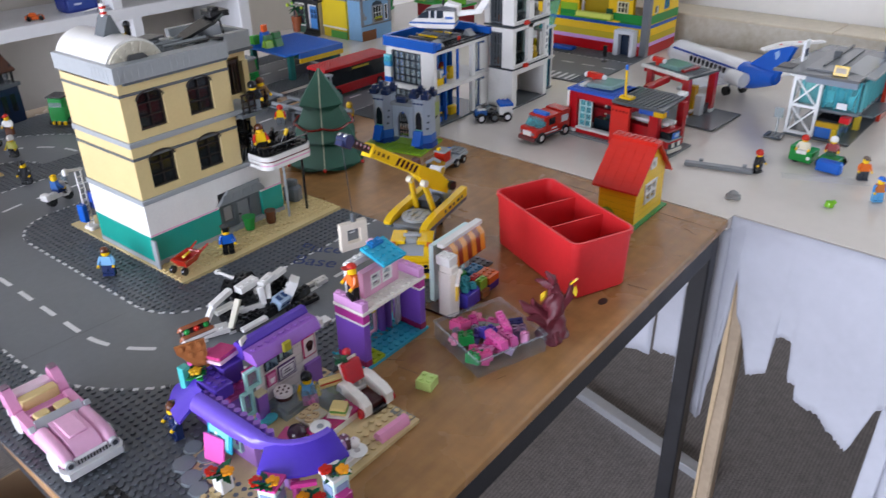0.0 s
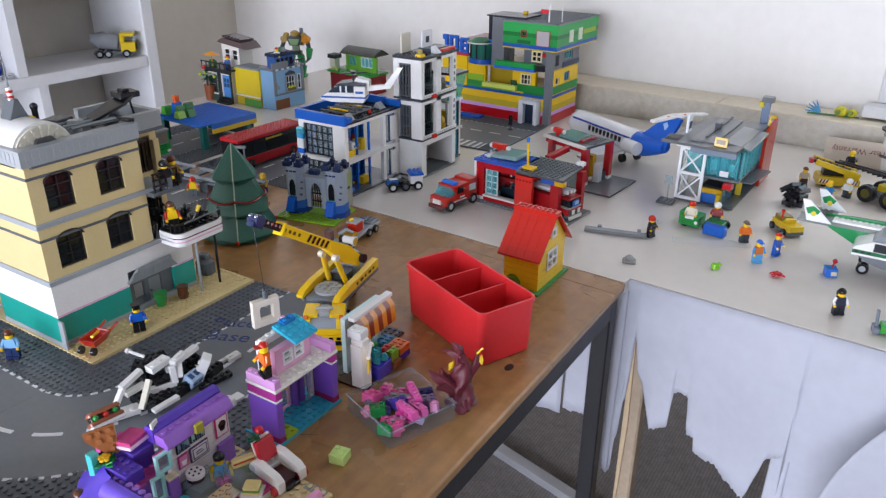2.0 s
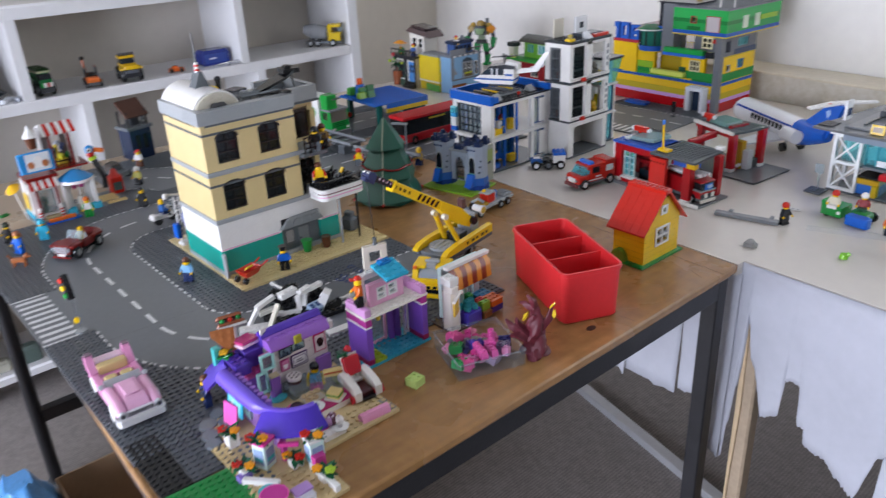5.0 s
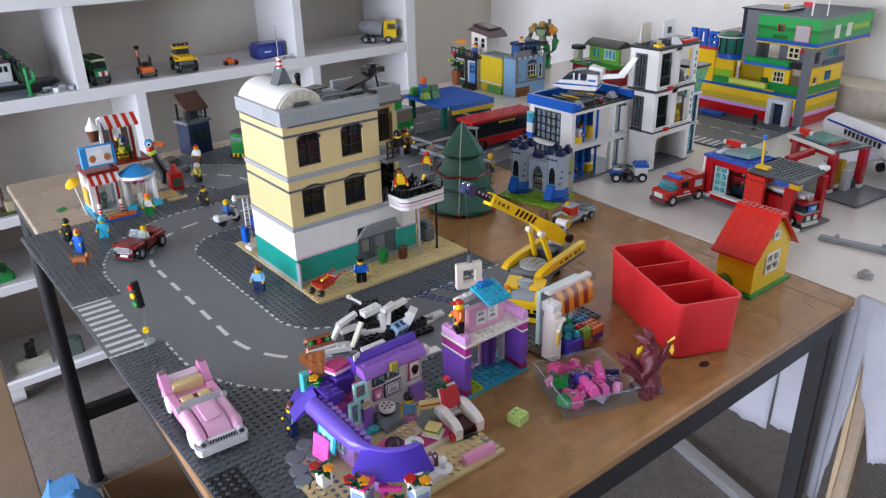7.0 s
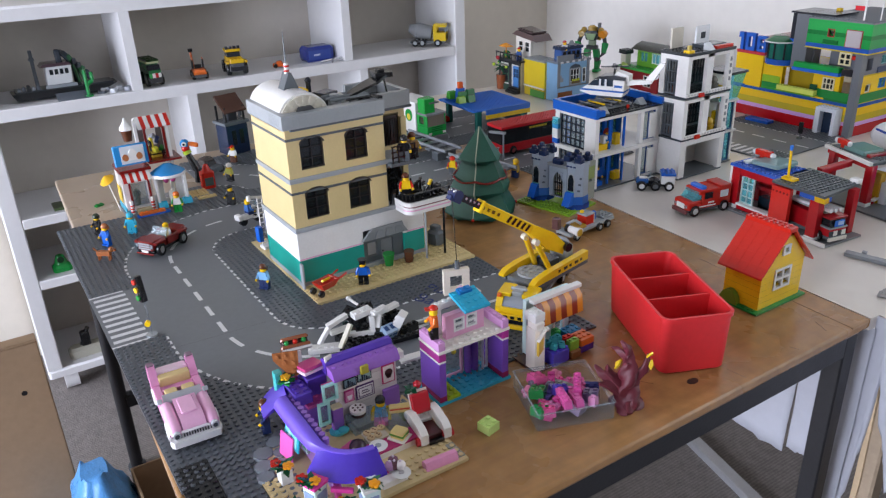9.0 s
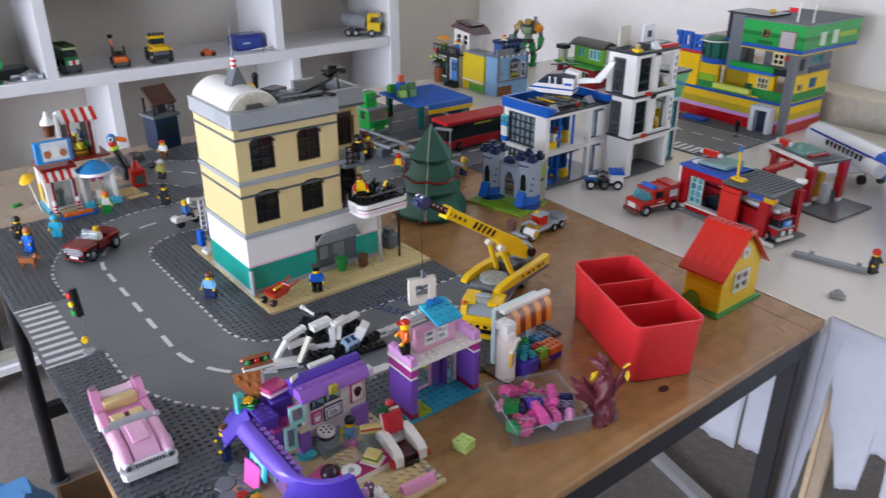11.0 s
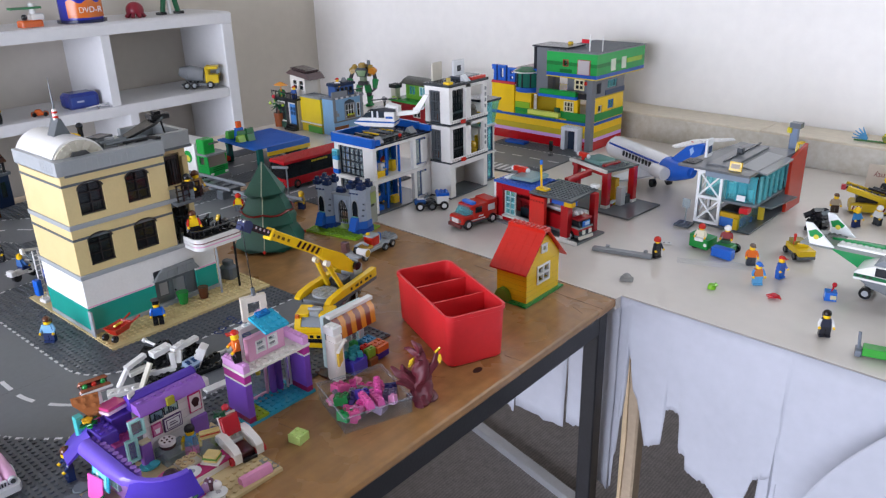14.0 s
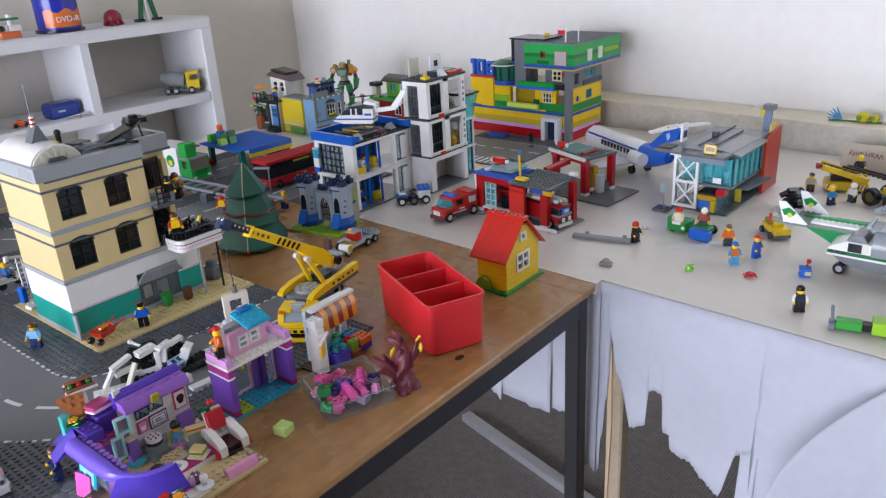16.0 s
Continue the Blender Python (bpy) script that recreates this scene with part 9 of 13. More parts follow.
    g = G().box(X1 - 0.008, X1, Y0, Y0 + 0.016, 0.0035, 0.074).box(X1 - 0.008, X1, Y1 - 0.012, Y1, 0.0035, 0.074).box(X0, X1 - 0.008, Y0, Y0 + 0.008, 0.0035, 0.074).box(X0, X1 - 0.008, Y1 - 0.008, Y1, 0.0035, 0.074)
    g.box(X1 - 0.008, X1, Y0 + 0.016, Y1 - 0.012, 0.064, 0.074)
    part("garage", g, pl("e2e1dd"), t, "white open garage")
    part("garage_back", G().wall_x(Y0 + 0.008, Y1 - 0.008, 0.0035, 0.074, X0, X0 + 0.006, []), pl("d6d3cc"), t)
    for z in (0.078, 0.156):
        zt = z + 0.072
        part("tower_deck", G().soft(X0, X1 + 0.001, Y0 - 0.001, Y1, z - 0.0038, z - 0.0002, 0.0004), pl("3f454a"), t)
        g = G().box(X1 - 0.008, X1, Y0, Y0 + 0.010, z, zt).box(X1 - 0.008, X1, Y0 + 0.052, Y0 + 0.068, z, zt).box(X1 - 0.008, X1, Y1 - 0.012, Y1, z, zt)
        g.box(X1 - 0.008, X1, Y0 + 0.010, Y1 - 0.012, zt - 0.006, zt).box(X0 + 0.04, X1 - 0.008, Y0, Y0 + 0.008, z, zt).box(X0, X0 + 0.012, Y0, Y0 + 0.008, z, zt).box(X0 + 0.012, X0 + 0.04, Y0, Y0 + 0.008, zt - 0.008, zt)
        part("tower_frame", g, white, t, "white tower wall")
        part("stud_band", G().box(X1 + 0.0001, X1 + 0.002, Y0, Y1, z, z + 0.0064), white, t)
        g = G()
        for i in range(14):
            g.cyl((X1 + 0.002, Y0 + 0.006 + i * U, z + 0.0032), (X1 + 0.0032, Y0 + 0.006 + i * U, z + 0.0032), 0.002, 8)
        part("side_studs", g, pl("c9c8c4"), t)
        block(t, "red_lamp", X1 + 0.0033, X1 + 0.008, Y0 + 0.03, Y0 + 0.042, z - 0.002, z + 0.005, RED)
        # Grey instead of white: the tower room's shade is put into this wall.
        part("back_wall", G().box(X0, X0 + 0.006, Y0 + 0.008, Y1, z, zt), pl("6a6c6e"), t)
        lattice(t, "y", Y0 + 0.004, X0 + 0.0125, X0 + 0.0395, z + 0.001, zt - 0.0085, 4, 3, "5a6066", 0.002, 0.003, 0.003, "barred_window")
        lattice(t, "x", X0 + 0.009, Y0 + 0.0105, Y0 + 0.0515, z + 0.0065, zt - 0.0065, 6, 4, "30353a", 0.0022, 0.003, 0.002, "barred_window")
        lattice(t, "x", X0 + 0.009, Y0 + 0.0685, Y1 - 0.0125, z + 0.0065, zt - 0.0065, 5, 4, "30353a", 0.0022, 0.003, 0.002, "barred_window")
        block(t, "cell_bed", X0 + 0.012, X0 + 0.03, Y0 + 0.02, Y0 + 0.05, z, z + 0.012, BROWN)
        part("potted_plant", G().cyl((X1 - 0.014, Y0 + 0.09, z), (X1 - 0.014, Y0 + 0.09, z + 0.012), 0.008, 12, 0, 0.01).ball((X1 - 0.014, Y0 + 0.09, z + 0.018), 0.008, 0, 10, 6), pl("7c7a70" if z > 0.1 else "c9a52e"), t, "tower plant tub")
        for k in range(4):
            part("stencil_mark", G().box(X1 + 0.0001, X1 + 0.0006, Y1 - 0.009, Y1 - 0.004, z + 0.016 + k * 0.012, z + 0.023 + k * 0.012), pl("8a8d90"), t)
    part("tower_roof", G().soft(X0 - 0.001, X1 + 0.003, Y0 - 0.002, Y1 + 0.001, 0.2283, 0.2335, 0.0006).studs(X0, Y0, 7, 15, 0.2335, 0, 8, lambda a, b: b < Y0 + 0.05), pl("33383c"), t, "dark roof")
    block(t, "roof_lamp", X1 - 0.016, X1 - 0.002, Y0 + 0.002, Y0 + 0.016, 0.2337, 0.238, YEL)
    part("roof_light", G().cyl((X1 - 0.009, Y0 + 0.009, 0.2381), (X1 - 0.009, Y0 + 0.009, 0.246), 0.0045, 12), pl("b5a04a"), t)
    block(t, "roof_board", X0 + 0.006, X0 + 0.010, Y0 + 0.014, Y0 + 0.044, 0.2337, 0.27, "cfc8b8", label="pale upright roof board")
    bd = block(t, "roof_screen", X0 + 0.02, X0 + 0.024, Y0 + 0.062, Y0 + 0.098, 0.2395, 0.27, "e4e6e8", label="white upright screen")
    part("screen_print", G().box(X0 + 0.0241, X0 + 0.0246, Y0 + 0.074, Y0 + 0.086, 0.2475, 0.259), pl("2a3038"), bd)
    part("roof_ramp", G().prism([(X1 - 0.012, 0.2337), (X1 + 0.002, 0.2337), (X1 - 0.012, 0.246)], Y0 + 0.05, Y0 + 0.066, "y"), pl("dfe3e6"), t)
    block(t, "roof_rail", X1 - 0.01, X1, Y0 + 0.072, Y0 + 0.118, 0.2337, 0.239, RED)
    block(t, "roof_step", X0 + 0.016, X1 - 0.016, Y0 + 0.06, Y0 + 0.118, 0.2337, 0.2393, "4a5056")
    # glass annex
    A0, A1 = Y1 + 0.001, Y1 + 0.052
    part("annex_floor", G().box(X0, X1 - 0.018, A0, A1, 0, 0.0034), dg, t)
    for z, zt in ((0.0035, 0.062), (0.0665, 0.122)):
        for x0, x1, y0, y1 in ((X1 - 0.026, X1 - 0.020, A0, A0 + 0.012), (X1 - 0.026, X1 - 0.020, A1 - 0.005, A1), (X0, X0 + 0.006, A0, A1)):
            part("annex_frame", G().box(x0, x1, y0, y1, z, zt), pl("e2e1dd"), t)
        glazed(t, "x", X1 - 0.023, A0 + 0.0125, A1 - 0.0055, z, zt, 2, 1, "39597e", glass_teal)
        part("annex_deck", G().box(X0, X1 - 0.016, A0, A1 + 0.002, zt + 0.0002, zt + 0.004), pl("d9d9d6"), t)
    part("bay_glass", G().prism([(X1 - 0.024, 0.127), (X1 - 0.020, 0.127), (X1 - 0.006, 0.178), (X1 - 0.010, 0.178)], A0 + 0.001, A1, "y"), glass_teal, t, "sloping teal glass bay")
    part("annex_back", G().box(X0, X0 + 0.006, A0, A1, 0.127, 0.178), pl("d0d0cc"), t)
    part("annex_roof", G().soft(X0, X1 - 0.003, A0, A1 + 0.002, 0.1782, 0.183, 0.0005), pl("33383c"), t)
    block(t, "annex_furniture", X0 + 0.012, X0 + 0.026, A0 + 0.02, A0 + 0.034, 0.0707, 0.1, YEL)
    block(t, "annex_furniture", X0 + 0.012, X0 + 0.026, A0 + 0.02, A0 + 0.034, 0.1272, 0.15, YEL)
    block(t, "roof_arm", X0 + 0.03, X0 + 0.036, A0 + 0.024, A0 + 0.03, 0.1832, 0.215, DGREY)


police_station()
figure(-0.838, 1.075, 0.0715, 110, BLACK, "2f7fd0", "8e2f22", "hair", None, "red haired toy figure at the police desk")
figure(-0.846, 1.062, 0.0045, 60, BLACK, BLUE, BLACK, "cap", None, "toy policeman on the ground floor")


def helicopter():
    t = thing("helicopter", at(-0.866, 1.098, 0.151, 205) @ Matrix.Diagonal((0.80, 0.90, 0.92, 1.0)), "white and blue toy police helicopter on the roof", "toy helicopter")
    for y in (-0.016, 0.016):
        part("skid", G().cyl((-0.03, y, 0.002), (0.034, y, 0.002), 0.002, 8), pl(DGREY), t)
        for x in (-0.018, 0.018):
            part("skid_leg", G().cyl((x, y, 0.003), (x, y * 0.6, 0.012), 0.0016, 6), pl(DGREY), t)
    part("belly", G().prism([(-0.040, 0.0125), (0.034, 0.0125), (0.058, 0.0180), (0.060, 0.0205), (-0.044, 0.0205)], -0.018, 0.018, "y"), pl(WHITE), t, "white pointed belly")
    part("blue_stripe", G().prism([(-0.044, 0.0206), (0.0595, 0.0206), (0.056, 0.0236), (-0.044, 0.0236)], -0.0185, 0.0185, "y"), pl("2a5fb0"), t)
    part("nose", G().prism([(0.012, 0.0237), (0.055, 0.0237), (0.044, 0.0300), (0.012, 0.0310)], -0.0165, 0.0165, "y"), pl(WHITE), t)
    part("cabin_rear", G().soft(-0.044, -0.018, -0.0172, 0.0172, 0.0237, 0.0440, 0.001), pl(WHITE), t)
    part("cockpit", G().prism([(-0.0178, 0.0311), (0.042, 0.0300), (0.030, 0.0400), (0.012, 0.0445), (-0.0178, 0.0445)], -0.0150, 0.0150, "y"), clear("cockpit_glass", srgb("3a4450"), 0.05, 0.7), t, "dark cockpit glass")
    part("cabin_sill", G().soft(-0.0179, 0.0119, -0.0172, 0.0172, 0.0237, 0.0310, 0.0006), pl(WHITE), t)
    for s in (-1, 1):
        a, b = sorted((s * 0.0152, s * 0.0174))
        part("door_frame", G().box(-0.0030, 0.0010, a, b, 0.0311, 0.0446).box(0.0105, 0.0140, a, b, 0.0312, 0.0446), pl("e4e6ea"), t)
        part("blue_band", G().box(-0.040, -0.022, min(s * 0.0173, s * 0.0177), max(s * 0.0173, s * 0.0177), 0.0300, 0.0345), pl("2a5fb0"), t)
    part("canopy", G().prism([(-0.046, 0.0447), (0.018, 0.0447), (0.028, 0.0425), (0.016, 0.0490), (-0.020, 0.0530), (-0.046, 0.0500)], -0.0172, 0.0172, "y"), pl("2b2e34"), t, "dark cabin roof")
    part("engine", G().prism([(-0.052, 0.0410), (-0.018, 0.0531), (-0.024, 0.0600), (-0.052, 0.0540)], -0.0105, 0.0105, "y"), pl(WHITE), t, "white engine cowl")
    part("tail_boom", G().prism([(-0.100, 0.0400), (-0.0442, 0.0330), (-0.0442, 0.0425), (-0.100, 0.0470)], -0.0055, 0.0055, "y"), pl(WHITE), t)
    part("tail_fin", G().prism([(-0.100, 0.0405), (-0.086, 0.0470), (-0.116, 0.0800), (-0.128, 0.0800)], -0.003, 0.003, "y"), pl(WHITE), t, "swept white tail fin")
    part("tail_rotor", G().cyl((-0.106, -0.0052, 0.054), (-0.106, -0.0036, 0.054), 0.0075, 14), pl("c9ccd0"), t)
    part("rotor_mast", G().cyl((-0.014, 0, 0.053), (-0.014, 0, 0.067), 0.0026, 10), pl(BLACK), t)
    part("rotor_hub", G().cyl((-0.014, 0, 0.066), (-0.014, 0, 0.0705), 0.0065, 12), pl("2a2d31"), t)
    for k in range(4):
        part("rotor_blade", G(pose(-0.014, 0, 0.0665, 0, 0, 90 * k + 25)).soft(0.005, 0.030, -0.0032, 0.0032, 0, 0.0018, 0.0004), pl("34383d"), t)


helicopter()


def fire_suv():
    t = thing("fire_car", at(-0.645, 1.112, 0.0004, -100), "red toy fire car with a blue light bar", "toy car")
    block(t, "chassis", -0.042, 0.044, -0.016, 0.016, 0.007, 0.012, DGREY)
    for x in (-0.030, 0.030):
        for y in (-0.0175, 0.0175):
            wheel(t, x, y, 0.0098, 0.007, "d8dadb")
    block(t, "body", -0.043, 0.016, -0.0185, 0.0185, 0.0125, 0.036, RED, c=0.001)
    block(t, "bonnet", 0.0162, 0.044, -0.0185, 0.0185, 0.0125, 0.0265, RED, c=0.002)
    part("windscreen", G().prism([(0.0163, 0.0267), (0.033, 0.0267), (0.022, 0.0405), (0.0163, 0.0405)], -0.016, 0.016, "y"), glass_teal, t)
    block(t, "cab_roof", -0.02, 0.022, -0.0185, 0.0185, 0.0361, 0.0435, RED, c=0.001)
    block(t, "light_bar", 0.006, 0.016, -0.015, 0.015, 0.0437, 0.0485, "3a6fd0", c=0.001)
    block(t, "rear_box", -0.043, -0.0202, -0.0185, 0.0185, 0.0361, 0.0465, RED, c=0.001)
    for s in (-1, 1):
        part("side_window", G().box(-0.004, 0.012, min(s * 0.0186, s * 0.0192), max(s * 0.0186, s * 0.0192), 0.028, 0.039), glass_dark, t)
        part("side_panel", G().box(-0.036, -0.02, min(s * 0.0186, s * 0.0194), max(s * 0.0186, s * 0.0194), 0.0265, 0.038), pl("dcdcda"), t, "white side panel")
        part("white_stripe", G().box(-0.012, 0.03, min(s * 0.0186, s * 0.0191), max(s * 0.0186, s * 0.0191), 0.0145, 0.0165), pl(WHITE), t)
        part("caption_bar", G().box(-0.008, 0.004, min(s * 0.0186, s * 0.0191), max(s * 0.0186, s * 0.0191), 0.0195, 0.022), pl(WHITE), t)
        part("headlight", G().cyl((0.0441, s * 0.013, 0.018), (0.0455, s * 0.013, 0.018), 0.003, 10), glass_clear, t)
    part("grille", G().box(0.0441, 0.0455, -0.009, 0.009, 0.014, 0.022), pl(WHITE), t)
    block(t, "bumper", 0.0441, 0.048, -0.018, 0.018, 0.006, 0.0125, "6a3a3a", c=0.001)


fire_suv()


def police_quad():
    t = thing("police_buggy", at(-0.768, 1.132, 0.0004, 228), "blue and white toy police buggy with six wheels", "toy car")
    block(t, "chassis", -0.03, 0.03, -0.010, 0.010, 0.007, 0.012, BLACK)
    for x in (-0.024, 0.0, 0.024):
        for y in (-0.0135, 0.0135):
            wheel(t, x, y, 0.0088, 0.007, "d8dadb" if x else DGREY)
    block(t, "bonnet", 0.012, 0.034, -0.009, 0.009, 0.0125, 0.020, "2f5fa0", c=0.002)
    block(t, "white_stripe", 0.014, 0.028, -0.004, 0.004, 0.0201, 0.022, WHITE)
    block(t, "seat", -0.008, 0.010, -0.008, 0.008, 0.0125, 0.017, BLACK)
    block(t, "cargo_box", -0.034, -0.010, -0.013, 0.013, 0.0125, 0.028, "e4e4e0", c=0.001)
    block(t, "box_lid", -0.035, -0.009, -0.014, 0.014, 0.0282, 0.0325, BLUE, True)
    part("windscreen", G(pose(0.011, 0, 0.0195, 0, -25, 0)).box(-0.0006, 0.0006, -0.009, 0.009, 0, 0.010), glass_clear, t)


police_quad()


def fire_station():
    t = thing("fire_station", at(-0.627, 1.160, 0.0004, -5), "red toy fire station with open garage bays", "toy building")
    red, dg = pl("ad151e"), pl(DGREY)
    # front bay along x, rear bay behind it
    part("floor_plate", G().box(-0.004, 0.196, -0.012, 0.070, 0, 0.0032).studs(-0.003, -0.011, 24, 1, 0.0032), pl("75797b"), t, "grey floor plate")
    part("front_kerb", G().soft(0.128, 0.196, -0.015, -0.0122, 0, 0.0064, 0.0004), pl("e2e0da"), t)
    part("floor_plate", G().box(0.03, 0.190, 0.156, 0.270, 0, 0.0032), pl("6a6e70"), t)
    part("corner_post", G().soft(-0.006, -0.0005, 0.000, 0.012, 0.0034, 0.077, 0.0005), pl("e8e6e2"), t, "white corner strip")
    part("front_post", G().soft(0.0, 0.016, -0.002, 0.010, 0.0034, 0.074, 0.0006), red, t, "red corner pillar")
    part("post_foot", G().soft(-0.0004, 0.0165, -0.0025, 0.0105, 0.0034, 0.0095, 0.0004), pl("e2e0da"), t)
    part("window_head", G().soft(0.0165, 0.086, -0.002, 0.008, 0.0625, 0.074, 0.0006), red, t)
    part("window_foot", G().soft(0.0165, 0.086, -0.002, 0.008, 0.0034, 0.0110, 0.0006), red, t)
    part("white_sill", G().soft(0.0165, 0.086, -0.0045, 0.007, 0.0112, 0.0142, 0.0004), pl("e8e6e2"), t)
    glazed(t, "y", 0.004, 0.018, 0.044, 0.0145, 0.0622, 2, 4, "c9d6d2", glass_teal, 0.0012)
    # plain bright panel, seen end on behind the small house
    wallp = part("red_panel", G().soft(0.090, 0.124, -0.014, -0.006, 0.0034, 0.070, 0.0006), pl("d02c24"), t, "plain bright red brick panel")
    g = G()
    for i in range(5):
        g.cyl((0.094 + i * 0.0065, -0.0141, 0.062), (0.094 + i * 0.0065, -0.0146, 0.062), 0.0018, 8)
    part("pin_holes", g, pl("7a1512"), wallp)
    part("bay_post", G().soft(0.158, 0.174, -0.012, 0.002, 0.0034, 0.066, 0.0006), red, t, "red bay pillar")
    part("post_foot", G().soft(0.1575, 0.1745, -0.0125, 0.0025, 0.0034, 0.0085, 0.0004), pl("e2e0da"), t)
    part("bay_head", G().soft(0.140, 0.182, -0.014, 0.004, 0.0662, 0.0735, 0.0006), pl("2f55a8"), t, "blue bay head")
    part("head_block", G().soft(0.166, 0.184, -0.0145, -0.004, 0.0662, 0.0738, 0.0006), pl("d8a81e"), t)
    part("back_post", G().soft(0.0, 0.012, 0.056, 0.068, 0.0034, 0.074, 0.0006), red, t)
    part("back_post", G().soft(0.17, 0.182, 0.056, 0.068, 0.0034, 0.074, 0.0006), red, t)
    part("rear_wall", G().wall_y(0.012, 0.10, 0.0034, 0.074, 0.06, 0.067, [(0.03, 0.08, 0.02, 0.06)]), red, t)
    # things in the dark bay behind the window
    block(t, "bench", 0.030, 0.070, 0.034, 0.050, 0.0034, 0.022, "22303a")
    block(t, "locker", 0.046, 0.076, 0.046, 0.058, 0.0034, 0.055, "3c4248")
    block(t, "red_shelf", 0.022, 0.080, 0.020, 0.030, 0.040, 0.046, "8a141a")
    part("roof_blue", G().box(-0.004, 0.092, -0.004, 0.068, 0.0743, 0.0785).studs(0.0, -0.004, 11, 9, 0.0785, 0, 8, lambda a, b: a < 0.016 or b < 0.012 or a > 0.07), pl("2c56b4"), t, "blue studded roof")
    part("roof_glass", G(pose(0.020, 0.016, 0.0795, 0, -3, 0)).soft(0, 0.052, 0, 0.050, 0, 0.0065, 0.002), clear("roof_glass", srgb("9dbcbc"), 0.08, 0.6), t, "pale glass roof panel")
    part("roof_glass_edge", G().soft(0.008, 0.0195, 0.012, 0.050, 0.0787, 0.0830, 0.0006), pl("c9d2d2"), t)
    part("roof_grey", G().prism([(0.0925, -0.018), (0.184, -0.016), (0.172, 0.078), (0.084, 0.078)], 0.0745, 0.0785, "z").studs(0.094, -0.015, 10, 11, 0.0785), pl("50565a"), t, "dark grey studded roof")
    part("roof_corner", G().soft(0.160, 0.174, 0.070, 0.082, 0.0786, 0.0850, 0.001), pl(WHITE), t)
    part("flag_pole_foot", G().soft(0.098, 0.120, -0.006, 0.008, 0.0803, 0.0840, 0.0005).studs(0.098, -0.006, 2, 1, 0.0840), pl("dcb41e"), t)
    fl = part("flag_pole", G().cyl((0.106, 0.0, 0.084), (0.104, 0.0, 0.126), 0.0020, 8), pl("dcb41e"), t, "yellow flag pole")
    part("pole_tip", G().cyl((0.104, 0.0, 0.126), (0.104, 0.0, 0.134), 0.0026, 10), pl("2f6fc8"), fl)
    part("siren_base", G().box(0.000, 0.026, 0.040, 0.062, 0.079, 0.083), pl(LGREY), t)
    part("siren", G().soft(0.0, 0.030, 0.046, 0.056, 0.0865, 0.0955, 0.001).box(0.010, 0.018, 0.048, 0.054, 0.083, 0.0865), pl(RED), t)
    for x in (-0.003, 0.033):
        part("siren_ball", G().ball((x, 0.051, 0.0895), 0.0048, 0, 10, 6), pl("d5d7d8"), t)
    # rear bay: open red frames under a pale roof
    RB = pose(0.012, 0.024, 0) @ Matrix.Diagonal((0.79, 0.97, 1.0, 1.0))
    part("rear_post", G(RB).soft(0.130, 0.146, 0.156, 0.170, 0.0034, 0.074, 0.0006), red, t)
    part("post_foot", G(RB).soft(0.1295, 0.1465, 0.1555, 0.1705, 0.0034, 0.0095, 0.0004), pl("e2e0da"), t)
    part("rear_post", G(RB).soft(0.150, 0.166, 0.226, 0.240, 0.0034, 0.076, 0.0006), red, t)
    part("post_foot", G(RB).soft(0.1495, 0.1665, 0.2255, 0.2405, 0.0034, 0.0095, 0.0004), pl("e2e0da"), t)
    part("rear_post", G(RB).soft(0.026, 0.040, 0.176, 0.190, 0.0034, 0.074, 0.0006), red, t)
    part("rear_sill", G(RB @ pose(0.146, 0.169, 0, 0, 0, 16)).box(-0.008, 0.000, 0.002, 0.058, 0.0034, 0.0110), red, t)
    part("side_frame", G(RB @ pose(0.150, 0.171, 0, 0, 0, 16)).box(-0.006, 0.002, 0.0, 0.058, 0.0112, 0.0142), pl("e2e0da"), t)
    part("rear_lintel", G(RB).prism([(0.010, 0.190), (0.138, 0.160), (0.140, 0.168), (0.012, 0.198)], 0.0655, 0.0742, "z"), red, t, "red lintel beam")
    part("link_beam", G(RB).soft(0.086, 0.098, 0.080, 0.160, 0.064, 0.074, 0.0006), red, t)
    part("white_edge", G(RB).prism([(0.004, 0.186), (0.142, 0.152), (0.144, 0.157), (0.006, 0.192)], 0.0744, 0.0800, "z"), pl("e2e0da"), t, "white roof edge")
    part("rear_roof", G(RB).prism([(0.006, 0.1922), (0.144, 0.1572), (0.166, 0.243), (0.040, 0.250)], 0.0744, 0.0786, "z").studs(0.110, 0.180, 5, 7, 0.0786), pl("585e62"), t, "grey rear roof")
    part("rear_glass", G(RB @ pose(0.040, 0.190, 0.0788, 0, 0, -12)).soft(0, 0.062, 0.004, 0.050, 0, 0.0070, 0.002), clear("roof_glass_rear", srgb("86aca6"), 0.08, 0.65), t, "greenish glass roof panel")
    part("red_ridge", G(RB @ pose(0.108, 0.176, 0.0788, 0, 0, -12)).soft(0, 0.010, 0.004, 0.050, 0, 0.0050, 0.0006), pl("8a1a1e"), t)
    part("siren", G(RB @ pose(0.026, 0.190, 0.0802, 0, 0, -12)).soft(0.0, 0.030, 0.002, 0.012, 0.0065, 0.0145, 0.001).box(0.010, 0.018, 0.004, 0.010, 0.0, 0.0065), pl(RED), t)
    for x in (0.022, 0.060):
        part("siren_ball", G(RB).ball((x, 0.197 - (x - 0.022) * 0.21, 0.0900), 0.0048, 0, 10, 6), pl("d5d7d8"), t)
    block(t, "yellow_locker", 0.106, 0.126, 0.206, 0.220, 0.0034, 0.056, "c9a01e", label="yellow locker in the rear bay")
    block(t, "white_machine", 0.126, 0.138, 0.210, 0.226, 0.0034, 0.040, "d0d2d2")
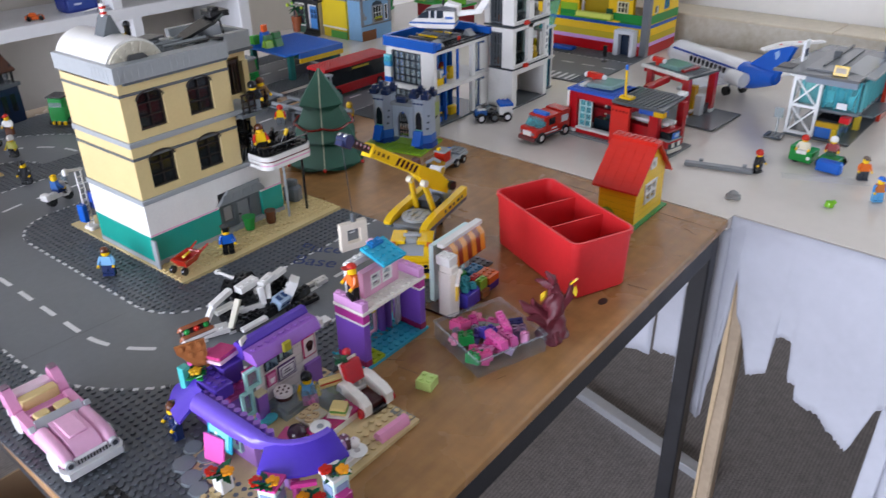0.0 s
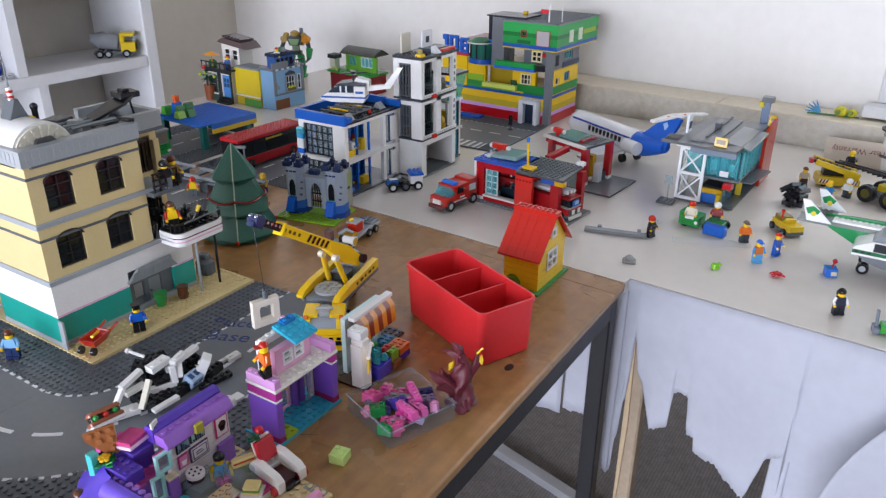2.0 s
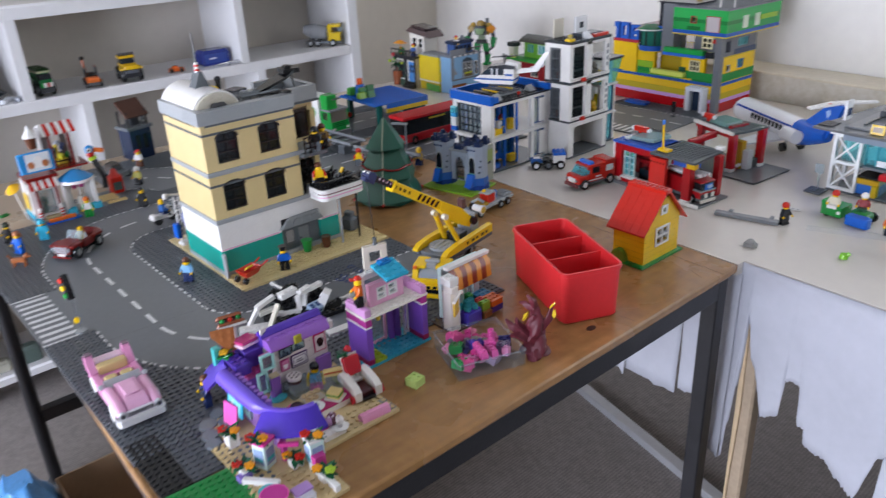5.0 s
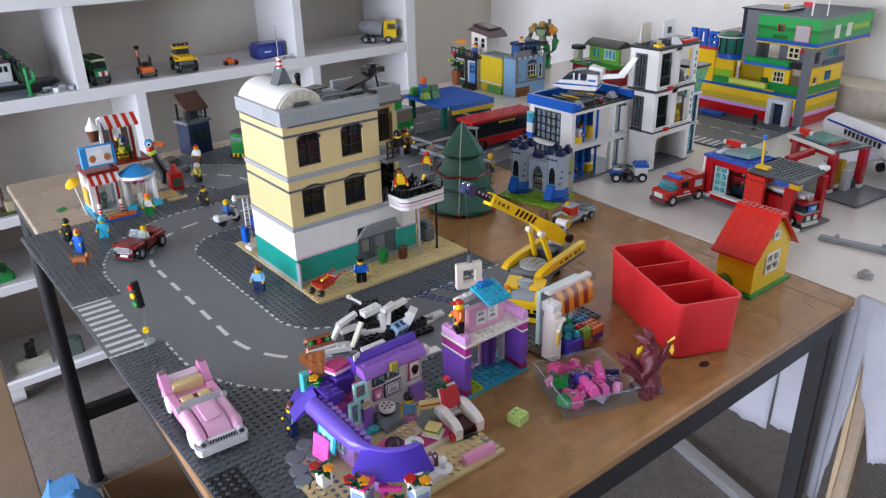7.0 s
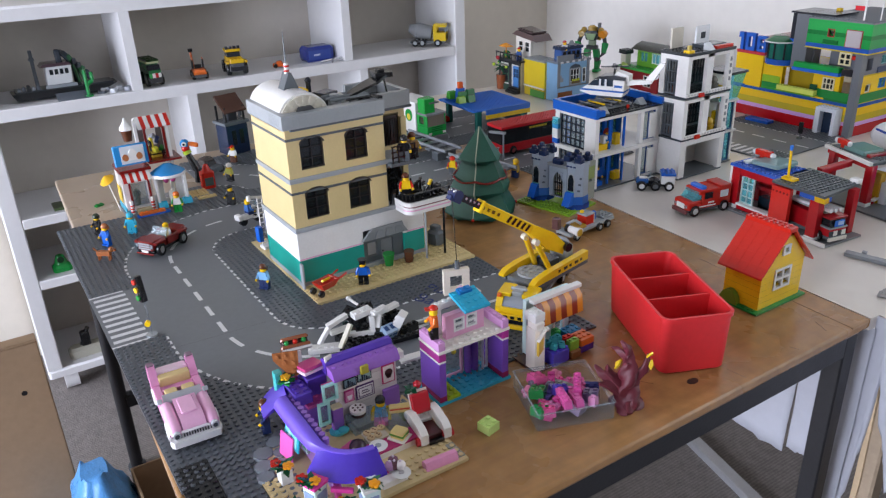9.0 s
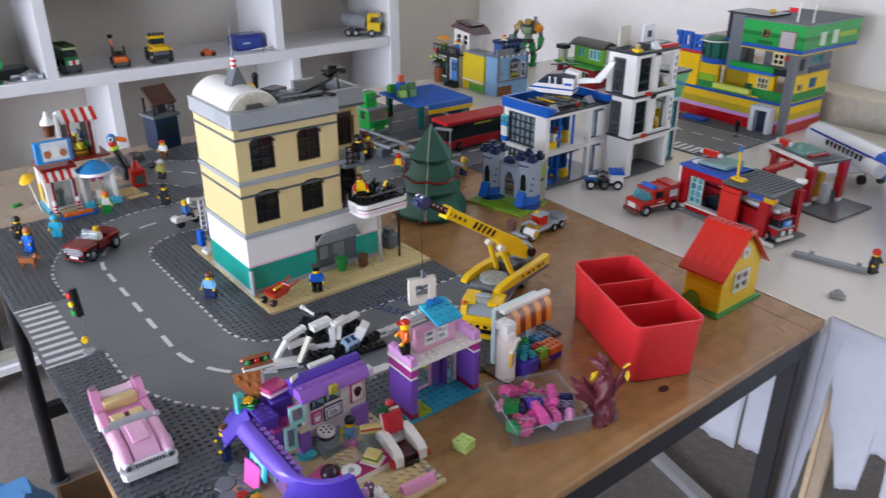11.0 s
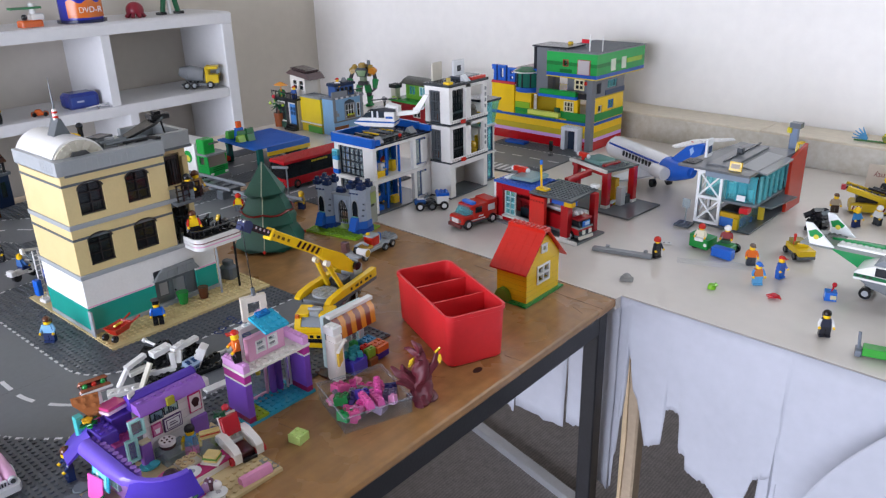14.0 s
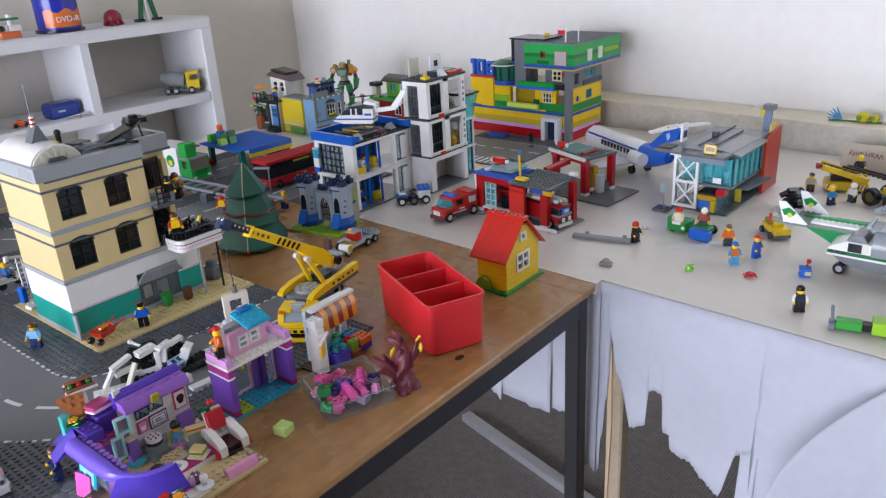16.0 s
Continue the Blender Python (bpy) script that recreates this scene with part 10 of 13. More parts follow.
    block(t, "grey_step", 0.106, 0.138, 0.228, 0.246, 0.0034, 0.020, "4c5256")


fire_station()


def fire_engine():
    t = thing("fire_engine", at(-0.493, 1.171, 0.0038, -12) @ Matrix.Diagonal((0.86, 0.88, 0.84, 1.0)), "red toy fire engine parked under the roof", "toy lorry")
    block(t, "chassis", -0.05, 0.072, -0.019, 0.019, 0.006, 0.012, DGREY)
    for x in (-0.035, 0.05):
        for y in (-0.0195, 0.0195):
            wheel(t, x, y, 0.0095, 0.007, "d8dadb")
    block(t, "body", -0.05, 0.03, -0.0195, 0.0195, 0.0122, 0.044, "a3141c")
    block(t, "cab", 0.0302, 0.070, -0.0195, 0.0195, 0.0122, 0.026, "b3161e", c=0.001)
    block(t, "cab_band", 0.0302, 0.072, -0.0202, 0.0202, 0.0262, 0.0290, "8d9294")
    part("windscreen", G().prism([(0.046, 0.0292), (0.071, 0.0292), (0.066, 0.0440), (0.046, 0.0440)], -0.0165, 0.0165, "y"), glass_dark, t, "dark windscreen")
    for s in (-1, 1):
        part("cab_pillar", G().box(0.034, 0.046, min(s * 0.0165, s * 0.0195), max(s * 0.0165, s * 0.0195), 0.0292, 0.0440), pl("b3161e"), t)
    block(t, "cab_roof", 0.0302, 0.070, -0.0195, 0.0195, 0.0442, 0.0475, "9a141c", c=0.001)
    part("blue_badge", G().box(0.0712, 0.0722, -0.010, 0.010, 0.0300, 0.0420), pl("2f6fd0"), t, "blue front panel")
    part("badge_tile", G().box(0.0723, 0.0728, -0.0035, 0.0085, 0.0330, 0.0400), pl("a8c4e8"), t)
    for i in range(4):
        part("check_tile", G().box(0.0702, 0.0714, -0.018 + i * 0.009, -0.0095 + i * 0.009, 0.0125, 0.0215), pl("dedad2" if i % 2 else "2f2c34"), t)
    block(t, "bumper", 0.0702, 0.0745, -0.0195, 0.0195, 0.004, 0.0105, "d6d2c6")
    for y in (-0.010, 0.0, 0.010):
        part("white_ladder", G().cyl((-0.03, y, 0.0520), (0.060, y * 1.1, 0.0560), 0.0036, 10), pl("e6e7e8"), t, "white ladder rail on the roof")
    for k in range(5):
        part("ladder_rung", G().box(-0.022 + 0.017 * k, -0.018 + 0.017 * k, -0.011, 0.011, 0.0515, 0.0535), pl("c9ccd0"), t)
    block(t, "ladder_foot", -0.04, 0.05, -0.012, 0.012, 0.0477, 0.0500, "9aa0a2")


fire_engine()
figure(-0.668, 1.262, 0.0005, 0, BLACK, YEL, BLACK, "cap", None, "toy fireman in yellow behind the station")
figure(-0.640, 1.275, 0.0005, 10, BLACK, "26292c", YEL, "helmet", None, "toy fireman with a yellow helmet")


def block_tower():
    t = thing("block_tower", at(-1.010, 1.700, 0.0006, -2), "tall tower of bright yellow, green and red toy bricks", "toy building")
    # front faces -y; x 0..0.275, depth 0.15 to +y
    W, Dp = 0.275, 0.15
    lay = ((0.0, 0.022, "b5121c"), (0.0222, 0.031, "d9a6e0"), (0.0312, 0.0455, "c9b32a"), (0.0457, 0.0625, YEL), (0.0627, 0.070, "2257b0"))
    for z0, z1, c in lay:
        part("course", G().wall_y(0, W - 0.014, z0, z1, 0, 0.012, [] if z0 > 0.06 else [(0.212, 0.252, 0, 0.058)]), pl(c), t, "course of coloured bricks")
        part("side_course", G().box(W - 0.012, W, 0.0125, Dp, z0, z1), pl(c), t)
    part("corner_pillar", G().box(W - 0.0138, W + 0.002, -0.003, 0.0122, 0, 0.178), pl("73777c"), t, "grey corner pillar")
    # door porch
    part("porch", G().soft(0.206, 0.218, -0.026, -0.0005, 0, 0.060, 0.0008).soft(0.246, 0.254, -0.026, -0.0005, 0, 0.060, 0.0008).box(0.2181, 0.2459, -0.026, -0.0005, 0.052, 0.060).studs(0.208, -0.024, 5, 3, 0.060), pl("dfe3ea"), t, "white porch")
    d = part("door", G().box(0.2183, 0.2457, -0.012, -0.009, 0, 0.0518), pl("223046"), t, "dark glazed door")
    part("door_handle", G().box(0.241, 0.243, -0.0135, -0.0122, 0.024, 0.03), pl(YEL), d)
    # second storey: yellow with green patches and an open balcony
    z = 0.0702
    part("yellow_wall", G().wall_y(0, 0.235, z, 0.128, 0.0, 0.012, [(0.094, 0.172, z, 0.126)]), pl(YEL), t, "yellow brick wall")
    part("low_yellow", G().box(0.0, 0.042, -0.004, -0.0003, z, 0.143), pl(YEL), t)
    # Darkened copy of the wall yellow paints the shade in the balcony recess.
    part("balcony_back", G().box(0.09, 0.18, 0.03, 0.036, z, 0.126), pl("b59a1e"), t, "back wall in yellow darkened as recess shade")
    for x0, x1, z0, z1, c in ((0.044, 0.09, 0.0865, 0.102, "8fbf2e"), (0.044, 0.09, 0.0765, 0.0862, GREEN), (0.172, 0.26, 0.0745, 0.0925, GREEN), (0.044, 0.172, z, 0.0762, "2f9a3a"), (0.205, 0.26, z, 0.0743, "1f7a36")):
        part("green_patch", G().box(x0, x1, -0.0022, -0.0002, z0, z1), pl(c), t, "green bricks in the wall")
    part("balcony_rail", G().box(0.096, 0.190, -0.018, -0.006, 0.078, 0.0885).studs(0.096, -0.016, 11, 1, 0.0885), pl("d7e36a"), t, "pale lime balcony rail")
    part("balcony_slab", G().box(0.094, 0.192, -0.02, -0.0022, 0.0765, 0.0778), pl("8fbf2e"), t)
    part("balcony_box", G().box(0.17, 0.186, -0.0055, -0.0023, 0.079, 0.1), pl(DGREEN), t)
    f = glazed(t, "y", -0.0012, 0.196, 0.224, 0.0925, 0.119, 3, 2, "e9dfb4", glass_dark, 0.002, 0.0028)
    part("right_yellow", G().wall_x(0.0125, Dp, z, 0.128, W - 0.012, W, [(0.03, 0.05, 0.092, 0.11), (0.075, 0.105, 0.096, 0.118)]), pl(YEL), t)
    part("right_green", G().box(W + 0.0002, W + 0.0016, 0.0125, Dp, 0.0725, 0.0915), pl(GREEN), t)
    glazed(t, "x", W - 0.004, 0.03, 0.05, 0.092, 0.11, 1, 1, "e6e6de", glass_dark)
    glazed(t, "x", W - 0.004, 0.075, 0.105, 0.096, 0.118, 2, 1, "3a6fb8", glass_teal)
    part("deck", G().box(0.0, W, 0.0125, Dp, 0.1282, 0.131), pl("c9a91e"), t)
    # third storey: grey, open front with a green planter
    z = 0.1312
    part("grey_wall", G().wall_y(0.148, 0.2605, z, 0.178, 0.020, 0.028, [(0.150, 0.19, z + 0.004, 0.172)]), pl("6b6f76"), t, "dark grey recessed wall")
    glazed(t, "y", 0.0185, 0.212, 0.24, 0.145, 0.172, 2, 2, "efe6b8", glass_dark, 0.003, 0.0035)
    block(t, "red_brick", 0.243, 0.258, 0.0125, 0.0195, 0.16, 0.168, RED)
    part("planter", G().box(0.128, 0.236, -0.014, 0.002, 0.1335, 0.144).studs(0.128, -0.014, 13, 2, 0.144), pl("1fa04a"), t, "green planter rail")
    part("blue_rail", G().box(0.126, 0.238, -0.016, 0.004, 0.1265, 0.1332), pl("2f6fd0"), t)
    part("black_rail", G().box(0.238, 0.2605, -0.006, 0.002, 0.1285, 0.142), pl("26282c"), t)
    part("right_grey", G().wall_x(0.0125, Dp, z, 0.178, W - 0.012, W, [(0.02, 0.04, 0.14, 0.165), (0.07, 0.115, 0.148, 0.168)]), pl("6b6f76"), t)
    part("right_dark", G().box(W + 0.0002, W + 0.0018, 0.06, Dp, 0.1315, 0.144), pl("33425e"), t)
    glazed(t, "x", W - 0.004, 0.07, 0.115, 0.148, 0.168, 3, 1, "6fa8a8", glass_teal)
    part("red_line", G().box(0.0, W + 0.001, 0.0126, Dp, 0.1732, 0.1782), pl("a5242c"), t)
    # grey tower shaft
    part("shaft", G().soft(0.112, 0.147, -0.004, 0.05, 0.128, 0.2445, 0.0006), pl("73777c"), t, "grey lift shaft")
    part("shaft_side", G().box(0.1, 0.1118, 0.0, 0.05, 0.19, 0.2445), pl("23252c"), t)
    block(t, "shaft_blue", 0.098, 0.1118, -0.003, 0.01, 0.178, 0.1898, BLUE)
    part("shaft_roof", G(pose(0, 0, 0.2447, 0, 0, 0)).box(0.094, 0.2, 0.0, 0.08, 0.0, 0.0035), pl("2d3036"), t)
    # round dark-green bay
    n = 8
    arc = [(0.078 - 0.03 * math.cos(math.pi * i / n), 0.006 - 0.024 * math.sin(math.pi * i / n)) for i in range(n + 1)]
    part("bay_glass", G().prism(arc, 0.1425, 0.183, "z"), clear("bay_green_glass", srgb("2d7f6e"), 0.08, 0.6), t, "dark green glass bay")
    for i in range(0, n + 1, 2):
        x, y = arc[i]
        part("bay_mullion", G().cyl((x, y - 0.001, 0.1425), (x, y - 0.001, 0.183), 0.0022, 6), pl("2a2d33"), t)
    part("bay_sill", G().prism([(0.078 + (x - 0.078) * 1.12, 0.006 + (y - 0.006) * 1.12) for x, y in arc], 0.130, 0.1422, "z"), pl("2257b0"), t, "blue sill")
    part("bay_roof", G().cyl((0.078, 0.0, 0.1832), (0.078, 0.0, 0.194), 0.034, 12, 0, 0.016), pl("1c6a3c"), t, "green domed roof")
    part("bay_trim", G().cyl((0.078, 0.0, 0.1802), (0.078, 0.0, 0.1831), 0.0345, 12), pl("dfe6dc"), t)
    # blue brick-built shapes on the left wing
    bl = pl("2a62c4")
    part("blue_post", G().box(-0.030, -0.022, 0.0, 0.008, 0.15, 0.19).box(-0.036, -0.0302, 0.0, 0.008, 0.178, 0.19), bl, t, "blue upright brick shape")
    part("blue_loop", G().wall_y(-0.016, 0.010, 0.15, 0.19, 0.0, 0.008, [(-0.008, 0.002, 0.158, 0.182)]), bl, t, "blue looped brick shape")
    part("blue_loop", G().wall_y(0.016, 0.040, 0.15, 0.186, 0.0, 0.008, [(0.024, 0.034, 0.157, 0.164), (0.024, 0.034, 0.171, 0.179)]), bl, t, "blue looped brick shape")
    part("shape_base", G().box(-0.036, 0.042, -0.002, 0.01, 0.1432, 0.1498), pl("c23a44"), t)
    part("wing_top", G().box(-0.036, -0.0002, 0.0, 0.04, z - 0.06, 0.143), pl(YEL), t)
    for z0, z1, c in lay:
        part("wing_course", G().box(-0.036, -0.0002, 0.0, 0.04, z0, z1), pl(c), t)
    # green top storey, overhanging
    x0, x1, y1 = 0.148, 0.292, 0.215
    for za, zb, c in ((0.178, 0.1805, "d8c23a"), (0.1807, 0.189, "2257b0"), (0.1892, 0.2075, "1e9a46"), (0.2077, 0.2155, "157a36"), (0.2157, 0.2385, "23a84e")):
        part("green_course", G().wall_y(x0, x1, za, zb, -0.012, -0.002, [(0.196, 0.212, 0.205, 0.222)] if za > 0.2 else []).box(x1 - 0.010, x1, -0.002, y1, za, zb).box(x0, x1 - 0.0102, -0.0018, y1, za, za + 0.002), pl(c), t, "course of green bricks")
    part("grey_panel", G().box(0.24, 0.272, -0.0145, -0.0122, 0.190, 0.223), pl("b9b2b2"), t, "pale panel with red edge")
    part("panel_edge", G().box(0.238, 0.274, -0.0134, -0.0124, 0.189, 0.2245), pl("a03a3a"), t)
    part("green_patch", G().box(0.188, 0.222, -0.0138, -0.0121, 0.191, 0.199), pl("0f6a2e"), t)
    lattice(t, "y", -0.0115, 0.196, 0.212, 0.205, 0.222, 1, 1, "8a3a2e", 0.002, 0.003, 0.0025)
    for y, h in ((0.05, 0.03), (0.10, 0.03)):
        part("white_window", G().box(x1 + 0.0002, x1 + 0.002, y, y + 0.02, 0.194, 0.222), pl("cfe0c8"), t, "pale window strip")
    part("lime_patch", G().box(x1 + 0.0002, x1 + 0.0014, 0.125, 0.2, 0.205, 0.216), pl("8fbf2e"), t)
    part("roof", G().box(x0 - 0.002, x1 + 0.002, -0.014, y1 + 0.002, 0.2387, 0.242).studs(x0, -0.014, 18, 28, 0.242), pl("6d7377"), t, "grey studded flat roof")
    fl = part("flag_pole", G().cyl((0.262, 0.0, 0.242), (0.262, 0.0, 0.272), 0.0018, 8).cyl((0.262, 0.0, 0.272), (0.262, 0.0, 0.281), 0.003, 10), pl(WHITE), t)
    part("flag", G().box(0.24, 0.26, -0.001, 0.001, 0.262, 0.271), pl("d02030"), fl, "small red flag")
    part("antenna", G().cyl((0.285, 0.02, 0.242), (0.285, 0.02, 0.278), 0.0013, 8), pl(WHITE), t)
    block(t, "roof_lamp", 0.16, 0.17, 0.06, 0.07, 0.2483, 0.254, "e0b828")


block_tower()
g = G().cyl((0, 0, 0), (0, 0, 0.012), 0.001, 6, 0).soft(-0.004, 0.004, -0.0035, 0.0035, 0.012, 0.036, 0.0008, 1).cyl((0, 0, 0), (0, 0, 0.002), 0.006, 10, 0)
solo("traffic_light", g, [pl(DGREY), pl(BLACK)], at(-0.79, 1.60, TH + 0.001, 10), "small black toy traffic light", "traffic light")
g = G().soft(-0.03, 0.03, -0.012, 0.012, 0, 0.0064, 0.0006).studs(-0.028, -0.008, 7, 2, 0.0064)
solo("toy_plate", g, pl("2257b0"), at(-0.93, 1.655, TH + 0.0019, 0), "flat blue toy plate on the road", "toy plate")


def airliner():
    p, q = Vector((-0.655, 1.640, 0)), Vector((-0.411, 1.499, 0))
    d = p - q
    t = thing("airliner", at(q.x, q.y, 0.0004, math.degrees(math.atan2(d.y, d.x))), "white and blue toy airliner with swept tail", "toy plane")
    L = d.length
    n = 14

    def hull(x0, x1, r0, r1, z0, z1, mat, name, label="", m=6):
        v, f = [], []
        for i in range(m + 1):
            u = i / m
            x, r, z = x0 + (x1 - x0) * u, r0 + (r1 - r0) * u ** 1.4, z0 + (z1 - z0) * u ** 1.4
            v += [(x, r * math.cos(2 * math.pi * k / n), z + r * math.sin(2 * math.pi * k / n)) for k in range(n)]
        for i in range(m):
            f += [(i * n + k, i * n + (k + 1) % n, (i + 1) * n + (k + 1) % n, (i + 1) * n + k) for k in range(n)]
        f += [tuple(range(n - 1, -1, -1)), tuple(range(m * n, (m + 1) * n))]
        part(name, G().add(v, f), mat, t, label)
    hull(0.05, L - 0.035, 0.026, 0.026, 0.044, 0.044, pl("e8e8ea"), "fuselage", "white fuselage", 2)
    hull(L - 0.0348, L, 0.026, 0.008, 0.044, 0.037, pl("e8e8ea"), "nose")
    hull(0.0498, -0.03, 0.026, 0.012, 0.044, 0.056, pl("1f5fc4"), "tail_cone", "bright blue tail")
    for s in (-1, 1):
        for i in range(9):
            x = 0.075 + i * 0.0125
            part("cabin_window", G().soft(x, x + 0.0072, min(s * 0.0240, s * 0.0268), max(s * 0.0240, s * 0.0268), 0.043, 0.0535, 0.0006), pl("111826"), t)
        part("blue_line", G().box(0.052, L - 0.04, min(s * 0.0215, s * 0.0252), max(s * 0.0215, s * 0.0252), 0.0560, 0.0590), pl("1f45a8"), t)
        part("wing", G().prism([(0.06, s * 0.02), (0.125, s * 0.02), (0.075, s * 0.135), (0.055, s * 0.135)], 0.026, 0.030, "z"), pl("e2e4e6"), t)
        part("engine", G().cyl((0.012, s * 0.034, 0.046), (0.05, s * 0.034, 0.046), 0.0135, 16), pl("e4e4e2"), t, "white jet engine")
        part("engine_ring", G().cyl((0.0501, s * 0.034, 0.046), (0.052, s * 0.034, 0.046), 0.0105, 16), pl("6a6e72"), t)
        part("wheel", G().cyl((0.07, s * 0.02 - 0.004, 0.009), (0.07, s * 0.02 + 0.004, 0.009), 0.009, 14), pl(BLACK), t)
        part("wheel_leg", G().cyl((0.07, s * 0.016, 0.009), (0.07, s * 0.014, 0.024), 0.0022, 8), pl(LGREY), t)
        part("tailplane", G().prism([(-0.052, s * 0.002), (-0.03, s * 0.002), (-0.05, s * 0.068), (-0.062, s * 0.068)], 0.1206, 0.124, "z"), pl("eceae6"), t, "white tailplane with studs")
        for i in range(5):
            part("red_dot", G().cyl((-0.045 - 0.003 * i, s * (0.01 + 0.011 * i), 0.1241), (-0.045 - 0.003 * i, s * (0.01 + 0.011 * i), 0.1252), 0.0022, 8), pl("d0403a" if i == 1 else "eceae6"), t)
    part("front_wheel", G().cyl((L - 0.05, -0.003, 0.008), (L - 0.05, 0.003, 0.008), 0.008, 14), pl(BLACK), t)
    part("front_leg", G().cyl((L - 0.05, 0, 0.008), (L - 0.05, 0, 0.022), 0.002, 8), pl(LGREY), t)
    part("tail_fin", G().prism([(-0.030, 0.050), (0.040, 0.066), (-0.030, 0.1204), (-0.064, 0.1204)], -0.004, 0.004, "y"), pl("1f5fc4"), t, "blue swept tail fin")
    part("fin_emblem", G().prism([(-0.034, 0.100), (-0.026, 0.090), (-0.020, 0.102), (-0.030, 0.108)], -0.0046, 0.0046, "y"), pl("9fc0e6"), t, "pale bird-like emblem")


airliner()


def terminal():
    t = thing("airport_terminal", at(-0.333, 1.348, 0.0006, -2) @ pose(0.008, 0.016, 0) @ Matrix.Diagonal((0.84, 0.84, 1.0, 1.0)), "grey roofed toy airport terminal with teal glass", "toy building")
    # x along the front 0..0.13, y to 0.27
    part("floor_plate", G().box(0.0, 0.125, -0.004, 0.24, 0, 0.0034), pl(DGREY), t)
    # white lattice tower panel
    g = G()
    for x in (0.0, 0.05):
        g.box(x, x + 0.006, -0.003, 0.003, 0.0036, 0.100)
    for z in (0.0036, 0.05, 0.096):
        g.box(0.006, 0.05, -0.003, 0.003, z, z + 0.0045)
    for z in (0.008, 0.0545):
        g.cyl((0.006, 0, z), (0.05, 0, z + 0.041), 0.0019, 6).cyl((0.05, 0, z), (0.006, 0, z + 0.041), 0.0019, 6)
    part("lattice_panel", g, pl("eef0f0"), t, "white cross-braced panel")
    block(t, "panel_head", -0.008, 0.03, -0.008, 0.006, 0.1002, 0.109, "e6e8e8")
    g = G()
    for y in (0.0, 0.06):
        g.box(-0.001, 0.005, y + 0.004, y + 0.01, 0.0036, 0.100)
    g.cyl((0.002, 0.01, 0.008), (0.002, 0.064, 0.05), 0.0019, 6).cyl((0.002, 0.01, 0.05), (0.002, 0.064, 0.008), 0.0019, 6).cyl((0.002, 0.01, 0.054), (0.002, 0.064, 0.096), 0.0019, 6).cyl((0.002, 0.01, 0.096), (0.002, 0.064, 0.054), 0.0019, 6)
    part("side_lattice", g, pl("eef0f0"), t)
    # glass front, two storeys
    tg = clear("terminal_glass", srgb("9ff0f6"), 0.03, 0.16)
    part("upper_glass", G().box(0.01, 0.118, 0.022, 0.024, 0.052, 0.098), tg, t, "teal glass front")
    for x in (0.0575, 0.078, 0.098, 0.117):
        part("mullion", G().cyl((x, 0.0215, 0.05), (x, 0.0215, 0.1), 0.0018, 6), pl("3f9aa8"), t)
    part("storey_deck", G().box(0.0, 0.125, 0.01, 0.235, 0.0465, 0.0505), pl("6b7176"), t)
    part("lower_glass", G().box(0.10, 0.102, 0.0, 0.12, 0.0036, 0.046), clear("lower_glass", srgb("b4d4d2"), 0.05, 0.2), t, "pale lower glass")
    part("side_glass", G().box(0.119, 0.121, 0.03, 0.2, 0.052, 0.098), tg, t, "teal glass side")
    for y in (0.03, 0.06, 0.09, 0.12, 0.15, 0.18):
        part("side_mullion", G().soft(0.1212, 0.126, y, y + 0.006, 0.0508, 0.1, 0.0005), clear("mullion_glass", srgb("8fd8dc"), 0.04, 0.35), t)
    # These two walls are paled to put the glass's bright reflection into colour.
    part("rear_wall", G().box(0.0, 0.11, 0.225, 0.232, 0.0036, 0.1), pl("9aa0a2"), t)
    part("bright_inner_wall", G().box(0.03, 0.036, 0.13, 0.2, 0.0508, 0.1), pl("dcecf0"), t)
    # baggage belt and carts in the open ground floor
    block(t, "belt_base", 0.052, 0.096, 0.004, 0.05, 0.0036, 0.022, "2f74d0")
    block(t, "belt", 0.05, 0.098, 0.0, 0.054, 0.0222, 0.031, "c9a01e", label="yellow baggage belt")
    block(t, "dark_belt", 0.054, 0.094, 0.006, 0.048, 0.0312, 0.035, BLACK)
    block(t, "yellow_block", 0.088, 0.098, -0.006, 0.006, 0.0036, 0.024, "d8b81e")
    block(t, "red_counter", 0.098, 0.116, -0.006, 0.016, 0.0362, 0.046, "c4202a")
    part("white_print", G().box(0.086, 0.104, 0.004, 0.006, 0.056, 0.066), pl("e6e8ea"), t)
    for k, (x, y, z, w, h, c) in enumerate(((0.044, 0.060, 0.0507, 0.020, 0.020, "b9e4ea"), (0.070, 0.050, 0.0507, 0.014, 0.026, "6fc4d4"), (0.092, 0.044, 0.0507, 0.012, 0.018, "d8e6ea"), (0.050, 0.110, 0.0507, 0.034, 0.024, "9fd6e0"), (0.104, 0.090, 0.0036, 0.012, 0.030, "e0c23a"), (0.076, 0.066, 0.0036, 0.022, 0.026, "b5c4c8"), (0.060, 0.120, 0.0036, 0.030, 0.034, "8fa4ac"))):
        block(t, "counter" if z < 0.01 else "partition", x, x + w, y, y + 0.008, z, z + h, c)
    for k in range(4):
        part("brace", G().cyl((0.058 + 0.015 * k, 0.034, 0.052), (0.070 + 0.015 * k, 0.034, 0.096), 0.0012, 6), pl("a6dfe6"), t)
    for k in range(4):
        part("inner_seat", G().soft(0.056 + 0.012 * k, 0.065 + 0.012 * k, 0.062, 0.071, 0.0036, 0.013, 0.0008), pl("2f6fd0" if k % 2 else "d8b81e"), t)
    # roof
    part("roof", G().prism([(-0.034, -0.032), (0.122, -0.036), (0.126, 0.225), (-0.004, 0.225)], 0.1092, 0.1135, "z"), pl("66696b"), t, "grey flat roof")
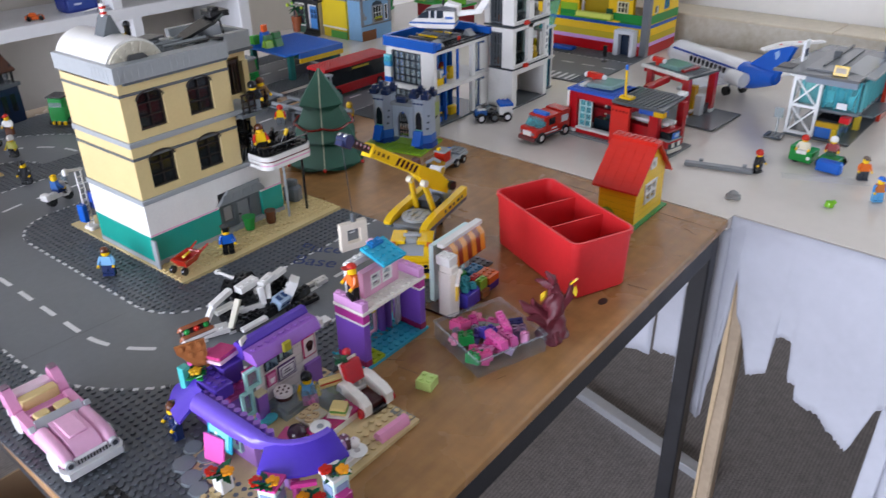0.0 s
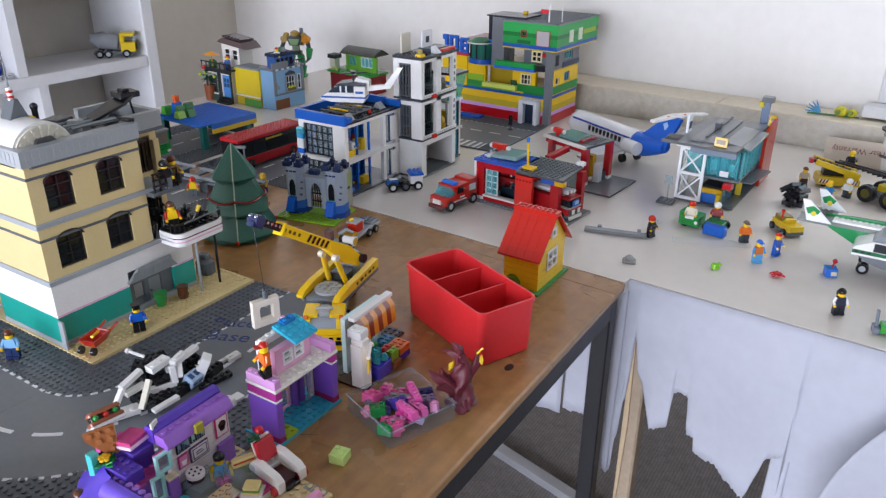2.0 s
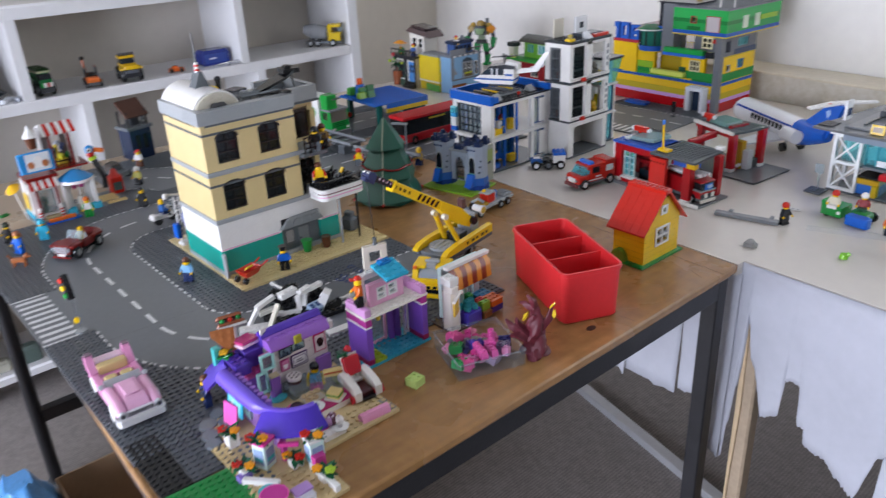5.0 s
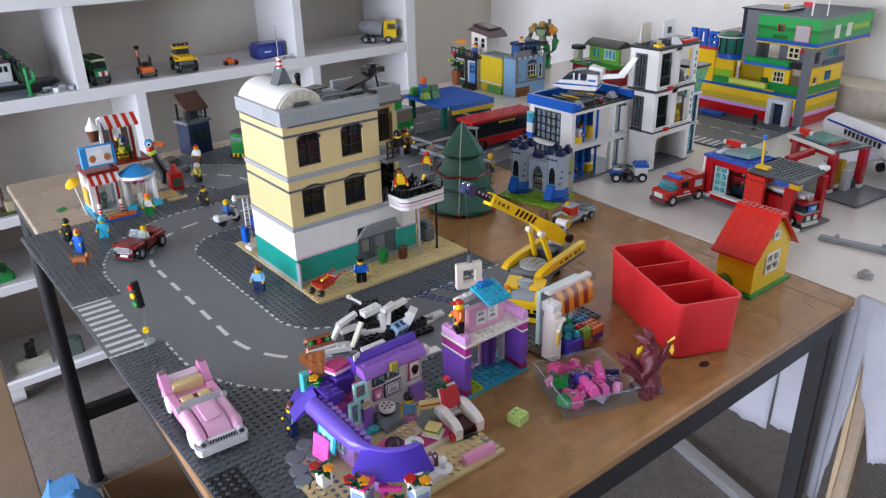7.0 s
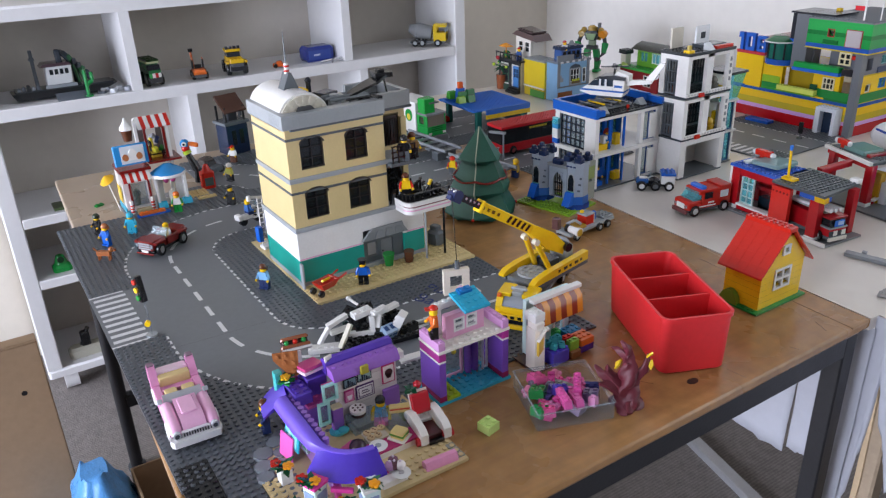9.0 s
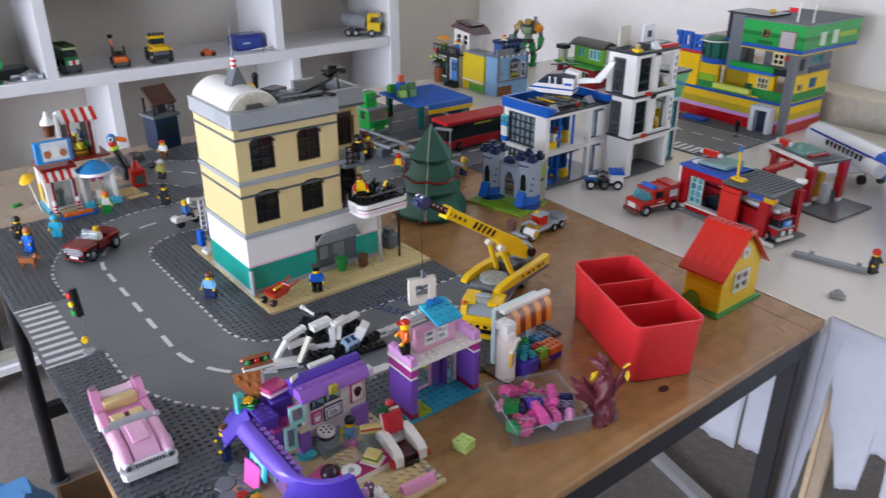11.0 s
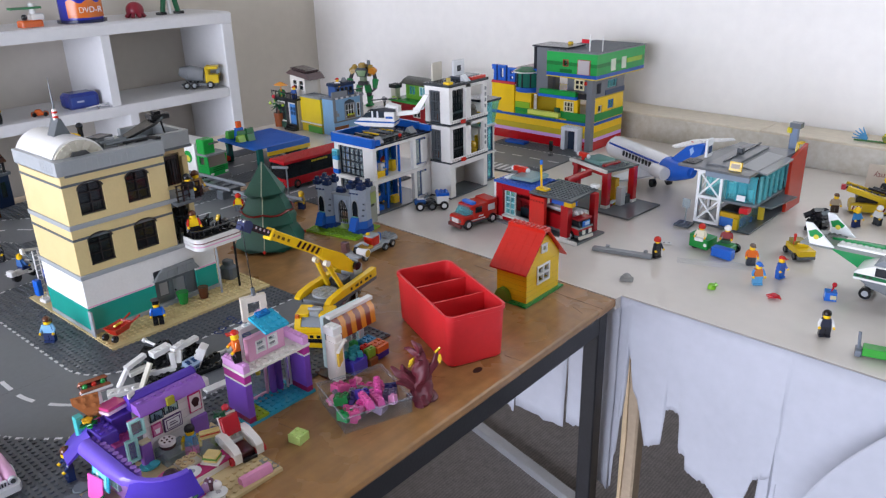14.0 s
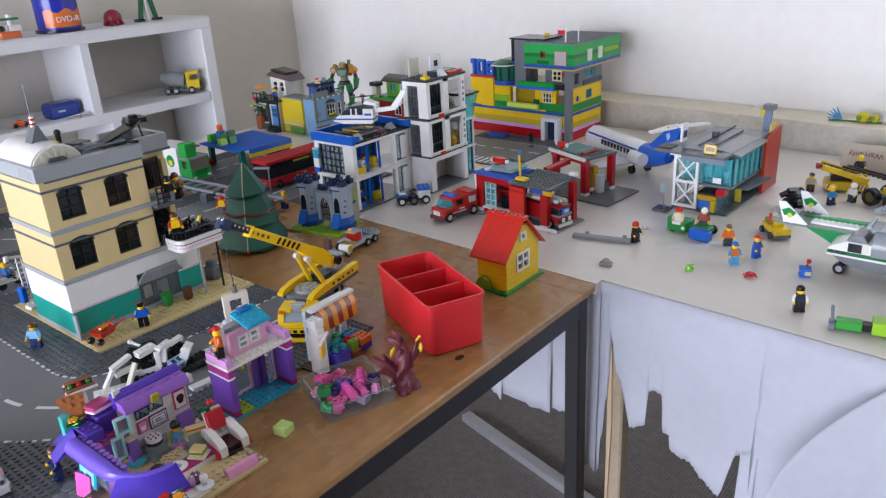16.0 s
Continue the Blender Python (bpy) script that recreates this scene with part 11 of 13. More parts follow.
    part("front_edge", G().box(0.03, 0.122, -0.036, -0.030, 0.1002, 0.1091), pl("7d8a98"), t)
    g = G()
    for i in range(6):
        g.box(-0.03 + 0.005 * i, -0.027 + 0.005 * i, -0.02, 0.02, 0.1137, 0.1155)
    part("roof_grille", g, pl("2b2e31"), t, "black roof grille")
    part("roof_ridge", G(pose(0.02, -0.005, 0.1137, 0, 0, 0)).box(0, 0.05, 0, 0.21, 0, 0.003), pl("707376"), t)
    part("roof_panel", G(pose(0.084, 0.01, 0.1137, 0, 6, 0)).soft(0, 0.056, 0, 0.15, 0, 0.0035, 0.001), pl("8c8f90"), t, "tilted pale roof panel")
    part("roof_spine", G().box(0.042, 0.046, 0.02, 0.22, 0.1168, 0.1195).box(0.038, 0.05, 0.10, 0.112, 0.1168, 0.128), pl("3b4044"), t)
    sign = part("roof_sign", G(pose(0.072, -0.02, 0.114, -14, 0, 0)).soft(0, 0.026, -0.002, 0.002, 0, 0.016, 0.0006), pl("d8b41e"), t, "small yellow roof sign")
    part("sign_print", G(pose(0.072, -0.02, 0.114, -14, 0, 0)).box(0.004, 0.022, -0.0027, -0.0021, 0.004, 0.012), pl("7a6420"), sign)
    wd = part("wind_board", G().box(-0.004, 0.001, 0.03, 0.056, 0.1172, 0.15), pl("e4e6e8"), t, "white upright board")
    part("board_print", G().box(0.0011, 0.0018, 0.034, 0.052, 0.124, 0.137), pl("3a4a6a"), wd)
    part("red_wall", G().prism([(0.172, 0.0036), (0.262, 0.0036), (0.262, 0.122), (0.172, 0.108)], 0.128, 0.135, "x"), clear("red_wall", srgb("b5301e"), 0.15, 0.9), t, "translucent red end wall")
    part("gate_mast", G().soft(0.10, 0.116, 0.236, 0.25, 0.0036, 0.152, 0.001), pl("6f8098"), t, "grey-blue mast")
    part("mast_lamp", G().soft(0.094, 0.104, 0.23, 0.238, 0.143, 0.153, 0.001), pl("c9b81e"), t)
    part("mast_head", G().box(0.098, 0.122, 0.232, 0.254, 0.1522, 0.162), pl(DGREY), t)
    for k in range(2):
        part("yellow_hook", G().cyl((0.126, 0.21 + k * 0.014, 0.1138), (0.126, 0.213 + k * 0.014, 0.13), 0.0018, 6).cyl((0.126, 0.213 + k * 0.014, 0.13), (0.138, 0.213 + k * 0.014, 0.13), 0.0018, 6), pl("d8b41e"), t)
    part("canopy", G().prism([(0.1, 0.06), (0.142, 0.06), (0.156, 0.17), (0.126, 0.17)], 0.0362, 0.0392, "z"), pl("5d6468"), t, "grey side canopy")


terminal()


def gate_sign():
    t = thing("gate_stand", at(-0.330, 1.338, 0.0006), "clear toy gate stand on a dark plate", "toy stand")
    part("base", G().box(-0.016, 0.012, -0.014, 0.014, 0, 0.0034).studs(-0.014, -0.012, 3, 3, 0.0034), pl(DGREY), t)
    part("pole", G().cyl((0, 0, 0.0034), (0, 0, 0.034), 0.0014, 6), glass_clear, t)
    part("panel", G().box(-0.008, 0.006, -0.001, 0.001, 0.034, 0.05), glass_clear, t)


gate_sign()


def luggage_tractor():
    t = thing("luggage_tractor", at(-0.243, 1.250, 0.0006, -8), "green toy tractor with a blue bucket", "toy tractor")
    block(t, "trailer", -0.036, -0.002, -0.014, 0.018, 0.003, 0.02, GREEN, c=0.001)
    block(t, "trailer_back", -0.036, -0.03, -0.014, 0.018, 0.0202, 0.026, GREEN)
    part("recycling_mark", G().cyl((-0.006, -0.0141, 0.011), (-0.006, -0.0146, 0.011), 0.003, 10), pl(WHITE), t)
    block(t, "tractor_body", 0.006, 0.036, -0.008, 0.016, 0.008, 0.017, "1f7a36", c=0.002)
    block(t, "bucket", 0.010, 0.046, -0.024, -0.0085, 0.001, 0.017, BLUE, c=0.002, label="blue bucket")
    for x in (-0.026, 0.012, 0.032):
        for y in (-0.011, 0.019):
            wheel(t, x, y, 0.0078, 0.005, DGREY)


luggage_tractor()
figure(-0.262, 1.245, 0.0175, 0, WHITE, "ded8c0", RED, "helmet", None, "toy driver in white with a red helmet", seated=True)
figure(-0.225, 1.262, 0.0175, 10, DGREEN, "8a2a2a", WHITE, "helmet", None, "toy driver in dark red with a white helmet", seated=True)
figure(-0.303, 1.166, 0.0003, 70, BLACK, "22242a", RED, "helmet", "26282c", "toy fireman in black with a red helmet")
figure(-0.171, 1.228, 0.0003, 30, "3a4048", ORANGE, "6a5a50", "cap", None, "toy worker in an orange vest")
figure(-0.137, 1.160, 0.0003, 40, "5fa8d8", "c8743a", "2f6fd0", "cap", "4a90d0", "toy worker with a light blue cap")
figure(-0.118, 1.204, 0.0003, 70, BLUE, "2f5fc0", RED, "cap", None, "toy figure in blue with a red cap")
figure(-0.012, 1.052, 0.0003, 30, "22242c", "2b3040", "1f1712", "hair", WHITE, "black haired toy figure in a dark waistcoat")
figure(-0.138, 1.575, 0.0003, 20, "4a3a30", "bfae96", "6b4a34", "cap", None, "toy figure with a brown cap")
figure(-0.086, 1.512, 0.0003, 60, DBLUE, "3f86c0", SKIN, "hair", None, "toy figure in a light blue top")
figure(-0.058, 1.545, 0.0003, -30, "3a3f46", "dcdcd8", WHITE, "helmet", None, "toy racing driver with a white helmet")

g = G().soft(-0.05, 0.05, -0.006, 0.006, 0, 0.006, 0.001)
for x in (-0.03, 0.034):
    g.box(x, x + 0.006, 0.006, 0.012, 0.0, 0.008)
solo("grey_rail", g, pl("85898c"), at(-0.355, 1.146, 0.0003, 14), "curved grey toy rail piece on the table", "toy rail")
g = G().soft(-0.010, 0.010, -0.008, 0.008, 0, 0.004, 0.002).soft(-0.006, 0.006, -0.005, 0.006, 0.004, 0.010, 0.003)
solo("grey_rock", g, pl("8b8b88"), at(-0.299, 1.056, 0.0003, 20), "small grey toy rock", "toy rock")
g = G().cyl((0, 0, 0), (0, 0, 0.007), 0.0065, 10, 0, 0.005).cyl((0.003, 0.002, 0.004), (0.006, 0.004, 0.008), 0.003, 8)
solo("lime_piece", g, pl("7cc22a"), at(-0.184, 1.104, 0.0003), "round lime green toy piece", "toy piece")
g = G().soft(-0.006, 0.006, -0.004, 0.004, 0.0015, 0.006, 0.0015)
for s in (-1, 1):
    for k in range(3):
        g.cyl((-0.004 + k * 0.004, s * 0.004, 0.004), (-0.006 + k * 0.006, s * 0.009, 0.0006), 0.001, 6)
    g.cyl((0.006, s * 0.003, 0.004), (0.011, s * 0.005, 0.005), 0.0016, 6)
solo("toy_crab", g, pl("c8202a"), at(-0.101, 1.128, 0.0003, -60), "small red toy crab", "toy crab")
g = G().brick(-0.008, -0.008, 0, 2, 2, 4, 0, False).cyl((0.001, 0, 0.0128), (0.003, 0.001, 0.02), 0.0012, 6, 1).ball((0.0035, 0.001, 0.0225), 0.0036, 1, 10, 6).box(-0.001, 0.007, -0.0086, -0.0081, 0.003, 0.009, 2)
solo("control_box", g, [pl("2f6fd0"), pl("b0202a"), pl("d8d2a8")], at(-0.037, 1.172, 0.0003, 20), "blue toy control box with a red lever", "toy machine")
g = G().box(-0.009, 0.009, -0.006, 0.006, 0, 0.0008).box(-0.005, -0.002, -0.001, 0.002, 0.0008, 0.0011, 1).box(0.003, 0.006, -0.001, 0.002, 0.0008, 0.0011, 1)
solo("sticker_tile", g, [pl("d8d6d0"), pl("5a5a58")], at(-0.318, 1.235, 0.0003, 20), "small pale printed toy tile", "toy tile")
v, f = [], []
for i in range(13):
    for j in range(5):
        x, y = -0.06 + i * 0.01, -0.016 + j * 0.008
        v.append((x, y, 0.0008 + 0.0045 * max(0, noise.noise((x * 60, y * 60, 2.0))) + 0.003 * math.sin(j * 1.1)))
for i in range(12):
    f += [(i * 5 + j, i * 5 + j + 1, i * 5 + j + 6, i * 5 + j + 5) for j in range(4)]
solo("cellophane_bag", G().add(v, f), clear("cellophane", srgb("f2f4f6"), 0.04, 0.14), at(-0.215, 1.198, 0.0006, 20), "crumpled clear cellophane bag on the table", "plastic bag")


def green_dozer():
    t = thing("green_digger", at(0.068, 1.036, 0.0004, 12), "lime and green toy digger with a grey fork", "toy digger")
    block(t, "rear", -0.03, 0.0, -0.008, 0.008, 0.002, 0.013, "3a9a3a", c=0.001)
    block(t, "hub", 0.0002, 0.010, -0.007, 0.007, 0.003, 0.012, BLACK)
    block(t, "front", 0.0102, 0.05, -0.011, 0.011, 0.002, 0.019, "8fbf2e", c=0.001)
    block(t, "cap", 0.05, 0.08, -0.010, 0.010, 0.002, 0.015, GREEN)
    part("fork", G().soft(-0.038, -0.0302, -0.009, 0.009, 0.0, 0.008, 0.001).cyl((-0.034, 0.0, 0.008), (-0.036, 0.0, 0.03), 0.002, 8), pl("6f7680"), t)


green_dozer()


def cargo_plane():
    t = thing("cargo_plane", at(0.085, 1.251, 0.0004, 0), "white and green toy cargo plane with grey wing", "toy plane")
    # fuselage with its nose to -x, tail boom behind it
    A, B = -0.052, -0.004
    part("hull", G().prism([(-0.096, 0.0285), (-0.078, 0.018), (-0.055, 0.0125), (0.16, 0.0125), (0.16, 0.0285)], A + 0.002, B - 0.002, "y"), pl("777c80"), t, "grey lower hull")
    part("lower_band", G().prism([(-0.103, 0.0287), (0.16, 0.0287), (0.16, 0.032), (-0.103, 0.032)], A, B, "y"), pl("e9e9e4"), t)
    part("green_band", G().prism([(-0.1025, 0.0321), (0.16, 0.0321), (0.16, 0.0375), (-0.1025, 0.0375)], A - 0.0004, B + 0.0004, "y"), pl("1d6a40"), t, "dark green stripe")
    part("upper_band", G().prism([(-0.103, 0.0376), (0.16, 0.0376), (0.16, 0.053), (-0.078, 0.053), (-0.100, 0.0425)], A, B, "y"), pl("ececE6".lower()), t, "white hull side")
    for k in range(3):
        part("nose_slot", G().box(-0.099 + k * 0.008, -0.094 + k * 0.008, A - 0.0008, A - 0.0004, 0.0335, 0.0362), pl("26302a"), t)
    part("windscreen", G().prism([(-0.080, 0.0532), (-0.052, 0.0532), (-0.058, 0.0625), (-0.070, 0.0625)], A + 0.003, B - 0.003, "y"), pl("80868b"), t, "grey cockpit hood")
    part("door", G().box(-0.076, -0.058, A - 0.0006, A - 0.0001, 0.0385, 0.0515), pl("1c1f26"), t, "dark open doorway")
    part("door_edge", G().box(-0.0575, -0.049, A - 0.0008, A - 0.0002, 0.0385, 0.0515), pl("e2dfd2"), t)
    part("grey_fuselage", G().cyl((-0.046, (A + B) / 2, 0.048), (0.16, (A + B) / 2, 0.048), 0.0275, 20), pl("8d9296"), t, "rounded grey fuselage")
    part("roof", G().box(-0.058, 0.16, A + 0.006, B - 0.006, 0.0735, 0.0765), pl("8b9094"), t, "ridged grey roof")
    for i in range(11):
        part("roof_ridge", G().cyl((-0.054 + i * 0.018, A + 0.004, 0.0778), (-0.054 + i * 0.018, B - 0.004, 0.0778), 0.0032, 8), pl("9a9fa2"), t)
    for s in (A + 0.006, B - 0.006):
        w = part("wheel", G().cyl((-0.084, s - 0.0045, 0.0085), (-0.084, s + 0.0045, 0.0085), 0.0085, 18), pl(BLACK), t)
        part("wheel_rim", G().cyl((-0.084, s - 0.005, 0.0085), (-0.084, s + 0.005, 0.0085), 0.0046, 12), pl("a9adb1"), w)
    part("wheel_strut", G().box(-0.087, -0.081, A + 0.0115, B - 0.0115, 0.006, 0.018), pl(LGREY), t)
    # tail boom and fins
    part("tail_boom", G().prism([(-0.185, 0.0505), (-0.04, 0.0505), (-0.04, 0.057), (-0.185, 0.057)], -0.010, 0.010, "y"), pl("79807a"), t, "grey tail boom")
    part("white_boom", G().box(-0.140, -0.050, -0.012, 0.004, 0.0572, 0.0604).studs(-0.138, -0.004, 11, 1, 0.0604), pl("e9e9e4"), t, "white studded tiles on the boom")
    part("green_boom", G().prism([(-0.150, 0.004), (-0.110, 0.0125), (0.04, 0.022), (0.04, 0.006), (-0.05, 0.004)], 0.0572, 0.0640, "z"), pl("1d8a4a"), t, "green top of the boom")
    part("green_keel", G().prism([(-0.150, 0.0504), (-0.055, 0.0504), (-0.075, 0.034), (-0.105, 0.028)], -0.008, 0.008, "y"), pl("1d8a4a"), t, "green keel")
    part("tail_wing", G().prism([(-0.185, -0.034), (-0.140, -0.034), (-0.135, 0.036), (-0.175, 0.036)], 0.0574, 0.0605, "z").studs(-0.165, 0.006, 3, 3, 0.0605), pl("79807a"), t, "grey tail wing")
    for y in (-0.032, 0.030):
        o = 0.014 if y > 0 else 0.0
        fin = part("tail_fin", G(pose(o, 0, 0)).prism([(-0.172, 0.0607), (-0.138, 0.0607), (-0.172, 0.092), (-0.182, 0.092)], y - 0.002, y + 0.002, "y"), pl("eceeee"), t, "white swept tail fin")
        part("fin_badge", G(pose(o, 0, 0)).prism([(-0.176, 0.080), (-0.166, 0.0845), (-0.155, 0.0775), (-0.158, 0.0725), (-0.172, 0.0715)], y - 0.0027, y - 0.0021, "y"), pl("1f8a45"), fin, "green leaf badge")
        part("badge_spot", G(pose(o, 0, 0)).cyl((-0.164, y - 0.0031, 0.0725), (-0.164, y - 0.0027, 0.0725), 0.0038, 12), pl("d8d04a"), fin)
    # wing with tiles
    part("main_wing", G().prism([(-0.062, 0.012), (0.07, 0.012), (0.11, 0.20), (0.0, 0.20)], 0.0800, 0.0845, "z"), pl("888d90"), t, "ridged grey wing")
    for i in range(7):
        part("wing_ridge", G().box(-0.05 + 0.007 * i, 0.07 + 0.004 * i, 0.018 + i * 0.026, 0.030 + i * 0.026, 0.0847, 0.088), pl("9a9fa2"), t)
    part("white_pod", G().soft(-0.052, -0.012, 0.050, 0.072, 0.0882, 0.1, 0.002).studs(-0.052, 0.052, 4, 2, 0.1), pl("e4e4e0"), t)
    part("pod_window", G().box(-0.050, -0.014, 0.0492, 0.0499, 0.0905, 0.0975), pl("23283a"), t)


cargo_plane()


def tow_cart():
    t = thing("yellow_tow_cart", at(-0.124, 1.313, 0.0004, -48), "yellow toy airport tug", "toy car")
    block(t, "chassis", -0.024, 0.03, -0.014, 0.014, 0.004, 0.009, DGREY)
    block(t, "body", -0.02, 0.03, -0.0135, 0.0135, 0.0092, 0.019, "d8b41e", c=0.001)
    block(t, "seat", -0.018, 0.002, -0.010, 0.010, 0.0192, 0.026, "8a7a30")
    block(t, "console", 0.006, 0.014, -0.008, 0.008, 0.0192, 0.025, "d8b41e")
    part("beacon", G().cyl((0.0, -0.009, 0.0192), (0.0, -0.009, 0.034), 0.0018, 6).ball((0.0, -0.009, 0.036), 0.003, 0, 8, 5), pl(RED), t)
    for x in (-0.014, 0.018):
        for y in (-0.0145, 0.0145):
            wheel(t, x, y, 0.006, 0.005, DGREY)


tow_cart()


def quarry_loader():
    t = thing("yellow_loader", at(-0.092, 1.608, 0.0004, 18) @ Matrix.Scale(0.80, 4), "yellow and black toy loader with hazard stripes", "toy digger")
    yel, blk = pl("cfae22"), pl("211d19")
    part("base", G().prism([(-0.038, 0.006), (0.056, 0.006), (0.056, 0.020), (0.050, 0.026), (-0.034, 0.026), (-0.038, 0.020)], -0.024, 0.024, "y"), yel, t, "yellow loader body")
    for s in (-1, 1):
        for x0 in (-0.034, 0.030):
            sp = part("stripe_plate", G().box(x0, x0 + 0.022, min(s * 0.0241, s * 0.0247), max(s * 0.0241, s * 0.0247), 0.0105, 0.0200), pl("e4dcc8"), t, "hazard striped plate")
            for i in range(3):
                x = x0 + 0.001 + i * 0.0070
                part("hazard_stripe", G().prism([(x, 0.0105), (x + 0.0034, 0.0105), (x + 0.0064, 0.0200), (x + 0.0030, 0.0200)], min(s * 0.0248, s * 0.0251), max(s * 0.0248, s * 0.0251), "y"), pl("7a2a24"), sp)
    for x in (-0.022, 0.036):
        for y in (-0.0205, 0.0205):
            wheel(t, x, y, 0.0085, 0.006, DGREY)
    m = pose(-0.036, 0, 0.050, 0, 16, 0)
    for s in (-1, 1):
        part("belt_side", G(m).soft(-0.014, 0.092, min(s * 0.014, s * 0.024), max(s * 0.014, s * 0.024), 0, 0.0120, 0.001), yel, t, "yellow belt side")
    part("belt", G(m).soft(-0.014, 0.088, -0.0138, 0.0138, 0.001, 0.0085, 0.0008), blk, t, "black conveyor belt")
    for k in range(6):
        part("belt_rib", G(m).box(-0.008 + k * 0.016, -0.005 + k * 0.016, -0.0136, 0.0136, 0.0086, 0.0108), pl("3a352f"), t)
    block(t, "stand", -0.026, 0.030, -0.014, 0.014, 0.0262, 0.0380, "2a2620")
    block(t, "cab", 0.020, 0.044, -0.022, -0.004, 0.0262, 0.0420, "cfae22", c=0.001)
    block(t, "red_lamp", -0.060, -0.050, -0.008, 0.006, 0.052, 0.063, "a8323a")
    part("lamp_arm", G().cyl((-0.050, 0, 0.057), (-0.036, 0, 0.056), 0.003, 8), blk, t)


quarry_loader()
figure(-0.068, 1.625, 0.040, 10, BLACK, "2a2a2c", "d8b41e", "helmet", None, "toy worker with a yellow helmet on the loader", seated=True)


def quad_bike():
    t = thing("black_quad", at(0.000, 1.550, 0.0004, -30), "black toy quad with large tyres and yellow seat", "toy car")
    block(t, "frame", -0.026, 0.034, -0.012, 0.012, 0.012, 0.022, "6d7276", c=0.001)
    block(t, "seat", -0.01, 0.012, -0.008, 0.008, 0.0222, 0.034, "c9ac1e", c=0.001)
    block(t, "grey_body", 0.012, 0.036, -0.011, 0.011, 0.0222, 0.040, "7d8286", c=0.002)
    for x in (-0.018, 0.026):
        for y in (-0.022, 0.022):
            wheel(t, x, y, 0.0165, 0.014, "55501f")
    # long black lattice boom lying forward
    for y in (-0.006, 0.006):
        part("boom_rail", G().cyl((0.010, y, 0.052), (-0.110, y + 0.010, 0.046), 0.0024, 8), pl("1c1d1f"), t)
    for k in range(11):
        x = -0.104 + k * 0.0108
        part("boom_rung", G().cyl((x, -0.006 + 0.010 * (0.010 - x) / 0.12, 0.0463), (x + 0.005, 0.006 + 0.010 * (0.010 - x) / 0.12, 0.0466), 0.0020, 6), pl("26282a"), t)
    part("roll_bar", G().cyl((0.012, -0.012, 0.022), (0.014, -0.010, 0.052), 0.0022, 6).cyl((0.012, 0.012, 0.022), (0.014, 0.010, 0.052), 0.0022, 6).cyl((0.014, -0.010, 0.052), (0.014, 0.010, 0.052), 0.0022, 6), pl(BLACK), t)


quad_bike()
mach = thing("black_machine", at(-0.135, 1.455, 0.0003) @ Matrix.Scale(1.25, 4), "jumble of black toy machine parts", "toy machine")
part("machine_base", G().box(-0.014, 0.014, -0.012, 0.012, 0, 0.006), pl("232326"), mach)
rnd = random.Random(4)
for i in range(16):
    a, r = rnd.uniform(0, 6.28), rnd.uniform(0, 0.016)
    g = G(pose(r * math.cos(a), r * math.sin(a), rnd.uniform(0.004, 0.03), rnd.uniform(-60, 60), rnd.uniform(-60, 60), rnd.uniform(0, 180)))
    part("machine_arm", g.box(-0.010, 0.010, -0.003, 0.003, -0.003, 0.003), pl("232326"), mach)


def control_tower():
    t = thing("control_tower", at(-0.003, 1.785, 0.0004), "white toy airport control tower with teal cabin", "toy tower")
    part("shaft", G().cyl((0, 0, 0), (0, 0, 0.078), 0.0265, 24, 0, 0.0245), pl("e8e6e2"), t, "white round shaft")
    part("foot_ring", G().cyl((0, 0, 0.026), (0, 0, 0.030), 0.031, 20), pl("4a4f55"), t)
    g = G()
    for k in range(24):
        for j in range(3):
            if (k + j) % 2:
                a0, a1 = 2 * math.pi * k / 24, 2 * math.pi * (k + 1) / 24
                z0 = 0.067 + j * 0.0036
                g.add([(0.0262 * math.cos(a), 0.0262 * math.sin(a), z) for a, z in ((a0, z0), (a1, z0), (a1, z0 + 0.0036), (a0, z0 + 0.0036))], [(0, 1, 2, 3)])
    part("chequer_band", g, pl("b8283a"), t, "red and white chequered band")
    part("ring_deck", G().cyl((0, 0, 0.079), (0, 0, 0.0825), 0.033, 20), pl("3b4046"), t)
    part("cabin_base", G().box(-0.022, 0.022, -0.022, 0.022, 0.0827, 0.092), pl("e8e6e2"), t)
    oc = [(math.cos(math.pi * (2 * i + 1) / 8), math.sin(math.pi * (2 * i + 1) / 8)) for i in range(8)]
    v = [(0.026 * x, 0.026 * y, 0.0922) for x, y in oc] + [(0.038 * x, 0.038 * y, 0.133) for x, y in oc]
    part("cabin_glass", G().add(v, [(i, (i + 1) % 8, 8 + (i + 1) % 8, 8 + i) for i in range(8)] + [tuple(range(7, -1, -1)), tuple(range(8, 16))]), clear("cabin_glass", srgb("42b8c4"), 0.05, 0.6), t, "teal glass cabin")
    part("cabin_roof", G().prism([(0.040 * x, 0.040 * y) for x, y in oc], 0.1332, 0.140, "z"), pl("6d7378"), t, "grey cabin roof")
    part("red_lamp", G().box(-0.03, -0.02, -0.038, -0.03, 0.126, 0.132), pl("b0303a"), t)
    ra = part("radar", G().cyl((0, 0, 0.140), (0, 0, 0.158), 0.002, 8).soft(-0.012, 0.012, -0.002, 0.002, 0.158, 0.182, 0.001), pl("4a3a44"), t, "dark radar panel")
    part("radar_print", G().box(-0.006, 0.006, -0.0027, -0.0021, 0.164, 0.176), pl("d8d4d0"), ra)


control_tower()


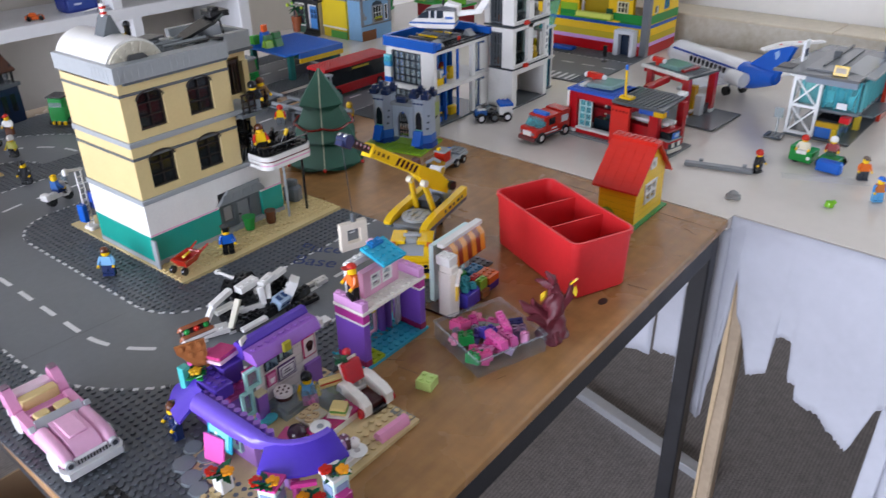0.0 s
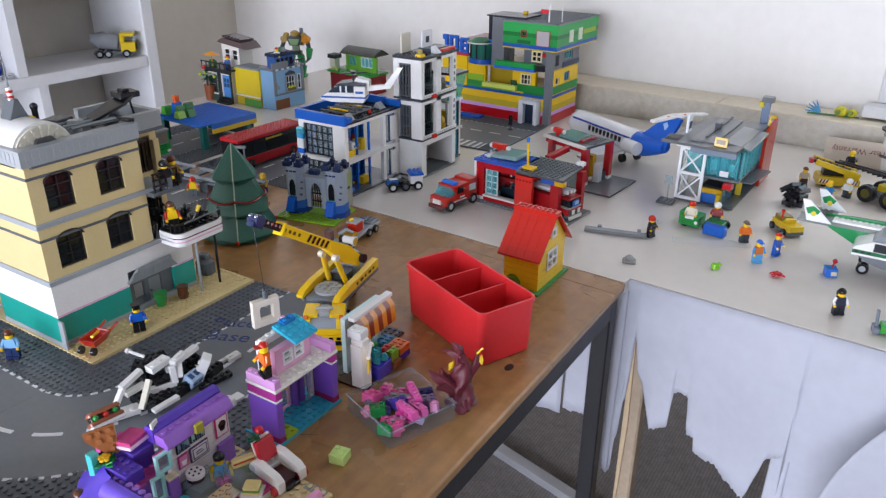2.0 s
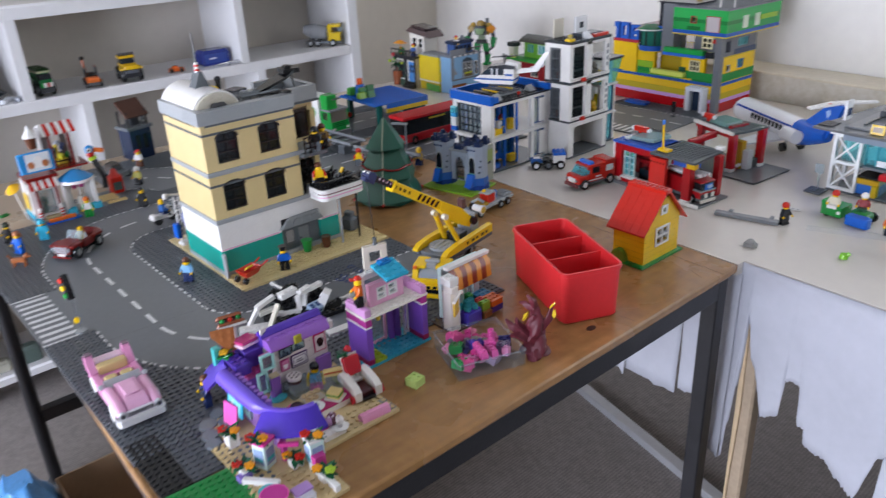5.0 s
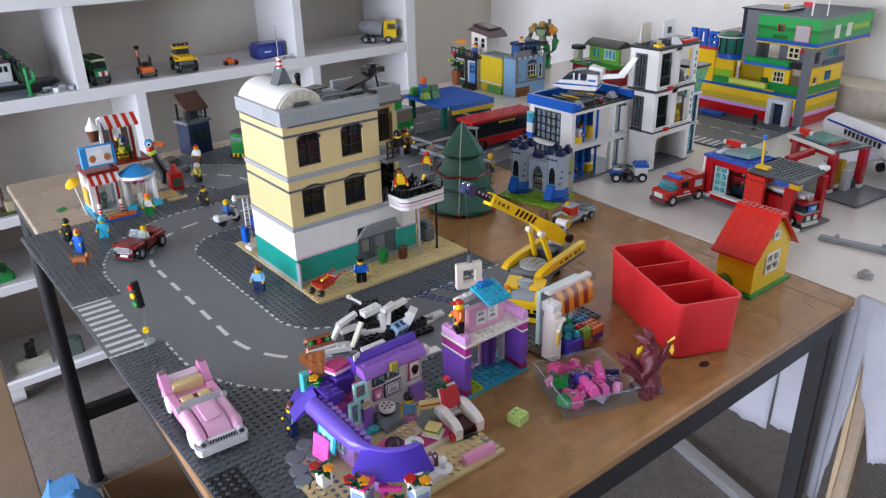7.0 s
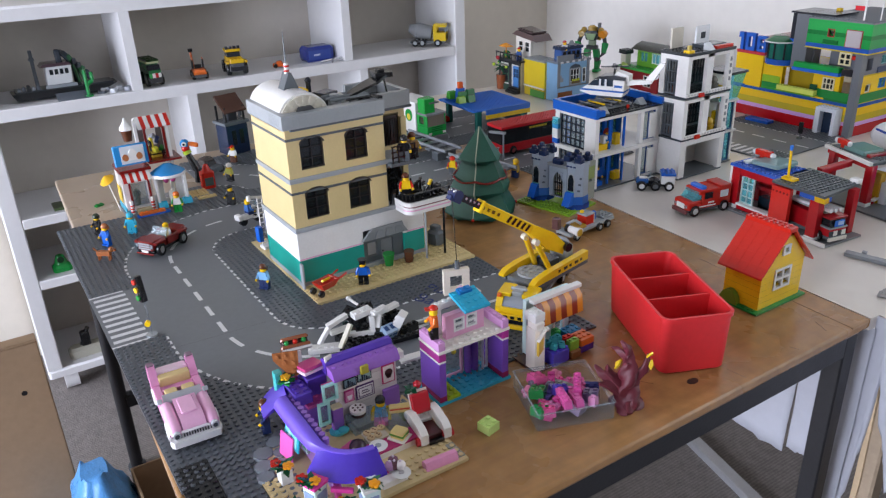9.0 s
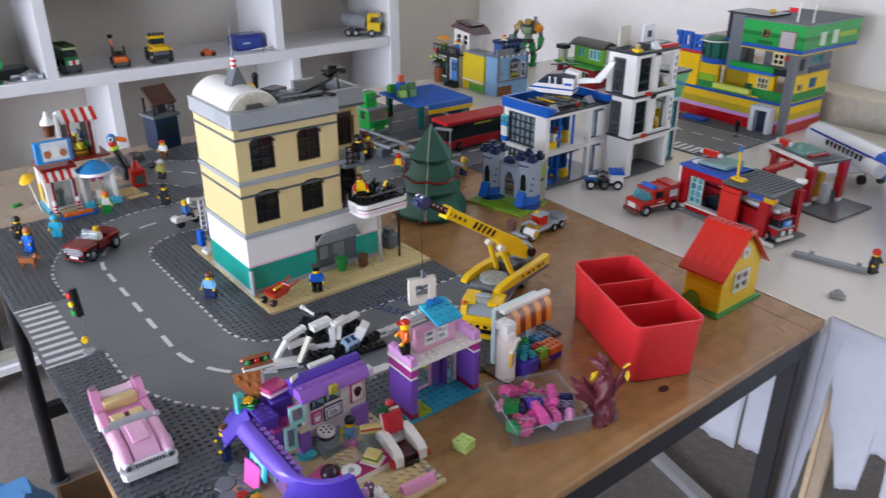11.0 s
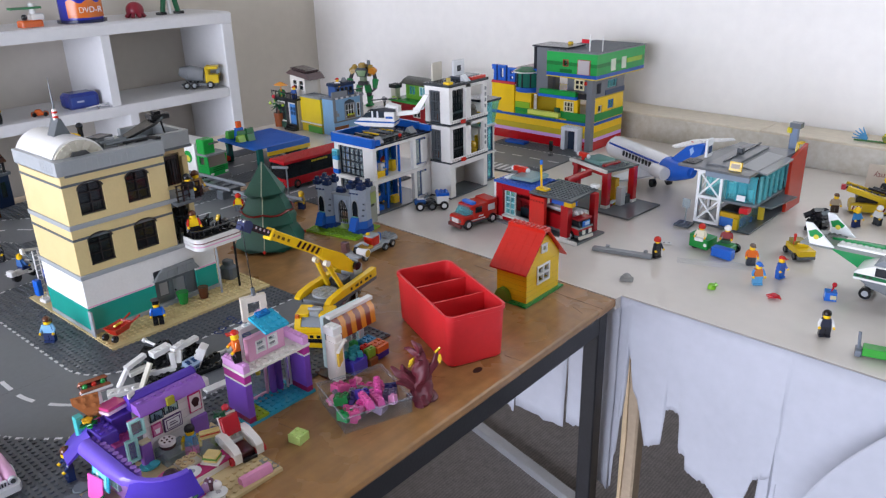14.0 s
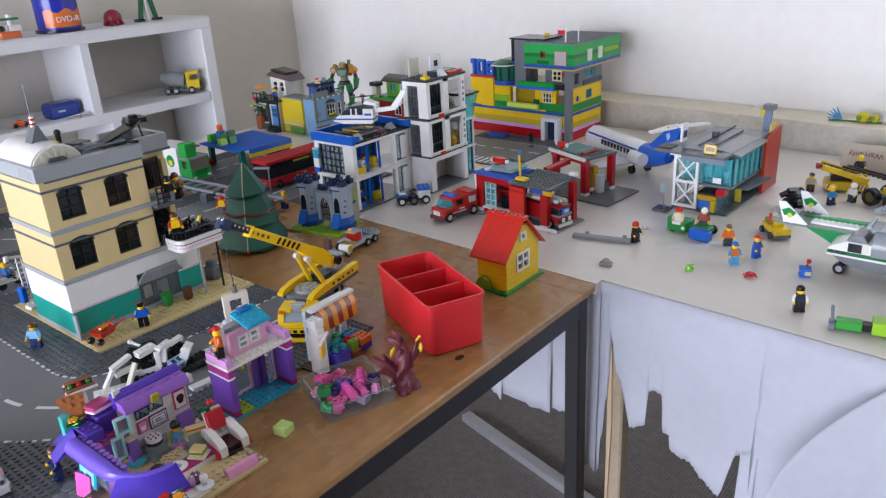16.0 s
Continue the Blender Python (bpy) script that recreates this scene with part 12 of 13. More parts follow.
def warranty_board():
    t = thing("warranty_box", at(-0.06, 1.765, 0.0004, 2), "pinkish cardboard panel with upside-down red lettering", "cardboard panel")
    part("panel", G(pose(0, 0, 0, -9, 0, 0)).box(-0.07, 0.062, -0.0015, 0.0015, 0, 0.052), surface("pale_card", (0.64, 0.55, 0.44), 0.6, 0.04, 10.0), t)
    text("Year Warranty", 0.0165, pose(-0.006, -0.006, 0.038, 90 - 9, 0, 0) @ pose(0, 0, 0.0, 0, 0, 180), surface("red_print", srgb("8a4a48"), 0.6, 0.1), "lettering", "", t, 0.0002)


warranty_board()


def ledge_creature():
    t = thing("ledge_creature", BACK @ pose(0.27, -0.075, 0.0688, 0, 0, 10), "yellow and blue toy creature lying on the ledge", "toy creature")
    for k in range(5):
        a = radians(110 + k * 18)
        part("blue_spine", G().cyl((-0.03, 0, 0.006), (-0.03 + 0.03 * math.cos(a), 0.004 * k - 0.008, 0.006 + 0.028 * math.sin(a)), 0.003, 8, 0, 0.001), clear("spine_blue%d" % k, srgb("5fa8d8"), 0.1, 0.8), t, "blue spine")
    part("body", G().ball((0.012, 0, 0.012), 0.014, 0, 14, 8, 0.85).ball((0.034, 0.003, 0.010), 0.011, 0, 12, 6, 0.85), pl("c9c02a"), t)
    for x, y in ((0.006, -0.012), (0.03, -0.010), (0.018, 0.012)):
        part("joint", G().ball((x, y, 0.012), 0.006, 0, 10, 6), pl("7a8a3a"), t)
    part("rod", G().cyl((-0.055, 0, 0.002), (0.05, 0, 0.002), 0.002, 8), pl("4a7a4a"), t)


ledge_creature()


# ---- back left of the white table ----
def bus():
    t = thing("red_bus", at(-1.110, 1.114, TH + 0.0022, 88) @ Matrix.Diagonal((0.86, 0.92, 1.0, 1.0)), "red and black toy coach with a studded roof", "toy bus")
    L, Wd = 0.104, 0.028
    block(t, "lower_body", -L, L, -Wd, Wd, 0.006, 0.024, "b01a22", c=0.001)
    for x in (-0.07, 0.065):
        for y in (-Wd, Wd):
            wheel(t, x, y, 0.0095, 0.007, "8a3a3a")
    block(t, "upper_body", -L, L, -Wd + 0.001, Wd - 0.001, 0.0242, 0.056, "1b1b1e", c=0.001)
    for s in (-1, 1):
        for i in range(5):
            part("window", G().box(-0.095 + i * 0.038, -0.064 + i * 0.038, min(s * (Wd - 0.0008), s * (Wd + 0.0002)), max(s * (Wd - 0.0008), s * (Wd + 0.0002)), 0.026, 0.046), glass_dark, t)
        for i in range(6):
            part("caption_bar", G().box(-0.02 + i * 0.009, -0.013 + i * 0.009, min(s * (Wd - 0.0008), s * (Wd + 0.0004)), max(s * (Wd - 0.0008), s * (Wd + 0.0004)), 0.0485, 0.0525), pl("c9b23a"), t)
    part("roof", G().soft(-L - 0.001, L + 0.001, -Wd - 0.001, Wd + 0.001, 0.0562, 0.062, 0.0006).studs(-L, -Wd, 26, 7, 0.062), pl("bf2028"), t, "red studded roof")
    part("headlight", G().box(-L - 0.002, -L - 0.0002, -0.02, -0.012, 0.012, 0.018), glass_clear, t)


bus()


def green_lorry():
    t = thing("green_lorry", at(-1.297, 0.971, TH + 0.0022, 4), "green toy lorry with a white box and leaf badge", "toy lorry")
    block(t, "chassis", -0.09, 0.04, -0.022, 0.022, 0.008, 0.014, DGREY)
    for x in (-0.07, -0.045, 0.022):
        for y in (-0.024, 0.024):
            wheel(t, x, y, 0.010, 0.008, LGREY)
    block(t, "cargo_box", -0.09, -0.004, -0.026, 0.026, 0.0142, 0.088, "e6e6e2", label="white cargo box")
    block(t, "cab", 0.0, 0.04, -0.026, 0.026, 0.0142, 0.040, "1f9040", c=0.001)
    part("windscreen", G().prism([(0.034, 0.0402), (0.0395, 0.0402), (0.036, 0.0635), (0.031, 0.0635)], -0.0225, 0.0225, "y"), clear("lorry_glass", srgb("9a9488"), 0.06, 0.45), t)
    for y in (-0.0245, 0.0245):
        block(t, "cab_pillar", 0.030, 0.038, y - 0.0015, y + 0.0015, 0.0402, 0.0635, "1f9040")
        part("cab_side", G().wall_y(0.0, 0.0298, 0.0402, 0.0635, y - 0.0015, y + 0.0015, [(0.010, 0.026, 0.044, 0.060)]), pl("1f9040"), t)
        part("headlight", G().box(0.0402, 0.0412, y * 0.8 - 0.004, y * 0.8 + 0.004, 0.021, 0.026), pl("d8d8d0"), t)
    block(t, "seat", 0.010, 0.022, -0.018, 0.018, 0.0402, 0.052, "6a5a48")
    block(t, "cab_roof", 0.0, 0.039, -0.027, 0.027, 0.0637, 0.068, "7a7f82", c=0.001)
    block(t, "air_deflector", 0.004, 0.030, -0.026, 0.004, 0.0682, 0.1, "23983f", c=0.002)
    for z in (0.0285, 0.0325, 0.0365):
        part("grille_bar", G().box(0.0402, 0.0409, -0.015, 0.015, z, z + 0.0018), pl("155a2a"), t)
    block(t, "bumper", 0.0402, 0.045, -0.027, 0.027, 0.006, 0.019, "6a6e70", c=0.001)
    bd = part("leaf_badge", G().cyl((-0.03, -0.0267, 0.056), (-0.03, -0.0261, 0.056), 0.014, 14), pl("1f9040"), t, "green leaf badge")
    part("badge_heart", G().cyl((-0.03, -0.0272, 0.052), (-0.03, -0.0268, 0.052), 0.007, 12), pl("d8c84a"), bd)
    part("roof_grille", G().box(0.008, 0.034, -0.012, 0.012, 0.0882, 0.091), pl(DGREY), t)


green_lorry()
g = G().soft(-0.02, 0.02, -0.012, 0.012, 0.006, 0.016, 0.002).soft(-0.012, 0.008, -0.01, 0.01, 0.016, 0.026, 0.003)
for x in (-0.012, 0.012):
    for y in (-0.012, 0.012):
        g.cyl((x, y - 0.002, 0.006), (x, y + 0.002, 0.006), 0.006, 10, 1)
solo("small_red_car", g, [pl(RED), pl(BLACK)], at(-1.40, 1.075, TH + 0.0022, 10), "small red toy car behind the lorry", "toy car")


def rail_track(x, y, rz, n, z):
    t = thing("train_track", at(x, y, z, rz), "straight grey toy railway track", "toy track", group="train tracks")
    for s in (-1, 1):
        part("rail", G().box(-n * U, n * U, s * 0.02 - 0.002, s * 0.02 + 0.002, 0.0032, 0.0085), pl("8d9296"), t)
    for i in range(n // 2):
        part("sleeper", G().box(-n * U + i * 4 * U + 0.004, -n * U + i * 4 * U + 0.02, -0.03, 0.03, 0, 0.0031), pl("6a6f73"), t)


rail_track(-1.225, 0.925, 4, 12, TH + 0.019)
rail_track(-1.035, 0.935, 4, 10, TH + 0.019)
for x in (-1.29, -1.16, -1.06, -0.985):
    g = G().soft(-0.010, 0.010, -0.024, 0.024, 0, 0.019, 0.001)
    solo("track_support", g, pl(DGREY), at(x, 0.928, TH, 4), "dark grey toy bricks under the railway track", "toy bricks")
g = G().cyl((0, 0, 0), (0, 0, 0.004), 0.007, 10).cyl((0, 0, 0.004), (0, 0, 0.07), 0.0018, 8).box(-0.03, 0.004, -0.003, 0.003, 0.07, 0.074)
solo("street_lamp", g, pl("7d8286"), at(-1.03, 0.985, TH, 30), "thin grey toy street lamp", "street lamp")


def blue_shop():
    t = thing("blue_roofed_shop", at(-1.326, 1.152, TH + 0.002, -3) @ Matrix.Diagonal((0.80, 0.93, 1.0, 1.0)), "open toy shop under a blue studded roof", "toy shop")
    for x in (-0.09, 0.075):
        for y in (-0.07, 0.06):
            block(t, "post", x, x + 0.014, y, y + 0.014, 0, 0.053, "1f5f58", c=0.0008)
    part("roof", G().box(-0.10, 0.098, -0.086, 0.082, 0.0532, 0.0565).studs(-0.098, -0.084, 24, 20, 0.0565), pl("2a69c2"), t, "blue studded roof plate")
    part("fascia", G().box(0.0985, 0.104, -0.05, 0.08, 0.034, 0.044), pl("c9a92a"), t, "yellow fascia")
    part("fascia", G().box(0.0985, 0.104, -0.05, 0.08, 0.0442, 0.0562), pl("2f62b0"), t)
    part("back_wall", G().box(-0.096, 0.09, 0.074, 0.080, 0, 0.053), pl("2a3a4a"), t)
    for x, y, c, h in ((-0.085, -0.07, "4aa83a", 0.018), (-0.062, -0.055, "2c64c0", 0.026), (-0.04, -0.06, "3f7a46", 0.022), (-0.015, -0.05, "3f7a46", 0.016), (-0.035, -0.04, "2f6a3a", 0.026), (-0.02, -0.075, "8fc23a", 0.014)):
        part("roof_brick", G().prism([(x, 0.0585), (x + 0.024, 0.0585), (x + 0.018, 0.0585 + h), (x + 0.006, 0.0585 + h)], y, y + 0.02, "y"), pl(c), t, "green or blue sloped brick")
    block(t, "orange_brick", -0.058, -0.046, -0.05, -0.038, 0.0847, 0.099, "e0602a")


blue_shop()


def townhouses():
    t = thing("corner_cafe_house", at(-1.578, 1.427, 0.0006, -3) @ Matrix.Diagonal((1.5, 1.0, 1.04, 1.0)), "narrow white and blue toy house with a terrace", "toy house")
    # front faces -y
    part("wall", G().wall_y(-0.036, 0.03, 0, 0.082, 0, 0.006, [(-0.03, -0.008, 0.02, 0.066), (0.006, 0.026, 0.0, 0.07)]), pl("d8d4cc"), t)
    part("side_wall", G().box(-0.036, -0.030, 0.0065, 0.06, 0, 0.082), pl("c9c4ba"), t)
    part("side_wall", G().box(0.024, 0.03, 0.0065, 0.06, 0, 0.082), pl("c9c4ba"), t)
    glazed(t, "y", 0.002, -0.03, -0.008, 0.02, 0.066, 1, 2, "2f5f46", glass_dark)
    d = part("door", G().box(0.006, 0.026, 0.001, 0.004, 0.0, 0.07), pl("4a86c8"), t, "blue panelled door")
    for k in range(4):
        part("door_light", G().box(0.009 + (k % 2) * 0.008, 0.0145 + (k % 2) * 0.008, 0.0, 0.0009, 0.04 + (k // 2) * 0.012, 0.05 + (k // 2) * 0.012), pl("26405f"), d)
    for k in range(3):
        block(t, "step", 0.0, 0.032, -0.02 + k * 0.006, -0.0145 + k * 0.006 + 0.0, 0.0, 0.006 + k * 0.005, BLACK)
    for x0, x1 in ((-0.0375, -0.0325), (-0.005, 0.003), (0.0275, 0.0315)):
        part("corner_post", G().soft(x0, x1, -0.0035, -0.0002, 0.0, 0.0745, 0.0004), pl("26282c"), t, "black corner post")
    part("fascia", G().soft(-0.0385, 0.0325, -0.0045, -0.0002, 0.0748, 0.0818, 0.0005), pl("1f2226"), t, "black fascia")
    part("stall_riser", G().box(-0.0320, -0.0055, -0.0028, -0.0002, 0.0, 0.017), pl("2f4a3e"), t, "dark green stall riser")
    part("canopy", G().soft(-0.031, -0.006, -0.012, -0.0036, 0.067, 0.0705, 0.0008), pl("8f8a80"), t, "grey canopy")
    part("terrace", G().soft(-0.042, 0.036, -0.010, 0.062, 0.0822, 0.087, 0.0005), pl("22242a"), t)
    g = G()
    for x in range(7):
        g.cyl((-0.04 + x * 0.0122, -0.008, 0.0872), (-0.04 + x * 0.0122, -0.008, 0.099), 0.0012, 6)
    g.box(-0.042, 0.036, -0.0095, -0.0065, 0.099, 0.102)
    part("railing", g, pl("22242a"), t)
    part("parasol", G().cyl((-0.022, 0.006, 0.0872), (-0.022, 0.006, 0.116), 0.0012, 6).cyl((-0.022, 0.006, 0.116), (-0.022, 0.006, 0.124), 0.018, 10, 0, 0.003), pl("e8961e"), t, "orange parasol")
    part("plant", G().ball((-0.026, 0.012, 0.094), 0.010, 0, 8, 5), pl("2f7a3a"), t)
    part("attic", G().wall_y(-0.012, 0.034, 0.0872, 0.142, 0.03, 0.036, [(-0.006, 0.01, 0.104, 0.132), (0.014, 0.03, 0.104, 0.132)]).box(0.028, 0.034, 0.0365, 0.075, 0.0872, 0.142), pl("dcd8ce"), t)
    for x in (-0.006, 0.014):
        glazed(t, "y", 0.032, x, x + 0.016, 0.104, 0.132, 1, 2, "eeeae2", glass_dark)
    part("attic_roof", G(pose(0.01, 0.05, 0.1425, 0, 8, 0)).prism([(-0.03, 0.0), (0.046, 0.0), (0.032, 0.014), (-0.016, 0.014)], -0.026, 0.03, "y"), pl("5a4a48"), t, "brown-grey roof")
    part("roof_tile", G(pose(0.01, 0.05, 0.158, 0, 8, 0)).box(-0.016, 0.03, -0.022, 0.026, 0, 0.004).studs(-0.014, -0.02, 5, 1, 0.004), pl("3d2f30"), t)
    t = thing("yellow_house", at(-1.480, 1.432, 0.0006, -3) @ Matrix.Diagonal((0.9, 1.0, 0.94, 1.0)), "plain yellow toy house with grey studs on top", "toy house")
    part("wall", G().box(-0.054, 0.05, 0, 0.05, 0.03, 0.102), pl("d8bf2a"), t, "plain yellow wall")
    part("lower_wall", G().box(-0.053, 0.049, 0.001, 0.05, 0, 0.0298), pl("b8a22a"), t)
    part("green_base", G().box(-0.02, 0.049, -0.0008, 0.0009, 0.0, 0.02), pl("4a8a3a"), t)
    part("white_ledge", G().box(-0.054, 0.05, -0.003, 0.0005, 0.0262, 0.0298), pl("d8d6d0"), t)
    part("top", G().box(-0.054, 0.05, 0, 0.05, 0.1022, 0.106).studs(-0.05, 0.002, 12, 6, 0.106), pl("8a8e90"), t)
    t = thing("blue_house", at(-1.385, 1.484, 0.0006, 87) @ Matrix.Diagonal((0.74, 0.60, 0.96, 1.0)), "light blue toy house with grey roof terrace", "toy house")
    part("wall", G().wall_y(-0.068, 0.075, 0.0, 0.104, 0, 0.006, [(-0.01, 0.03, 0.05, 0.085), (0.045, 0.06, 0.045, 0.085)]), pl("7fa9cc"), t, "light blue wall")
    part("side_wall", G().box(0.069, 0.075, 0.0065, 0.08, 0, 0.104), pl("7fa9cc"), t)
    part("side_wall", G().box(-0.068, -0.062, 0.0065, 0.08, 0, 0.104), pl("7fa9cc"), t)
    part("grey_stone", G().box(-0.066, -0.05, -0.001, -0.0002, 0.06, 0.072).box(-0.056, -0.042, -0.001, -0.0002, 0.054, 0.064), pl("8a9096"), t, "grey stones in the wall")
    glazed(t, "y", 0.001, -0.01, 0.03, 0.05, 0.085, 3, 2, "e2e4e2", glass_dark)
    glazed(t, "y", 0.001, 0.045, 0.06, 0.045, 0.085, 1, 2, "e2e4e2", glass_dark)
    part("window_arch", G().prism([(-0.016, 0.084), (0.036, 0.084), (0.03, 0.094), (0.01, 0.099), (-0.01, 0.094)], -0.003, -0.0003, "y"), pl("3f4a54"), t)
    part("flower_box", G().box(-0.006, 0.028, -0.009, -0.0012, 0.046, 0.052), pl("6a5a3a"), t)
    for k in range(4):
        part("flower", G().ball((-0.002 + k * 0.009, -0.005, 0.055), 0.0035, 0, 8, 5), pl("c8cc3a"), t)
    part("brown_base", G().box(-0.066, 0.0, -0.0012, -0.0002, 0, 0.026), pl("7a4a2a"), t)
    part("cornice", G().soft(-0.072, 0.079, -0.006, 0.082, 0.1042, 0.110, 0.0006), pl("6d737a"), t)
    part("terrace_wall", G().box(-0.072, 0.0, -0.006, 0.004, 0.1102, 0.126), pl("7a8086"), t)
    g = G()
    for k in range(10):
        g.cyl((0.002 + k * 0.0082, -0.004, 0.1102), (0.002 + k * 0.0082, -0.004, 0.122), 0.0012, 6)
    g.box(0.0, 0.079, -0.0055, -0.0025, 0.122, 0.125)
    part("railing", g, pl("2a2d33"), t)
    part("string_course", G().box(-0.068, 0.0752, -0.0022, -0.0003, 0.0375, 0.0415), pl("6d737a"), t)
    part("arch_frame", G().wall_y(-0.017, 0.037, 0.042, 0.088, -0.0045, -0.0022, [(-0.010, 0.030, 0.050, 0.085)]), pl("8a9096"), t, "grey stone frame")
    for x in (-0.066, 0.066):
        part("quoin", G().soft(x - 0.004, x + 0.0085, -0.0040, -0.0005, 0.042, 0.1035, 0.0006), pl("7a8086"), t, "grey corner stones")
    block(t, "roof_box", -0.045, 0.045, 0.012, 0.064, 0.1102, 0.138, "3a5a92", c=0.001)
    for k in range(4):
        part("roof_window", G().soft(-0.038 + k * 0.020, -0.026 + k * 0.020, 0.0095, 0.0119, 0.114, 0.133, 0.0004), pl("151a24"), t, "dark attic window")
    block(t, "roof_top", -0.050, 0.050, 0.008, 0.068, 0.1382, 0.145, "27344e", True)
    for k in range(5):
        part("cornice_light", G().box(-0.060 + k * 0.026, -0.048 + k * 0.026, -0.0075, -0.0061, 0.1045, 0.1095), pl("c9ccd0"), t)
    part("roof_turret", G().cyl((0.014, 0.036, 0.1468), (0.014, 0.036, 0.158), 0.012, 10, 0, 0.006), pl("7a8086"), t)
    figure(-1.402, 1.468, 0.1275, 20, DGREY, "d8d8d8", "c0303a", "cap", None, "toy figure on the blue house roof", seated=True)
    t = thing("potted_bush", at(-1.625, 1.43, 0.0006), "toy bush with lime leaves in a brown pot", "toy plant")
    part("pot", G().cyl((0, 0, 0), (0, 0, 0.04), 0.014, 12, 0, 0.016), pl("8a4a2a"), t)
    part("stem", G().cyl((0, 0, 0.04), (0, 0, 0.06), 0.004, 8), pl(BROWN), t)
    leaves(t, 0, 0, 0.062, 1, 14, 0.03)
    leaves(t, 0.004, 0, 0.07, 3, 10, 0.02)
    g = G()
    r2 = random.Random(8)
    for k in range(12):
        a = r2.uniform(0, 6.28)
        g.ball((0.022 * math.cos(a), 0.022 * math.sin(a), 0.06 + r2.uniform(0, 0.02)), 0.005, 0, 8, 5)
    part("lime_buds", g, pl("b5cc3a"), t)
    part("red_bird", G().ball((-0.002, -0.012, 0.088), 0.006, 0, 8, 5), pl("c0303a"), t)


townhouses()
figure(-1.548, 1.432, 0.0885 - 0.0, 10, DBLUE, "3f5f9a", "c0402a", "cap", None, "toy figure on the house terrace")


def robot():
    t = thing("toy_robot", at(-1.637, 1.790, 0.0006, 25) @ Matrix.Diagonal((1.05, 1.05, 0.97, 1.0)), "green and orange jointed toy robot against the wall", "toy robot")
    gr, dk, bz, og = pl("1f8a45"), pl("3a4040"), pl("a8883a"), pl("d88a1e")
    for s in (-1, 1):
        part("foot", G().soft(s * 0.018 - 0.010, s * 0.018 + 0.010, -0.018, 0.01, 0, 0.009, 0.003), gr, t)
        part("shin", G().prism([(s * 0.018 - 0.006, 0.009), (s * 0.018 + 0.006, 0.009), (s * 0.019 + 0.009, 0.034), (s * 0.019 - 0.008, 0.038)], -0.008, 0.006, "y"), gr, t)
        part("knee", G().ball((s * 0.018, -0.004, 0.040), 0.0095, 0, 10, 6), dk, t)
        part("thigh", G().prism([(s * 0.017 - 0.008, 0.043), (s * 0.017 + 0.008, 0.043), (s * 0.012 + 0.009, 0.070), (s * 0.012 - 0.008, 0.072)], -0.010, 0.006, "y"), gr, t)
        part("shoulder", G(pose(s * 0.031, 0, 0.118, 0, s * 28, 0)).soft(-0.012, 0.013, -0.012, 0.012, -0.010, 0.010, 0.005), og if s > 0 else bz, t, "rounded shoulder plate")
        part("shoulder_cap", G().ball((s * 0.026, -0.002, 0.128), 0.0095, 0, 10, 6), bz, t)
        part("upper_arm", G().cyl((s * 0.035, 0, 0.110), (s * 0.042, -0.006, 0.086), 0.006, 10), dk, t)
        part("forearm", G().cyl((s * 0.042, -0.006, 0.088), (s * 0.044, -0.022, 0.062), 0.0105, 10, 0, 0.007), gr, t)
        part("claw", G().cyl((s * 0.044, -0.022, 0.062), (s * 0.038, -0.034, 0.052), 0.005, 8, 0, 0.002), dk, t)
    part("hips", G().soft(-0.017, 0.017, -0.010, 0.009, 0.068, 0.082, 0.003), dk, t)
    part("waist", G().soft(-0.010, 0.010, -0.009, 0.009, 0.0822, 0.098, 0.003), pl("8a9a80"), t)
    part("chest", G().prism([(-0.014, 0.0982), (0.014, 0.0982), (0.022, 0.118), (0.014, 0.128), (-0.014, 0.128), (-0.022, 0.118)], -0.014, 0.012, "y"), dk, t, "dark chest")
    part("chest_plate", G().prism([(-0.010, 0.100), (0.010, 0.100), (0.016, 0.119), (-0.016, 0.119)], -0.0175, -0.0142, "y"), pl("8aa878"), t, "pale green chest plate")
    part("head", G().soft(-0.011, 0.010, -0.016, 0.008, 0.128, 0.143, 0.005), bz, t, "bronze helmet head")
    part("back_blade", G().soft(0.012, 0.022, 0.004, 0.010, 0.128, 0.150, 0.003), pl("6a6e70"), t)
    part("back_pack", G().soft(-0.020, 0.020, 0.0122, 0.022, 0.095, 0.135, 0.004), bz, t)


robot()


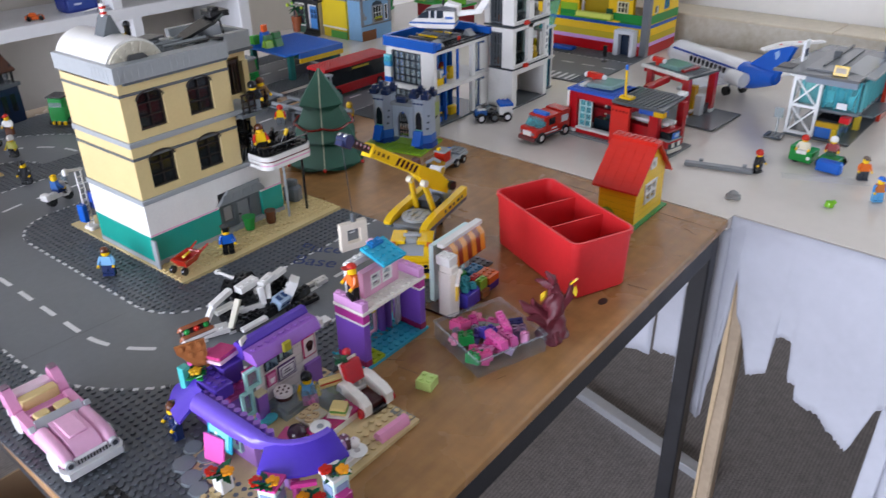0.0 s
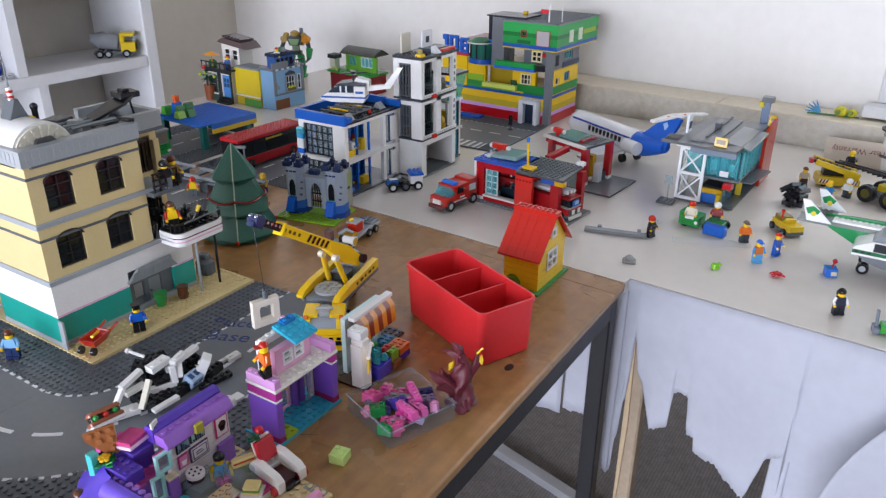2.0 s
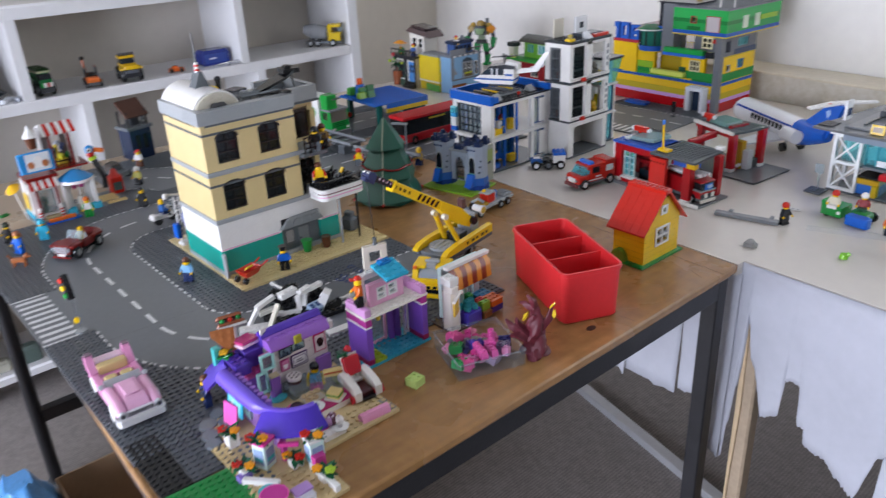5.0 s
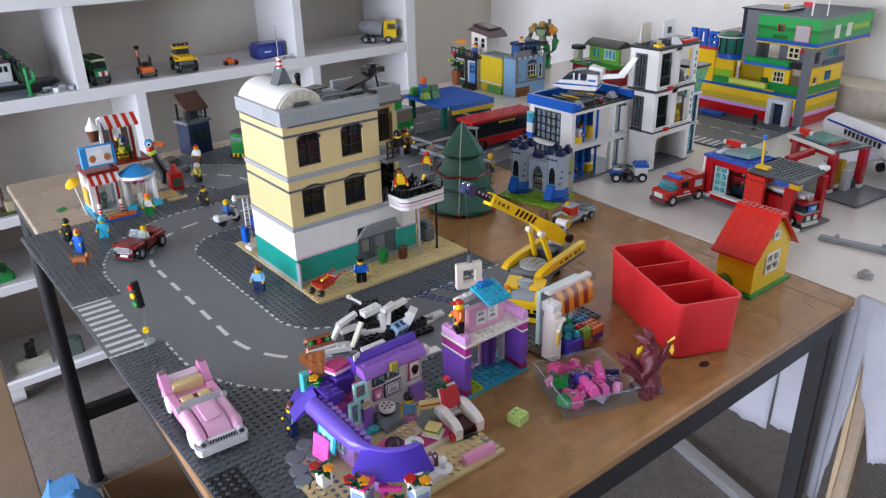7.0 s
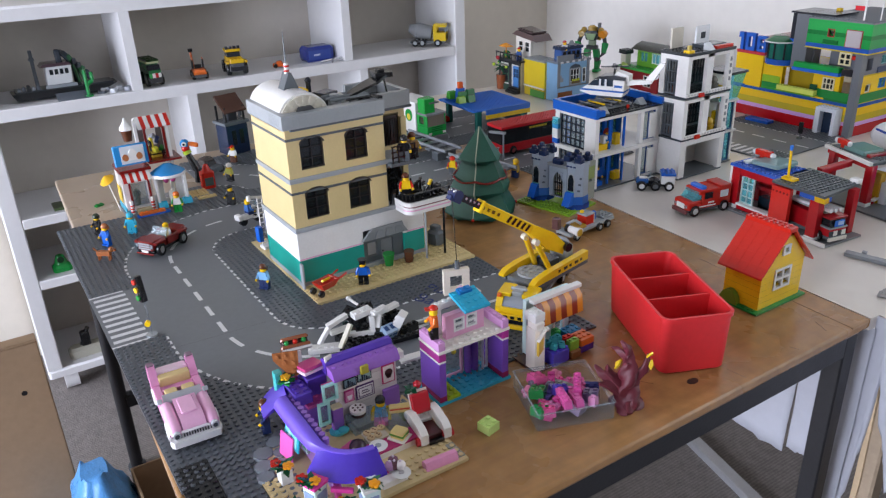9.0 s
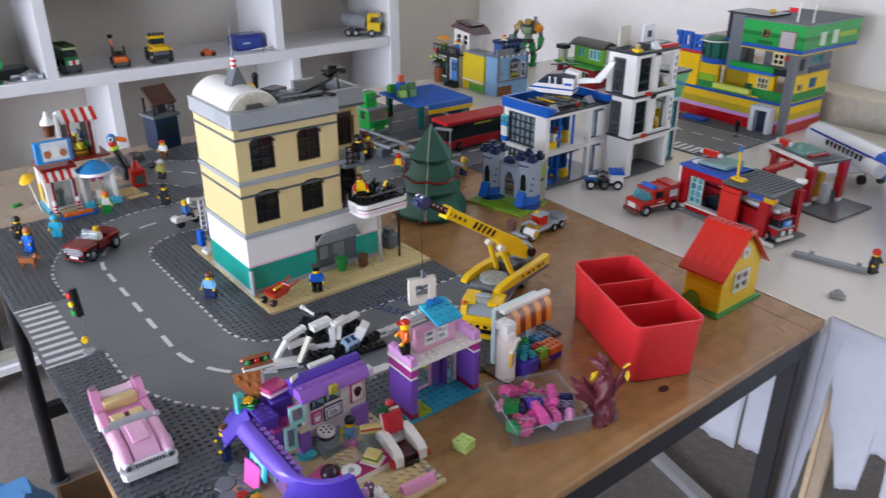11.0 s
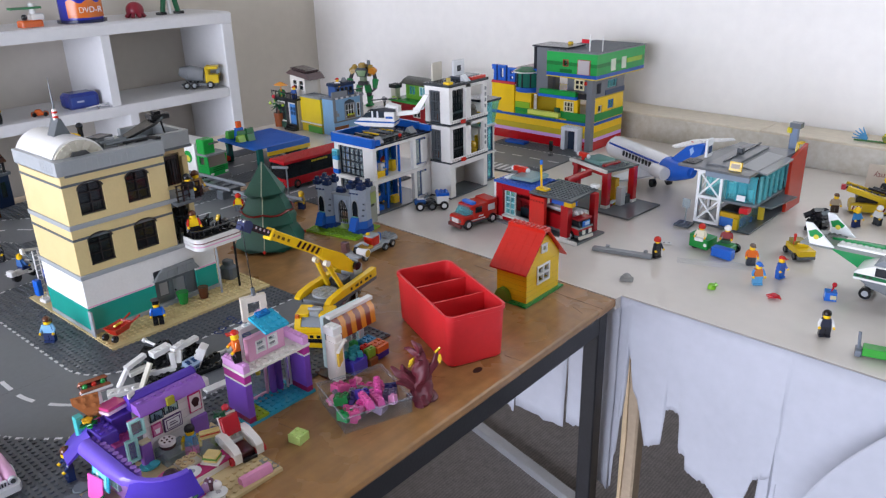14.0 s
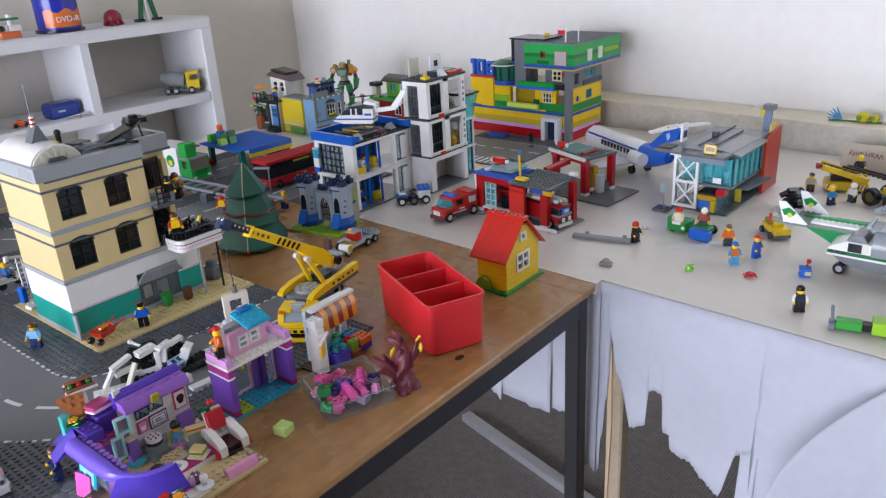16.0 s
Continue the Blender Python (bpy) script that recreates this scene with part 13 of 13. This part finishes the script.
def green_house():
    t = thing("green_house", at(-1.358, 1.702, 0.0006, -4), "green toy house with a dark roof and red base", "toy house")
    part("base_wall", G().wall_y(-0.075, 0.075, 0, 0.052, 0, 0.006, [(0.02, 0.05, 0.012, 0.042)]), pl("8a1f26"), t, "dark red lower wall")
    part("side_wall", G().box(-0.075, -0.069, 0.0065, 0.07, 0, 0.052), pl("8a1f26"), t)
    part("side_wall", G().box(0.069, 0.075, 0.0065, 0.07, 0, 0.052), pl("8a1f26"), t)
    glazed(t, "y", 0.002, 0.02, 0.05, 0.012, 0.042, 2, 1, "e0d8d0", glass_dark)
    part("grass_deck", G().box(-0.08, 0.08, -0.008, 0.075, 0.0522, 0.058).studs(-0.078, -0.006, 19, 4, 0.058), pl("3a9a42"), t, "green deck")
    part("upper_wall", G().wall_y(-0.04, 0.075, 0.0582, 0.104, 0.03, 0.036, [(-0.03, 0.0, 0.07, 0.098), (0.016, 0.06, 0.07, 0.098)]).box(-0.04, -0.034, 0.0365, 0.07, 0.0582, 0.104), pl("6aa83a"), t, "lime green upper wall")
    glazed(t, "y", 0.033, -0.03, 0.0, 0.07, 0.098, 2, 1, "7fb84a", glass_teal)
    glazed(t, "y", 0.033, 0.016, 0.06, 0.07, 0.098, 3, 1, "e4e8da", glass_teal)
    part("roof", G().prism([(0.012, 0.1042), (0.08, 0.1042), (0.07, 0.112), (0.05, 0.122), (0.03, 0.116)], -0.048, 0.08, "x"), pl("33372f"), t, "dark studded roof")
    block(t, "white_wall", -0.075, -0.055, 0.0, 0.02, 0.0582, 0.09, "dcdcc8")
    block(t, "small_roof", -0.08, -0.05, -0.004, 0.024, 0.0902, 0.10, "2d3230", True)
    part("flower_bed", G().ball((-0.06, -0.002, 0.062), 0.006, 0, 8, 5).ball((-0.045, -0.004, 0.062), 0.005, 0, 8, 5), pl("b5cc6a"), t)


green_house()

# ================= toys on the shelf unit =================
def shelf_vehicle(name, x, y, z, rz, body, cab, label, length=0.06, high=0.045, beacon=None, wide=1.0):
    t = thing(name, at(x, y, z, rz) @ Matrix.Diagonal((1.0, wide, 1.0, 1.0)), label, "toy vehicle", group="toys on the shelves")
    h = length / 2
    r = high * (0.24 if name != "orange_truck" else 0.2)
    block(t, "chassis", -h, h, -0.014, 0.014, r * 0.7, r * 1.3, "2a2c2e")
    for xx in (-h * 0.6, h * 0.62):
        for yy in (-0.0175, 0.0175):
            wheel(t, xx, yy, r, 0.009, "4a4d50" if name == "yellow_monster_truck" else LGREY)
    if name == "green_van":
        block(t, "body", -h, h, -0.0165, 0.0165, r * 1.35, high * 0.62, body, label="dark green van body", c=0.001)
        part("front", G().prism([(h * 0.55, high * 0.62), (h, high * 0.62), (h * 0.88, high * 0.80), (h * 0.55, high * 0.80)], -0.0160, 0.0160, "y"), glass_dark, t, "dark windscreen")
        block(t, "box_body", -h, h * 0.54, -0.0165, 0.0165, high * 0.625, high * 0.86, cab, c=0.001)
        block(t, "cream_band", -h * 0.98, h * 0.90, -0.0168, 0.0168, high * 0.86, high * 0.93, "b9c29a", label="pale roof band")
        block(t, "roof", -h, h * 0.86, -0.0165, 0.0165, high * 0.932, high, "24401f", True)
        for k, c in enumerate(("2f9a4c", "e4e2de", "b5242c", "e4e2de")):
            part("front_tile", G().soft(h + 0.0002, h + 0.0022, -0.0158 + k * 0.008, -0.0084 + k * 0.008, r * 1.4, high * 0.50, 0.0003), pl(c), t)
        block(t, "bumper", h + 0.0002, h + 0.004, -0.0165, 0.0165, r * 0.6, r * 1.35, "3a3c3e")
    elif name == "orange_truck":
        block(t, "deck", -h, h, -0.0170, 0.0170, r * 1.35, high * 0.42, body, True, "orange truck deck", c=0.001)
        block(t, "bonnet", h * 0.3, h * 1.02, -0.0150, 0.0150, high * 0.425, high * 0.56, cab, c=0.0015)
        for sy in (-0.014, 0.014):
            part("cage_post", G().cyl((h * 0.25, sy, high * 0.43), (h * 0.15, sy, high * 1.02), 0.0018, 6), pl("2a2c2e"), t)
            part("cage_rail", G().cyl((h * 0.15, sy, high * 1.02), (-h * 0.55, sy, high * 1.02), 0.0018, 6), pl("c8642a"), t)
            part("cage_post", G().cyl((-h * 0.55, sy, high * 0.43), (-h * 0.55, sy, high * 1.02), 0.0018, 6), pl("2a2c2e"), t)
        part("mast", G().cyl((-h * 0.8, -0.010, high * 0.42), (-h * 0.86, -0.012, high * 1.35), 0.0032, 8), pl("c8642a"), t, "orange upright mast")
        block(t, "mast_head", -h * 0.98, -h * 0.70, -0.018, -0.006, high * 1.35, high * 1.52, "26221f")
        block(t, "seat", -h * 0.4, 0.0, -0.009, 0.009, high * 0.43, high * 0.72, "33302e")
        block(t, "bumper", h * 1.02 + 0.0002, h * 1.02 + 0.004, -0.0165, 0.0165, r * 0.8, r * 1.5, "4a4c4e")
    else:
        block(t, "lower_body", -h, h, -0.0165, 0.0165, r * 1.35, high * 0.46, body, label="black lower body", c=0.001)
        block(t, "bonnet", h * 0.2, h * 0.96, -0.0150, 0.0150, high * 0.462, high * 0.60, cab, True, "yellow bonnet", c=0.001)
        block(t, "cab_side", -h * 0.7, h * 0.18, -0.0160, 0.0160, high * 0.462, high * 0.62, cab, c=0.001)
        part("windscreen", G().prism([(-h * 0.65, high * 0.622), (h * 0.18, high * 0.622), (h * 0.02, high * 0.80), (-h * 0.65, high * 0.80)], -0.0140, 0.0140, "y"), glass_dark, t, "dark cab glass")
        block(t, "cab_roof", -h * 0.7, h * 0.08, -0.0165, 0.0165, high * 0.802, high * 0.90, cab, c=0.001)
        for k in range(4):
            block(t, "roof_lamp", -h * 0.2, h * 0.02, -0.0155 + k * 0.0084, -0.0095 + k * 0.0084, high * 0.902, high * 1.0, "26262a")
        for sy in (-1, 1):
            block(t, "yellow_arch", h * 0.3, h * 0.98, min(sy * 0.0166, sy * 0.0225), max(sy * 0.0166, sy * 0.0225), high * 0.46, high * 0.53, cab)
        block(t, "grille", h + 0.0002, h + 0.003, -0.0130, 0.0130, r * 1.3, high * 0.45, "55585c")
        block(t, "bumper", h + 0.0032, h + 0.007, -0.0175, 0.0175, r * 0.8, r * 1.4, "2a2c30")
    return t


Z1 = 0.0725
shelf_vehicle("green_van", -2.03, 0.553, Z1, 5, "1f6a3a", "2a7a44", "dark green toy van with a white stripe", 0.08, 0.07)
shelf_vehicle("orange_truck", -2.03, 0.682, Z1, -10, "c8642a", "d8703a", "orange toy breakdown truck with a raised arm", 0.075, 0.05)
shelf_vehicle("yellow_monster_truck", -2.03, 0.785, Z1, -8, "2a2a2c", "d8ae1e", "yellow and black toy truck with roof lights", 0.1, 0.074, "26262a", 1.3)
g = G().soft(-0.022, 0.022, -0.012, 0.012, 0.003, 0.011, 0.002).soft(-0.012, 0.006, -0.009, 0.009, 0.011, 0.018, 0.003)
for x in (-0.014, 0.014):
    for y in (-0.013, 0.013):
        g.cyl((x, y - 0.002, 0.006), (x, y + 0.002, 0.006), 0.006, 10, 1)
solo("small_orange_car", g, [pl("d8642a"), pl(BLACK)], at(-2.02, 0.918, Z1, 70), "small orange toy racing car on the shelf", "toy car")


def blue_case():
    t = thing("blue_case", at(-2.05, 1.048, Z1, 0) @ Matrix.Scale(0.8, 4), "glossy dark blue rounded case on the shelf", "case")
    n = 10
    pts = [(-0.052 * math.cos(math.pi * i / n) if abs(math.cos(math.pi * i / n)) < 0.98 else -0.052 * math.copysign(1, math.cos(math.pi * i / n)), 0.040 + 0.012 * math.sin(math.pi * i / n)) for i in range(n + 1)]
    part("shell", G().prism([(-0.05, 0.0), (0.05, 0.0), (0.056, 0.012), (0.056, 0.044), (0.044, 0.055), (-0.044, 0.055), (-0.056, 0.044), (-0.056, 0.012)], -0.03, 0.03, "x"), pl("1c2f80", 0.18), t)
    part("front_panel", G().soft(0.0301, 0.033, -0.046, 0.046, 0.008, 0.042, 0.004), pl("2a4390", 0.18), t)
    part("caption_bar", G().box(0.0331, 0.0336, -0.026, 0.0, 0.022, 0.028), pl("b8c0d8"), t)


blue_case()
g = G().cyl((0, -0.04, 0.004), (0, 0.045, 0.010), 0.003, 8).cyl((0, 0.0, 0.006), (0.016, 0.024, 0.0035), 0.0028, 8).cyl((0, 0.0, 0.006), (0.02, -0.012, 0.0035), 0.0028, 8).ball((0.002, 0.0, 0.007), 0.005, 0, 8, 5)
solo("small_tripod", g, chrome, at(-1.993, 1.075, Z1, 0), "small silver tripod lying on the shelf", "tripod")


def mixer_truck():
    t = thing("mixer_truck", at(-2.03, 1.440, Z1, 48) @ Matrix.Scale(1.2, 4), "yellow toy concrete mixer truck with a grey drum", "toy lorry")
    block(t, "chassis", -0.05, 0.045, -0.016, 0.016, 0.008, 0.014, DGREY)
    for x in (-0.036, -0.016, 0.026):
        for y in (-0.018, 0.018):
            wheel(t, x, y, 0.0095, 0.008, LGREY)
    block(t, "cab", 0.014, 0.048, -0.018, 0.018, 0.0142, 0.036, "d8b81e", c=0.001)
    part("windscreen", G().box(0.044, 0.0485, -0.015, 0.015, 0.0365, 0.05), glass_clear, t)
    block(t, "cab_roof", 0.014, 0.048, -0.018, 0.018, 0.0502, 0.058, "d8b81e", c=0.002)
    for y in (-0.0175, 0.0155):
        block(t, "cab_pillar", 0.014, 0.024, y, y + 0.002, 0.0362, 0.05, "d8b81e")
    part("drum", G().cyl((0.008, 0, 0.034), (-0.03, 0, 0.040), 0.018, 14, 0, 0.021).cyl((-0.03, 0, 0.040), (-0.054, 0, 0.046), 0.021, 14, 0, 0.011), pl("8a8d90"), t, "grey mixing drum")
    block(t, "grille", 0.0482, 0.05, -0.012, 0.012, 0.018, 0.03, "4a3a1e")


mixer_truck()


def ship():
    t = thing("toy_ship", at(-2.05, 0.345, Z1, 90), "black and white toy ship with a dark mast", "toy ship")
    part("hull", G().prism([(-0.13, 0.022), (-0.12, 0.004), (0.08, 0.004), (0.12, 0.022)], -0.03, 0.03, "y"), pl("1e2124"), t, "black hull")
    part("deck", G().box(-0.12, 0.11, -0.028, 0.028, 0.0222, 0.026), pl("33383c"), t)
    part("bridge", G().prism([(-0.045, 0.0262), (0.014, 0.0262), (0.018, 0.078), (-0.040, 0.078)], -0.022, 0.022, "y"), pl("cfd2d2"), t, "white bridge")
    part("bridge_roof", G().prism([(-0.054, 0.0782), (0.020, 0.0782), (0.014, 0.086), (-0.046, 0.086)], -0.026, 0.026, "y"), pl("4a3a40"), t)
    for k in range(4):
        part("bridge_window", G().box(-0.034 + k * 0.012, -0.026 + k * 0.012, -0.0228, -0.0222, 0.058, 0.071), glass_dark, t)
    part("bridge_step", G().soft(-0.05, 0.024, -0.030, -0.0225, 0.0262, 0.034, 0.001), pl("8a9096"), t)
    part("mast", G().soft(-0.012, 0.002, -0.008, 0.008, 0.0862, 0.116, 0.003).cyl((0.0, 0, 0.112), (0.060, 0, 0.036), 0.006, 8), pl("3a4048"), t)
    for k in range(6):
        u = k / 6
        part("crane_fitting", G(pose(0.010 + 0.05 * u, -0.008, 0.104 - 0.062 * u, 0, 50 + 17 * k, 11 * k)).soft(-0.007, 0.007, -0.006, 0.006, -0.004, 0.006, 0.001), pl(("2a2e32", "2f5a3a", "3a4048")[k % 3]), t)
    part("funnel", G().cyl((0.030, 0.008, 0.0262), (0.030, 0.008, 0.070), 0.008, 12), pl("2a2e34"), t)
    part("crane_post", G().soft(-0.07, -0.062, -0.006, 0.006, 0.0262, 0.12, 0.001).soft(-0.073, -0.060, -0.008, 0.008, 0.095, 0.101, 0.001), pl("4a4e52"), t)
    part("ramp", G(pose(0.002, -0.05, 0.004, 14, 0, 0)).box(-0.036, 0.036, -0.026, 0.022, 0, 0.003), pl("6a7078"), t, "grey sloping plate")
    part("green_net", G().cyl((0.034, -0.006, 0.03), (0.022, -0.006, 0.092), 0.005, 8, 0, 0.003).cyl((0.046, -0.004, 0.03), (0.034, -0.004, 0.080), 0.004, 8), pl("2f5a3a"), t)
    for k in range(5):
        block(t, "deck_box", -0.115 + k * 0.011, -0.107 + k * 0.011, -0.024, -0.012, 0.0262, 0.032 + 0.003 * (k % 3), ("8a9096", "5a6068", "26292c")[k % 3], True)


ship()
g = G().cyl((0, 0, 0), (0, 0, 0.045), 0.004, 8).cyl((0, 0, 0.02), (0.0, 0.014, 0.026), 0.004, 8).cyl((0, 0.014, 0.026), (0, 0.014, 0.04), 0.004, 8).cyl((0, 0, 0.0), (0, 0, 0.003), 0.010, 10)
solo("toy_cactus", g, pl("1f8a45"), at(-1.99, 0.385, Z1) @ Matrix.Diagonal((1.3, 1.1, 1.5, 1.0)), "small green toy cactus", "toy plant")
rnd = random.Random(21)
for i in range(9):
    g = G().soft(-0.01, 0.01, -0.007, 0.007, 0, rnd.uniform(0.005, 0.012), 0.002)
    solo("grey_part", g, pl(rnd.choice(("8a8f96", "c9ccd0", "5a6068"))), at(-1.99 - rnd.uniform(0, 0.04), 0.42 + i * 0.009, Z1, rnd.uniform(0, 180)), "loose grey toy part on the shelf", "toy part", group="loose grey parts")
# toys on top of the unit
ZT = 0.3065
g = G().soft(-0.02, 0.02, -0.03, 0.026, 0, 0.018, 0.004, 0).soft(-0.014, 0.014, 0.0, 0.034, 0.018, 0.034, 0.003, 1).cyl((0, 0.01, 0.034), (0, 0.01, 0.06), 0.008, 10, 1).box(-0.012, 0.012, -0.05, 0.03, 0.046, 0.052, 2)
g.ball((0.014, -0.02, 0.026), 0.008, 3, 10, 6)
solo("orange_copter_toy", g, [pl("d8642a"), pl("dcdcd8"), pl("1f6a3a"), pl(BLACK)], at(-2.04, 0.955, ZT), "white and orange toy with a dark green blade", "toy vehicle")


def spindle():
    t = thing("disc_spindle", at(-2.06, 1.105, ZT), "round plastic disc tub with blue and orange label", "disc tub")
    part("base", G().cyl((0, 0, 0), (0, 0, 0.008), 0.066, 28), pl("1a2046"), t, "dark blue base")
    part("cover", G().cyl((0, 0, 0.0082), (0, 0, 0.125), 0.058, 28), pl("2a34a0", 0.15), t, "blue printed wrapper")
    g, n = G(), 12
    v = []
    for i in range(n + 1):
        a = radians(-62 + 124 * i / n)
        v += [(0.0584 * math.cos(a), 0.0584 * math.sin(a), 0.014), (0.0584 * math.cos(a), 0.0584 * math.sin(a), 0.058 + 0.006 * math.sin(i * 1.3))]
    part("orange_label", g.add(v, [(2 * i, 2 * i + 2, 2 * i + 3, 2 * i + 1) for i in range(n)]), pl("d8702a"), t, "orange label")
    text("DVD-R", 0.022, pose(0.0592, 0, 0.028, 90, 0, 90), pl("efe8e0"), "lettering", "", t, 0.0003)


spindle()
g = G().ball((0, 0, 0.020), 0.026, 0, 16, 8, 0.95, -20)
for k in range(8):
    a = 2 * math.pi * k / 8
    g.cyl((0.018 * math.cos(a), 0.018 * math.sin(a), 0.014), (0.027 * math.cos(a), 0.027 * math.sin(a), 0.0), 0.006, 8)
solo("octopus_toy", g, pl("8a1f2e", 0.3), at(-2.05, 1.262, ZT), "dark red rounded toy octopus", "toy creature")
g = G()
for s in (-1, 1):
    g.cyl((0, s * 0.026, 0.008), (0, s * 0.012, 0.075), 0.008, 10, 0).soft(-0.016, 0.012, s * 0.03 - 0.012, s * 0.03 + 0.012, 0, 0.008, 0.002, 1)
g.cyl((0, 0.0, 0.0), (0, -0.004, 0.07), 0.006, 8, 2).soft(-0.014, 0.014, -0.022, 0.022, 0.075, 0.12, 0.004, 0)
solo("green_robot_toy", g, [pl("1f5a3a"), pl(BLACK), pl("dcdcd8")], at(-2.05, 1.378, ZT), "dark green toy robot standing on the unit", "toy robot")
# lower shelves
g = G().soft(-0.022, 0.022, -0.024, 0.024, 0, 0.02, 0.008, 0).cyl((0, 0, 0.02), (0, 0, 0.042), 0.018, 12, 0, 0.010).cyl((0.008, 0.0, 0.03), (0.016, 0, 0.034), 0.009, 12, 1)
solo("green_pod", g, [pl("1f9040"), pl("183a22")], at(-2.02, 0.225, -0.3845), "green rounded toy pod on the shelf", "toy pod")
g = G().soft(-0.02, 0.02, -0.05, 0.05, 0, 0.03, 0.008, 1).soft(-0.012, 0.012, -0.012, 0.012, 0.0, 0.07, 0.003, 0).cyl((0, -0.012, 0.03), (0, 0.012, 0.08), 0.006, 8, 0)
solo("black_robot_part", g, [pl(BLACK), pl("b9b8a8")], at(-2.02, 0.235, FLOOR + 0.0855), "black toy machine with pale pods on the bottom shelf", "toy machine")
g = G().soft(-0.02, 0.02, -0.03, 0.03, 0, 0.05, 0.008)
solo("grey_machine", g, pl("5a6a64"), at(-2.02, 0.335, FLOOR + 0.0855), "grey toy machine on the bottom shelf", "toy machine")
g = G().soft(-0.03, 0.03, -0.03, 0.03, 0, 0.006, 0.001).cyl((0, 0, 0.006), (-0.02, 0.0, 0.06), 0.004, 8, 1).soft(-0.01, 0.02, 0.0, 0.03, 0.006, 0.03, 0.002, 2)
solo("tan_diorama", g, [pl("4a5a3a"), pl("5a2f1e"), pl("b9b08a")], at(-2.02, 0.27, -0.2095), "small toy scene on a green plate", "toy scene")

# ================= floor things by the table =================
def open_box(name, m, x, y, z, label):
    t = thing(name, m, label, "cardboard box")
    w = 0.004
    part("bottom", G().box(-x, x, -y, y, 0, w), cardboard, t)
    for a, b, c, d in ((-x, x, -y, -y + w), (-x, x, y - w, y), (-x, -x + w, -y + w, y - w), (x - w, x, -y + w, y - w)):
        part("box_side", G().box(a, b, c, d, w, z), cardboard, t)
    return t


open_box("cardboard_box", at(-0.985, 0.395, FLOOR, 0), 0.225, 0.19, 0.24, "large brown cardboard box under the table edge")
BX = at(-1.13, -0.02, FLOOR, -6)
tc = thing("tall_carton", at(-1.457, -0.097, FLOOR, 0), "tall plain brown cardboard carton folded flat", "cardboard box")
part("carton_body", G().soft(0.155, 0.19, -0.21, 0.21, 0, 0.535, 0.002), cardboard, tc)
part("top_flap", G().soft(0.160, 0.188, -0.2098, 0.2098, 0.5352, 0.539, 0.001), cardboard, tc)
part("round_hole", G().cyl((0.1895, 0.168, 0.44), (0.1906, 0.168, 0.44), 0.005, 12), pl(BLACK), tc, "dark round hole")
g, rr = G(), random.Random(2)
v, f, n, h = [], [], 40, 22
for j in range(h + 1):
    d = j / h
    r0 = 0.105 * (0.72 + 0.42 * math.sin(math.pi * min(1.0, d * 1.15))) * (1.0 if d < 0.82 else 1.0 - (d - 0.82) * 2.6)
    for i in range(n):
        b = 2 * math.pi * i / n
        c, e = math.cos(b), math.sin(b)
        fold = 0.20 * abs(noise.noise((c * 2.6, e * 2.6, d * 3.0))) + 0.14 * abs(noise.noise((c * 6, e * 6, d * 7))) + 0.05 * noise.noise((c * 15, e * 15, d * 16))
        q = r0 * (0.92 + fold)
        v.append((q * c, q * e, 0.215 * d * (1 + 0.10 * noise.noise((c * 2, e * 2, 5.0)))))
for j in range(h):
    f += [(j * n + i, j * n + (i + 1) % n, (j + 1) * n + (i + 1) % n, (j + 1) * n + i) for i in range(n)]
f += [tuple(range(n - 1, -1, -1)), tuple(range(h * n, h * n + n))]
solo("plastic_bag", G().add(v, f), bag_blue, at(-1.175, 0.142, FLOOR + 0.001) @ Matrix.Diagonal((0.74, 0.62, 1.36, 1.0)), "crumpled blue plastic bag on the carpet", "plastic bag")
g = G().box(-0.09, 0.09, -0.055, 0.055, 0, 0.09)
solo("white_carton", g, white_gloss, at(-1.16, -0.08, FLOOR, 4), "small white carton beside the tall carton", "carton")
